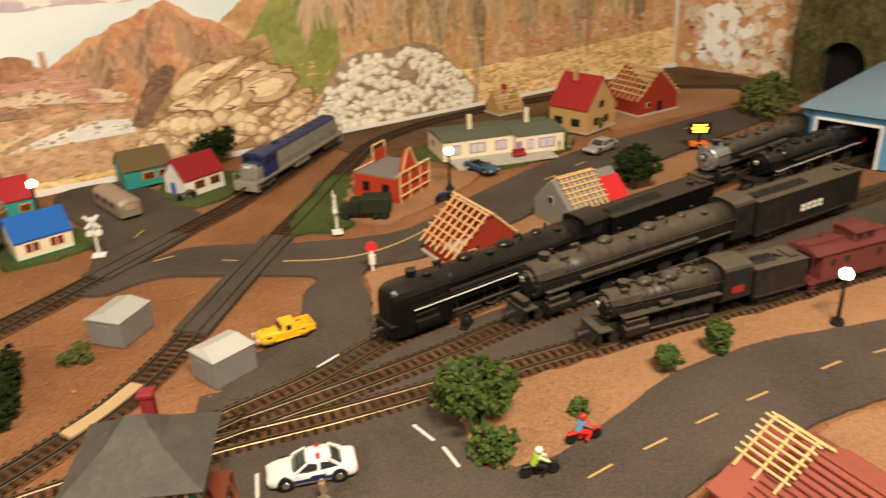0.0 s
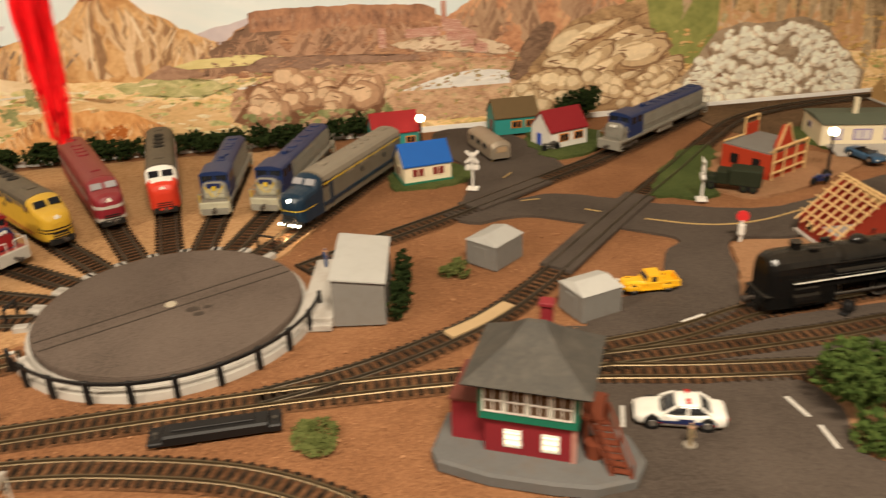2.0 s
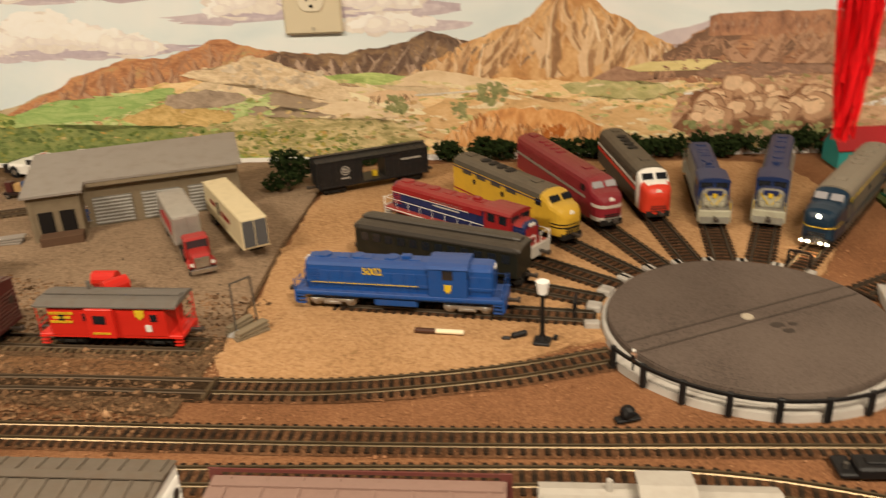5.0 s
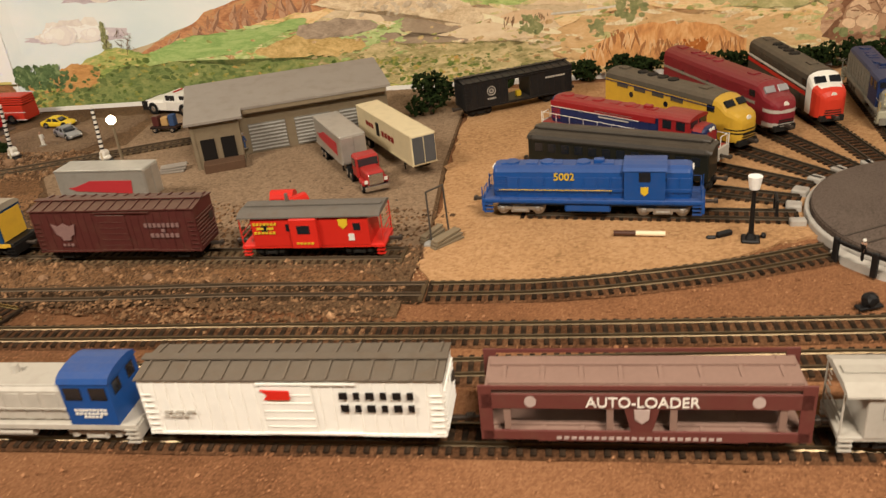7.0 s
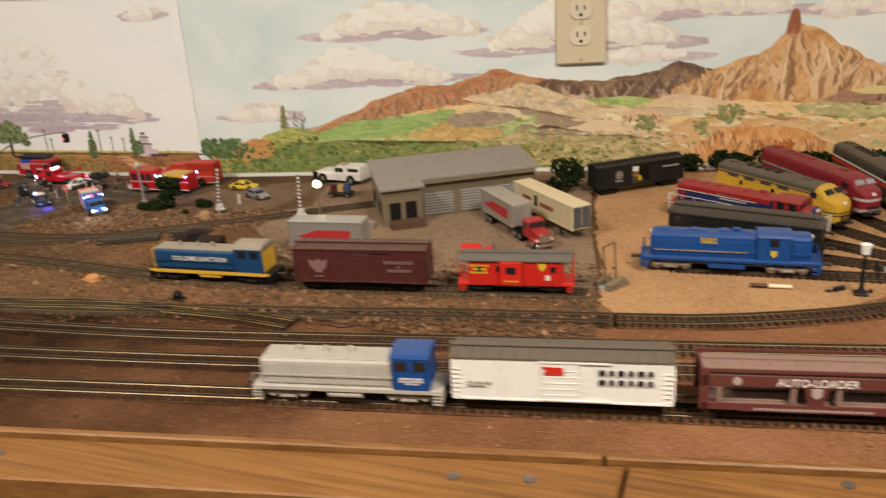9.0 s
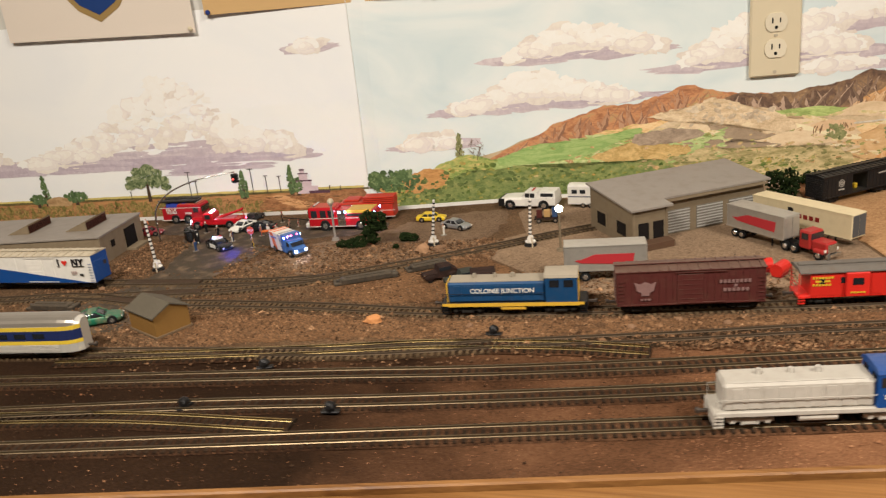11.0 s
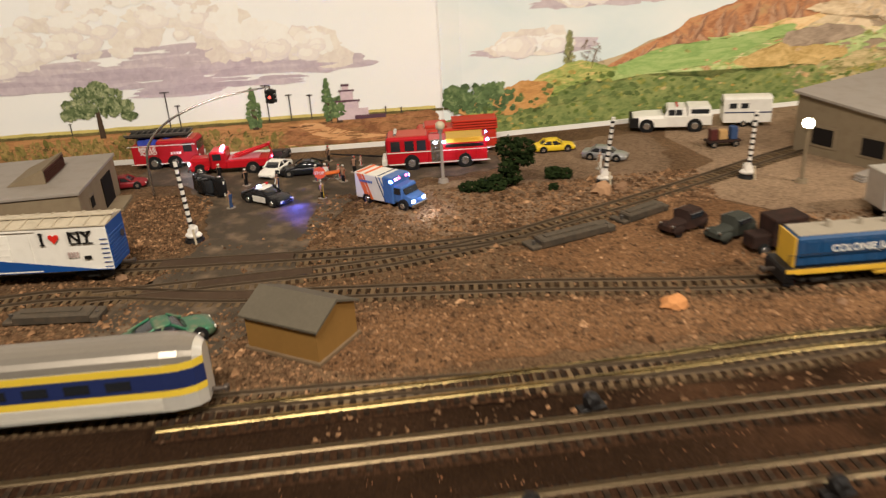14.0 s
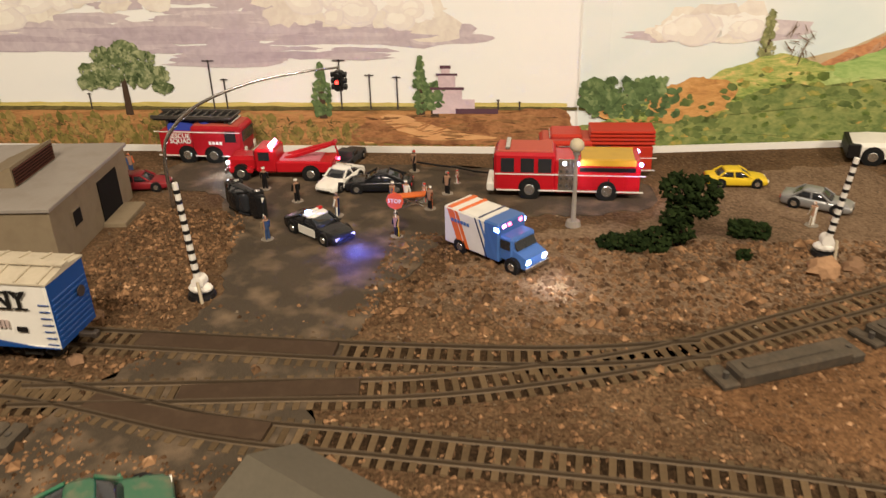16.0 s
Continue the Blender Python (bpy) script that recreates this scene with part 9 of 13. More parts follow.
steam_engine(along(P4, Q4, 0.125), 0.250, 0.0160, SWEATH, "black steam engine with a silver smokebox front", drivers=4, front=SGREY, cab_red=True)
tender(along(P4, Q4, 0.335), 0.15, SWEATH, "black tender inside the engine shed", 0.0420)
track(((0.874, 0.122), (0.970, 0.147), (1.274, 0.225), (1.43, 0.265)), "yard track beside the engine shed", RAIL_DARK)
# a further black engine beside it
P5, Q5 = (1.010, 0.103), (1.295, 0.166)
steam_engine(along(P5, Q5, 0.125), 0.240, 0.0150, SBLACK, "black steam engine with a white line, half inside the shed", drivers=4, stripe=WPAINT, cab_red=True)
track(((0.905, 0.080), (1.010, 0.103), (1.295, 0.166), (1.53, 0.218)), "yard track into the engine shed", RAIL_DARK)
hood_diesel(along((1.075, -0.065), (1.4, -0.02), 0.11), 0.21, YELB, BLUE, YELB, BLUE, "yellow and blue diesel beside the engine shed", trim=YPAINT, short=0.14)


# ---- buildings ----
RAFTER = mat("raw_basswood", (0.58, 0.38, 0.17), 0.7, var=0.15, scale=120)
REDBRICK = mat("red_model_brick", (0.24, 0.030, 0.016), 0.65, var=0.2, scale=120, bump=0.3, bscale=600)
TOYRED, TOYBLUE = mat("toy_red_roof", (0.20, 0.010, 0.014), 0.55, var=0.12), mat("toy_blue_roof", (0.010, 0.090, 0.36), 0.5, var=0.12)
TOYTEAL, TOYBROWN = mat("toy_teal_wall", (0.03, 0.24, 0.22), 0.55, var=0.1), mat("toy_brown_roof", (0.12, 0.080, 0.038), 0.7, var=0.2)
CREAM, ORANGE = mat("cream_wall", (0.74, 0.64, 0.45), 0.6, var=0.08), mat("orange_trim", (0.60, 0.20, 0.02), 0.55)
TANWALL = mat("tan_model_wall", (0.44, 0.27, 0.11), 0.65, var=0.15, scale=150)
GREYWALL = mat("grey_model_wall", (0.185, 0.175, 0.16), 0.65, var=0.12, scale=90, dirt=0.15)
PALEGREY = mat("pale_grey_card", (0.38, 0.37, 0.345), 0.6, var=0.07, dirt=0.08)
WHTAN = mat("warehouse_tan", (0.205, 0.160, 0.103), 0.75, var=0.14, scale=60, dirt=0.25)
WHROOF = mat("warehouse_roof", (0.270, 0.238, 0.205), 0.55, var=0.12, scale=40, dirt=0.2)
SLATE = mat("slate_grey_roof", (0.036, 0.039, 0.040), 0.6, var=0.18, scale=70, dirt=0.15, dirt_col=(0.2, 0.18, 0.15), dust=0.35)
TOWERRED, TOWERGREEN = mat("tower_red", (0.19, 0.016, 0.022), 0.55, var=0.15), mat("tower_green", (0.010, 0.125, 0.075), 0.5, var=0.12)
LITWIN = glow("lit_window", (1.0, 0.78, 0.42), 0.9)
GREENROOF = mat("grey_green_roof", (0.105, 0.118, 0.085), 0.75, var=0.15, scale=80)
BLUEWALL = mat("shed_blue", (0.10, 0.255, 0.44), 0.5, var=0.1)
GLOBE = glow("lamp_globe_lit", (1.0, 0.80, 0.48), 22)
GLOBEOFF = mat("lamp_globe_off", (0.50, 0.43, 0.30), 0.3)
# near-black that stands in for the shade inside buildings and openings
DARKIN = mat("interior_shade", (0.012, 0.010, 0.009), 0.9)


def opening(parent, x, y, z, w, h, frame, glass, s=-1, axis="y", mull=1, name="window"):
    """A window or door on a wall that faces axis: frame, pane, glazing bars."""
    size = (lambda a, b, c: (a, b, c)) if axis == "y" else (lambda a, b, c: (b, a, c))
    fr = panel(name, parent, (x, y, z), size(w, 0.0010, h), frame, 0.0002)
    off = (0, s * 0.0004, 0) if axis == "y" else (s * 0.0004, 0, 0)
    n = mull + 1
    for i in range(n):
        d = (i + 0.5) * (w * 0.86) / n - w * 0.43
        p = (x + d + off[0], y + off[1], z) if axis == "y" else (x + off[0], y + d, z)
        panel("pane", fr, p, size(w * 0.86 / n * 0.84, 0.0010, h * 0.78), glass)
    return fr


def cottage(m, w, d, hw, hr, wall, roof, label, trim=None, glass=None, ov=0.0018, front=(), side=(), door=None, base=None, chimney=None, door_end=-1):
    """A gabled cottage: ridge along x, windows on the front, door in the gable."""
    t = thing("cottage", m, label, "house", "houses")
    bm = B()
    prism(bm, [(-d / 2, 0), (d / 2, 0), (d / 2, hw), (0, hr - 0.0012), (-d / 2, hw)], -w / 2, w / 2)
    bd = part("wall", bm, wall, t)
    for s in (-1, 1):
        bm = B()
        k = ov / (d / 2) * (hr - hw)
        ye, ze = s * (d / 2 + ov), hw - k
        prism(bm, [(0, hr), (ye, ze), (ye, ze - 0.0016), (0, hr - 0.0022)], -w / 2 - ov, w / 2 + ov)
        part("roof", bm, roof, t)
    for x, z, ww, hh in front:
        opening(bd, x, -d / 2 - 0.0002, z, ww, hh, trim or wall, glass or GLASS)
    for y, z, ww, hh in side:
        opening(bd, -w / 2 - 0.0002, y, z, ww, hh, trim or wall, glass or GLASS, axis="x")
        opening(bd, w / 2 + 0.0002, y, z, ww, hh, trim or wall, glass or GLASS, s=1, axis="x")
    if door:
        y, ww, hh, mm = door
        panel("door", bd, (door_end * (w / 2 + 0.0003), y, hh / 2 + 0.001), (0.0010, ww, hh), mm, 0.0002)
    if base:
        panel("plinth", t, (0, 0, 0.0010), (w + 0.004, d + 0.004, 0.0024), base)
    if chimney:
        x, y, mm = chimney
        panel("chimney", t, (x, y, hr - 0.002), (0.006, 0.006, 0.016), mm, 0.0004)
    return t


DKRED = mat("window_dark_red", (0.16, 0.02, 0.015), 0.4)
cottage(pose(0.2124, 0.337, 0.002, 0, 0, 19), 0.060, 0.046, 0.025, 0.046, CREAM, TOYBLUE, "cream toy cottage with a bright blue roof", CREAM, DKRED, front=((-0.013, 0.0140, 0.018, 0.012), (0.013, 0.0140, 0.018, 0.012)), side=((0.0, 0.013, 0.012, 0.010),), base=MATS["tower_green"])
cottage(pose(0.3985, 0.459, 0.002, 0, 0, 28), 0.060, 0.046, 0.026, 0.049, WHITEP, TOYRED, "white toy cottage with a red roof and orange windows", ORANGE, GLASS, front=((-0.008, 0.0140, 0.016, 0.011), (0.016, 0.0140, 0.016, 0.011)), door=(0.004, 0.010, 0.016, mat("toy_blue_door", (0.02, 0.06, 0.38), 0.5)))
cottage(pose(0.3390, 0.528, 0.002, 0, 0, 12), 0.064, 0.046, 0.027, 0.048, TOYTEAL, TOYBROWN, "teal toy cottage with a brown roof and orange windows", ORANGE, GLASS, front=((0.0, 0.0140, 0.016, 0.011), (0.021, 0.0140, 0.016, 0.011)), door=(0.0, 0.010, 0.017, DKRED))
cottage(pose(0.168, 0.474, 0.002, 0, 0, 14), 0.064, 0.046, 0.026, 0.048, TOYTEAL, mat("toy_bright_red_roof", (0.25, 0.010, 0.012), 0.55), "teal toy cottage with a bright red roof", ORANGE, GLASS, front=((0.020, 0.0125, 0.014, 0.010), (-0.012, 0.0125, 0.014, 0.010)))

# bungalow: L-shaped, cream, low grey-green roof
bg = thing("bungalow", pose(0.833, 0.410, 0.002, 0, 0, -5), "long cream bungalow with a low grey-green roof", "house", "houses")
bm = B()
box(bm, (-0.040, 0.020, 0.0145), (0.115, 0.075, 0.029), 0.0003)
box(bm, (0.045, 0.008, 0.0145), (0.075, 0.080, 0.029), 0.0003)
bw = part("wall", bm, CREAM, bg)
for c, s in (((-0.040, 0.020, 0), (0.118, 0.079, 0)), ((0.0465, 0.008, 0), (0.079, 0.084, 0))):
    bm = B()
    prism(bm, [(c[1] - s[1] / 2, 0.0288), (c[1] + s[1] / 2, 0.0288), (c[1] + s[1] / 2, 0.0300), (c[1], 0.0338), (c[1] - s[1] / 2, 0.0300)], c[0] - s[0] / 2, c[0] + s[0] / 2)
    part("roof", bm, GREENROOF, bg)
LAV = mat("curtain_lavender", (0.30, 0.24, 0.42), 0.7)
for x, y, w in ((-0.078, -0.0178, 0.014), (-0.046, -0.0178, 0.024), (-0.010, -0.0178, 0.018), (0.030, -0.0324, 0.010), (0.055, -0.0324, 0.026)):
    opening(bw, x, y, 0.0155, w, 0.0150, LAV, mat("pale_curtain", (0.55, 0.50, 0.48), 0.6))
opening(bw, -0.0978, 0.030, 0.0165, 0.012, 0.008, LAV, GLASS, axis="x")
panel("door", bw, (0.012, -0.0326, 0.0115), (0.009, 0.001, 0.020), LAV)
for x, y in ((-0.045, 0.020), (0.045, 0.020)):
    panel("chimney", bg, (x, y, 0.0440), (0.006, 0.006, 0.022), CREAM, 0.0004)
panel("patio", bg, (-0.015, -0.038, 0.0012), (0.150, 0.048, 0.0028), CONCRETE, 0.0004)
sf = thing("garden_sofa", pose(0.838, 0.367, 0.005, 0, 0, -5), "small dark red garden bench on the patio", "bench")
bm = B()
box(bm, (0, 0, 0.003), (0.020, 0.008, 0.004), 0.001)
part("seat", bm, REDP, sf)
panel("backrest", sf, (0, 0.0045, 0.006), (0.020, 0.002, 0.008), REDP, 0.0006)


def rafters(t, w, d, hw, hr, n, s, material, x0=None, x1=None, ov=0.005, batten=4):
    """Bare roof timbers on one slope: rafters and battens."""
    x0, x1 = (-w / 2 if x0 is None else x0), (w / 2 if x1 is None else x1)
    for i in range(n):
        x = x0 + (x1 - x0) * i / (n - 1)
        bm = B()
        k = ov / (d / 2) * (hr - hw)
        cyl(bm, (x, 0, hr), (x, s * (d / 2 + ov), hw - k), 0.0011, n=4)
        part("rafter", bm, material, t)
    for j in range(batten):
        q = (j + 0.5) / batten
        bm = B()
        cyl(bm, (x0 - 0.005, s * q * d / 2, hr - q * (hr - hw) + 0.0014), (x1 + 0.005, s * q * d / 2, hr - q * (hr - hw) + 0.0014), 0.0010, n=4)
        part("batten", bm, material, t)


def open_house(m, w, d, hw, hr, wall, label, n=9, both=False, **kw):
    """A house under construction: walls to the eaves, a gable, bare rafters."""
    t = thing("unfinished_house", m, label, "house", "houses")
    bm = B()
    for x in (-w / 2 + 0.001, w / 2 - 0.001):
        prism(bm, [(-d / 2, 0), (d / 2, 0), (d / 2, hw), (0, hr - 0.002), (-d / 2, hw)], x - 0.001, x + 0.001)
    for y in (-d / 2 + 0.001, d / 2 - 0.001):
        box(bm, (0, y, hw / 2), (w - 0.004, 0.002, hw))
    bw = part("wall", bm, wall, t)
    for s in (-1, 1):
        rafters(t, w, d, hw, hr, n, s, RAFTER, **kw)
    bm = B()
    cyl(bm, (-w / 2 - 0.006, 0, hr), (w / 2 + 0.006, 0, hr), 0.0012, n=4)
    part("ridge_beam", bm, RAFTER, t)
    panel("floor_slab", t, (0, 0, 0.0010), (w + 0.006, d + 0.006, 0.0024), CONCRETE)
    panel("door_opening", bw, (w / 2 + 0.0002, 0.004, 0.0100), (0.0008, 0.010, 0.018), DARKIN)
    for y in (-d * 0.25,):
        opening(bw, w / 2 + 0.0002, y, 0.016, 0.009, 0.009, RAFTER, DARKIN, s=1, axis="x")
    opening(bw, -w * 0.2, -d / 2 - 0.0002, 0.013, 0.011, 0.010, RAFTER, DARKIN)
    return t


open_house(pose(0.646, 0.108, 0.002, 0, 0, -82), 0.064, 0.084, 0.018, 0.056, REDBRICK, "red brick house with a bare timber roof", n=7, batten=6)
open_house(pose(1.146, 0.512, 0.002, 0, 0, -80), 0.078, 0.090, 0.030, 0.072, REDBRICK, "red brick house with bare rafters on a sand plot", n=8, batten=6)
gh = cottage(pose(0.803, 0.147, 0.002, 0, 0, 10), 0.090, 0.060, 0.024, 0.052, GREYWALL, GREYWALL, "grey house with bare battens and a red roof corner", chimney=None)
for ob in [o for o in gh.children if o.name.startswith("roof")]:
    bpy.data.objects.remove(ob)
for s in (-1, 1):
    rafters(gh, 0.09, 0.060, 0.025, 0.0535, 7, s, RAFTER, x0=-0.034, x1=0.012, batten=6)
    bm = B()
    prism(bm, [(s * 0.010, 0.0445), (s * 0.036, 0.0190), (s * 0.036, 0.0175), (s * 0.010, 0.0430)], 0.016, 0.046)
    part("red_roof_piece", bm, mat("bright_red_sheet", (0.50, 0.018, 0.022), 0.5), gh)
opening(gh, -0.0452, 0.0, 0.028, 0.009, 0.009, PALEGREY, DARKIN, axis="x")
cottage(pose(1.002, 0.466, 0.002, 0, 0, -66), 0.070, 0.078, 0.040, 0.084, TANWALL, mat("tile_red_roof", (0.29, 0.024, 0.022), 0.6, var=0.15, scale=150, bump=0.4), "tan two-storey house with a red tiled roof", mat("dark_green_shutter", (0.02, 0.045, 0.02), 0.6), GLASS, front=((-0.018, 0.016, 0.016, 0.012), (0.014, 0.016, 0.016, 0.012)),
        side=((-0.014, 0.016, 0.013, 0.012), (0.014, 0.016, 0.013, 0.012), (0.0, 0.041, 0.013, 0.011)), base=CONCRETE, chimney=(-0.008, -0.010, TANWALL), door=(0.0, 0.009, 0.018, MATS["dark_green_shutter"]), door_end=1)
oh = open_house(pose(0.934, 0.608, 0.002, 0, 0, 10), 0.048, 0.038, 0.016, 0.040, TANWALL, "small tan hut with bare rafters", n=7, batten=3)
panel("chimney", oh, (0, 0, 0.040), (0.008, 0.007, 0.014), REDBRICK, 0.0004)

# flat red house under construction with timber frames on top
rh = thing("unfinished_house", pose(0.6310, 0.3270, 0.002, 0, 0, -53) @ Matrix.Diagonal((1.06, 1.0, 1.10, 1)), "red brick shell house with raw timber frames", "house", "houses")
bm = B()
box(bm, (0, 0, 0.0140), (0.062, 0.072, 0.028), 0.0003)
rw_ = part("wall", bm, mat("bright_red_brick", (0.36, 0.040, 0.016), 0.6, var=0.15, bump=0.2), rh)
panel("roof_slab", rh, (0, 0, 0.0288), (0.060, 0.070, 0.0020), GREYWALL, 0.0002)
for x in (-0.014, 0.014):
    opening(rw_, x, -0.0362, 0.0150, 0.010, 0.011, DARKIN, DARKIN, mull=0)


def frame_timber(parent, a, b, r=0.0013):
    bm = B()
    cyl(bm, a, b, r, n=4)
    return part("timber", bm, RAFTER, parent)


for y in (0.034, 0.006):
    frame_timber(rh, (-0.030, y, 0.028), (-0.030, y, 0.050))
frame_timber(rh, (-0.030, 0.034, 0.050), (-0.030, 0.006, 0.050))
frame_timber(rh, (-0.030, 0.034, 0.040), (-0.030, 0.006, 0.040))
panel("upper_wall", rh, (-0.029, 0.020, 0.036), (0.002, 0.024, 0.014), MATS["bright_red_brick"])
for y in (-0.034, -0.012, 0.012, 0.034):
    frame_timber(rh, (0.034, y, 0.0), (0.034, y, 0.036))
for z in (0.008, 0.020, 0.035):
    frame_timber(rh, (0.034, -0.036, z), (0.034, 0.036, z))
for x in (-0.03, 0.03):
    frame_timber(rh, (x, -0.035, 0.031), (x, 0.035, 0.031))
bm = B()
prism(bm, [(-0.016, 0.028), (0.016, 0.028), (0.016, 0.034), (0.004, 0.054), (-0.004, 0.054), (-0.016, 0.034)], 0.022, 0.026)
part("gable_wall", bm, MATS["bright_red_brick"], rh)
for s in (-1, 1):
    frame_timber(rh, (0.027, s * 0.018, 0.030), (0.027, s * 0.003, 0.056))

# signal tower
tw = thing("signal_tower", pose(0.2995, -0.1885, 0.003, 0, 0, -16), "red and green signal tower with a grey hipped roof", "signal tower")
bm = B()
pts = [(-0.062, -0.030), (-0.055, -0.041), (-0.020, -0.047), (0.020, -0.046), (0.045, -0.043), (0.068, -0.030), (0.072, -0.010), (0.060, 0.012), (0.035, 0.028), (-0.045, 0.028), (-0.062, 0.010)]
loft(bm, [[(x * k, y * k, z) for x, y in pts] for k, z in ((1.0, -0.003), (1.0, 0.004), (0.96, 0.0056))])
part("plinth", bm, mat("tower_platform_grey", (0.115, 0.112, 0.108), 0.8, var=0.2, dirt=0.25), tw)
bm = B()
box(bm, (0.0, 0, 0.0185), (0.056, 0.048, 0.027), 0.0003)
lo = part("lower_wall", bm, TOWERRED, tw)
bm = B()
box(bm, (-0.040, 0.004, 0.0205), (0.024, 0.040, 0.031), 0.0003)
le = part("lean_to", bm, TOWERRED, tw)
bm = B()
prism(bm, [(-0.018, 0.036), (0.026, 0.036), (0.026, 0.039), (-0.018, 0.0375)], -0.053, -0.028)
part("lean_to_roof", bm, mat("tower_brown", (0.12, 0.035, 0.025), 0.6, var=0.2), le)
bm = B()
box(bm, (0.0, 0, 0.0465), (0.062, 0.054, 0.029), 0.0004)
up = part("upper_wall", bm, TOWERGREEN, tw)
ROOMIN = mat("room_glimpse", (0.085, 0.050, 0.028), 0.8, var=0.5, scale=180)
for i in range(4):
    x = -0.0215 + i * 0.0143
    opening(up, x, -0.0272, 0.0478, 0.0136, 0.0190, WHITEP, ROOMIN, mull=1)
    panel("glazing_bar", up, (x, -0.0282, 0.0478), (0.0120, 0.0008, 0.0010), WHITEP)
for y in (-0.012, 0.006):
    opening(up, 0.0312, y, 0.0478, 0.0130, 0.0190, WHITEP, ROOMIN, s=1, axis="x")
    opening(up, -0.0312, y, 0.0505, 0.0130, 0.0150, WHITEP, ROOMIN, s=-1, axis="x")
for x in (-0.010, 0.014):
    fr = opening(lo, x, -0.0242, 0.0175, 0.0115, 0.0135, WHITEP, LITWIN, mull=1)
    for k in range(3):
        panel("glazing_bar", fr, (x, -0.0251, 0.0132 + k * 0.0042), (0.0100, 0.0006, 0.0008), WHITEP)
panel("corner_post", lo, (0.0285, -0.0235, 0.0185), (0.003, 0.003, 0.027), mat("pinkish_board", (0.40, 0.20, 0.16), 0.7))
bm = B()
rg = lambda sx, sy, z: [(-sx, -sy, z), (sx, -sy, z), (sx, sy, z), (-sx, sy, z)]
loft(bm, [rg(0.039, 0.0360, 0.0612), rg(0.040, 0.0370, 0.0627), rg(0.030, 0.028, 0.0695), rg(0.016, 0.014, 0.0800), rg(0.006, 0.002, 0.0905)])
part("roof", bm, SLATE, tw)
bm = B()
box(bm, (0.004, 0.016, 0.0860), (0.0075, 0.0075, 0.018), 0.0005)
box(bm, (0.004, 0.016, 0.0950), (0.0095, 0.0095, 0.003), 0.0005)
part("chimney", bm, TOWERRED, tw)
STAIR = mat("stair_brown", (0.135, 0.036, 0.018), 0.6, var=0.2)
st = part("staircase", box(B(), (0.036, 0.006, 0.0290), (0.014, 0.030, 0.0016)), STAIR, tw)
for k in range(8):
    panel("step", st, (0.0420 + k * 0.0021, -0.006 - k * 0.0030, 0.0265 - k * 0.0027), (0.012, 0.0042, 0.0010), STAIR)
for s in (-1, 1):
    bm = B()
    cyl(bm, (0.0405 + s * 0.006, -0.004, 0.0290), (0.0590 + s * 0.006, -0.030, 0.0055), 0.0013, n=4)
    cyl(bm, (0.0405 + s * 0.006, -0.004, 0.0400), (0.0590 + s * 0.006, -0.030, 0.0165), 0.0009, n=4)
    for q in (0.0, 0.5, 1.0):
        x, y, z = 0.0405 + q * 0.0185 + s * 0.006, -0.004 - q * 0.026, 0.029 - q * 0.0235
        cyl(bm, (x, y, z), (x, y, z + 0.0112), 0.0008, n=4)
    part("stair_rail", bm, STAIR, st)
for x, y in ((0.030, 0.020), (0.043, 0.020), (0.043, -0.006), (0.034, -0.010)):
    bm = B()
    cyl(bm, (x, y, 0.004), (x, y, 0.029), 0.0014, n=5)
    part("stair_post", bm, STAIR, st)
bm = B()
cyl(bm, (0.040, -0.013, 0.004), (0.040, -0.013, 0.016), 0.0060, n=12)
bl = part("barrel", bm, STAIR, tw)


def shed(m, w, d, h, label, roof_h=0.006):
    t = thing("tool_shed", m, label, "shed", "sheds")
    bm = B()
    box(bm, (0, 0, h / 2), (w, d, h), 0.0004)
    bd = part("wall", bm, GREYWALL, t)
    bm = B()
    loft(bm, [[(-w / 2 - 0.0008, -d / 2 - 0.0008, h), (w / 2 + 0.0008, -d / 2 - 0.0008, h), (w / 2 + 0.0008, d / 2 + 0.0008, h), (-w / 2 - 0.0008, d / 2 + 0.0008, h)], [(-w * 0.42, -0.001, h + roof_h), (w * 0.42, -0.001, h + roof_h), (w * 0.42, 0.001, h + roof_h), (-w * 0.42, 0.001, h + roof_h)]])
    part("roof", bm, PALEGREY, t)
    for s in (-1, 1):
        bm = B()
        for k in range(9):
            box(bm, (-w / 2 + (k + 0.5) * w / 9, s * d / 2, h / 2), (0.0007, 0.0007, h))
        part("wall_ribs", bm, GREYWALL, bd)
    panel("door", bd, (-w / 2 - 0.0003, 0, h * 0.42), (0.0008, 0.014, h * 0.8), GREYWALL, 0.0002)
    return t


shed(pose(0.289, 0.094, 0.0, 0, 0, 50), 0.044, 0.036, 0.025, "grey model tool shed on rust ballast")
shed(pose(0.3645, -0.012, 0.0, 0, 0, 27), 0.040, 0.035, 0.025, "grey model tool shed beside the yellow pickup")
# operator's hut at the turntable on its concrete pad
hut = thing("turntable_hut", pose(0.1680, 0.0170, 0.0, 0, 0, 1), "pale grey card hut with a flat sloping roof", "shed", "sheds")
bm = B()
loft(bm, [[(-0.022, -0.044, 0), (0.022, -0.044, 0), (0.022, 0.044, 0), (-0.022, 0.044, 0)], [(-0.022, -0.044, 0.044), (0.022, -0.044, 0.039), (0.022, 0.044, 0.040), (-0.022, 0.044, 0.046)]])
part("wall", bm, GREYWALL, hut)
bm = B()
loft(bm, [[(-0.0235, -0.046, 0.0442), (0.0235, -0.046, 0.0390), (0.0235, 0.046, 0.0402), (-0.0235, 0.046, 0.0462)], [(-0.0235, -0.046, 0.0456), (0.0235, -0.046, 0.0404), (0.0235, 0.046, 0.0416), (-0.0235, 0.046, 0.0476)]])
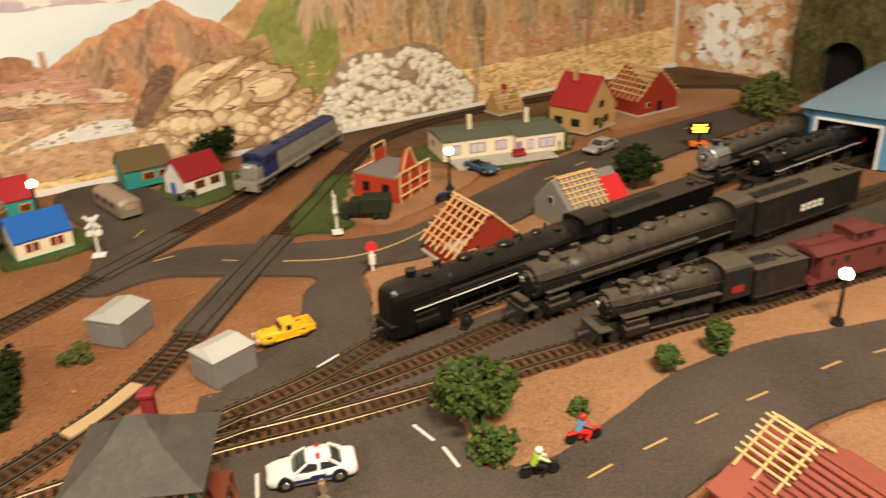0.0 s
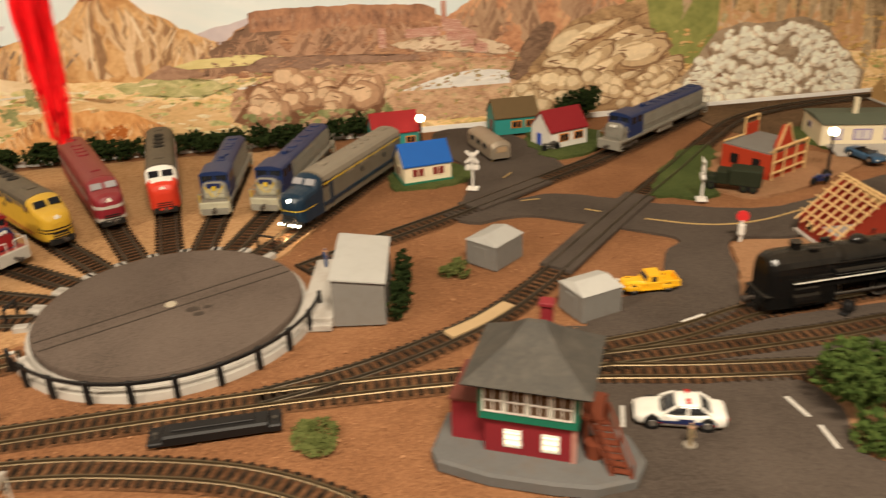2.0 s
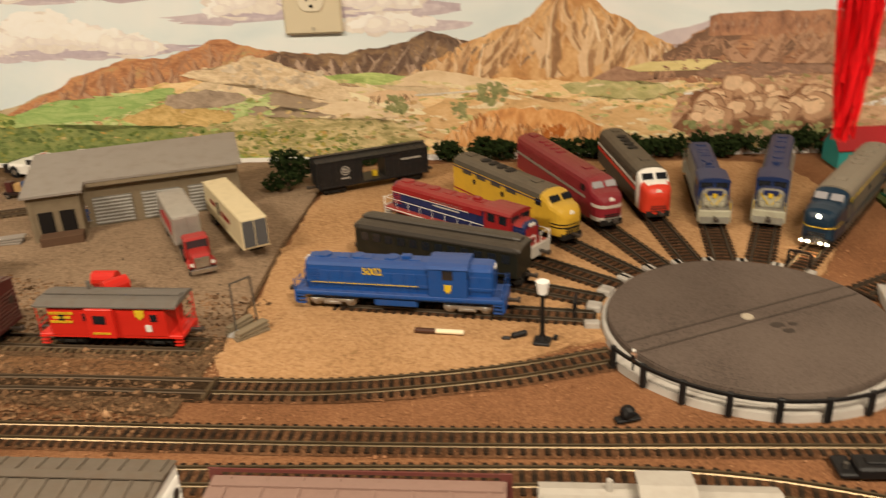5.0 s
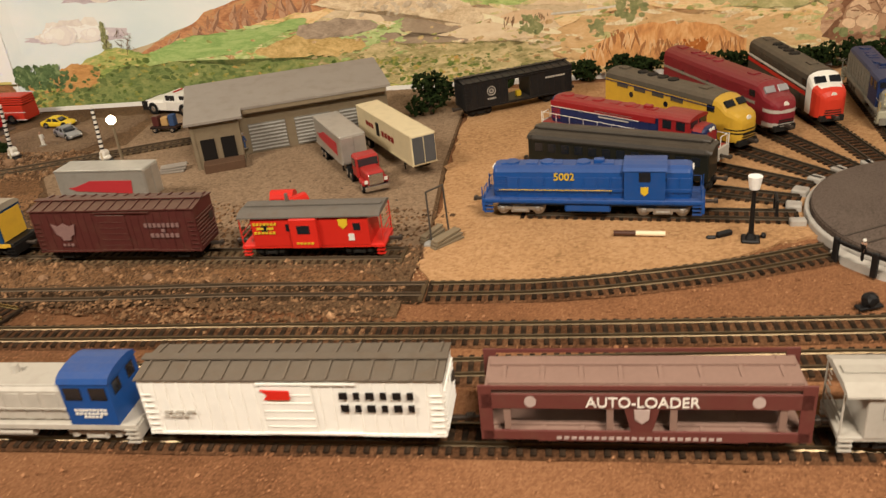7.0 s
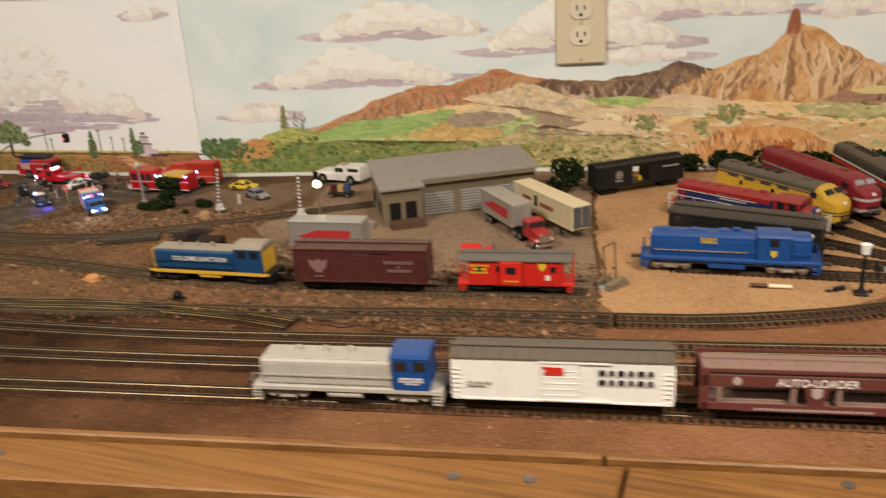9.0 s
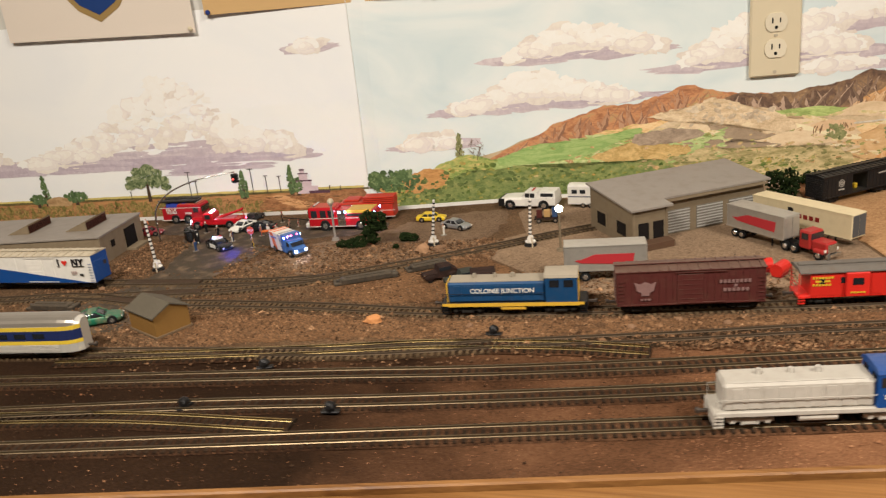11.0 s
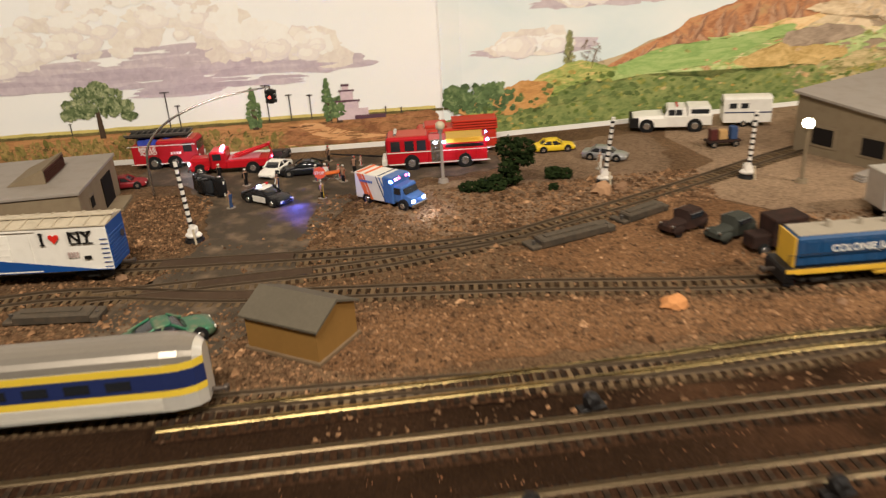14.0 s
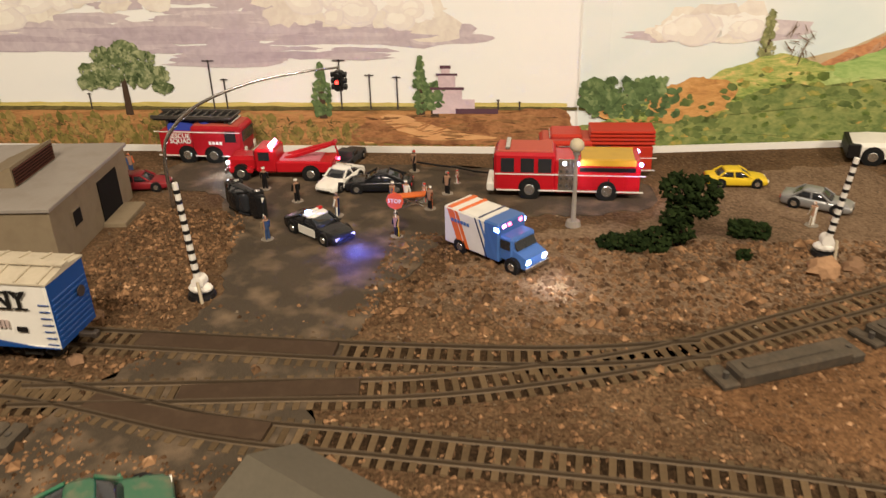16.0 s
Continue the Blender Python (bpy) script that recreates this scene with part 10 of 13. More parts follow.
part("roof", bm, PALEGREY, hut)
pad = thing("concrete_pad", pose(0.131, 0.030, 0), "light concrete pad beside the turntable", "pad")
panel("slab", pad, (0.0, 0, 0.0040), (0.030, 0.116, 0.0100), CONCRETE, 0.0008)
panel("step", pad, (0.002, -0.060, 0.0020), (0.024, 0.008, 0.0060), CONCRETE, 0.0006)

# the blue engine shed with white door frames
es = thing("engine_shed", pose(1.450, 0.140, 0.0, 0, 0, 24), "light blue engine shed with white-framed doorways", "engine shed")
bm = B()
W2, D2, H2 = 0.155, 0.22, 0.070
for y in (-W2 + 0.003, W2 - 0.003):
    box(bm, (0.0, y, H2 / 2), (2 * D2, 0.006, H2))
box(bm, (D2 - 0.003, 0, H2 / 2), (0.006, 2 * W2 - 0.012, H2))
for y in (-0.151, -0.050, 0.050, 0.151):
    box(bm, (-D2 + 0.004, y, H2 / 2), (0.008, 0.014, H2))
box(bm, (-D2 + 0.004, 0, H2 - 0.006), (0.008, 2 * W2, 0.014))
sw_ = part("wall", bm, BLUEWALL, es)
bm = B()
prism(bm, [(-W2 - 0.008, H2), (W2 + 0.008, H2), (W2 + 0.008, H2 + 0.003), (0, H2 + 0.030), (-W2 - 0.008, H2 + 0.003)], -D2 - 0.008, D2 + 0.004)
part("roof", bm, mat("shed_roof_blue", (0.20, 0.30, 0.40), 0.5, var=0.12, scale=20), es)
for y in (-0.1, 0.0, 0.1):
    bm = B()
    for s in (-1, 1):
        box(bm, (-D2 - 0.0004, y + s * 0.0415, 0.0285), (0.0016, 0.0035, 0.057))
    box(bm, (-D2 - 0.0004, y, 0.0575), (0.0016, 0.0865, 0.0035))
    part("door_frame", bm, WHITEP, sw_)
for x in (-0.10, 0.06):
    bm = B()
    box(bm, (x, -0.07, 0), (0.055, 0.030, 0.004), 0.001)
    part("skylight", bm, WHITEP, es, m=pose(0, 0, 0.0885, 10.5))
# the shed's inner shade is painted as this near-black floor
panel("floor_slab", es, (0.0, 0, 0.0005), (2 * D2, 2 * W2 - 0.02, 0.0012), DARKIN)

# red-roofed house in the near corner
nh = cottage(pose(0.6654, -0.3716, 0.002, 0, 0, -84), 0.130, 0.096, 0.024, 0.050, REDBRICK, mat("plank_red_roof", (0.235, 0.068, 0.048), 0.65, var=0.15, scale=60), "house with a red plank roof and bare rafter end", GLASS, base=CONCRETE)
for s in (-1, 1):
    for k in range(12):
        y0, z0, y1, z1 = s * 0.001, 0.0512, s * 0.052, 0.0215
        q = (k + 0.5) / 12
        bm = B()
        box(bm, (0.012, y0 + (y1 - y0) * q, z0 + (z1 - z0) * q + 0.0003), (0.114, 0.0042, 0.0011), m=None)
        part("plank", bm, MATS["plank_red_roof"], nh)
rafters(nh, 0.13, 0.054, 0.038, 0.0575, 3, -1, RAFTER, x0=-0.064, x1=-0.034, batten=7)
rafters(nh, 0.13, 0.030, 0.046, 0.0575, 3, 1, RAFTER, x0=-0.064, x1=-0.034, batten=2)

# tunnel portal block in the far corner
tp = thing("tunnel_portal", pose(1.480, 0.405, 0.0, 0, 0, -73), "mossy rock hillside with a dark tunnel mouth", "tunnel")
MOSS = ground_mat("mossy_rock", ((0.25, (0.020, 0.022, 0.008)), (0.5, (0.075, 0.070, 0.028)), (0.75, (0.17, 0.13, 0.065))), 14, 160)
bm = B()
seg = 40
inner = [(0.040 * math.cos(math.pi * i / seg), 0.055 + 0.040 * math.sin(math.pi * i / seg)) for i in range(seg + 1)]
inner = [(0.040, 0.0)] + inner + [(-0.040, 0.0)]
def outer(x, z):
    d = Vector((x, z - 0.02)).normalized() if (x or z) else Vector((0, 1))
    k = min(0.090 / max(abs(d.x), 1e-6), 0.23 / max(d.y, 1e-6)) if d.y > 0 else 0.090 / abs(d.x)
    return (d.x * k, max(0.0, 0.02 + d.y * k))
rows = []
for k in range(9):
    q = k / 8
    row = []
    for x, z in inner:
        ox, oz = outer(x, z)
        px_, pz = x + (ox - x) * q, z + (oz - z) * q
        row.append(bm.verts.new((px_, -0.004 - 0.012 * noise.noise((px_ * 22, pz * 22, 1.7)) * (q > 0) - 0.012 * q * (1 - q), pz)))
    rows.append(row)
for a, b in zip(rows, rows[1:]):
    for i in range(len(inner) - 1):
        bm.faces.new((a[i], a[i + 1], b[i + 1], b[i]))
back = [bm.verts.new((v.co.x, 0.030, v.co.z)) for v in rows[0]]
for i in range(len(inner) - 1):
    bm.faces.new((rows[0][i], rows[0][i + 1], back[i + 1], back[i]))
bm.faces.new(back)
part("hillside", bm, MOSS, tp)
panel("tunnel_back", tp, (0, 0.027, 0.05), (0.078, 0.002, 0.094), DARKIN)

# warehouse: office bay, roller doors, one roof slope
wh = thing("warehouse", pose(-0.7047, 0.2011, 0.0, 0, 0, 32), "grey-tan freight warehouse with a wide sloping roof", "warehouse")
WW, WD = 0.117, 0.037
roofz = lambda y: 0.0545 + (y + 0.094) * 0.095
bm = B()
loft(bm, [[(-WW, -0.060, 0), (WW, -0.060, 0), (WW, WD, 0), (-WW, WD, 0)], [(-WW, -0.060, roofz(-0.06)), (WW, -0.060, roofz(-0.06)), (WW, WD, roofz(WD)), (-WW, WD, roofz(WD))]])
loft(bm, [[(-WW - 0.0005, -0.088, 0), (-0.062, -0.088, 0), (-0.062, -0.055, 0), (-WW - 0.0005, -0.055, 0)], [(-WW - 0.0005, -0.088, roofz(-0.088)), (-0.062, -0.088, roofz(-0.088)), (-0.062, -0.055, roofz(-0.055)), (-WW - 0.0005, -0.055, roofz(-0.055))]])
ww_ = part("wall", bm, WHTAN, wh)
bm = B()
o = [(-WW - 0.005, -0.094), (-0.057, -0.094), (-0.057, -0.068), (WW + 0.005, -0.068), (WW + 0.005, WD + 0.004), (-WW - 0.005, WD + 0.004)]
loft(bm, [[(x, y, roofz(y) + dz) for x, y in o] for dz in (0.0004, 0.0030)])
part("roof", bm, WHROOF, wh)
ROLLER = mat("roller_door_grey", (0.17, 0.155, 0.13), 0.6, var=0.12)
for x in (-0.031, 0.024, 0.078):
    dr_ = panel("roller_door", ww_, (x, -0.0604, 0.0200), (0.044, 0.0010, 0.034), ROLLER)
    for k in range(8):
        panel("slat", dr_, (x, -0.0611, 0.0055 + k * 0.0042), (0.043, 0.0008, 0.0016), PALEGREY)
for x in (-0.1005, -0.0775):
    panel("doorway", ww_, (x, -0.0884, 0.0220), (0.0160, 0.0010, 0.0270), DARKIN)
panel("dock_step", wh, (-0.086, -0.0975, 0.0055), (0.046, 0.019, 0.011), mat("dock_brown", (0.105, 0.060, 0.036), 0.85, var=0.3, scale=60, bump=0.4), 0.0006)
for y in (-0.058, 0.001):
    opening(ww_, -WW - 0.0006, y, 0.0235, 0.035, 0.024, WHTAN, DARKIN, axis="x", mull=0)
    for k in range(3):
        panel("window_bar", ww_, (-WW - 0.0010, y, 0.0170 + k * 0.0065), (0.0008, 0.0340, 0.0007), WHTAN)
for x in (-WW + 0.002, -0.064):
    panel("corner_post", ww_, (x, -0.0884, 0.0270), (0.0030, 0.0010, 0.0535), WHTAN)
panel("eave_board", wh, (0.030, -0.0686, 0.0548), (0.172, 0.0012, 0.0040), WHTAN)

# flat-roofed house with skylights
fb = thing("flat_roof_house", pose(-1.575, 0.008, 0.0, 0, 0, 8), "low tan flat-roofed building with slanted skylights", "building")
bm = B()
box(bm, (-0.185, 0.068, 0.0230), (0.360, 0.136, 0.046), 0.0006)
fw = part("wall", bm, WHTAN, fb)
bm = B()
box(bm, (-0.185, 0.068, 0.0468), (0.364, 0.140, 0.0030), 0.0004)
part("roof", bm, WHROOF, fb)
for x in (-0.062, -0.165):
    bm = B()
    prism(bm, [(-0.016, 0.0480), (0.022, 0.0480), (0.022, 0.0490), (-0.016, 0.0640)], -0.032, 0.032)
    sk = part("skylight", bm, WHTAN, fb, m=pose(x, 0.070, 0, 0, 0, 90))
    panel("dark_opening", sk, (0, -0.0161, 0.0555), (0.060, 0.0008, 0.0120), DARKIN)
    bm = B()
    for k in range(6):
        box(bm, (0, -0.0168, 0.0500 + k * 0.0022), (0.060, 0.0012, 0.0009))
    part("louvre", bm, mat("rust_louvre", (0.075, 0.026, 0.018), 0.6), sk)
opening(fw, -0.0048, 0.036, 0.0260, 0.016, 0.014, WHTAN, DARKIN, s=1, axis="x", mull=0)
panel("doorway", fw, (-0.0046, 0.094, 0.0195), (0.0010, 0.036, 0.034), DARKIN)
panel("door_step", fb, (0.004, 0.094, 0.0020), (0.018, 0.044, 0.0045), WHTAN, 0.0005)
# little tan shack
sk_ = cottage(pose(-1.3230, -0.2215, 0.002, 0, 0, -27), 0.062, 0.047, 0.029, 0.040, mat("shack_tan", (0.21, 0.115, 0.032), 0.65, var=0.15), mat("shack_roof_grey", (0.105, 0.090, 0.066), 0.85, var=0.25, scale=30), "small mustard-tan shack with a grey gabled roof", ov=0.003, base=mat("brown_slab", (0.16, 0.11, 0.065), 0.85, var=0.2))


# ---- road vehicles ----
TYRE, HUB = mat("tyre_rubber", (0.012, 0.012, 0.012), 0.8), mat("hub_chrome", (0.55, 0.54, 0.52), 0.25, 0.9)
CARGLASS = mat("car_glass", (0.02, 0.022, 0.026), 0.08, spec=0.7)
TAIL = mat("tail_lamp_red", (0.40, 0.01, 0.01), 0.3)
CHROME = mat("bumper_chrome", (0.60, 0.58, 0.55), 0.2, 0.95)
BEACON_B, BEACON_R = glow("blue_beacon", (0.16, 0.30, 1.0), 26, (0.1, 0.1, 0.6)), glow("red_beacon", (1.0, 0.06, 0.12), 14, (0.5, 0.05, 0.05))
BEACON_W = glow("white_beacon", (0.75, 0.82, 1.0), 22)
BEACON_P = glow("pink_beacon", (1.0, 0.22, 0.55), 24, (0.6, 0.1, 0.3))


def wheels(t, xs, y, r, w=0.0026, material=None, arch_up=0.0):
    for x in xs:
        for s in (-1, 1):
            if arch_up:
                bm = B()
                cyl(bm, (x, s * (y - w - 0.001), r), (x, s * (y - arch_up), r), r * 1.2, n=16)
                part("wheel_arch", bm, BLACKP, t)
            bm = B()
            cyl(bm, (x, s * (y - w), r), (x, s * (y - 0.0003), r), r, n=16)
            cyl(bm, (x, s * (y - 0.0003), r), (x, s * y, r), r, r * 0.9, 16)
            wh = part("wheel", bm, TYRE, t)
            bm = B()
            cyl(bm, (x, s * (y - 0.0004), r), (x, s * (y + 0.0003), r), r * 0.62, r * 0.5, 12)
            part("hub", bm, material or HUB, wh)


def rounded(xa, xb, w, z, n=20, e=0.42):
    """A rounded rectangle lying flat."""
    c, a = (xa + xb) / 2, (xb - xa) / 2
    f = lambda v: math.copysign(abs(v) ** e, v)
    return [(c + a * f(math.cos(2 * math.pi * (i + 0.5) / n)), w * f(math.sin(2 * math.pi * (i + 0.5) / n)), z) for i in range(n)]


def sedan(m, L, paint, label, roof=None, beacon=None, doors=None, coupe=False, name="car", open_top=False, stripe=None):
    """A car: rounded lofted body, glasshouse, wheels in dark arches, lamps."""
    t = thing(name, m, label, "car", "cars")
    h, W = L / 2, 0.0105 * (L / 0.052)
    k = L / 0.052
    half = ((0.93, 0.0), (1.0, 0.22), (1.0, 0.55), (0.97, 0.78), (0.88, 0.95), (0.70, 1.0))
    def sec(x, w, z0, z1):
        r = [(x, w * W * u, (z0 + (z1 - z0) * v) * k) for u, v in half]
        return r + [(x, -y, z) for _, y, z in r[::-1]]
    bm = B()
    loft(bm, [sec(x * h, w, z0, z1) for x, w, z0, z1 in ((-1.0, 0.74, 0.0044, 0.0084), (-0.975, 0.88, 0.0030, 0.0094), (-0.90, 0.95, 0.0022, 0.0099), (-0.55, 1.0, 0.0020, 0.0104), (-0.1, 1.0, 0.0020, 0.0101), (0.35, 1.0, 0.0020, 0.0097), (0.68, 0.97, 0.0020, 0.0090), (0.88, 0.91, 0.0022, 0.0080), (0.965, 0.80, 0.0028, 0.0070), (1.0, 0.62, 0.0036, 0.0060))])
    bd = part("body", bm, paint, t, smooth=True)
    if not open_top:
        x0, x1, x2, x3 = ((-0.74, -0.42, 0.10, 0.46) if not coupe else (-0.84, -0.30, 0.06, 0.42))
        bm = B()
        loft(bm, [rounded(x0 * h, x3 * h, W * 0.90, 0.0092 * k), rounded((x0 * 0.5 + x1 * 0.5) * h, (x2 * 0.5 + x3 * 0.5) * h, W * 0.83, 0.0122 * k), rounded(x1 * h, x2 * h, W * 0.72, 0.0146 * k)])
        gh_ = part("glasshouse", bm, CARGLASS, t, smooth=True)
        bm = B()
        loft(bm, [rounded(x1 * h - 0.0012, x2 * h + 0.0012, W * 0.755, 0.0140 * k), rounded(x1 * h, x2 * h, W * 0.72, 0.0150 * k), rounded(x1 * h + 0.002, x2 * h - 0.002, W * 0.56, 0.0156 * k)])
        part("roof", bm, roof or paint, t, smooth=True)
        for s in (-1, 1):
            for xa, xb in ((x0 + 0.05, x1), (x3 - 0.05, x2), ((x0 + x3) / 2, (x1 + x2) / 2)):
                bm = B()
                cyl(bm, (xa * h, s * W * 0.89, 0.0094 * k), (xb * h, s * W * 0.735, 0.0145 * k), 0.0009 * k, n=5)
                part("pillar", bm, paint, gh_)
    else:
        panel("cockpit", t, (-0.12 * h, 0, 0.0099 * k), (h * 0.9, W * 1.4, 0.0014), BLACKP)
        bm = B()
        box(bm, (0, 0, 0), (0.0006, W * 1.4, 0.0040 * k), m=pose(0.34 * h, 0, 0.0112 * k, 0, -35))
        part("windscreen", bm, CARGLASS, t)
        for s in (-1, 1):
            panel("seat_back", t, (-0.35 * h, s * W * 0.35, 0.0112 * k), (0.002, W * 0.5, 0.004), BLACKP, 0.0005)
    wheels(t, (-h * 0.58, h * 0.60), W + 0.0005, 0.0041 * k, arch_up=0.0003)
    for s in (-1, 1):
        panel("headlight", t, (h * 0.965, s * W * 0.60, 0.0058 * k), (0.0016, 0.0034 * k, 0.0018 * k), LENS)
        panel("tail_lamp", t, (-h * 0.985, s * W * 0.62, 0.0072 * k), (0.0014, 0.0034 * k, 0.0018 * k), TAIL)
        panel("mirror", t, (0.34 * h, s * W * 1.04, 0.0098 * k), (0.0012 * k, 0.0016 * k, 0.0010 * k), paint, 0.0003)
        if doors:
            panel("door_panel", bd, (0, s * (W + 0.0001), 0.0062 * k), (h * 0.62, 0.0006, 0.0054 * k), doors)
        if stripe:
            panel("side_stripe", bd, (-0.02 * h, s * (W + 0.0003), 0.0050 * k), (h * 0.86, 0.0006, 0.0008 * k), stripe)
            panel("side_stripe", bd, (-0.12 * h, s * (W + 0.0003), 0.0068 * k), (h * 0.34, 0.0006, 0.0020 * k), stripe)
    panel("bumper", t, (h * 0.985, 0, 0.0036 * k), (0.0016, W * 1.2, 0.0014 * k), BLACKP, 0.0003)
    panel("bumper", t, (-h * 0.990, 0, 0.0046 * k), (0.0014, W * 1.4, 0.0014 * k), BLACKP, 0.0003)
    if beacon:
        bar = panel("light_bar", t, (-0.16 * h, 0, 0.0163 * k), (0.0026, W * 1.1, 0.0016), WPAINT, 0.0003)
        panel("beacon", bar, (-0.16 * h, -W * 0.45, 0.0165 * k), (0.0030, W * 0.34, 0.0020), beacon[0], 0.0003)
        panel("beacon", bar, (-0.16 * h, W * 0.45, 0.0165 * k), (0.0030, W * 0.34, 0.0020), beacon[1], 0.0003)
    return t


def pickup(m, L, paint, label, cap=None, vintage=False, dark_nose=False):
    t = thing("pickup_truck", m, label, "truck", "trucks")
    h, k = L / 2, L / 0.06
    W = 0.0115 * k
    z0 = 0.0040 * k
    sec = lambda x, w, z1, b=0.85: [(x, -w, z0), (x, w, z0), (x, w, z1 - 0.002 * k), (x, w * b, z1), (x, -w * b, z1), (x, -w, z1 - 0.002 * k)]
    bm = B()
    if vintage:
        loft(bm, [sec(h * 0.10, W * 0.86, 0.0118 * k), sec(h * 0.55, W * 0.66, 0.0122 * k, 0.6), sec(h * 0.88, W * 0.58, 0.0112 * k, 0.5), sec(h * 0.98, W * 0.46, 0.0090 * k, 0.5)])
        for s in (-1, 1):
            for x in (h * 0.62, -h * 0.58):
                ball(bm, (x, s * W * 0.86, 0.0062 * k), (0.0088 * k, 0.0030 * k, 0.0046 * k), 2)
            box(bm, (0, s * W * 0.92, 0.0042 * k), (h * 0.9, 0.003 * k, 0.0012 * k))
    else:
        loft(bm, [sec(h * 0.10, W, 0.0128 * k), sec(h * 0.70, W, 0.0122 * k), sec(h * 0.97, W * 0.96, 0.0112 * k), sec(h, W * 0.90, 0.0090 * k)])
    part("bonnet", bm, paint, t)
    if dark_nose:
        panel("grille_guard", t, (h - 0.0030, 0, 0.0072 * k), (0.0110, W * 2.05, 0.0078 * k), BLACKP, 0.0008)
    bm = B()
    box(bm, (-0.05 * L, 0, 0.0080 * k), (L * 0.32, W * 1.96, 0.0085 * k), 0.0008)
    loft(bm, [[(-0.20 * L, -W * 0.94, 0.0118 * k), (0.10 * L, -W * 0.94, 0.0118 * k), (0.10 * L, W * 0.94, 0.0118 * k), (-0.20 * L, W * 0.94, 0.0118 * k)], [(-0.18 * L, -W * 0.78, 0.0185 * k), (0.045 * L, -W * 0.78, 0.0185 * k), (0.045 * L, W * 0.78, 0.0185 * k), (-0.18 * L, W * 0.78, 0.0185 * k)]])
    cb = part("cab", bm, paint, t)
    for s in (-1, 1):
        for x in ((-0.04,) if vintage else (-0.09, 0.0)):
            panel("side_window", cb, (x * L, s * W * 0.875, 0.0148 * k), (0.078 * L if not vintage else 0.09 * L, 0.0016, 0.0048 * k), CARGLASS)
    bm = B()
    box(bm, (0, 0, 0), (0.0008, W * 1.45, 0.0048 * k), m=pose(0.078 * L, 0, 0.0150 * k, 0, -40))
    part("windscreen", bm, CARGLASS, cb)
    bm = B()
    bx0, bx1 = -h, -0.20 * L
    for s in (-1, 1):
        box(bm, ((bx0 + bx1) / 2, s * (W - 0.0006), 0.0088 * k), (bx1 - bx0, 0.0012, 0.0072 * k), 0.0003)
    box(bm, (bx0 + 0.0006, 0, 0.0088 * k), (0.0012, W * 1.9, 0.0072 * k), 0.0003)
    box(bm, ((bx0 + bx1) / 2, 0, 0.0056 * k), (bx1 - bx0, W * 1.9, 0.0012 * k))
    part("bed", bm, paint, t)
    if cap:
        bm = B()
        loft(bm, [[(bx0, -W, 0.0126 * k), (bx1, -W, 0.0126 * k), (bx1, W, 0.0126 * k), (bx0, W, 0.0126 * k)], [(bx0 + 0.002, -W * 0.82, 0.0190 * k), (bx1, -W * 0.82, 0.0190 * k), (bx1, W * 0.82, 0.0190 * k), (bx0 + 0.002, W * 0.82, 0.0190 * k)]])
        cp = part("bed_cap", bm, cap, t)
        for s in (-1, 1):
            panel("cap_window", cp, ((bx0 + bx1) / 2, s * W * 0.915, 0.0158 * k), ((bx1 - bx0) * 0.74, 0.0016, 0.0034 * k), CARGLASS)
        panel("light_bar", t, (-0.07 * L, 0, 0.0192 * k), (0.0024, W * 1.0, 0.0014), TAIL, 0.0003)
    wheels(t, (-h * 0.58, h * 0.62), W + 0.0006, 0.0048 * k, arch_up=0.0004)
    for s in (-1, 1):
        panel("headlight", t, (h * 0.99, s * W * 0.70, 0.0086 * k), (0.0016, 0.0030 * k, 0.0022 * k), LENS)
    panel("bumper", t, (h + 0.0004, 0, 0.0046 * k), (0.0018, W * 1.9, 0.0018 * k), CHROME, 0.0003)
    return t


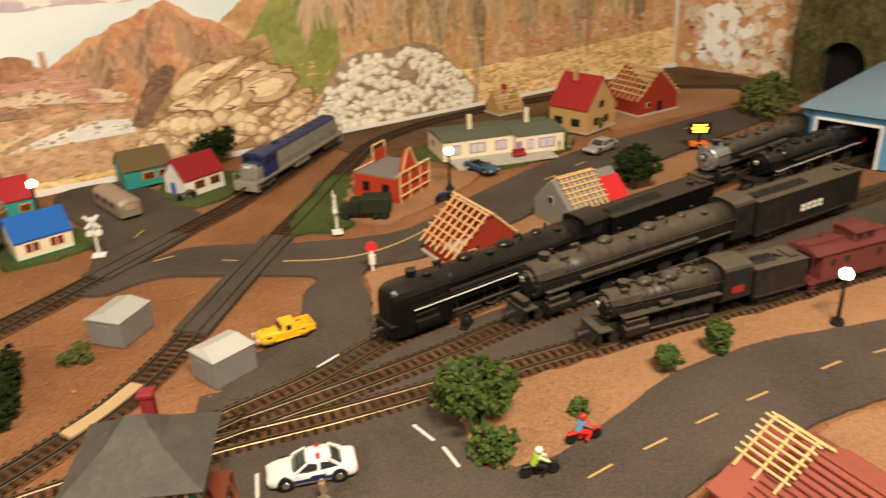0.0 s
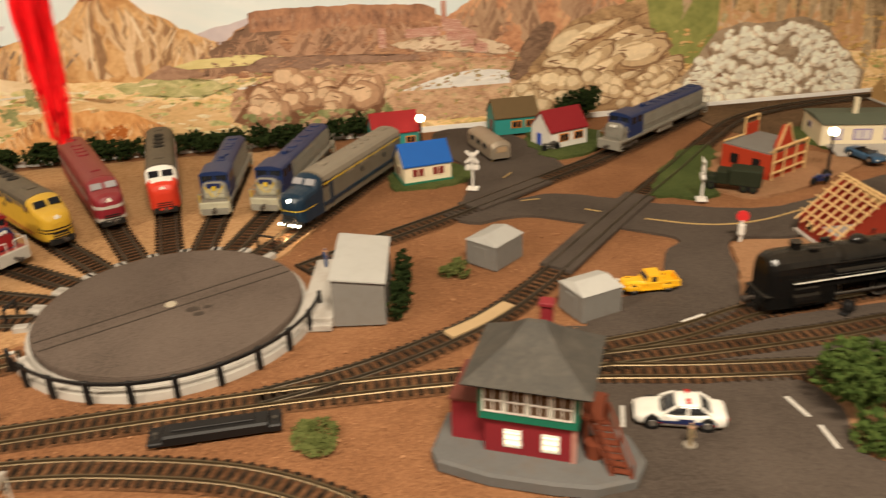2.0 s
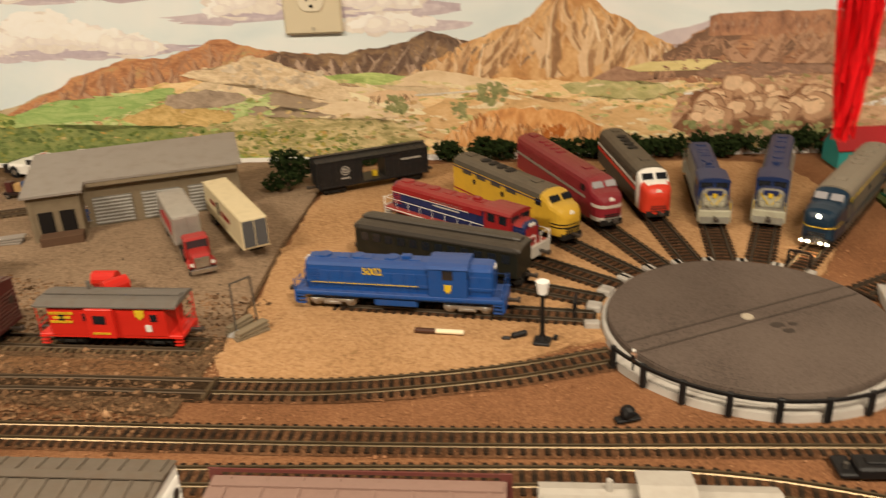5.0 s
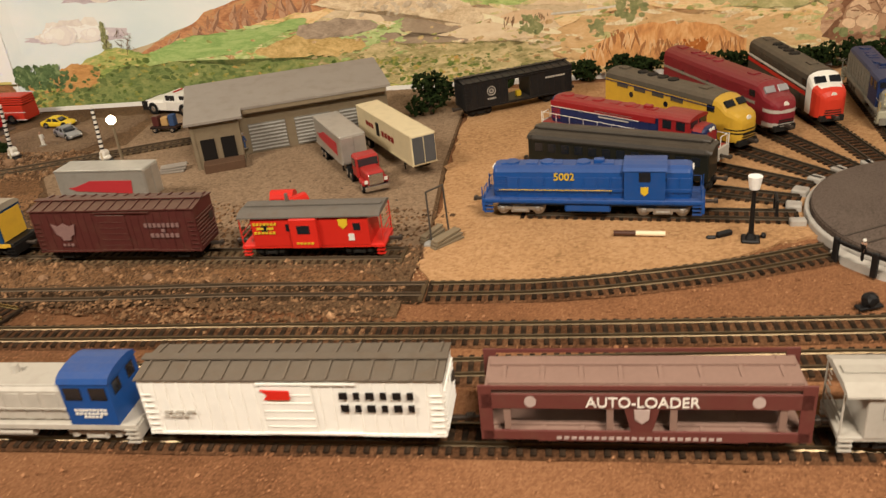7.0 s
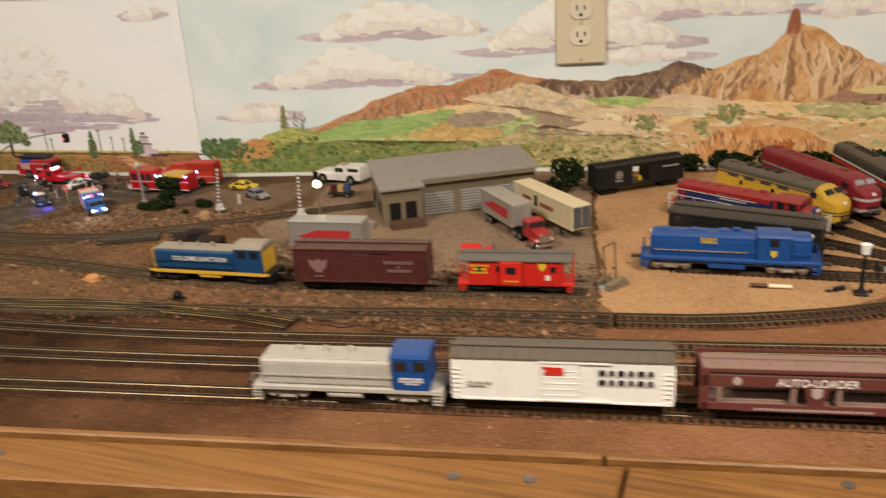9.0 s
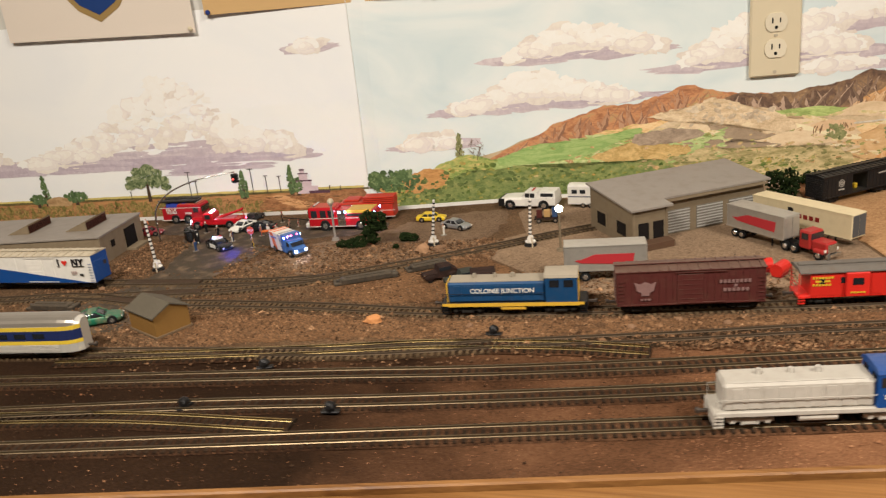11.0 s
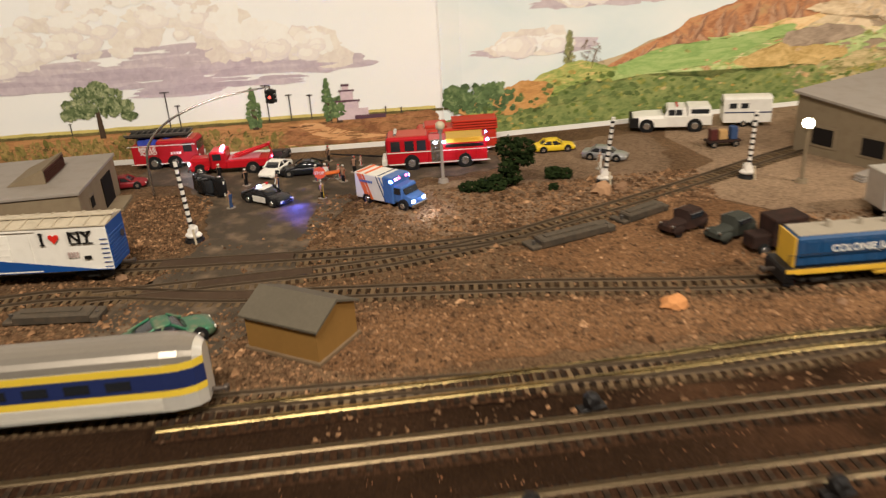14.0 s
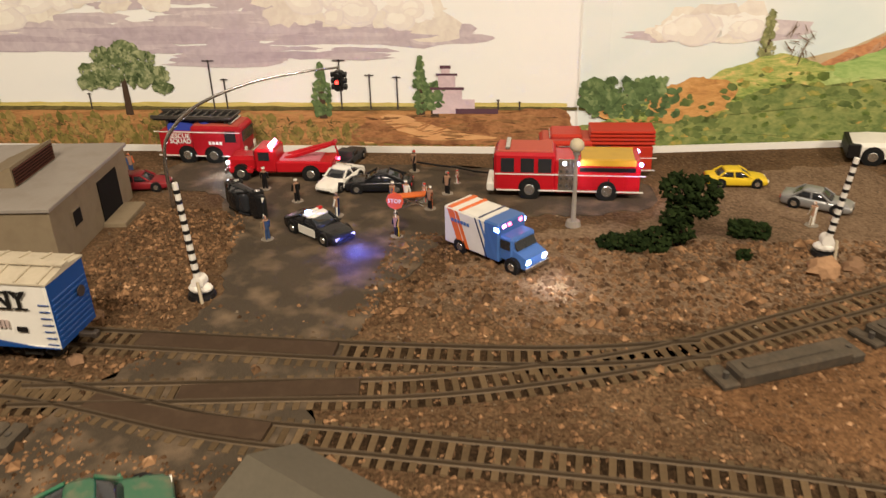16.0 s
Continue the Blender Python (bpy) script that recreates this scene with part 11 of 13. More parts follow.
def fire_engine(m, L, paint, label, ladder=False, canvas=None, lit=True, bar_text=False, hose=None):
    t = thing("fire_engine", m, label, "fire engine", "fire engines")
    h, W = L / 2, 0.0158
    bm = B()
    box(bm, (h - 0.026, 0, 0.0205), (0.050, 2 * W, 0.0300), 0.0022)
    cb = part("cab", bm, paint, t)
    bm = B()
    box(bm, (-0.022, 0, 0.0180), (L - 0.056, 2 * W, 0.0250), 0.0008)
    bd = part("body", bm, paint, t)
    panel("roof", cb, (h - 0.026, 0, 0.0360), (0.044, 2 * W - 0.004, 0.0016), mat("faded_red_roof", (0.42, 0.09, 0.06), 0.6), 0.0005)
    panel("windscreen", cb, (h - 0.0008, 0, 0.0262), (0.0012, 2 * W * 0.86, 0.0100), CARGLASS)
    for s in (-1, 1):
        for x in ((h - 0.012,) if bar_text else (h - 0.012, h - 0.028, h - 0.042)):
            panel("side_window", cb, (x, s * (W + 0.0001), 0.0262), (0.0108, 0.0007, 0.0108), CARGLASS, 0.0002)
        if not bar_text:
            panel("pump_panel", bd, (h - 0.060, s * (W + 0.0002), 0.0195), (0.0140, 0.0008, 0.0240), CHROME, 0.0003)
        for i in range(0 if bar_text else 4):
            for j in range(3):
                bm = B()
                cyl(bm, (h - 0.065 + j * 0.005, s * W, 0.0115 + i * 0.0055), (h - 0.065 + j * 0.005, s * (W + 0.0012), 0.0115 + i * 0.0055), 0.0012, n=8)
                part("gauge", bm, STEEL, bd)
        for k in range(0 if bar_text else 4):
            panel("locker_door", bd, (-h + 0.012 + k * 0.0125, s * (W + 0.0002), 0.0150), (0.0112, 0.0007, 0.0130), paint, 0.0003)
        if hose:
            panel("hose_bed", bd, (-0.030, s * (W + 0.0001), 0.0292), (L - 0.080, 0.0010, 0.0044), hose)
            panel("locker_strip", bd, (-0.030, s * (W + 0.0003), 0.0240), (L - 0.080, 0.0008, 0.0030), BLACKP)
        panel("sill_stripe", t, (0, s * (W + 0.0002), 0.0072), (L - 0.006, 0.0006, 0.0010), WPAINT)
        panel("belt_stripe", t, (0, s * (W + 0.0003), 0.0302 if bar_text else 0.0196), (L - 0.004, 0.0006, 0.0008), WPAINT)
        if lit:
            for x in (h - 0.068, h - 0.058, -h + 0.006):
                bm = B()
                ball(bm, (x, s * (W + 0.0006), 0.0285), (0.0019, 0.0010, 0.0019), 1)
                part("flasher", bm, BEACON_W if x > 0 else BEACON_B, t)
    if hose:
        panel("hose_top", t, (-0.030, 0, 0.0308), (L - 0.082, 2 * W - 0.004, 0.0016), hose, 0.0004)
    if canvas:
        bm = B()
        loft(bm, [[(x, y, 0.0300 + z) for y, z in ((-0.013, 0), (-0.0110, 0.006 + 0.002 * math.sin(x * 300)), (0, 0.0085 + 0.002 * math.sin(x * 210)), (0.0110, 0.006), (0.013, 0))] for x in [-0.030 + i * 0.006 for i in range(9)]])
        part("tarpaulin", bm, canvas, t)
    if ladder:
        ld = panel("ladder_rack", t, (-0.006, 0, 0.0405), (L - 0.012, 0.0240, 0.0020), BLACKP, 0.0006)
        for s in (-1, 1):
            panel("ladder_rail", ld, (-0.006, s * 0.0115, 0.0428), (L - 0.010, 0.0020, 0.0028), STEEL)
        for k in range(10):
            panel("rung", ld, (-h + 0.010 + k * (L - 0.02) / 9, 0, 0.0428), (0.0014, 0.022, 0.0014), STEEL)
        for x in (-h * 0.7, h * 0.6):
            panel("ladder_post", ld, (x, 0, 0.0360), (0.002, 0.020, 0.009), STEEL)
    if bar_text:
        letters("RESCUE", 0.0062, WPAINT, t, pose(-0.018, -W - 0.0006, 0.0262) @ SIDE, "white lettering")
        letters("SQUAD", 0.0062, WPAINT, t, pose(-0.017, -W - 0.0006, 0.0212) @ SIDE, "white lettering")
        bars(t, 0.010, 0.024, 0.0200, 0.0030, 4, -W - 0.0006, WPAINT, "white lettering bars")
    panel("front_bumper", t, (h + 0.002, 0, 0.0090), (0.006, 2 * W * 0.98, 0.0065), WPAINT if lit else CHROME, 0.0008)
    wheels(t, (-h + 0.032, h - 0.030), W + 0.0010, 0.0078, 0.004, arch_up=0.0008)
    panel("light_bar", cb, (h - 0.012, 0, 0.0378), (0.0040, 2 * W * 0.8, 0.0026), CHROME, 0.0006)
    for s in (-1, 1):
        panel("headlight", t, (h + 0.0004, s * 0.0112, 0.0140), (0.0010, 0.0044, 0.0034), LENS)
    return t


sedan(pose(0.3985, -0.170, 0.002, 0, 0, 171), 0.060, WPAINT, "white police saloon with a red light bar", beacon=(TAIL, TAIL), stripe=NAVY)
pol = [o for o in scene.objects if o.get("label", "").startswith("white police")][0]
for s in (-1, 1):
    panel("blue_stripe", pol, (-0.002, s * 0.0124, 0.0068), (0.042, 0.0004, 0.0010), DBLUE)
    panel("red_stripe", pol, (-0.002, s * 0.0124, 0.0054), (0.042, 0.0004, 0.0006), TAIL)
pickup(pose(0.4215, 0.020, 0.002, 0, 0, 187), 0.052, mat("school_bus_yellow", (0.70, 0.36, 0.012), 0.4), "bright yellow vintage pickup truck beside a shed", vintage=True)
sedan(pose(0.766, 0.342, 0.003, 0, 0, -70), 0.052, mat("steel_blue", (0.05, 0.11, 0.20), 0.3, 0.4), "steel blue open sports car parked by the bungalow", open_top=True)
sedan(pose(0.956, 0.340, 0.003, 0, 0, 201), 0.060, mat("car_silver", (0.46, 0.45, 0.42), 0.28, 0.6), "silver saloon parked on the village road")
# army truck
at_ = thing("army_truck", pose(0.574, 0.256, 0.003, 0, 0, 155), "dark olive army truck with a canvas back", "truck", "trucks")
ARMY = mat("army_olive", (0.022, 0.026, 0.014), 0.7, var=0.2)
bm = B()
box(bm, (-0.012, 0, 0.0165), (0.036, 0.024, 0.020), 0.0018)
part("canvas_back", bm, ARMY, at_)
panel("cab", at_, (0.013, 0, 0.0145), (0.013, 0.022, 0.015), ARMY, 0.001)
panel("bonnet", at_, (0.025, 0, 0.0105), (0.013, 0.016, 0.009), ARMY, 0.001)
panel("windscreen", at_, (0.0197, 0, 0.0180), (0.0008, 0.018, 0.005), CARGLASS)
for s in (-1, 1):
    panel("mudguard", at_, (0.025, s * 0.0095, 0.0085), (0.012, 0.004, 0.002), ARMY, 0.0006)
wheels(at_, (-0.022, -0.012, 0.024), 0.0115, 0.0048, material=ARMY)
# silver caravan on the lane
tr = thing("caravan", pose(0.299, 0.426, 0.002, 0, 0, 110), "rounded silver trailer home parked on the lane", "caravan")
bm = B()
pf = arch(0.030, 0.004, 0.0190, 0.0270, 8)
loft(bm, [[(x, y * k, 0.004 + (z - 0.004) * kz) for y, z in pf] for x, k, kz in ((-0.045, 0.8, 0.78), (-0.040, 0.97, 0.97), (0.038, 0.97, 0.97), (0.045, 0.82, 0.80))])
tb = part("body", bm, mat("dull_aluminium", (0.40, 0.33, 0.25), 0.4, 0.6, var=0.15), tr)
for s in (-1, 1):
    for x in (-0.022, 0.0, 0.022):
        panel("window", tb, (x, s * 0.0146, 0.0165), (0.012, 0.0008, 0.006), CARGLASS)
panel("rear_window", tb, (-0.0452, 0, 0.0160), (0.0010, 0.014, 0.007), mat("tan_blind", (0.32, 0.22, 0.13), 0.6))
wheels(tr, (0.0,), 0.0140, 0.0050)


def motorcycle(m, paint, label):
    t = thing("motorcycle", m, label, "motorcycle", "motorcycles")
    for x in (-0.0095, 0.0095):
        bm = B()
        cyl(bm, (x, -0.0010, 0.0042), (x, 0.0010, 0.0042), 0.0042, n=14)
        w = part("wheel", bm, TYRE, t)
    bm = B()
    ball(bm, (0.003, 0, 0.0090), (0.0062, 0.0026, 0.0030), 2)
    box(bm, (-0.0095, 0, 0.0088), (0.0070, 0.0036, 0.0026), 0.0008)
    box(bm, (0.0098, 0, 0.0090), (0.0060, 0.0026, 0.0012), 0.0004)
    box(bm, (-0.006, 0, 0.0082), (0.008, 0.0028, 0.0018), 0.0006)
    box(bm, (0.0, 0, 0.0048), (0.008, 0.0030, 0.0040), 0.0008)
    part("frame", bm, paint, t)
    bm = B()
    cyl(bm, (0.0095, 0, 0.0042), (0.0055, 0, 0.0120), 0.0006, n=5)
    cyl(bm, (0.0055, -0.0042, 0.0120), (0.0055, 0.0042, 0.0120), 0.0005, n=5)
    part("handlebar", bm, CHROME, t)
    return t


def figurine(m, label, top, legs, hat=None, scale=1.0, base=True, name="figurine", lying=False):
    """A painted toy figure, kept to one plain mesh of simple shapes."""
    bm = B()
    k = scale
    for s in (-1, 1):
        cyl(bm, (0, s * 0.0014 * k, 0), (0, s * 0.0011 * k, 0.0088 * k), 0.0012 * k, 0.0014 * k, 6)
        cyl(bm, (0, s * 0.0030 * k, 0.0160 * k), (0.0018 * k, s * 0.0033 * k, 0.0098 * k), 0.0009 * k, n=5)
    n0 = len(bm.faces)
    cyl(bm, (0, 0, 0.0086 * k), (0, 0, 0.0168 * k), 0.0021 * k, 0.0027 * k, 8)
    n1 = len(bm.faces)
    ball(bm, (0, 0, 0.0190 * k), (0.0015 * k, 0.0014 * k, 0.0019 * k), 1)
    n2 = len(bm.faces)
    if hat:
        cyl(bm, (0, 0, 0.0198 * k), (0, 0, 0.0212 * k), 0.0019 * k, 0.0013 * k, 8)
    n3 = len(bm.faces)
    if base:
        cyl(bm, (0, 0, -0.0004), (0, 0, 0.0006), 0.0052 * k, n=12)
    bm.faces.ensure_lookup_table()
    for i, f in enumerate(bm.faces):
        f.material_index = 0 if i < n0 else 1 if i < n1 else 2 if i < n2 else 3 if i < n3 else 4
    me = bpy.data.meshes.new(name)
    bmesh.ops.recalc_face_normals(bm, faces=bm.faces)
    bm.to_mesh(me)
    bm.free()
    for mm in (legs, top, mat("figure_tan", (0.34, 0.20, 0.13), 0.6), hat or BLACKP, mat("clear_base", (0.22, 0.19, 0.15), 0.3)):
        me.materials.append(mm)
    ob = new(name, me)
    ob.matrix_basis = m
    return tagged(ob, label, "figurine", "figurines")


def rider(m, label, top, legs, helmet):
    """A seated toy rider, one plain mesh."""
    bm = B()
    for s in (-1, 1):
        cyl(bm, (-0.004, s * 0.0022, 0.0105), (0.0035, s * 0.0034, 0.0085), 0.0019, 0.0016, 7)
        cyl(bm, (0.0035, s * 0.0034, 0.0085), (0.0008, s * 0.0036, 0.0030), 0.0015, 0.0013, 7)
    n0 = len(bm.faces)
    cyl(bm, (-0.0045, 0, 0.0098), (-0.0018, 0, 0.0178), 0.0027, 0.0033, 9)
    for s in (-1, 1):
        cyl(bm, (-0.0018, s * 0.0032, 0.0170), (0.0050, s * 0.0036, 0.0126), 0.0013, 0.0010, 6)
    n1 = len(bm.faces)
    ball(bm, (-0.0010, 0, 0.0208), (0.0027, 0.0025, 0.0028), 2)
    bm.faces.ensure_lookup_table()
    for i, f in enumerate(bm.faces):
        f.material_index = 0 if i < n0 else 1 if i < n1 else 2
    me = bpy.data.meshes.new("figurine")
    bmesh.ops.recalc_face_normals(bm, faces=bm.faces)
    bm.to_mesh(me)
    bm.free()
    for mm in (legs, top, helmet):
        me.materials.append(mm)
    ob = new("figurine", me)
    ob.matrix_basis = m
    return tagged(ob, label, "figurine", "figurines")


LIME, DENIM, KHAKI = mat("lime_paint", (0.30, 0.42, 0.04), 0.6), mat("denim_blue", (0.04, 0.07, 0.16), 0.7), mat("khaki_paint", (0.25, 0.19, 0.11), 0.7)
motorcycle(pose(0.5370, -0.2350, 0.002, 0, 0, -10), BLACKP, "black toy motorcycle on the road")
rider(pose(0.5370, -0.2350, 0.002, 0, 0, -10), "toy rider figure in lime yellow on a motorcycle", LIME, BLACKP, WPAINT)
motorcycle(pose(0.5820, -0.2165, 0.002, 0, 0, -5), SCARLET, "red toy motorcycle on the road")
rider(pose(0.5820, -0.2165, 0.002, 0, 0, -5), "toy rider figure in blue on a red motorcycle", mat("sky_blue_shirt", (0.10, 0.26, 0.42), 0.6), SCARLET, SCARLET)
motorcycle(pose(0.676, 0.262, 0.003, 0, 0, 200), NAVY, "blue toy motorcycle beside the lamp post")
motorcycle(pose(0.383, 0.422, 0.003, 0, 0, 20), STEEL, "grey toy motorcycle in front of the cottage")
figurine(wh.matrix_world @ pose(-0.088, -0.0975, 0.011), "toy figure in white standing on the loading dock", WPAINT, BLACKP, WPAINT, 0.8, False)
figurine(pose(0.399, -0.1970, 0.002), "toy figure in pale clothes on a clear base", KHAKI, KHAKI, None, 0.85)
figurine(pose(0.1270, 0.072, 0.0090), "toy figure in blue overalls on the concrete pad", DENIM, DENIM, None, 0.95, base=False)
figurine(pose(0.905, 0.372, 0.003), "toy figure standing on the lawn", WPAINT, KHAKI, None, 0.8)
figurine(pose(0.926, 0.378, 0.003), "toy figure standing on the lawn", WPAINT, KHAKI, None, 0.8)

# ---- the crash scene ----
FIRERED = mat("fire_engine_red", (0.42, 0.008, 0.014), 0.25, var=0.08, spec=0.45)
fire_engine(pose(-1.2310, 0.1850, 0.001, 0, 0, 182) @ Matrix.Diagonal((1, 1, 1.12, 1)), 0.124, FIRERED, "red fire engine with flashing lights and yellow hose bed", hose=YELB)
fire_engine(pose(-1.2080, 0.2400, 0.001, 0, 0, 184) @ Matrix.Diagonal((0.92, 1, 0.90, 1)), 0.112, mat("fire_orange_red", (0.42, 0.030, 0.012), 0.45), "older orange-red fire engine parked behind another", lit=False, ladder=False)
ob_ = [o for o in scene.objects if o.get("label", "").startswith("older orange-red")][0]
for k in range(4):
    panel("hose_reel", ob_, (-0.022, 0, 0.0330 + k * 0.0035), (0.060, 0.0300 - k * 0.001, 0.0030), MATS["fire_orange_red"], 0.0010)
panel("cab_dome", ob_, (0.030, 0, 0.0385), (0.030, 0.0280, 0.0060), MATS["fire_orange_red"], 0.002)
fire_engine(pose(-1.5750, 0.2420, 0.001, 0, 0, 1), 0.088, mat("old_fire_red", (0.34, 0.008, 0.014), 0.45), "vintage red rescue truck with a ladder and blue tarpaulin", ladder=True, canvas=mat("blue_tarp", (0.03, 0.05, 0.30), 0.6), lit=False, bar_text=True)

tow = thing("tow_truck", pose(-1.4860, 0.2020, 0.001, 0, 0, 184), "red tow truck with a raised crane arm and lit beacons", "truck", "trucks")
panel("cab", tow, (0.010, 0, 0.0180), (0.020, 0.027, 0.022), FIRERED, 0.002)
panel("bonnet", tow, (0.032, 0, 0.0140), (0.028, 0.021, 0.014), FIRERED, 0.003)
panel("bed", tow, (-0.024, 0, 0.0125), (0.050, 0.027, 0.010), FIRERED, 0.001)
panel("bed_deck", tow, (-0.020, 0, 0.0182), (0.036, 0.020, 0.0014), mat("pink_deck", (0.50, 0.16, 0.20), 0.5))
panel("windscreen", tow, (0.0203, 0, 0.0225), (0.0010, 0.022, 0.0080), CARGLASS)
for s in (-1, 1):
    panel("side_window", tow, (0.011, s * 0.0136, 0.0225), (0.010, 0.0008, 0.0075), CARGLASS)
    panel("front_wing", tow, (0.033, s * 0.0125, 0.0095), (0.022, 0.005, 0.006), FIRERED, 0.0015)
    bm = B()
    cyl(bm, (-0.006, s * 0.006, 0.0180), (-0.050, s * 0.003, 0.0310), 0.0022, 0.0015, 6)
    part("crane_arm", bm, FIRERED, tow)
    panel("headlight", tow, (0.0463, s * 0.0085, 0.0150), (0.0014, 0.0032, 0.0032), BEACON_W, 0.0004)
bm = B()
cyl(bm, (-0.050, 0, 0.0310), (-0.053, 0, 0.0180), 0.0008, n=6)
box(bm, (-0.050, 0, 0.0315), (0.004, 0.009, 0.004), 0.0008)
part("crane_head", bm, FIRERED, tow)
bm = B()
cyl(bm, (-0.034, -0.006, 0.012), (-0.060, -0.006, 0.008), 0.0016, n=6)
cyl(bm, (-0.034, 0.006, 0.012), (-0.060, 0.006, 0.008), 0.0016, n=6)
part("tow_fork", bm, CHROME, tow)
panel("beacon", tow, (0.006, 0.0048, 0.0304), (0.003, 0.0085, 0.0026), BEACON_W, 0.0006)
panel("beacon", tow, (0.006, -0.0048, 0.0304), (0.003, 0.0085, 0.0026), BEACON_P, 0.0006)
panel("bumper", tow, (0.0475, 0, 0.0075), (0.002, 0.026, 0.004), CHROME, 0.0005)
panel("tail_flasher", tow, (-0.0495, -0.0130, 0.0120), (0.002, 0.002, 0.0026), BEACON_R)
wheels(tow, (-0.030, 0.033), 0.0152, 0.0068, 0.004, arch_up=0.0006)

amb = thing("ambulance", pose(-1.2790, 0.0630, 0.001, 0, 0, -36), "white and blue ambulance with orange stripes and lit lamps", "ambulance")
AMBLUE, AMOR = mat("ambulance_blue", (0.055, 0.130, 0.36), 0.4), mat("ambulance_orange", (0.62, 0.13, 0.02), 0.45)
bm = B()
box(bm, (-0.012, 0, 0.0185), (0.052, 0.028, 0.028), 0.0012)
ab = part("box_body", bm, WPAINT, amb)
bm = B()
box(bm, (0.0075, 0, 0.01855), (0.0140, 0.0284, 0.0282), 0.0012)
part("blue_front", bm, AMBLUE, ab)
for s in (-1, 1):
    for x0, dx, mm in ((-0.034, 0.006, AMOR), (-0.027, 0.003, AMOR), (-0.008, 0.0012, NAVY), (-0.004, 0.0016, AMBLUE), (0.001, 0.0030, AMBLUE)):
        bm = B()
        loft(bm, [[(x0 + q * 0.011, s * 0.0143, 0.0315 - q * 0.0260), (x0 + dx + q * 0.011, s * 0.0143, 0.0315 - q * 0.0260), (x0 + dx + q * 0.011, s * 0.0139, 0.0315 - q * 0.0260), (x0 + q * 0.011, s * 0.0139, 0.0315 - q * 0.0260)] for q in (0, 1)])
        part("side_stripe", bm, mm, ab)
    bars(amb, -0.030, -0.012, 0.0245, 0.0022, 6, s * 0.0147, AMBLUE, "blue lettering bars")
for x0, w, mm in ((-0.032, 0.004, AMOR), (-0.022, 0.003, AMOR), (-0.004, 0.0012, NAVY)):
    panel("roof_stripe", ab, (x0, 0, 0.0327), (w, 0.0270, 0.0006), mm)
panel("cab", amb, (0.0185, 0, 0.0155), (0.013, 0.0245, 0.018), AMBLUE, 0.0015)
bm = B()
loft(bm, [[(0.023, -0.0118, 0.005), (0.023, 0.0118, 0.005), (0.023, 0.0110, 0.0168), (0.023, -0.0110, 0.0168)], [(0.036, -0.0112, 0.005), (0.036, 0.0112, 0.005), (0.036, 0.0104, 0.0125), (0.036, -0.0104, 0.0125)]])
part("bonnet", bm, AMBLUE, amb)
bm = B()
box(bm, (0, 0, 0), (0.0010, 0.0200, 0.0092), m=pose(0.0255, 0, 0.0198, 0, -30))
part("windscreen", bm, CARGLASS, amb)
for s in (-1, 1):
    panel("side_window", amb, (0.0190, s * 0.0123, 0.0190), (0.0085, 0.0008, 0.0065), CARGLASS)
    panel("headlight", amb, (0.0362, s * 0.0085, 0.0098), (0.0012, 0.0040, 0.0030), BEACON_W, 0.0003)
    panel("beacon", amb, (0.0125, s * 0.0140, 0.0285), (0.0040, 0.0014, 0.0030), BEACON_B, 0.0004)
for y, bc in ((-0.0085, BEACON_P), (-0.003, BEACON_R), (0.0085, BEACON_R)):
    panel("red_beacon", amb, (0.0146, y, 0.0300), (0.0012, 0.0030, 0.0024), bc, 0.0003)
panel("bumper", amb, (0.0370, 0, 0.0055), (0.0016, 0.0240, 0.0030), CHROME, 0.0004)
wheels(amb, (-0.022, 0.026), 0.0146, 0.0052, arch_up=0.0004)
BLKCAR = mat("black_car_paint", (0.012, 0.012, 0.013), 0.22)
sedan(pose(-1.4150, 0.0840, 0.001, 0, 0, -33), 0.060, BLKCAR, "black and white police car with a light bar", roof=WPAINT, beacon=(BEACON_B, TAIL), doors=WPAINT, coupe=True)
sedan(pose(-1.4830, 0.1240, 0.0120, 88, 0, -38), 0.054, BLKCAR, "black wrecked car lying on its side")
sedan(pose(-1.4270, 0.1850, 0.001, 0, 0, -106), 0.054, WPAINT, "white patrol car with its nose dented", coupe=True)
sedan(pose(-1.3910, 0.1770, 0.001, 0, 0, 186), 0.058, BLKCAR, "black coupe caught in the crash", coupe=True)
pickup(pose(-1.4340, 0.2390, 0.001, 0, 0, 82), 0.046, mat("charcoal_paint", (0.035, 0.038, 0.042), 0.35), "charcoal pickup truck behind the crash")
sedan(pose(-1.6000, 0.1600, 0.001, 0, 0, 12), 0.050, mat("dark_red_paint", (0.20, 0.015, 0.02), 0.3), "dark red car beside the flat-roofed house")
sedan(pose(-1.0920, 0.2180, 0.001, 0, 0, 4), 0.050, mat("taxi_yellow", (0.66, 0.46, 0.02), 0.3), "bright yellow saloon parked on dirt")
sedan(pose(-1.0380, 0.1740, 0.001, 0, 0, -24), 0.052, mat("car_silver_grey", (0.30, 0.30, 0.30), 0.3, 0.5), "silver-grey saloon parked on dirt")
pickup(pose(-0.9350, 0.2880, 0.001, 0, 0, 171), 0.098, WPAINT, "white patrol pickup with a bed cap and black guard", cap=WPAINT, dark_nose=True)
ht = thing("horse_trailer", pose(-0.8400, 0.2870, 0.001, 0, 0, -8), "white horse trailer behind the warehouse", "trailer", "trailers")
bm = B()
prism(bm, arch(0.026, 0.006, 0.0355, 0.0390, 5), -0.029, 0.029)
hb = part("body", bm, WPAINT, ht)
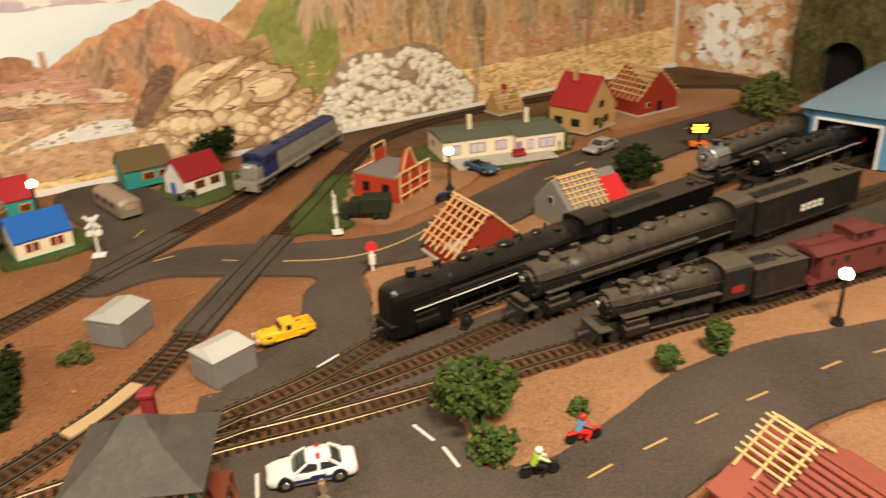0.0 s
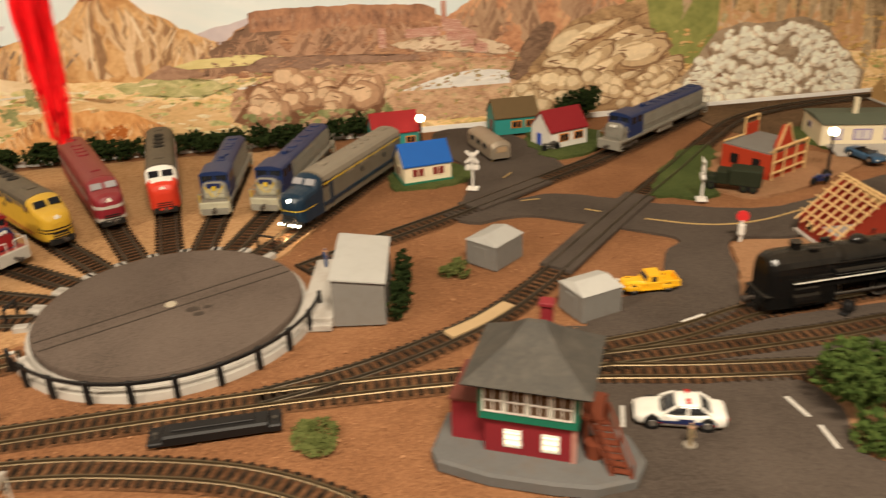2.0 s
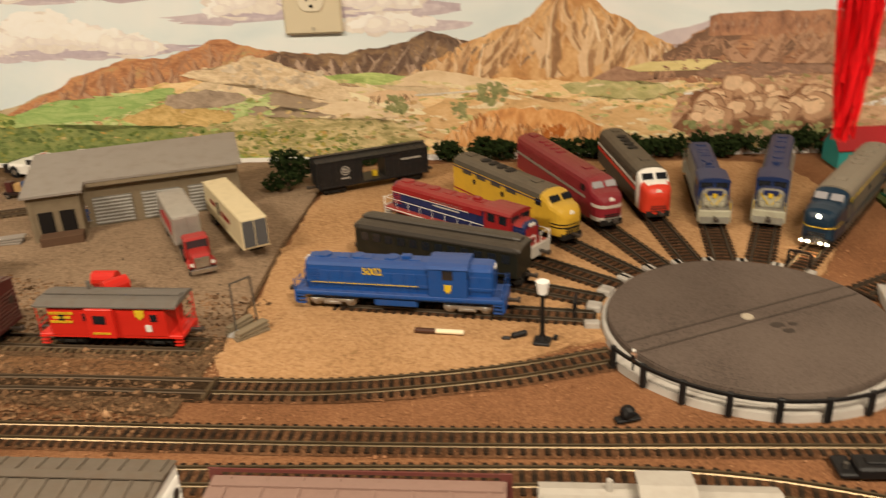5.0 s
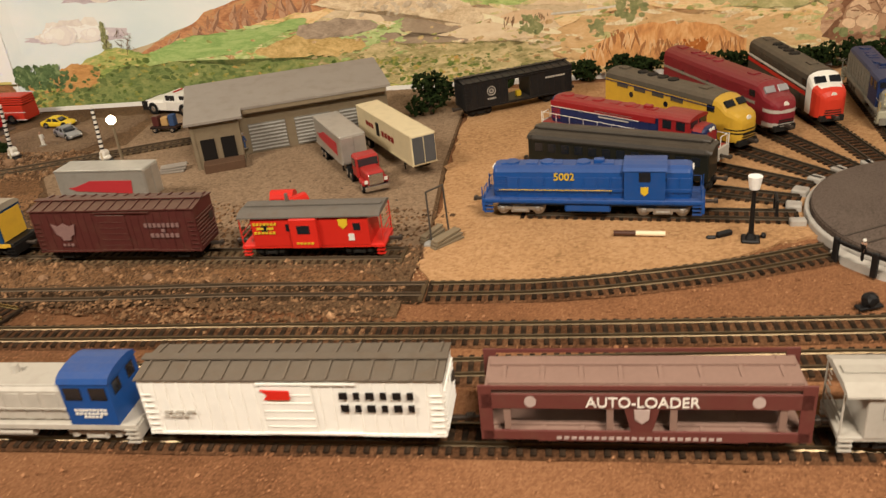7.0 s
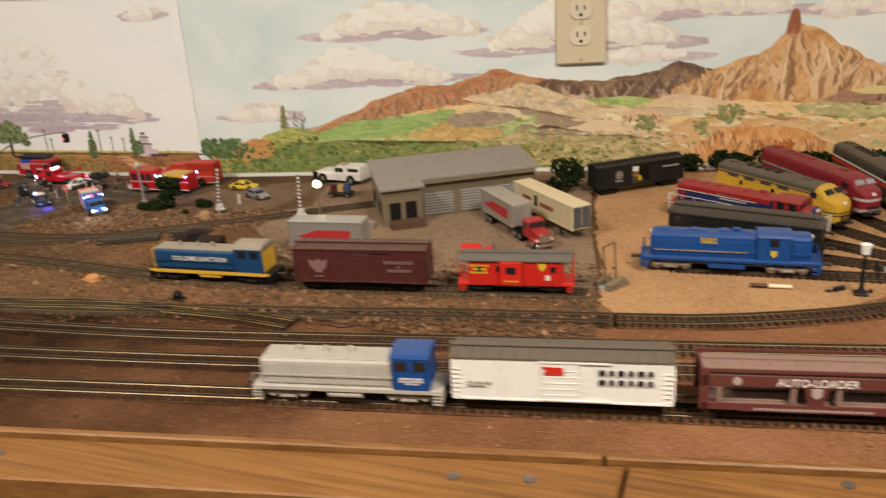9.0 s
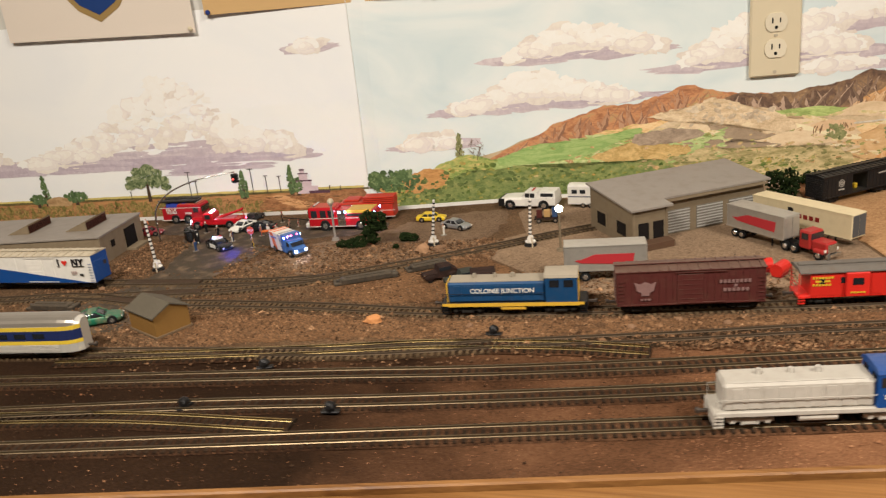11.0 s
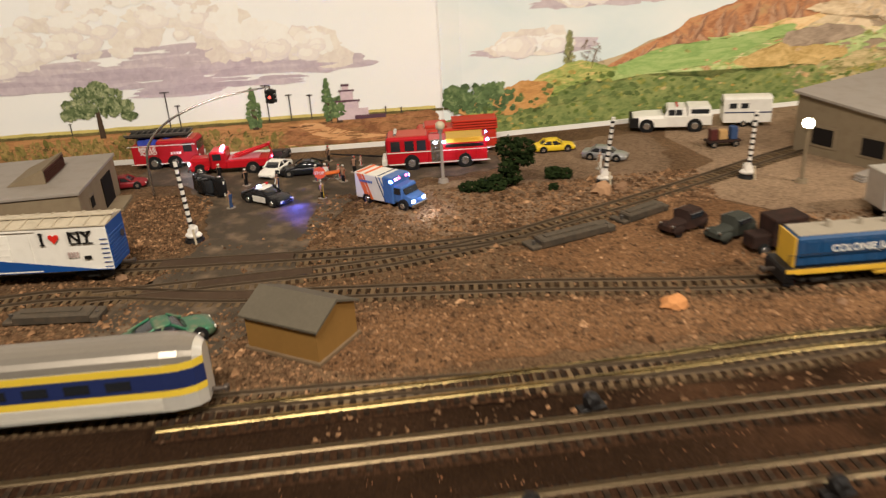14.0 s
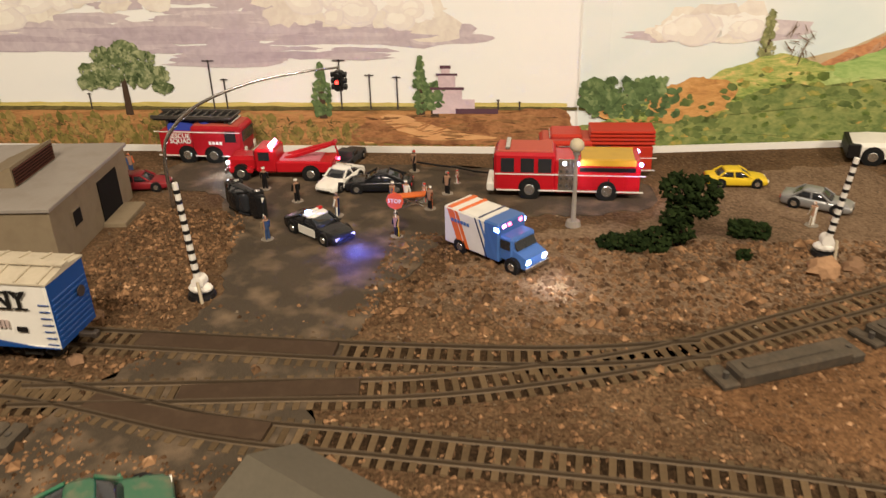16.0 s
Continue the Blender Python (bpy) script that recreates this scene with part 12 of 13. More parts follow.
for s in (-1, 1):
    panel("stripe", hb, (0, s * 0.0131, 0.0190), (0.057, 0.0006, 0.0014), NAVY)
    for x in (-0.018, -0.004):
        panel("window", hb, (x, s * 0.0131, 0.0275), (0.009, 0.0006, 0.0065), CARGLASS)
    panel("rear_door", hb, (-0.0293, s * 0.0062, 0.0200), (0.0008, 0.0115, 0.0260), WPAINT, 0.0003)
    panel("door_pane", hb, (-0.0299, s * 0.0062, 0.0285), (0.0006, 0.0080, 0.0060), CARGLASS)
wheels(ht, (-0.004, 0.008), 0.0130, 0.0045)


def semi_trailer(m, L, paint, label, H=0.046, W=0.029, end=None, roof=None):
    t = thing("semi_trailer", m, label, "trailer", "trailers")
    bm = B()
    box(bm, (0, 0, (0.0145 + H) / 2), (L, W, H - 0.0145), 0.0010)
    bd = part("box_body", bm, paint, t)
    for s in (-1, 1):
        panel("top_rail", bd, (0, s * (W / 2 + 0.0001), H - 0.001), (L, 0.0008, 0.0014), paint)
        panel("bottom_rail", bd, (0, s * (W / 2 + 0.0001), 0.0152), (L, 0.0008, 0.0016), paint)
        panel("end_door", bd, (L / 2 + 0.0003, s * W * 0.24, (0.0150 + H) / 2), (0.0010, W * 0.44, H - 0.019), end or paint, 0.0003)
    panel("chassis", t, (0, 0, 0.0125), (L * 0.94, W * 0.5, 0.0030), BLACKP)
    wheels(t, (-L / 2 + 0.014, -L / 2 + 0.026), W / 2 - 0.001, 0.0060, 0.004)
    for s in (-1, 1):
        bm = B()
        cyl(bm, (L * 0.26, s * 0.008, 0.0), (L * 0.26, s * 0.008, 0.012), 0.0010, n=6)
        part("landing_leg", bm, BLACKP, t)
    return t


ct = semi_trailer(pose(-0.530, 0.117, 0.001, 0, 0, -46), 0.156, mat("trailer_cream", (0.60, 0.50, 0.31), 0.5, var=0.08, dirt=0.1), "cream semi-trailer with dark red emblem bars", H=0.0475, W=0.0275, end=mat("trailer_door_grey", (0.085, 0.085, 0.088), 0.55, var=0.15))
bars(ct, -0.050, -0.026, 0.0330, 0.0050, 3, -0.0142, mat("dark_red_letter", (0.20, 0.02, 0.015), 0.6))
bars(ct, -0.020, -0.008, 0.0330, 0.0150, 1, -0.0142, BLACKP)
bars(ct, -0.004, 0.032, 0.0310, 0.0060, 4, -0.0142, MATS["dark_red_letter"])
gt = semi_trailer(pose(-0.588, 0.098, 0.001, 0, 0, -48), 0.098, SILVER, "silver grey semi-trailer behind a red tractor", H=0.046)
g2 = semi_trailer(pose(-0.788, -0.044, 0.001, 0, 0, 6), 0.102, SILVER, "silver semi-trailer with a red slanted flash", H=0.048)
for tt_ in (gt, g2):
    bm = B()
    prism(bm, [(-0.036, 0.0365), (0.012, 0.0365), (0.030, 0.0300), (0.038, 0.0290), (0.030, 0.0255), (-0.034, 0.0225)], -0.0003, 0.0003)
    part("red_flash", bm, mat("flash_red", (0.40, 0.03, 0.035), 0.5), tt_, "slanted red flash", m=pose(0.0, -0.0149, 0, 0, 0, 90))
TRUCKRED = mat("truck_red", (0.34, 0.024, 0.020), 0.42, var=0.15, dirt=0.1)
tc = thing("tractor_truck", pose(-0.532, 0.038, 0.001, 0, 0, -50), "red conventional tractor truck with a silver grille", "truck", "trucks")
panel("cab", tc, (-0.004, 0, 0.0215), (0.018, 0.025, 0.024), TRUCKRED, 0.002)
panel("bonnet", tc, (0.016, 0, 0.0160), (0.024, 0.019, 0.015), TRUCKRED, 0.002)
panel("grille", tc, (0.0284, 0, 0.0155), (0.0012, 0.0150, 0.0110), CHROME, 0.0004)
panel("windscreen", tc, (0.0053, 0, 0.0270), (0.0010, 0.0210, 0.0080), CARGLASS)
panel("frame", tc, (-0.020, 0, 0.0095), (0.050, 0.012, 0.004), BLACKP)
panel("bumper", tc, (0.0300, 0, 0.0070), (0.002, 0.0260, 0.0050), CHROME, 0.0005)
for s in (-1, 1):
    panel("wing", tc, (0.018, s * 0.0115, 0.0115), (0.016, 0.005, 0.006), TRUCKRED, 0.0015)
    panel("side_window", tc, (-0.003, s * 0.0126, 0.0265), (0.010, 0.0008, 0.0080), CARGLASS)
    panel("headlight", tc, (0.0268, s * 0.0105, 0.0135), (0.0012, 0.0034, 0.0034), LENS)
wheels(tc, (-0.034, -0.020, 0.018), 0.0135, 0.0064, 0.0045)
for x, y, a, lab in ((-0.660, -0.022, 10, "small red tank load on the dirt"), (-0.640, -0.035, 60, "small red barrel load on the dirt")):
    o = thing("red_tank", pose(x + 0.06, y, 0.001, 0, 0, a), lab, "tank", "red tanks")
    bm = B()
    cyl(bm, (-0.012, 0, 0.009), (0.012, 0, 0.009), 0.0080, n=14)
    part("drum", bm, SCARLET, o)
    panel("cradle", o, (0, 0, 0.002), (0.022, 0.012, 0.004), REDP, 0.0005)


def old_car(m, paint, label, L=0.050, van=False):
    t = thing("vintage_car", m, label, "car", "cars")
    bm = B()
    loft(bm, [[(x, y * w, z0 + (z1 - z0) * q) for y, q in ((-1, 0), (1, 0), (1, 0.75), (0.6, 1), (-0.6, 1), (-1, 0.75))] for x, w, z0, z1 in ((-L * 0.48, 0.0075, 0.006, 0.0120), (-L * 0.30, 0.0100, 0.0045, 0.0200), (L * 0.05, 0.0100, 0.0045, 0.0205), (L * 0.10, 0.0080, 0.0045, 0.0135), (L * 0.42, 0.0055, 0.0050, 0.0120), (L * 0.47, 0.0050, 0.0055, 0.0100))])
    part("body", bm, paint, t)
    for s in (-1, 1):
        for x in (-0.30, 0.32):
            bm = B()
            ball(bm, (x * L, s * 0.0090, 0.0068), (0.0082, 0.0026, 0.0042), 2)
            part("mudguard", bm, paint, t)
        panel("side_window", t, (-0.11 * L, s * 0.0098, 0.0160), (0.016, 0.0012, 0.0045), CARGLASS)
        bm = B()
        ball(bm, (0.45 * L, s * 0.0070, 0.0110), (0.0016, 0.0016, 0.0016), 1)
        part("headlight", bm, CHROME, t)
    wheels(t, (-0.30 * L, 0.32 * L), 0.0100, 0.0046, material=paint)
    return t


RUST = mat("rusty_black", (0.026, 0.015, 0.012), 0.75, var=0.35, dirt=0.4, dirt_col=(0.075, 0.032, 0.02))
old_car(pose(-1.0060, -0.0500, 0.001, 0, 0, 215), RUST, "rusty brown vintage car on the dirt")
old_car(pose(-0.9700, -0.0700, 0.001, 0, 0, 212), mat("faded_green_grey", (0.038, 0.040, 0.033), 0.6, var=0.25), "faded grey-green vintage car on the dirt")
vt = thing("box_truck", pose(-0.945, -0.0985, 0.001, 0, 0, 195), "old black box truck behind the switcher", "truck", "trucks")
panel("box_body", vt, (-0.010, 0, 0.0180), (0.032, 0.024, 0.024), RUST, 0.001)
panel("bonnet", vt, (0.014, 0, 0.0110), (0.018, 0.016, 0.012), RUST, 0.001)
wheels(vt, (-0.016, 0.014), 0.0125, 0.0052)
pk = sedan(pose(-1.4240, -0.2130, 0.001, 0, 0, 30), 0.066, mat("metallic_green", (0.020, 0.15, 0.080), 0.4, 0.2, dirt=0.9, dirt_col=(0.20, 0.19, 0.12), dust=0.35), "dusty metallic green car beside the shack", coupe=True)
# toy figures round the accident
YEL2 = mat("hi_vis_yellow", (0.55, 0.42, 0.03), 0.6)
for x, y, lab, tp_, lg, hat in ((-1.4520, 0.0710, "toy figure in grey jacket on a clear base", KHAKI, DENIM, None), (-1.4530, 0.1450, "toy firefighter figure kneeling by the wreck", BLACKP, BLACKP, WPAINT), (-1.4900, 0.1690, "toy firefighter figure with a white helmet", BLACKP, BLACKP, WPAINT),
                                (-1.4110, 0.1190, "toy officer figure in a white shirt", WPAINT, NAVY, None), (-1.3560, 0.0870, "toy firefighter figure in a yellow vest", YEL2, BLACKP, BLACKP), (-1.3310, 0.1730, "toy firefighter figure in black and red", BLACKP, BLACKP, SCARLET),
                                (-1.3690, 0.2230, "toy firefighter figure holding a hose", BLACKP, BLACKP, SCARLET), (-1.6290, 0.1950, "toy figure in an orange shirt", AMOR, DENIM, None), (-1.0500, 0.1380, "toy figure in pale clothes by the road", KHAKI, WPAINT, None),
                                (-0.7250, 0.1170, "toy figure in white at the dock door", WPAINT, DENIM, None), (-1.3720, 0.1470, "toy medic figure in orange beside a stretcher", AMOR, DENIM, WPAINT), (-1.3400, 0.1400, "toy medic figure bending over a stretcher", AMOR, BLACKP, WPAINT)):
    figurine(pose(x, y, 0.001 if x < -0.74 or x > -0.7 else 0.0095, 0, 0, x * 900 % 360), lab, tp_, lg, hat, 0.95)
sr = thing("stretcher", pose(-1.3550, 0.1440, 0.001, 0, 0, 20), "orange stretcher on folding legs", "stretcher")
panel("mattress", sr, (0, 0, 0.0100), (0.024, 0.008, 0.0022), AMOR, 0.0006)
for s in (-1, 1):
    bm = B()
    cyl(bm, (-0.009, s * 0.003, 0.0), (0.009, s * 0.003, 0.009), 0.0006, n=5)
    cyl(bm, (0.009, s * 0.003, 0.0), (-0.009, s * 0.003, 0.009), 0.0006, n=5)
    part("leg", bm, CHROME, sr)
# black hose from the firefighter to the fire engine
hz_ = [(-1.3660, 0.2215, 0.0105), (-1.3480, 0.2190, 0.0090), (-1.3300, 0.2160, 0.0088), (-1.3130, 0.2120, 0.0070), (-1.3010, 0.2080, 0.0078), (-1.2920, 0.2050, 0.0100)]
bm = B()
for a, b in zip(hz_, hz_[1:]):
    cyl(bm, a, b, 0.0009, n=6)
    ball(bm, b, (0.0009, 0.0009, 0.0009), 1)
tagged(part("fire_hose", bm, BLACKP), "black rubber hose running to the fire engine", "hose")
figurine(pose(-1.3620, 0.1530, 0.001, 0, 0, 70), "toy medic figure in red and white beside the stretcher", SCARLET, WPAINT, WPAINT, 0.9)
figurine(pose(-1.3470, 0.1540, 0.001, 0, 0, 200), "toy medic figure in red and white beside the stretcher", SCARLET, WPAINT, SCARLET, 0.8)
figurine(pose(-1.3261, 0.1972, 0.001, 0, 0, 200), "small toy firefighter figure kneeling by the hose", SCARLET, WPAINT, SCARLET, 0.6)


# ---- street furniture ----
def lamp_post(m, h, label, lit=True, globe_r=0.0055, pole=None, spot=0.0):
    t = thing("street_lamp", m, label, "lamp", "street lamps")
    pole = pole or BLACKP
    bm = B()
    cyl(bm, (0, 0, 0), (0, 0, 0.0040), 0.0062, 0.0050, 14)
    cyl(bm, (0, 0, 0.0040), (0, 0, h - globe_r), 0.0020, 0.0013, 10)
    cyl(bm, (0, 0, h - globe_r * 1.4), (0, 0, h - globe_r * 0.6), 0.0022, 0.0034, 10)
    part("post", bm, pole, t)
    bm = B()
    ball(bm, (0, 0, h), (globe_r, globe_r, globe_r), 2)
    part("globe", bm, GLOBE if lit else GLOBEOFF, t, "lit white globe" if lit else "", smooth=True)
    return t


lamp_post(pose(0.699, 0.296, 0.002), 0.052, "black street lamp with a lit white globe")
lamp_post(pose(0.866, -0.172, 0.002), 0.048, "black street lamp with a lit white globe")
lamp_post(pose(0.208, 0.440, 0.002), 0.046, "black street lamp with a lit white globe")
lamp_post(pose(-0.8570, 0.0600, 0.001), 0.062, "pale street lamp with a lit globe", pole=WHTAN)
lamp_post(pose(-1.2260, 0.1200, 0.001), 0.064, "weathered concrete street lamp with an unlit globe", lit=False, pole=WHROOF)
# black yard lamp with a white glass top
yl = thing("street_lamp", pose(-0.1620, -0.0540, 0.001), "black yard lamp with a frosted white top", "lamp", "street lamps")
bm = B()
box(bm, (0, 0, 0.0015), (0.014, 0.014, 0.003), 0.001)
cyl(bm, (0, 0, 0.003), (0, 0, 0.007), 0.0045, 0.0028, 10)
cyl(bm, (0, 0, 0.006), (0, 0, 0.0450), 0.0022, 0.0016, 10)
cyl(bm, (0, 0, 0.0430), (0, 0, 0.0455), 0.0020, 0.0044, 10)
part("post", bm, BLACKP, yl)
bm = B()
cyl(bm, (0, 0, 0.0455), (0, 0, 0.0560), 0.0040, 0.0056, 12)
part("glass_top", bm, mat("frosted_white", (0.80, 0.78, 0.74), 0.4), yl)


def crossbuck(m, label):
    t = thing("crossing_sign", m, label, "sign", "signs")
    panel("foot", t, (0, 0, 0.0010), (0.014, 0.012, 0.0022), WHITEP, 0.0004)
    bm = B()
    cyl(bm, (0, 0, 0), (0, 0, 0.0460), 0.0015, n=8)
    part("post", bm, WHITEP, t)
    for a in (45, -45):
        bm = B()
        box(bm, (0, 0, 0), (0.0210, 0.0010, 0.0038), 0.0002, m=pose(0, -0.0016, 0.0410, 0, a, 0))
        part("cross_arm", bm, WHITEP, t)
    for s in (-1, 1):
        bm = B()
        cyl(bm, (s * 0.0050, -0.0030, 0.0280), (s * 0.0050, 0.0010, 0.0280), 0.0034, n=12)
        part("signal_lamp", bm, WHITEP, t)
    panel("lamp_arm", t, (0, 0, 0.0280), (0.012, 0.0012, 0.0014), WHITEP)
    return t


crossbuck(pose(0.2735, 0.2850, 0.002, 0, 0, -10), "white railway crossing sign with a crossbuck")
t = crossbuck(pose(0.5285, 0.2255, 0.002, 0, 0, -100), "white railway crossing sign seen from the side")
# stop sign
ss_ = thing("stop_sign", pose(0.5340, 0.1120, 0.002, 0, 0, -25), "red round stop sign on a white post", "sign", "signs")
bm = B()
cyl(bm, (0, 0, 0), (0, 0, 0.0230), 0.0016, n=8)
cyl(bm, (0, 0, 0.0080), (0, 0, 0.0180), 0.0034, n=10)
part("post", bm, WHITEP, ss_)
bm = B()
cyl(bm, (0, -0.0008, 0.0270), (0, 0.0008, 0.0270), 0.0062, n=8)
part("disc", bm, mat("stop_red", (0.55, 0.03, 0.03), 0.4), ss_)
s2 = thing("stop_sign", pose(-1.3560, 0.0860, 0.001, 0, 0, -5), "hand-held orange stop sign at the crash scene", "sign", "signs")
bm = B()
cyl(bm, (0, 0, 0.010), (0, 0, 0.0240), 0.0005, n=6)
part("stick", bm, WHITEP, s2)
bm = B()
cyl(bm, (0, -0.0005, 0.0290), (0, 0.0005, 0.0290), 0.0068, n=8)
part("disc", bm, mat("stop_orange", (0.62, 0.09, 0.02), 0.45), s2)
letters("STOP", 0.0044, WPAINT, s2, pose(0, -0.0009, 0.0290) @ SIDE, "white word on the disc")


def crossing_gate(m, label, lean=0.0, arm=0.062):
    """A raised crossing gate: striped arm on a white mechanism."""
    t = thing("crossing_gate", m, label, "crossing gate", "crossing gates")
    bm = B()
    cyl(bm, (0, 0, 0), (0, 0, 0.0030), 0.0095, 0.0085, 16)
    part("foot", bm, BLACKP, t)
    bm = B()
    ball(bm, (0, 0, 0.0060), (0.0085, 0.0060, 0.0036), 2)
    box(bm, (0, 0, 0.0090), (0.0070, 0.0070, 0.0090), 0.0012)
    cyl(bm, (0.0, -0.0042, 0.0110), (0.0, 0.0042, 0.0110), 0.0042, n=12)
    part("mechanism", bm, WHITEP, t)
    a = part("arm", cyl(B(), (0, -0.002, 0.010), (math.sin(radians(lean)) * arm, -0.002, 0.010 + math.cos(radians(lean)) * arm), 0.0024, 0.0018, 8), WHITEP, t, "white arm with black bands")
    for k in range(9):
        q0, q1 = 0.12 + k * 0.098, 0.155 + k * 0.098
        bm = B()
        d = Vector((math.sin(radians(lean)), 0, math.cos(radians(lean)))) * arm
        o = Vector((0, -0.002, 0.010))
        cyl(bm, o + d * q0, o + d * q1, 0.00262 - 0.0005 * q0, n=8)
        part("band", bm, BLACKP, a)
    bm = B()
    cyl(bm, (0.0045, -0.010, 0.0), (0.0035, -0.0095, 0.0150), 0.0011, n=6)
    part("stake", bm, mat("raw_stake", (0.50, 0.42, 0.30), 0.8), t)
    return t


crossing_gate(pose(-1.4650, -0.0160, 0.001), "raised black and white striped crossing gate", -3, 0.070)
crossing_gate(pose(-1.0530, 0.0900, 0.001), "raised black and white striped crossing gate", 7)
crossing_gate(pose(-0.9040, 0.0850, 0.001), "raised black and white striped crossing gate", 3)
crossing_gate(pose(-1.628, -0.246, 0.001), "crossing gate half lowered near the silver car", -50)

# traffic signal on a long curved mast
ts = thing("traffic_signal", pose(-1.5520, 0.1210, 0.001), "traffic signal hanging from a curved silver mast arm", "traffic signal")
bm = B()
mp = spline(((0, 0, 0), (0, 0.0005, 0.040), (0.006, 0.003, 0.062), (0.030, 0.010, 0.084), (0.070, 0.024, 0.099), (0.110, 0.038, 0.105), (0.136, 0.048, 0.1065)), 0.004)
rings = []
for i, (p, d) in enumerate(mp):
    n = Vector((-d.y, d.x, 0)) if abs(d.z) < 0.95 else Vector((0, 1, 0))
    n = (n - d * n.dot(d)).normalized()
    b_ = d.cross(n)
    r_ = 0.0017 - 0.0008 * i / len(mp)
    rings.append([p + (n * math.cos(a) + b_ * math.sin(a)) * r_ for a in [k * math.pi / 4 for k in range(8)]])
loft(bm, rings)
part("mast_arm", bm, CHROME, ts, smooth=True)
bm = B()
box(bm, (0.136, 0.048, 0.0960), (0.0072, 0.0072, 0.0160), 0.0010)
sg = part("signal_head", bm, BLACKP, ts)
for k in range(3):
    for a, b_ in ((1, 0), (-1, 0), (0, 1), (0, -1)):
        bm = B()
        cyl(bm, (0.136 + a * 0.0030, 0.048 + b_ * 0.0030, 0.1010 - k * 0.0050), (0.136 + a * 0.0062, 0.048 + b_ * 0.0062, 0.1008 - k * 0.0050), 0.0023, n=10)
        part("visor", bm, BLACKP, sg)
bm = B()
cyl(bm, (0.136, 0.0414, 0.0960), (0.136, 0.0410, 0.0960), 0.0016, n=10)
part("red_light", bm, glow("signal_red", (1, 0.05, 0.03), 5, (0.4, 0.02, 0.02)), sg)
bm = B()
cyl(bm, (0.136, 0.048, 0.1040), (0.136, 0.048, 0.1080), 0.0008, n=6)
part("hanger", bm, CHROME, ts)

# portable road sign with amber letters
ps = thing("message_sign", pose(1.084, 0.284, 0.002, 0, 0, -25), "black portable road sign with amber lettering bars", "sign", "signs")
panel("board", ps, (0, 0, 0.0300), (0.032, 0.004, 0.018), BLACKP, 0.0006)
AMBER = glow("amber_led", (1.0, 0.55, 0.03), 5, (0.4, 0.2, 0.02))
for z, w in ((0.0345, 0.018), (0.0300, 0.022), (0.0255, 0.018)):
    panel("amber_bar", ps, (0, -0.0022, z), (w, 0.0008, 0.0026), AMBER)
panel("mast", ps, (0, 0, 0.0140), (0.004, 0.004, 0.016), BLACKP)
panel("trailer_base", ps, (0, 0, 0.0070), (0.026, 0.014, 0.006), AMOR, 0.001)
wheels(ps, (0.0,), 0.0085, 0.0045)

# hand wagon with crates
hw_ = thing("baggage_wagon", pose(-0.8950, 0.2000, 0.001, 0, 0, 5), "dark baggage wagon loaded with crates", "wagon")
panel("deck", hw_, (0, 0, 0.0070), (0.040, 0.017, 0.0024), RUST, 0.0004)
for x, y, s, mm in ((-0.012, 0, (0.009, 0.010, 0.014), OXIDE), (0.0, 0.002, (0.010, 0.010, 0.011), TANWALL), (0.012, 0, (0.008, 0.010, 0.015), DENIM)):
    panel("crate", hw_, (x, y, 0.0082 + s[2] / 2), s, mm, 0.0006)
wheels(hw_, (-0.013, 0.013), 0.0088, 0.0040)

# wooden platform scales, pallets, junk
for x, y, a, lab, mm, sz in ((-0.790, 0.060, 20, "stack of grey weathered planks", WHROOF, (0.030, 0.012, 0.002)), (-0.410, -0.085, 55, "grey plank ramp on the ground", WHTAN, (0.032, 0.008, 0.002)), (-0.425, -0.078, 62, "grey plank ramp on the ground", WHTAN, (0.028, 0.006, 0.002))):
    o = thing("plank_stack", pose(x, y, 0.001, 0, 0, a), lab, "planks", "plank stacks")
    for k in range(3):
        panel("plank", o, (k * 0.0012, (k - 1) * 0.0015, 0.001 + k * 0.0024), sz, mm, 0.0003, m=pose(0, 0, 0, 0, 0, k * 6))
# thin metal frame on a foot
fr = thing("metal_frame", pose(-0.4200, -0.0880, 0.001, 0, 0, 8), "thin dark metal frame standing on the sand", "frame")
bm = B()
box(bm, (0, 0, 0.001), (0.016, 0.012, 0.0026), 0.0004)
part("foot", bm, PALEGREY, fr)
bm = B()
cyl(bm, (-0.002, 0, 0.002), (-0.004, 0.006, 0.046), 0.0009, n=6)
cyl(bm, (-0.004, 0.006, 0.046), (0.008, 0.022, 0.046), 0.0009, n=6)
cyl(bm, (0.008, 0.022, 0.046), (0.010, 0.020, 0.002), 0.0009, n=6)
part("hoop", bm, STEEL, fr)
# stop block at a stall track
for a, r in ((66.5, 0.142), (181, 0.141)):
    o = thing("rail_stop", pose(r * math.cos(radians(a)), r * math.sin(radians(a)), 0.003, 0, 0, a), "small black rail stop hoop", "rail stop", "rail stops")
    bm = B()
    for s in (-1, 1):
        cyl(bm, (0, s * 0.010, 0), (0, s * 0.010, 0.014), 0.0014, n=6)
    cyl(bm, (0, -0.010, 0.014), (0, 0.010, 0.014), 0.0014, n=6)
    part("hoop", bm, BLACKP, o)
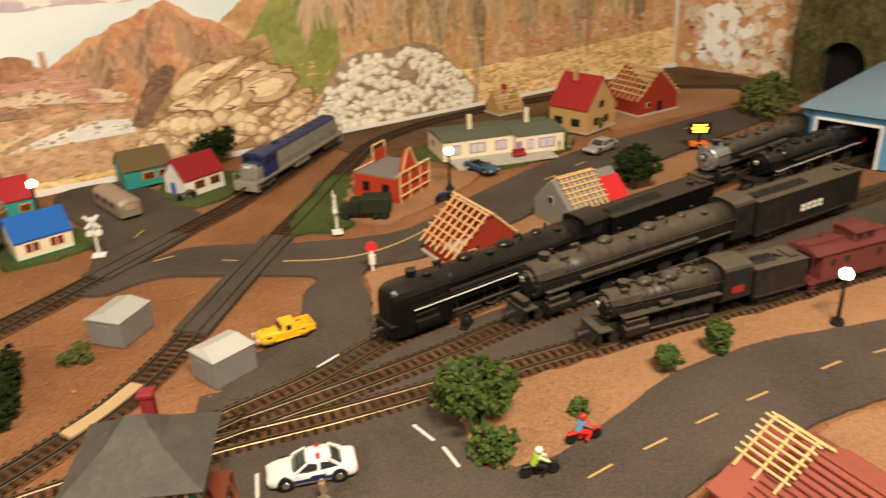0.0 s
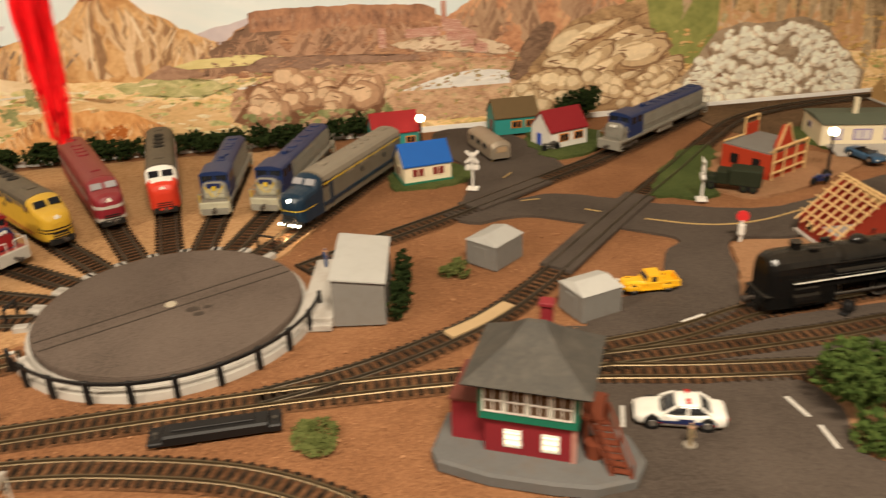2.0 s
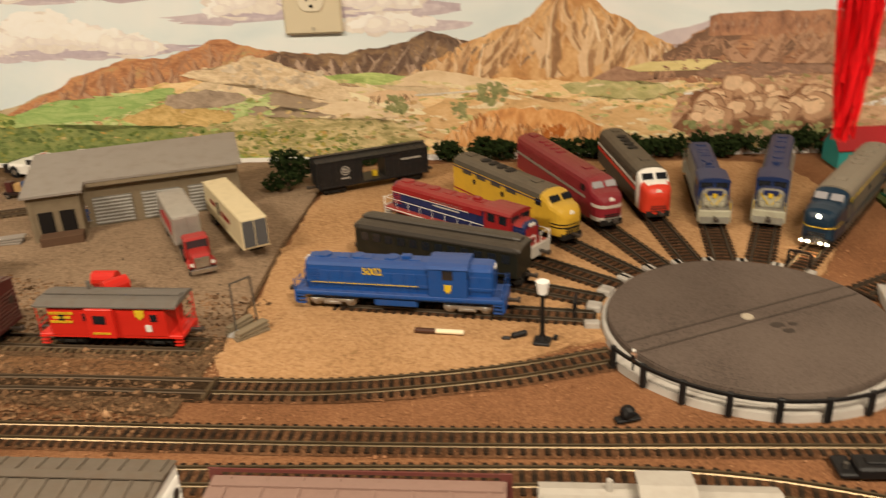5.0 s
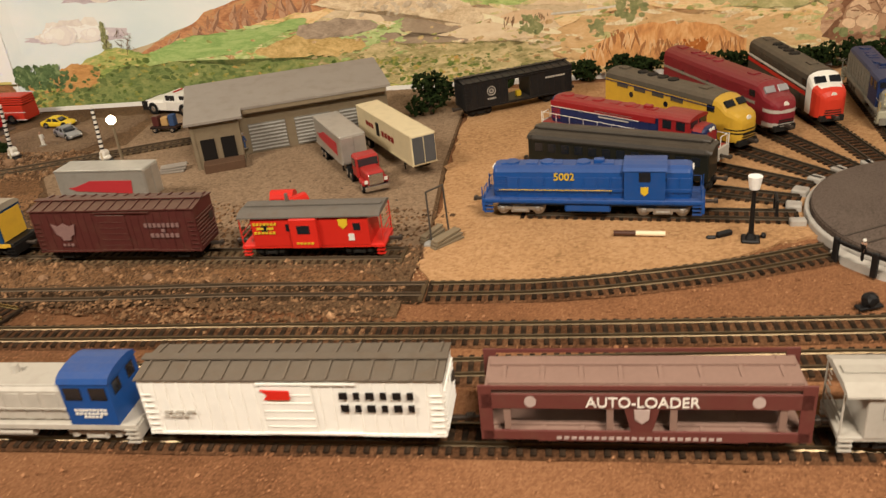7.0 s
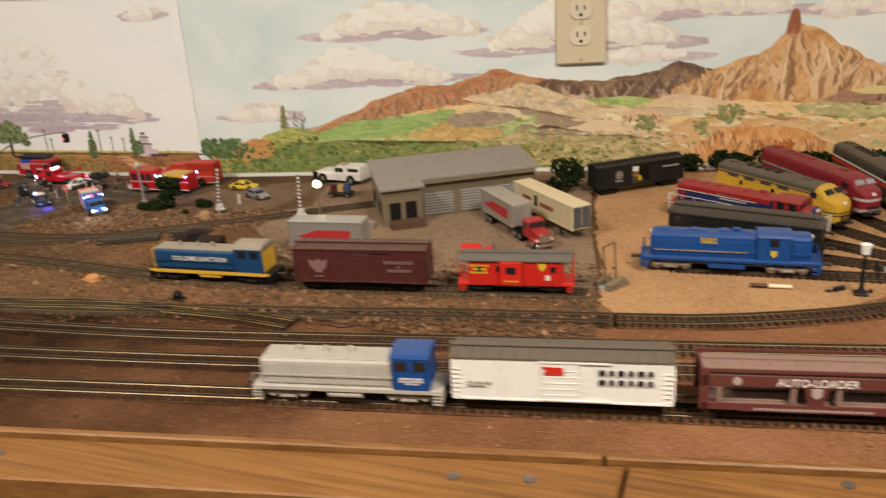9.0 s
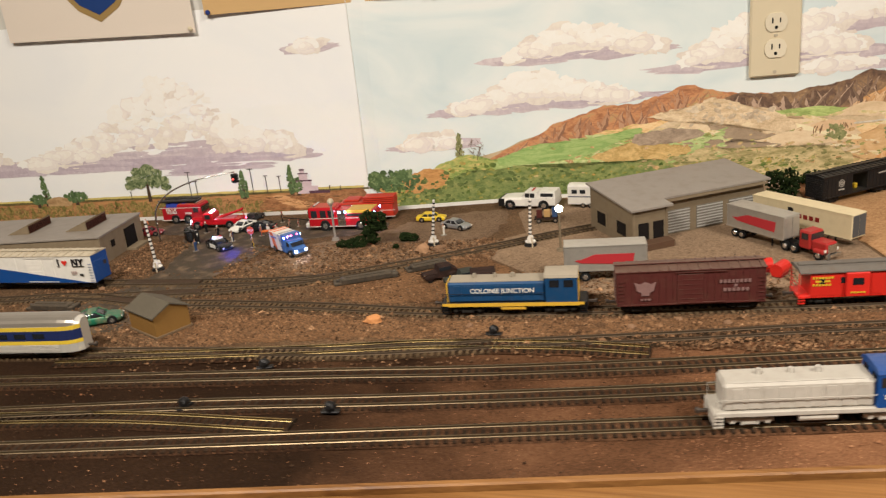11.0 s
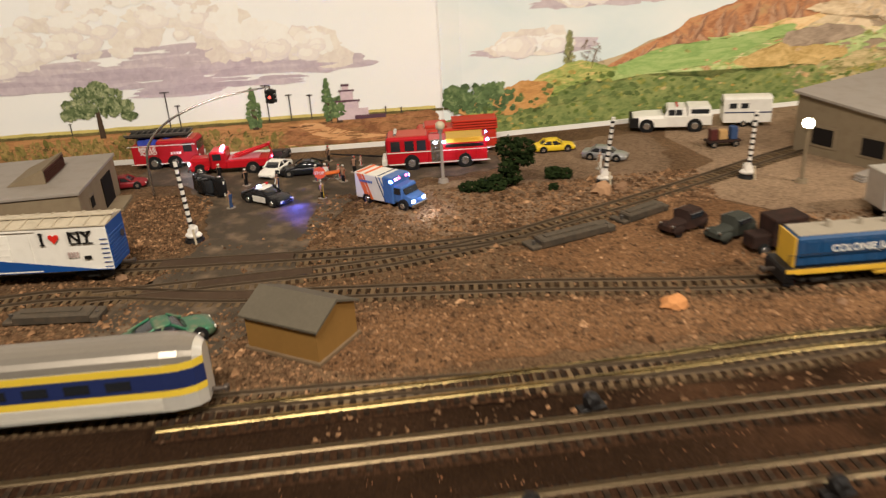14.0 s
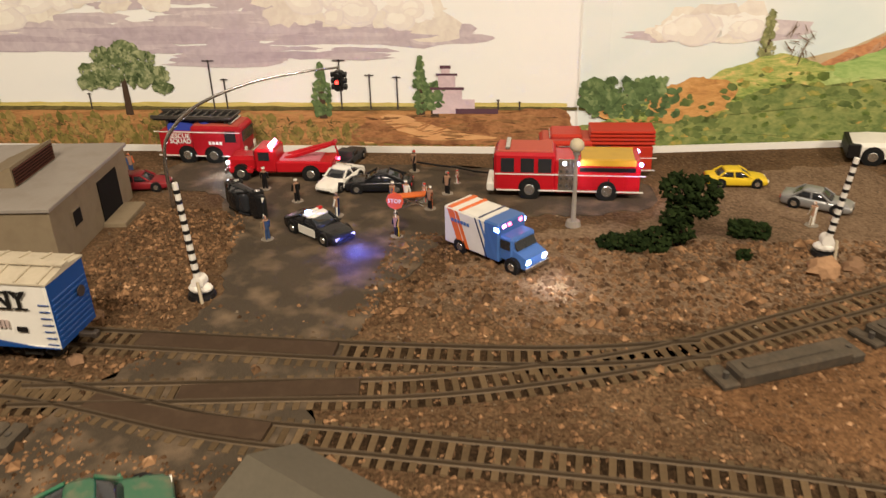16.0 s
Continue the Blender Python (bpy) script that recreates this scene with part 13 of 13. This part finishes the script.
# pen and scraps on the sand
pn = thing("marker_pen", pose(-0.2480, -0.0560, 0.003, 0, 0, 4), "cream and brown marker pen lying on sand", "pen")
part("barrel", cyl(B(), (-0.004, 0, 0.0012), (0.020, 0, 0.0012), 0.0022, n=10), CREAM, pn)
part("cap", cyl(B(), (-0.022, 0, 0.0012), (-0.004, 0, 0.0012), 0.0024, n=10), mat("pen_cap_brown", (0.07, 0.03, 0.018), 0.4), pn)
for x, y, a, s in ((-0.182, -0.048, 35, (0.014, 0.005, 0.005)), (-0.192, -0.054, 10, (0.008, 0.004, 0.003)), (-0.152, -0.047, 80, (0.006, 0.004, 0.004))):
    o = thing("coal_scrap", pose(x, y, 0.001, 0, 0, a), "dark scrap of plastic on the sand", "scrap", "scraps")
    panel("block", o, (0, 0, s[2] / 2), s, BLACKP, 0.0012)
# switch machines: black boxes beside the turnouts
def switch_machine(m, L, material, label):
    t = thing("switch_machine", m, label, "switch machine", "switch machines")
    panel("case", t, (0, 0, 0.0045), (L * 0.78, 0.0160, 0.0085), material, 0.0014)
    panel("cover", t, (-L * 0.02, 0, 0.0092), (L * 0.60, 0.0060, 0.0014), material, 0.0004)
    panel("end_plate", t, (L * 0.43, 0.001, 0.0035), (L * 0.10, 0.0190, 0.0060), material, 0.0010)
    panel("base_plate", t, (-L * 0.44, 0.003, 0.0020), (L * 0.12, 0.0200, 0.0034), material, 0.0008)
    for x in (L * 0.43, -L * 0.44):
        bm = B()
        cyl(bm, (x, 0, 0.003), (x, 0, 0.0075), 0.0016, n=8)
        part("screw", bm, STEEL, t)
    return t


GRIME = mat("grimy_grey_plastic", (0.050, 0.041, 0.031), 0.7, var=0.4, scale=80, dirt=0.4, dust=0.3)
switch_machine(pose(0.084, -0.1700, 0.001, 0, 0, 11), 0.092, BLACKP, "long black switch machine beside the main track")
switch_machine(pose(-1.108, -0.0570, 0.001, 0, 0, 26), 0.090, GRIME, "grimy grey switch machine beside the turnout")
switch_machine(pose(-1.530, -0.170, 0.001, 0, 0, 0), 0.080, GRIME, "grimy grey switch machine beside the turnout")
switch_machine(pose(-1.120 + 0.085, -0.010, 0.001, 0, 0, 34), 0.060, GRIME, "grimy grey switch machine beside the turnout")
# small black lumps: ground throws
for x, y, lab in ((-0.0890, -0.1480, "small black ground throw lever"), (-0.8980, -0.2210, "small black ground throw lever"), (-1.1310, -0.3180, "small black ground throw lever"), (-1.02, -0.40, "small black ground throw lever"), (0.575, -0.032, "small black ground throw lever"), (-1.175, -0.405, "small black ground throw lever")):
    o = thing("ground_throw", pose(x, y, 0.001, 0, 0, x * 700 % 90), lab, "switch lever", "ground throws")
    panel("base", o, (0, 0, 0.0010), (0.018, 0.0070, 0.0024), BLACKP, 0.0005)
    bm = B()
    ball(bm, (0, 0, 0.0062), (0.0058, 0.0050, 0.0056), 2, 0.3)
    part("weight", bm, BLACKP, o)
# wooden crossing planks between rails
PLANK = mat("crossing_plank", (0.40, 0.28, 0.15), 0.75, var=0.15, scale=80)
DPLANK = mat("dark_crossing_board", (0.055, 0.035, 0.022), 0.8, var=0.25, scale=70, dirt=0.2)
def crossing_board(pts, w, z, material, label):
    t = thing("crossing_board", pose(0, 0, 0), label, "crossing board", "crossing boards")
    sm = spline(pts, 0.008)
    bm = B()
    loft(bm, [[p + Vector((-d.y, d.x, 0)) * q + Vector((0, 0, h)) for q, h in ((-w / 2, 0.001), (w / 2, 0.001), (w / 2, z), (-w / 2, z))] for p, d in sm])
    part("board", bm, material, t)
    return t


crossing_board(((0.2430, -0.0530), (0.2700, -0.0315), (0.2980, -0.0020)), 0.0128, 0.0046, PLANK, "raw wooden board laid between the rails")
for pts in (((0.345, 0.064), (0.372, 0.106), (0.424, 0.186), (0.464, 0.245)), ((0.268, 0.226), (0.32, 0.273), (0.36, 0.310))):
    crossing_board(pts, 0.0140, 0.0044, ASPHALT, "asphalt filled between rails at the crossing")
    for s in (-1, 1):
        off = [(x + s * 0.0135 * 0.8, y - s * 0.0135 * 0.6) for x, y in pts]
        crossing_board(off, 0.0075, 0.0042, ASPHALT, "asphalt ramp beside the rail")
for pts in (((-1.478, -0.0750), (-1.42, -0.0735), (-1.355, -0.0715)), ((-1.43, -0.1225), (-1.38, -0.1130), (-1.335, -0.1045)), ((-1.475, -0.1350), (-1.43, -0.1430), (-1.365, -0.1475))):
    crossing_board(pts, 0.0135, 0.0043, DPLANK, "dark brown board between the rails at the crossing")

# red tinsel garland hanging from the ceiling
gl_ = thing("red_garland", pose(0.018, -0.150, 0.205), "bright red tinsel garland hanging from the ceiling", "garland")
random.seed(5)
REDTIN = mat("red_tinsel", (0.75, 0.006, 0.010), 0.35, var=0.3, scale=90, spec=0.5)
bm = B()
for k in range(150):
    a, r = random.uniform(0, 6.28), 0.0095 * math.sqrt(random.random())
    x, y = r * math.cos(a), r * math.sin(a)
    lo_ = max(0.0, random.uniform(-0.006, 0.055)) if k > 8 else random.uniform(0.0, 0.01)
    ph, w = random.uniform(0, 6.28), random.uniform(0.0004, 0.0011)
    prev = None
    kq = 0.55 if lo_ < 0.02 else 1.0
    for i in range(15):
        z = lo_ + (1.29 - lo_) * (i / 14) ** 2.2
        s = 0.0016 * math.sin(z * 60 + ph)
        k2 = min(1.0, 0.45 + z * 6)
        c = Vector((x * k2 * 1.2 + s, y * k2 * 1.2, z))
        d = Vector((math.cos(ph + z * 30), math.sin(ph + z * 30), 0)) * w
        cur = (bm.verts.new(c - d), bm.verts.new(c + d))
        if prev:
            bm.faces.new((prev[0], prev[1], cur[1], cur[0]))
        prev = cur
tin = part("tinsel", bm, REDTIN, gl_)
tin["kind"] = "stuff"

# ---- trees and shrubs ----
def leaf_mat(name, c0, c1):
    return chips_mat(name, ((0.0, c0), (0.5, tuple((a + b) / 2 for a, b in zip(c0, c1))), (1.0, c1)), 0.9)


LEAF = leaf_mat("foliage_green", (0.014, 0.030, 0.006), (0.085, 0.120, 0.030))
LEAFD = leaf_mat("foliage_dark_green", (0.005, 0.010, 0.003), (0.026, 0.040, 0.012))
LEAFO = leaf_mat("foliage_olive", (0.040, 0.052, 0.012), (0.13, 0.14, 0.045))


def clumps(centres, n, size, seed):
    """Many small crumpled leaf clumps scattered over balls given as (centre, radii)."""
    rng = np.random.default_rng(seed)
    base = np.array([(0, 0, 1), (0.94, 0, -0.33), (-0.47, 0.82, -0.33), (-0.47, -0.82, -0.33), (0.5, 0.5, 0.4), (-0.5, 0.1, 0.5)])
    tri = np.array([(0, 1, 4), (0, 4, 2), (0, 2, 5), (0, 5, 3), (0, 3, 1), (1, 3, 2), (1, 2, 4), (2, 3, 5)])
    vs, fs = [], []
    total = sum(r[0] * r[1] + r[2] * r[0] for _, r in centres)
    for c, r in centres:
        k = max(6, int(n * (r[0] * r[1] + r[2] * r[0]) / total))
        d = rng.normal(size=(k, 3))
        d /= np.linalg.norm(d, axis=1)[:, None]
        rad = rng.uniform(0.55, 1.08, (k, 1)) ** 0.6
        pos = np.array(c) + d * rad * np.array(r)
        for p in pos:
            q = rng.normal(size=(3, 3))
            q, _ = np.linalg.qr(q)
            v = (base * rng.uniform(0.5, 1.3, (6, 1)) * size * rng.uniform(0.6, 1.3)) @ q.T + p
            fs.append(tri + 6 * len(vs))
            vs.append(v)
    v = np.concatenate(vs)
    v[:, 2] = np.maximum(v[:, 2], 0.0002)
    return v.tolist(), np.concatenate(fs).tolist()


def plant(name, m, label, balls, n, size, material, seed, trunk=None, category="bush"):
    t = thing(name, m, label, category, "trees and shrubs")
    if trunk:
        bm = B()
        h, r = trunk
        cyl(bm, (0, 0, -0.001), (0.0005, 0, h * 0.6), r, r * 0.7, 7)
        cyl(bm, (0.0005, 0, h * 0.55), (-0.0005, 0.0005, h), r * 0.7, r * 0.3, 6)
        for c, rr in balls[:6]:
            cyl(bm, (0, 0, h * 0.5), (c[0] * 0.8, c[1] * 0.8, c[2]), r * 0.4, r * 0.15, 5)
        part("trunk", bm, BARK, t)
    v, f = clumps(balls, n, size, seed)
    me = bpy.data.meshes.new("crown")
    me.from_pydata(v, [], f)
    me.materials.append(material)
    ob = new("crown", me)
    ob.parent = t
    ob["kind"] = "stuff"
    return t


def balls_round(rng, w, h, z, n, r):
    return [((rng.uniform(-w, w), rng.uniform(-w, w), z + rng.uniform(0, h)), (r * rng.uniform(0.7, 1.2),) * 2 + (r * rng.uniform(0.6, 1.0),)) for _ in range(n)]


rng = random.Random(3)
plant("bush", pose(0.5240, -0.1680, 0.001), "large bright green foam bush on the verge", balls_round(rng, 0.017, 0.030, 0.010, 12, 0.014), 950, 0.0032, LEAF, 1, trunk=(0.02, 0.002))
plant("bush", pose(0.5200, -0.2040, 0.001), "low bright green foam bush", balls_round(rng, 0.008, 0.012, 0.006, 4, 0.011), 280, 0.0028, LEAF, 2)
plant("bush", pose(0.5960, -0.1860, 0.001), "tiny green shrub on sand", balls_round(rng, 0.005, 0.004, 0.003, 4, 0.005), 120, 0.0022, LEAF, 3)
plant("bush", pose(0.6870, -0.1680, 0.001), "green foam shrub on sand", balls_round(rng, 0.006, 0.012, 0.007, 5, 0.009), 260, 0.0027, LEAF, 4, trunk=(0.012, 0.003))
plant("bush", pose(0.7420, -0.1620, 0.001), "slender green foam shrub on sand", balls_round(rng, 0.004, 0.026, 0.008, 6, 0.008), 300, 0.0027, LEAF, 5, trunk=(0.015, 0.002))
plant("tree", pose(0.9050, 0.1880, 0.001), "dark green model tree beside the road", balls_round(rng, 0.018, 0.026, 0.014, 11, 0.0145), 800, 0.0036, LEAFD, 6, trunk=(0.03, 0.003), category="tree")
plant("tree", pose(1.2950, 0.3750, 0.001), "dull green model tree near the engine shed", balls_round(rng, 0.026, 0.036, 0.020, 11, 0.020), 800, 0.0042, LEAFO, 7, trunk=(0.035, 0.003), category="tree")
plant("tree", pose(0.4390, 0.5420, 0.001), "dark green tree behind the cottages", balls_round(rng, 0.020, 0.030, 0.022, 10, 0.016), 650, 0.0036, LEAFD, 8, trunk=(0.03, 0.003), category="tree")
plant("bush", pose(0.2470, 0.0670, 0.001), "flat olive shrub beside the shed", balls_round(rng, 0.011, 0.003, 0.003, 5, 0.007), 200, 0.0024, LEAFO, 9)
plant("hedge", pose(0.2010, 0.0250, 0.001), "dark green hedge behind the hut", [((rng.uniform(-0.004, 0.004), y * 0.008 - 0.044, 0.012), (0.007, 0.008, 0.012)) for y in range(12)], 520, 0.0026, LEAFD, 10, category="hedge")
x0 = -0.36
k = 0
while x0 < 0.16:
    y0 = back_y(x0) - 0.022 + rng.uniform(-0.004, 0.004)
    plant("bush", pose(x0, y0, 0.001), "dark green bush at the foot of the mural", balls_round(rng, 0.013, 0.012, 0.010, 6, 0.013), 260, 0.0036, LEAFD, 20 + k)
    x0 += rng.uniform(0.030, 0.044)
    k += 1
plant("tree", pose(-0.540, 0.275, 0.001), "dark green tree beside the warehouse", balls_round(rng, 0.017, 0.030, 0.012, 10, 0.014), 600, 0.0034, LEAFD, 40, trunk=(0.03, 0.003), category="tree")
plant("bush", pose(-0.480, 0.385, 0.001), "dark green bush beside the warehouse", balls_round(rng, 0.012, 0.010, 0.006, 6, 0.010), 260, 0.0034, LEAFD, 41)
plant("tree", pose(-1.1500, 0.0920, 0.001), "dark green wind-bent model tree on dirt", [((-0.004, 0, 0.045), (0.014, 0.012, 0.010)), ((0.012, 0.002, 0.042), (0.012, 0.011, 0.011)), ((0.004, 0, 0.030), (0.012, 0.010, 0.008)), ((-0.006, 0.0, 0.022), (0.011, 0.010, 0.009)), ((0.016, 0, 0.030), (0.008, 0.008, 0.006)), ((0.0, 0.0, 0.012), (0.010, 0.010, 0.008))], 700, 0.0030, LEAFD, 42, trunk=(0.042, 0.0028), category="tree")
plant("bush", pose(-1.1780, 0.0830, 0.001), "low dark green bush on dirt", [((-0.020, 0, 0.005), (0.010, 0.007, 0.006)), ((-0.004, 0, 0.006), (0.010, 0.008, 0.008)), ((0.010, 0, 0.008), (0.010, 0.009, 0.010))], 420, 0.0028, LEAFD, 43)
plant("bush", pose(-1.0990, 0.1130, 0.001), "low dark green bush on dirt", [((-0.006, 0, 0.006), (0.009, 0.007, 0.007)), ((0.006, 0, 0.005), (0.008, 0.007, 0.006))], 240, 0.0028, LEAFD, 44)
plant("bush", pose(-1.1090, 0.0760, 0.001), "tiny green shrub on dirt", [((0, 0, 0.003), (0.005, 0.004, 0.004))], 70, 0.0022, LEAFD, 45)
plant("bush", pose(0.152, -0.178, 0.002), "ragged patch of green flock", [((0.0, 0.002, 0.001), (0.017, 0.019, 0.0012)), ((0.004, -0.010, 0.001), (0.012, 0.012, 0.0012)), ((-0.006, 0.010, 0.0015), (0.008, 0.007, 0.0015))], 420, 0.0022, LEAFO, 46)

# ---- loose stones and chips ----
def chips(name, n, size, material, region, label, seed, flat=0.6, zlow=0.0):
    rngc = np.random.default_rng(seed)
    base = np.array([(1, 0, 0), (-1, 0, 0), (0, 1, 0), (0, -1, 0), (0, 0, 1), (0, 0, -1)], float)
    tri = np.array([(0, 2, 4), (2, 1, 4), (1, 3, 4), (3, 0, 4), (2, 0, 5), (1, 2, 5), (3, 1, 5), (0, 3, 5)])
    pts = []
    while len(pts) < n:
        p = region(rngc)
        if p is not None:
            pts.append(p)
    P = np.array(pts)
    vs = np.empty((n, 6, 3))
    for i in range(n):
        s = size * rngc.uniform(0.4, 1.0) * (2.2 if rngc.random() < 0.03 else 1)
        v = base * rngc.uniform(0.6, 1.2, (6, 1)) * np.array((s, s * rngc.uniform(0.5, 1), s * flat))
        a = rngc.uniform(0, 6.28)
        c, q = math.cos(a), math.sin(a)
        vs[i] = v @ np.array([[c, q, 0], [-q, c, 0], [0.3 * rngc.uniform(-1, 1), 0.3, 1]]) + P[i]
        vs[i][:, 2] += s * flat * 0.25 + zlow
    f = (tri[None] + 6 * np.arange(n)[:, None, None]).reshape(-1, 3)
    me = bpy.data.meshes.new(name)
    me.from_pydata(vs.reshape(-1, 3).tolist(), [], f.tolist())
    me.materials.append(material)
    return tagged(new(name, me), label, "stones", kind="stuff")


CH_RED = chips_mat("ballast_chips", ((0, (0.10, 0.045, 0.022)), (0.5, (0.28, 0.13, 0.062)), (1, (0.46, 0.25, 0.13))))
CH_SAND = chips_mat("sand_chips", ((0, (0.28, 0.15, 0.07)), (0.6, (0.50, 0.30, 0.15)), (1, (0.68, 0.46, 0.27))))
CH_ROCK = chips_mat("rock_chips", ((0.1, (0.030, 0.017, 0.009)), (0.5, (0.120, 0.068, 0.036)), (0.8, (0.27, 0.150, 0.076)), (0.98, (0.55, 0.34, 0.19))))
CH_DIRT = chips_mat("dirt_chips", ((0, (0.045, 0.035, 0.026)), (0.6, (0.15, 0.112, 0.076)), (1, (0.34, 0.26, 0.18))))


def in_box(x0, x1, f0, f1, dens=None):
    def pick(r):
        x = r.uniform(x0, x1)
        y = r.uniform(f0(x), f1(x))
        if dens and r.random() > dens(x, y):
            return None
        return (x, y, 0.0)
    return pick


off_road = lambda x, y: 0.0 if (0.24 < x and y > -0.13 and not (x < 0.46 and y < 0.16)) else 1.0
chips("ballast_chips", 15000, 0.0011, CH_RED, in_box(-0.42, 0.46, front_y, lambda x: min(0.42, back_y(x)), lambda x, y: (0.0 if x * x + y * y < 0.0175 else 0.12 if (x < 0.10 and y > -0.05 - 0.25 * (x + 0.1)) else 1.0) * off_road(x, y)), "loose rust-brown ballast chips", 1)
chips("ballast_chips", 4500, 0.0010, CH_RED, in_box(-1.7, -0.4, front_y, lambda x: -0.22 + 0.17 * (x + 0.4), lambda x, y: 1.0 if x > -0.70 else 0.12), "loose rust-brown ballast chips", 2)
# very dark chips, only over the darker western ground
chips("soot_chips", 5000, 0.0011, chips_mat("soot_chips", ((0, (0.013, 0.008, 0.005)), (0.7, (0.046, 0.026, 0.015)), (1, (0.13, 0.080, 0.05)))), in_box(-1.75, -0.68, front_y, lambda x: -0.26 + 0.10 * (x + 0.7)), "very dark brown ballast chips", 8)
chips("sand_chips", 5000, 0.0013, CH_SAND, in_box(-0.43, 0.10, lambda x: -0.16 - 0.0 * x, lambda x: 0.40, lambda x, y: 0.0 if (x * x + y * y < 0.0175 or y < -0.066 + 0.34 * (x + 0.105) - 0.02) else (1.0 if y < -0.03 else 0.25)), "loose tan sand crumbs", 3)
yard = lambda x, y: 0.10 if y < -0.245 - 0.06 * (x < -1.2) else 1.0 if y < -0.165 else 0.45 if y < -0.02 else 0.2
chips("rock_chips", 22000, 0.0026, CH_ROCK, in_box(-1.62, -0.42, lambda x: -0.255 + 0.10 * (x + 0.42) if x > -1.3 else -0.30, lambda x: -0.02, lambda x, y: (0.16 if -1.46 < x < -1.35 and y > -0.17 else 1.0) * yard(x, y)), "brown broken rock between the yard tracks", 4, zlow=0.0008)
chips("rock_chips", 5200, 0.0030, CH_ROCK, in_box(-1.36, -0.95, lambda x: -0.03 + 0.20 * max(0, x + 1.2), lambda x: 0.095 + 0.10 * max(0, x + 1.2), lambda x, y: 0.9 if x > -1.2 else 0.55), "scattered brown stones on the dirt", 5, zlow=0.0008)
chips("rock_chips", 2200, 0.0026, CH_ROCK, in_box(-1.57, -1.475, lambda x: -0.04, lambda x: 0.12), "scattered brown stones on the dirt", 6, zlow=0.0008)
chips("dirt_chips", 9000, 0.0010, CH_DIRT, in_box(-1.62, -0.46, lambda x: -0.13, lambda x: back_y(x) - 0.02, lambda x, y: 0.45 if -1.50 < x < -1.34 else 1.0), "fine grey-brown dirt crumbs", 7, zlow=0.0009)


def rock(x, y, s, material, label):
    bm = B()
    ball(bm, (0, 0, s[2] * 0.5), s, 2, 0.45)
    return tagged(part("rock", bm, material, m=pose(x, y, 0, 0, 0, x * 500)), label, "rock", "rocks")


ROCKO, ROCKB = mat("orange_rock", (0.52, 0.24, 0.09), 0.85, var=0.3, scale=200, bump=0.6), mat("brown_rock", (0.22, 0.13, 0.075), 0.9, var=0.3, scale=200, bump=0.6)
rock(-1.0500, -0.1930, (0.011, 0.008, 0.007), ROCKO, "orange-tan rock on the yard dirt")
rock(-1.061, 0.060, (0.011, 0.009, 0.009), mat("tan_rock", (0.34, 0.20, 0.11), 0.85, var=0.3, scale=200, bump=0.6), "tan block of rock by the crossing gate")
for x, y, r in ((-1.040, 0.068, 0.008), (-1.035, 0.080, 0.005), (-1.00, -0.02, 0.004), (-1.52, -0.05, 0.006), (-1.505, -0.098, 0.006), (-0.65, -0.18, 0.005), (-0.75, -0.195, 0.005), (-1.12, 0.05, 0.004), (-1.16, 0.03, 0.004), (-1.20, -0.005, 0.004), (-0.93, -0.20, 0.005), (-0.70, -0.172, 0.004)):
    rock(x, y, (r, r * 0.8, r * 0.7), ROCKB, "brown rock lying on the dirt")
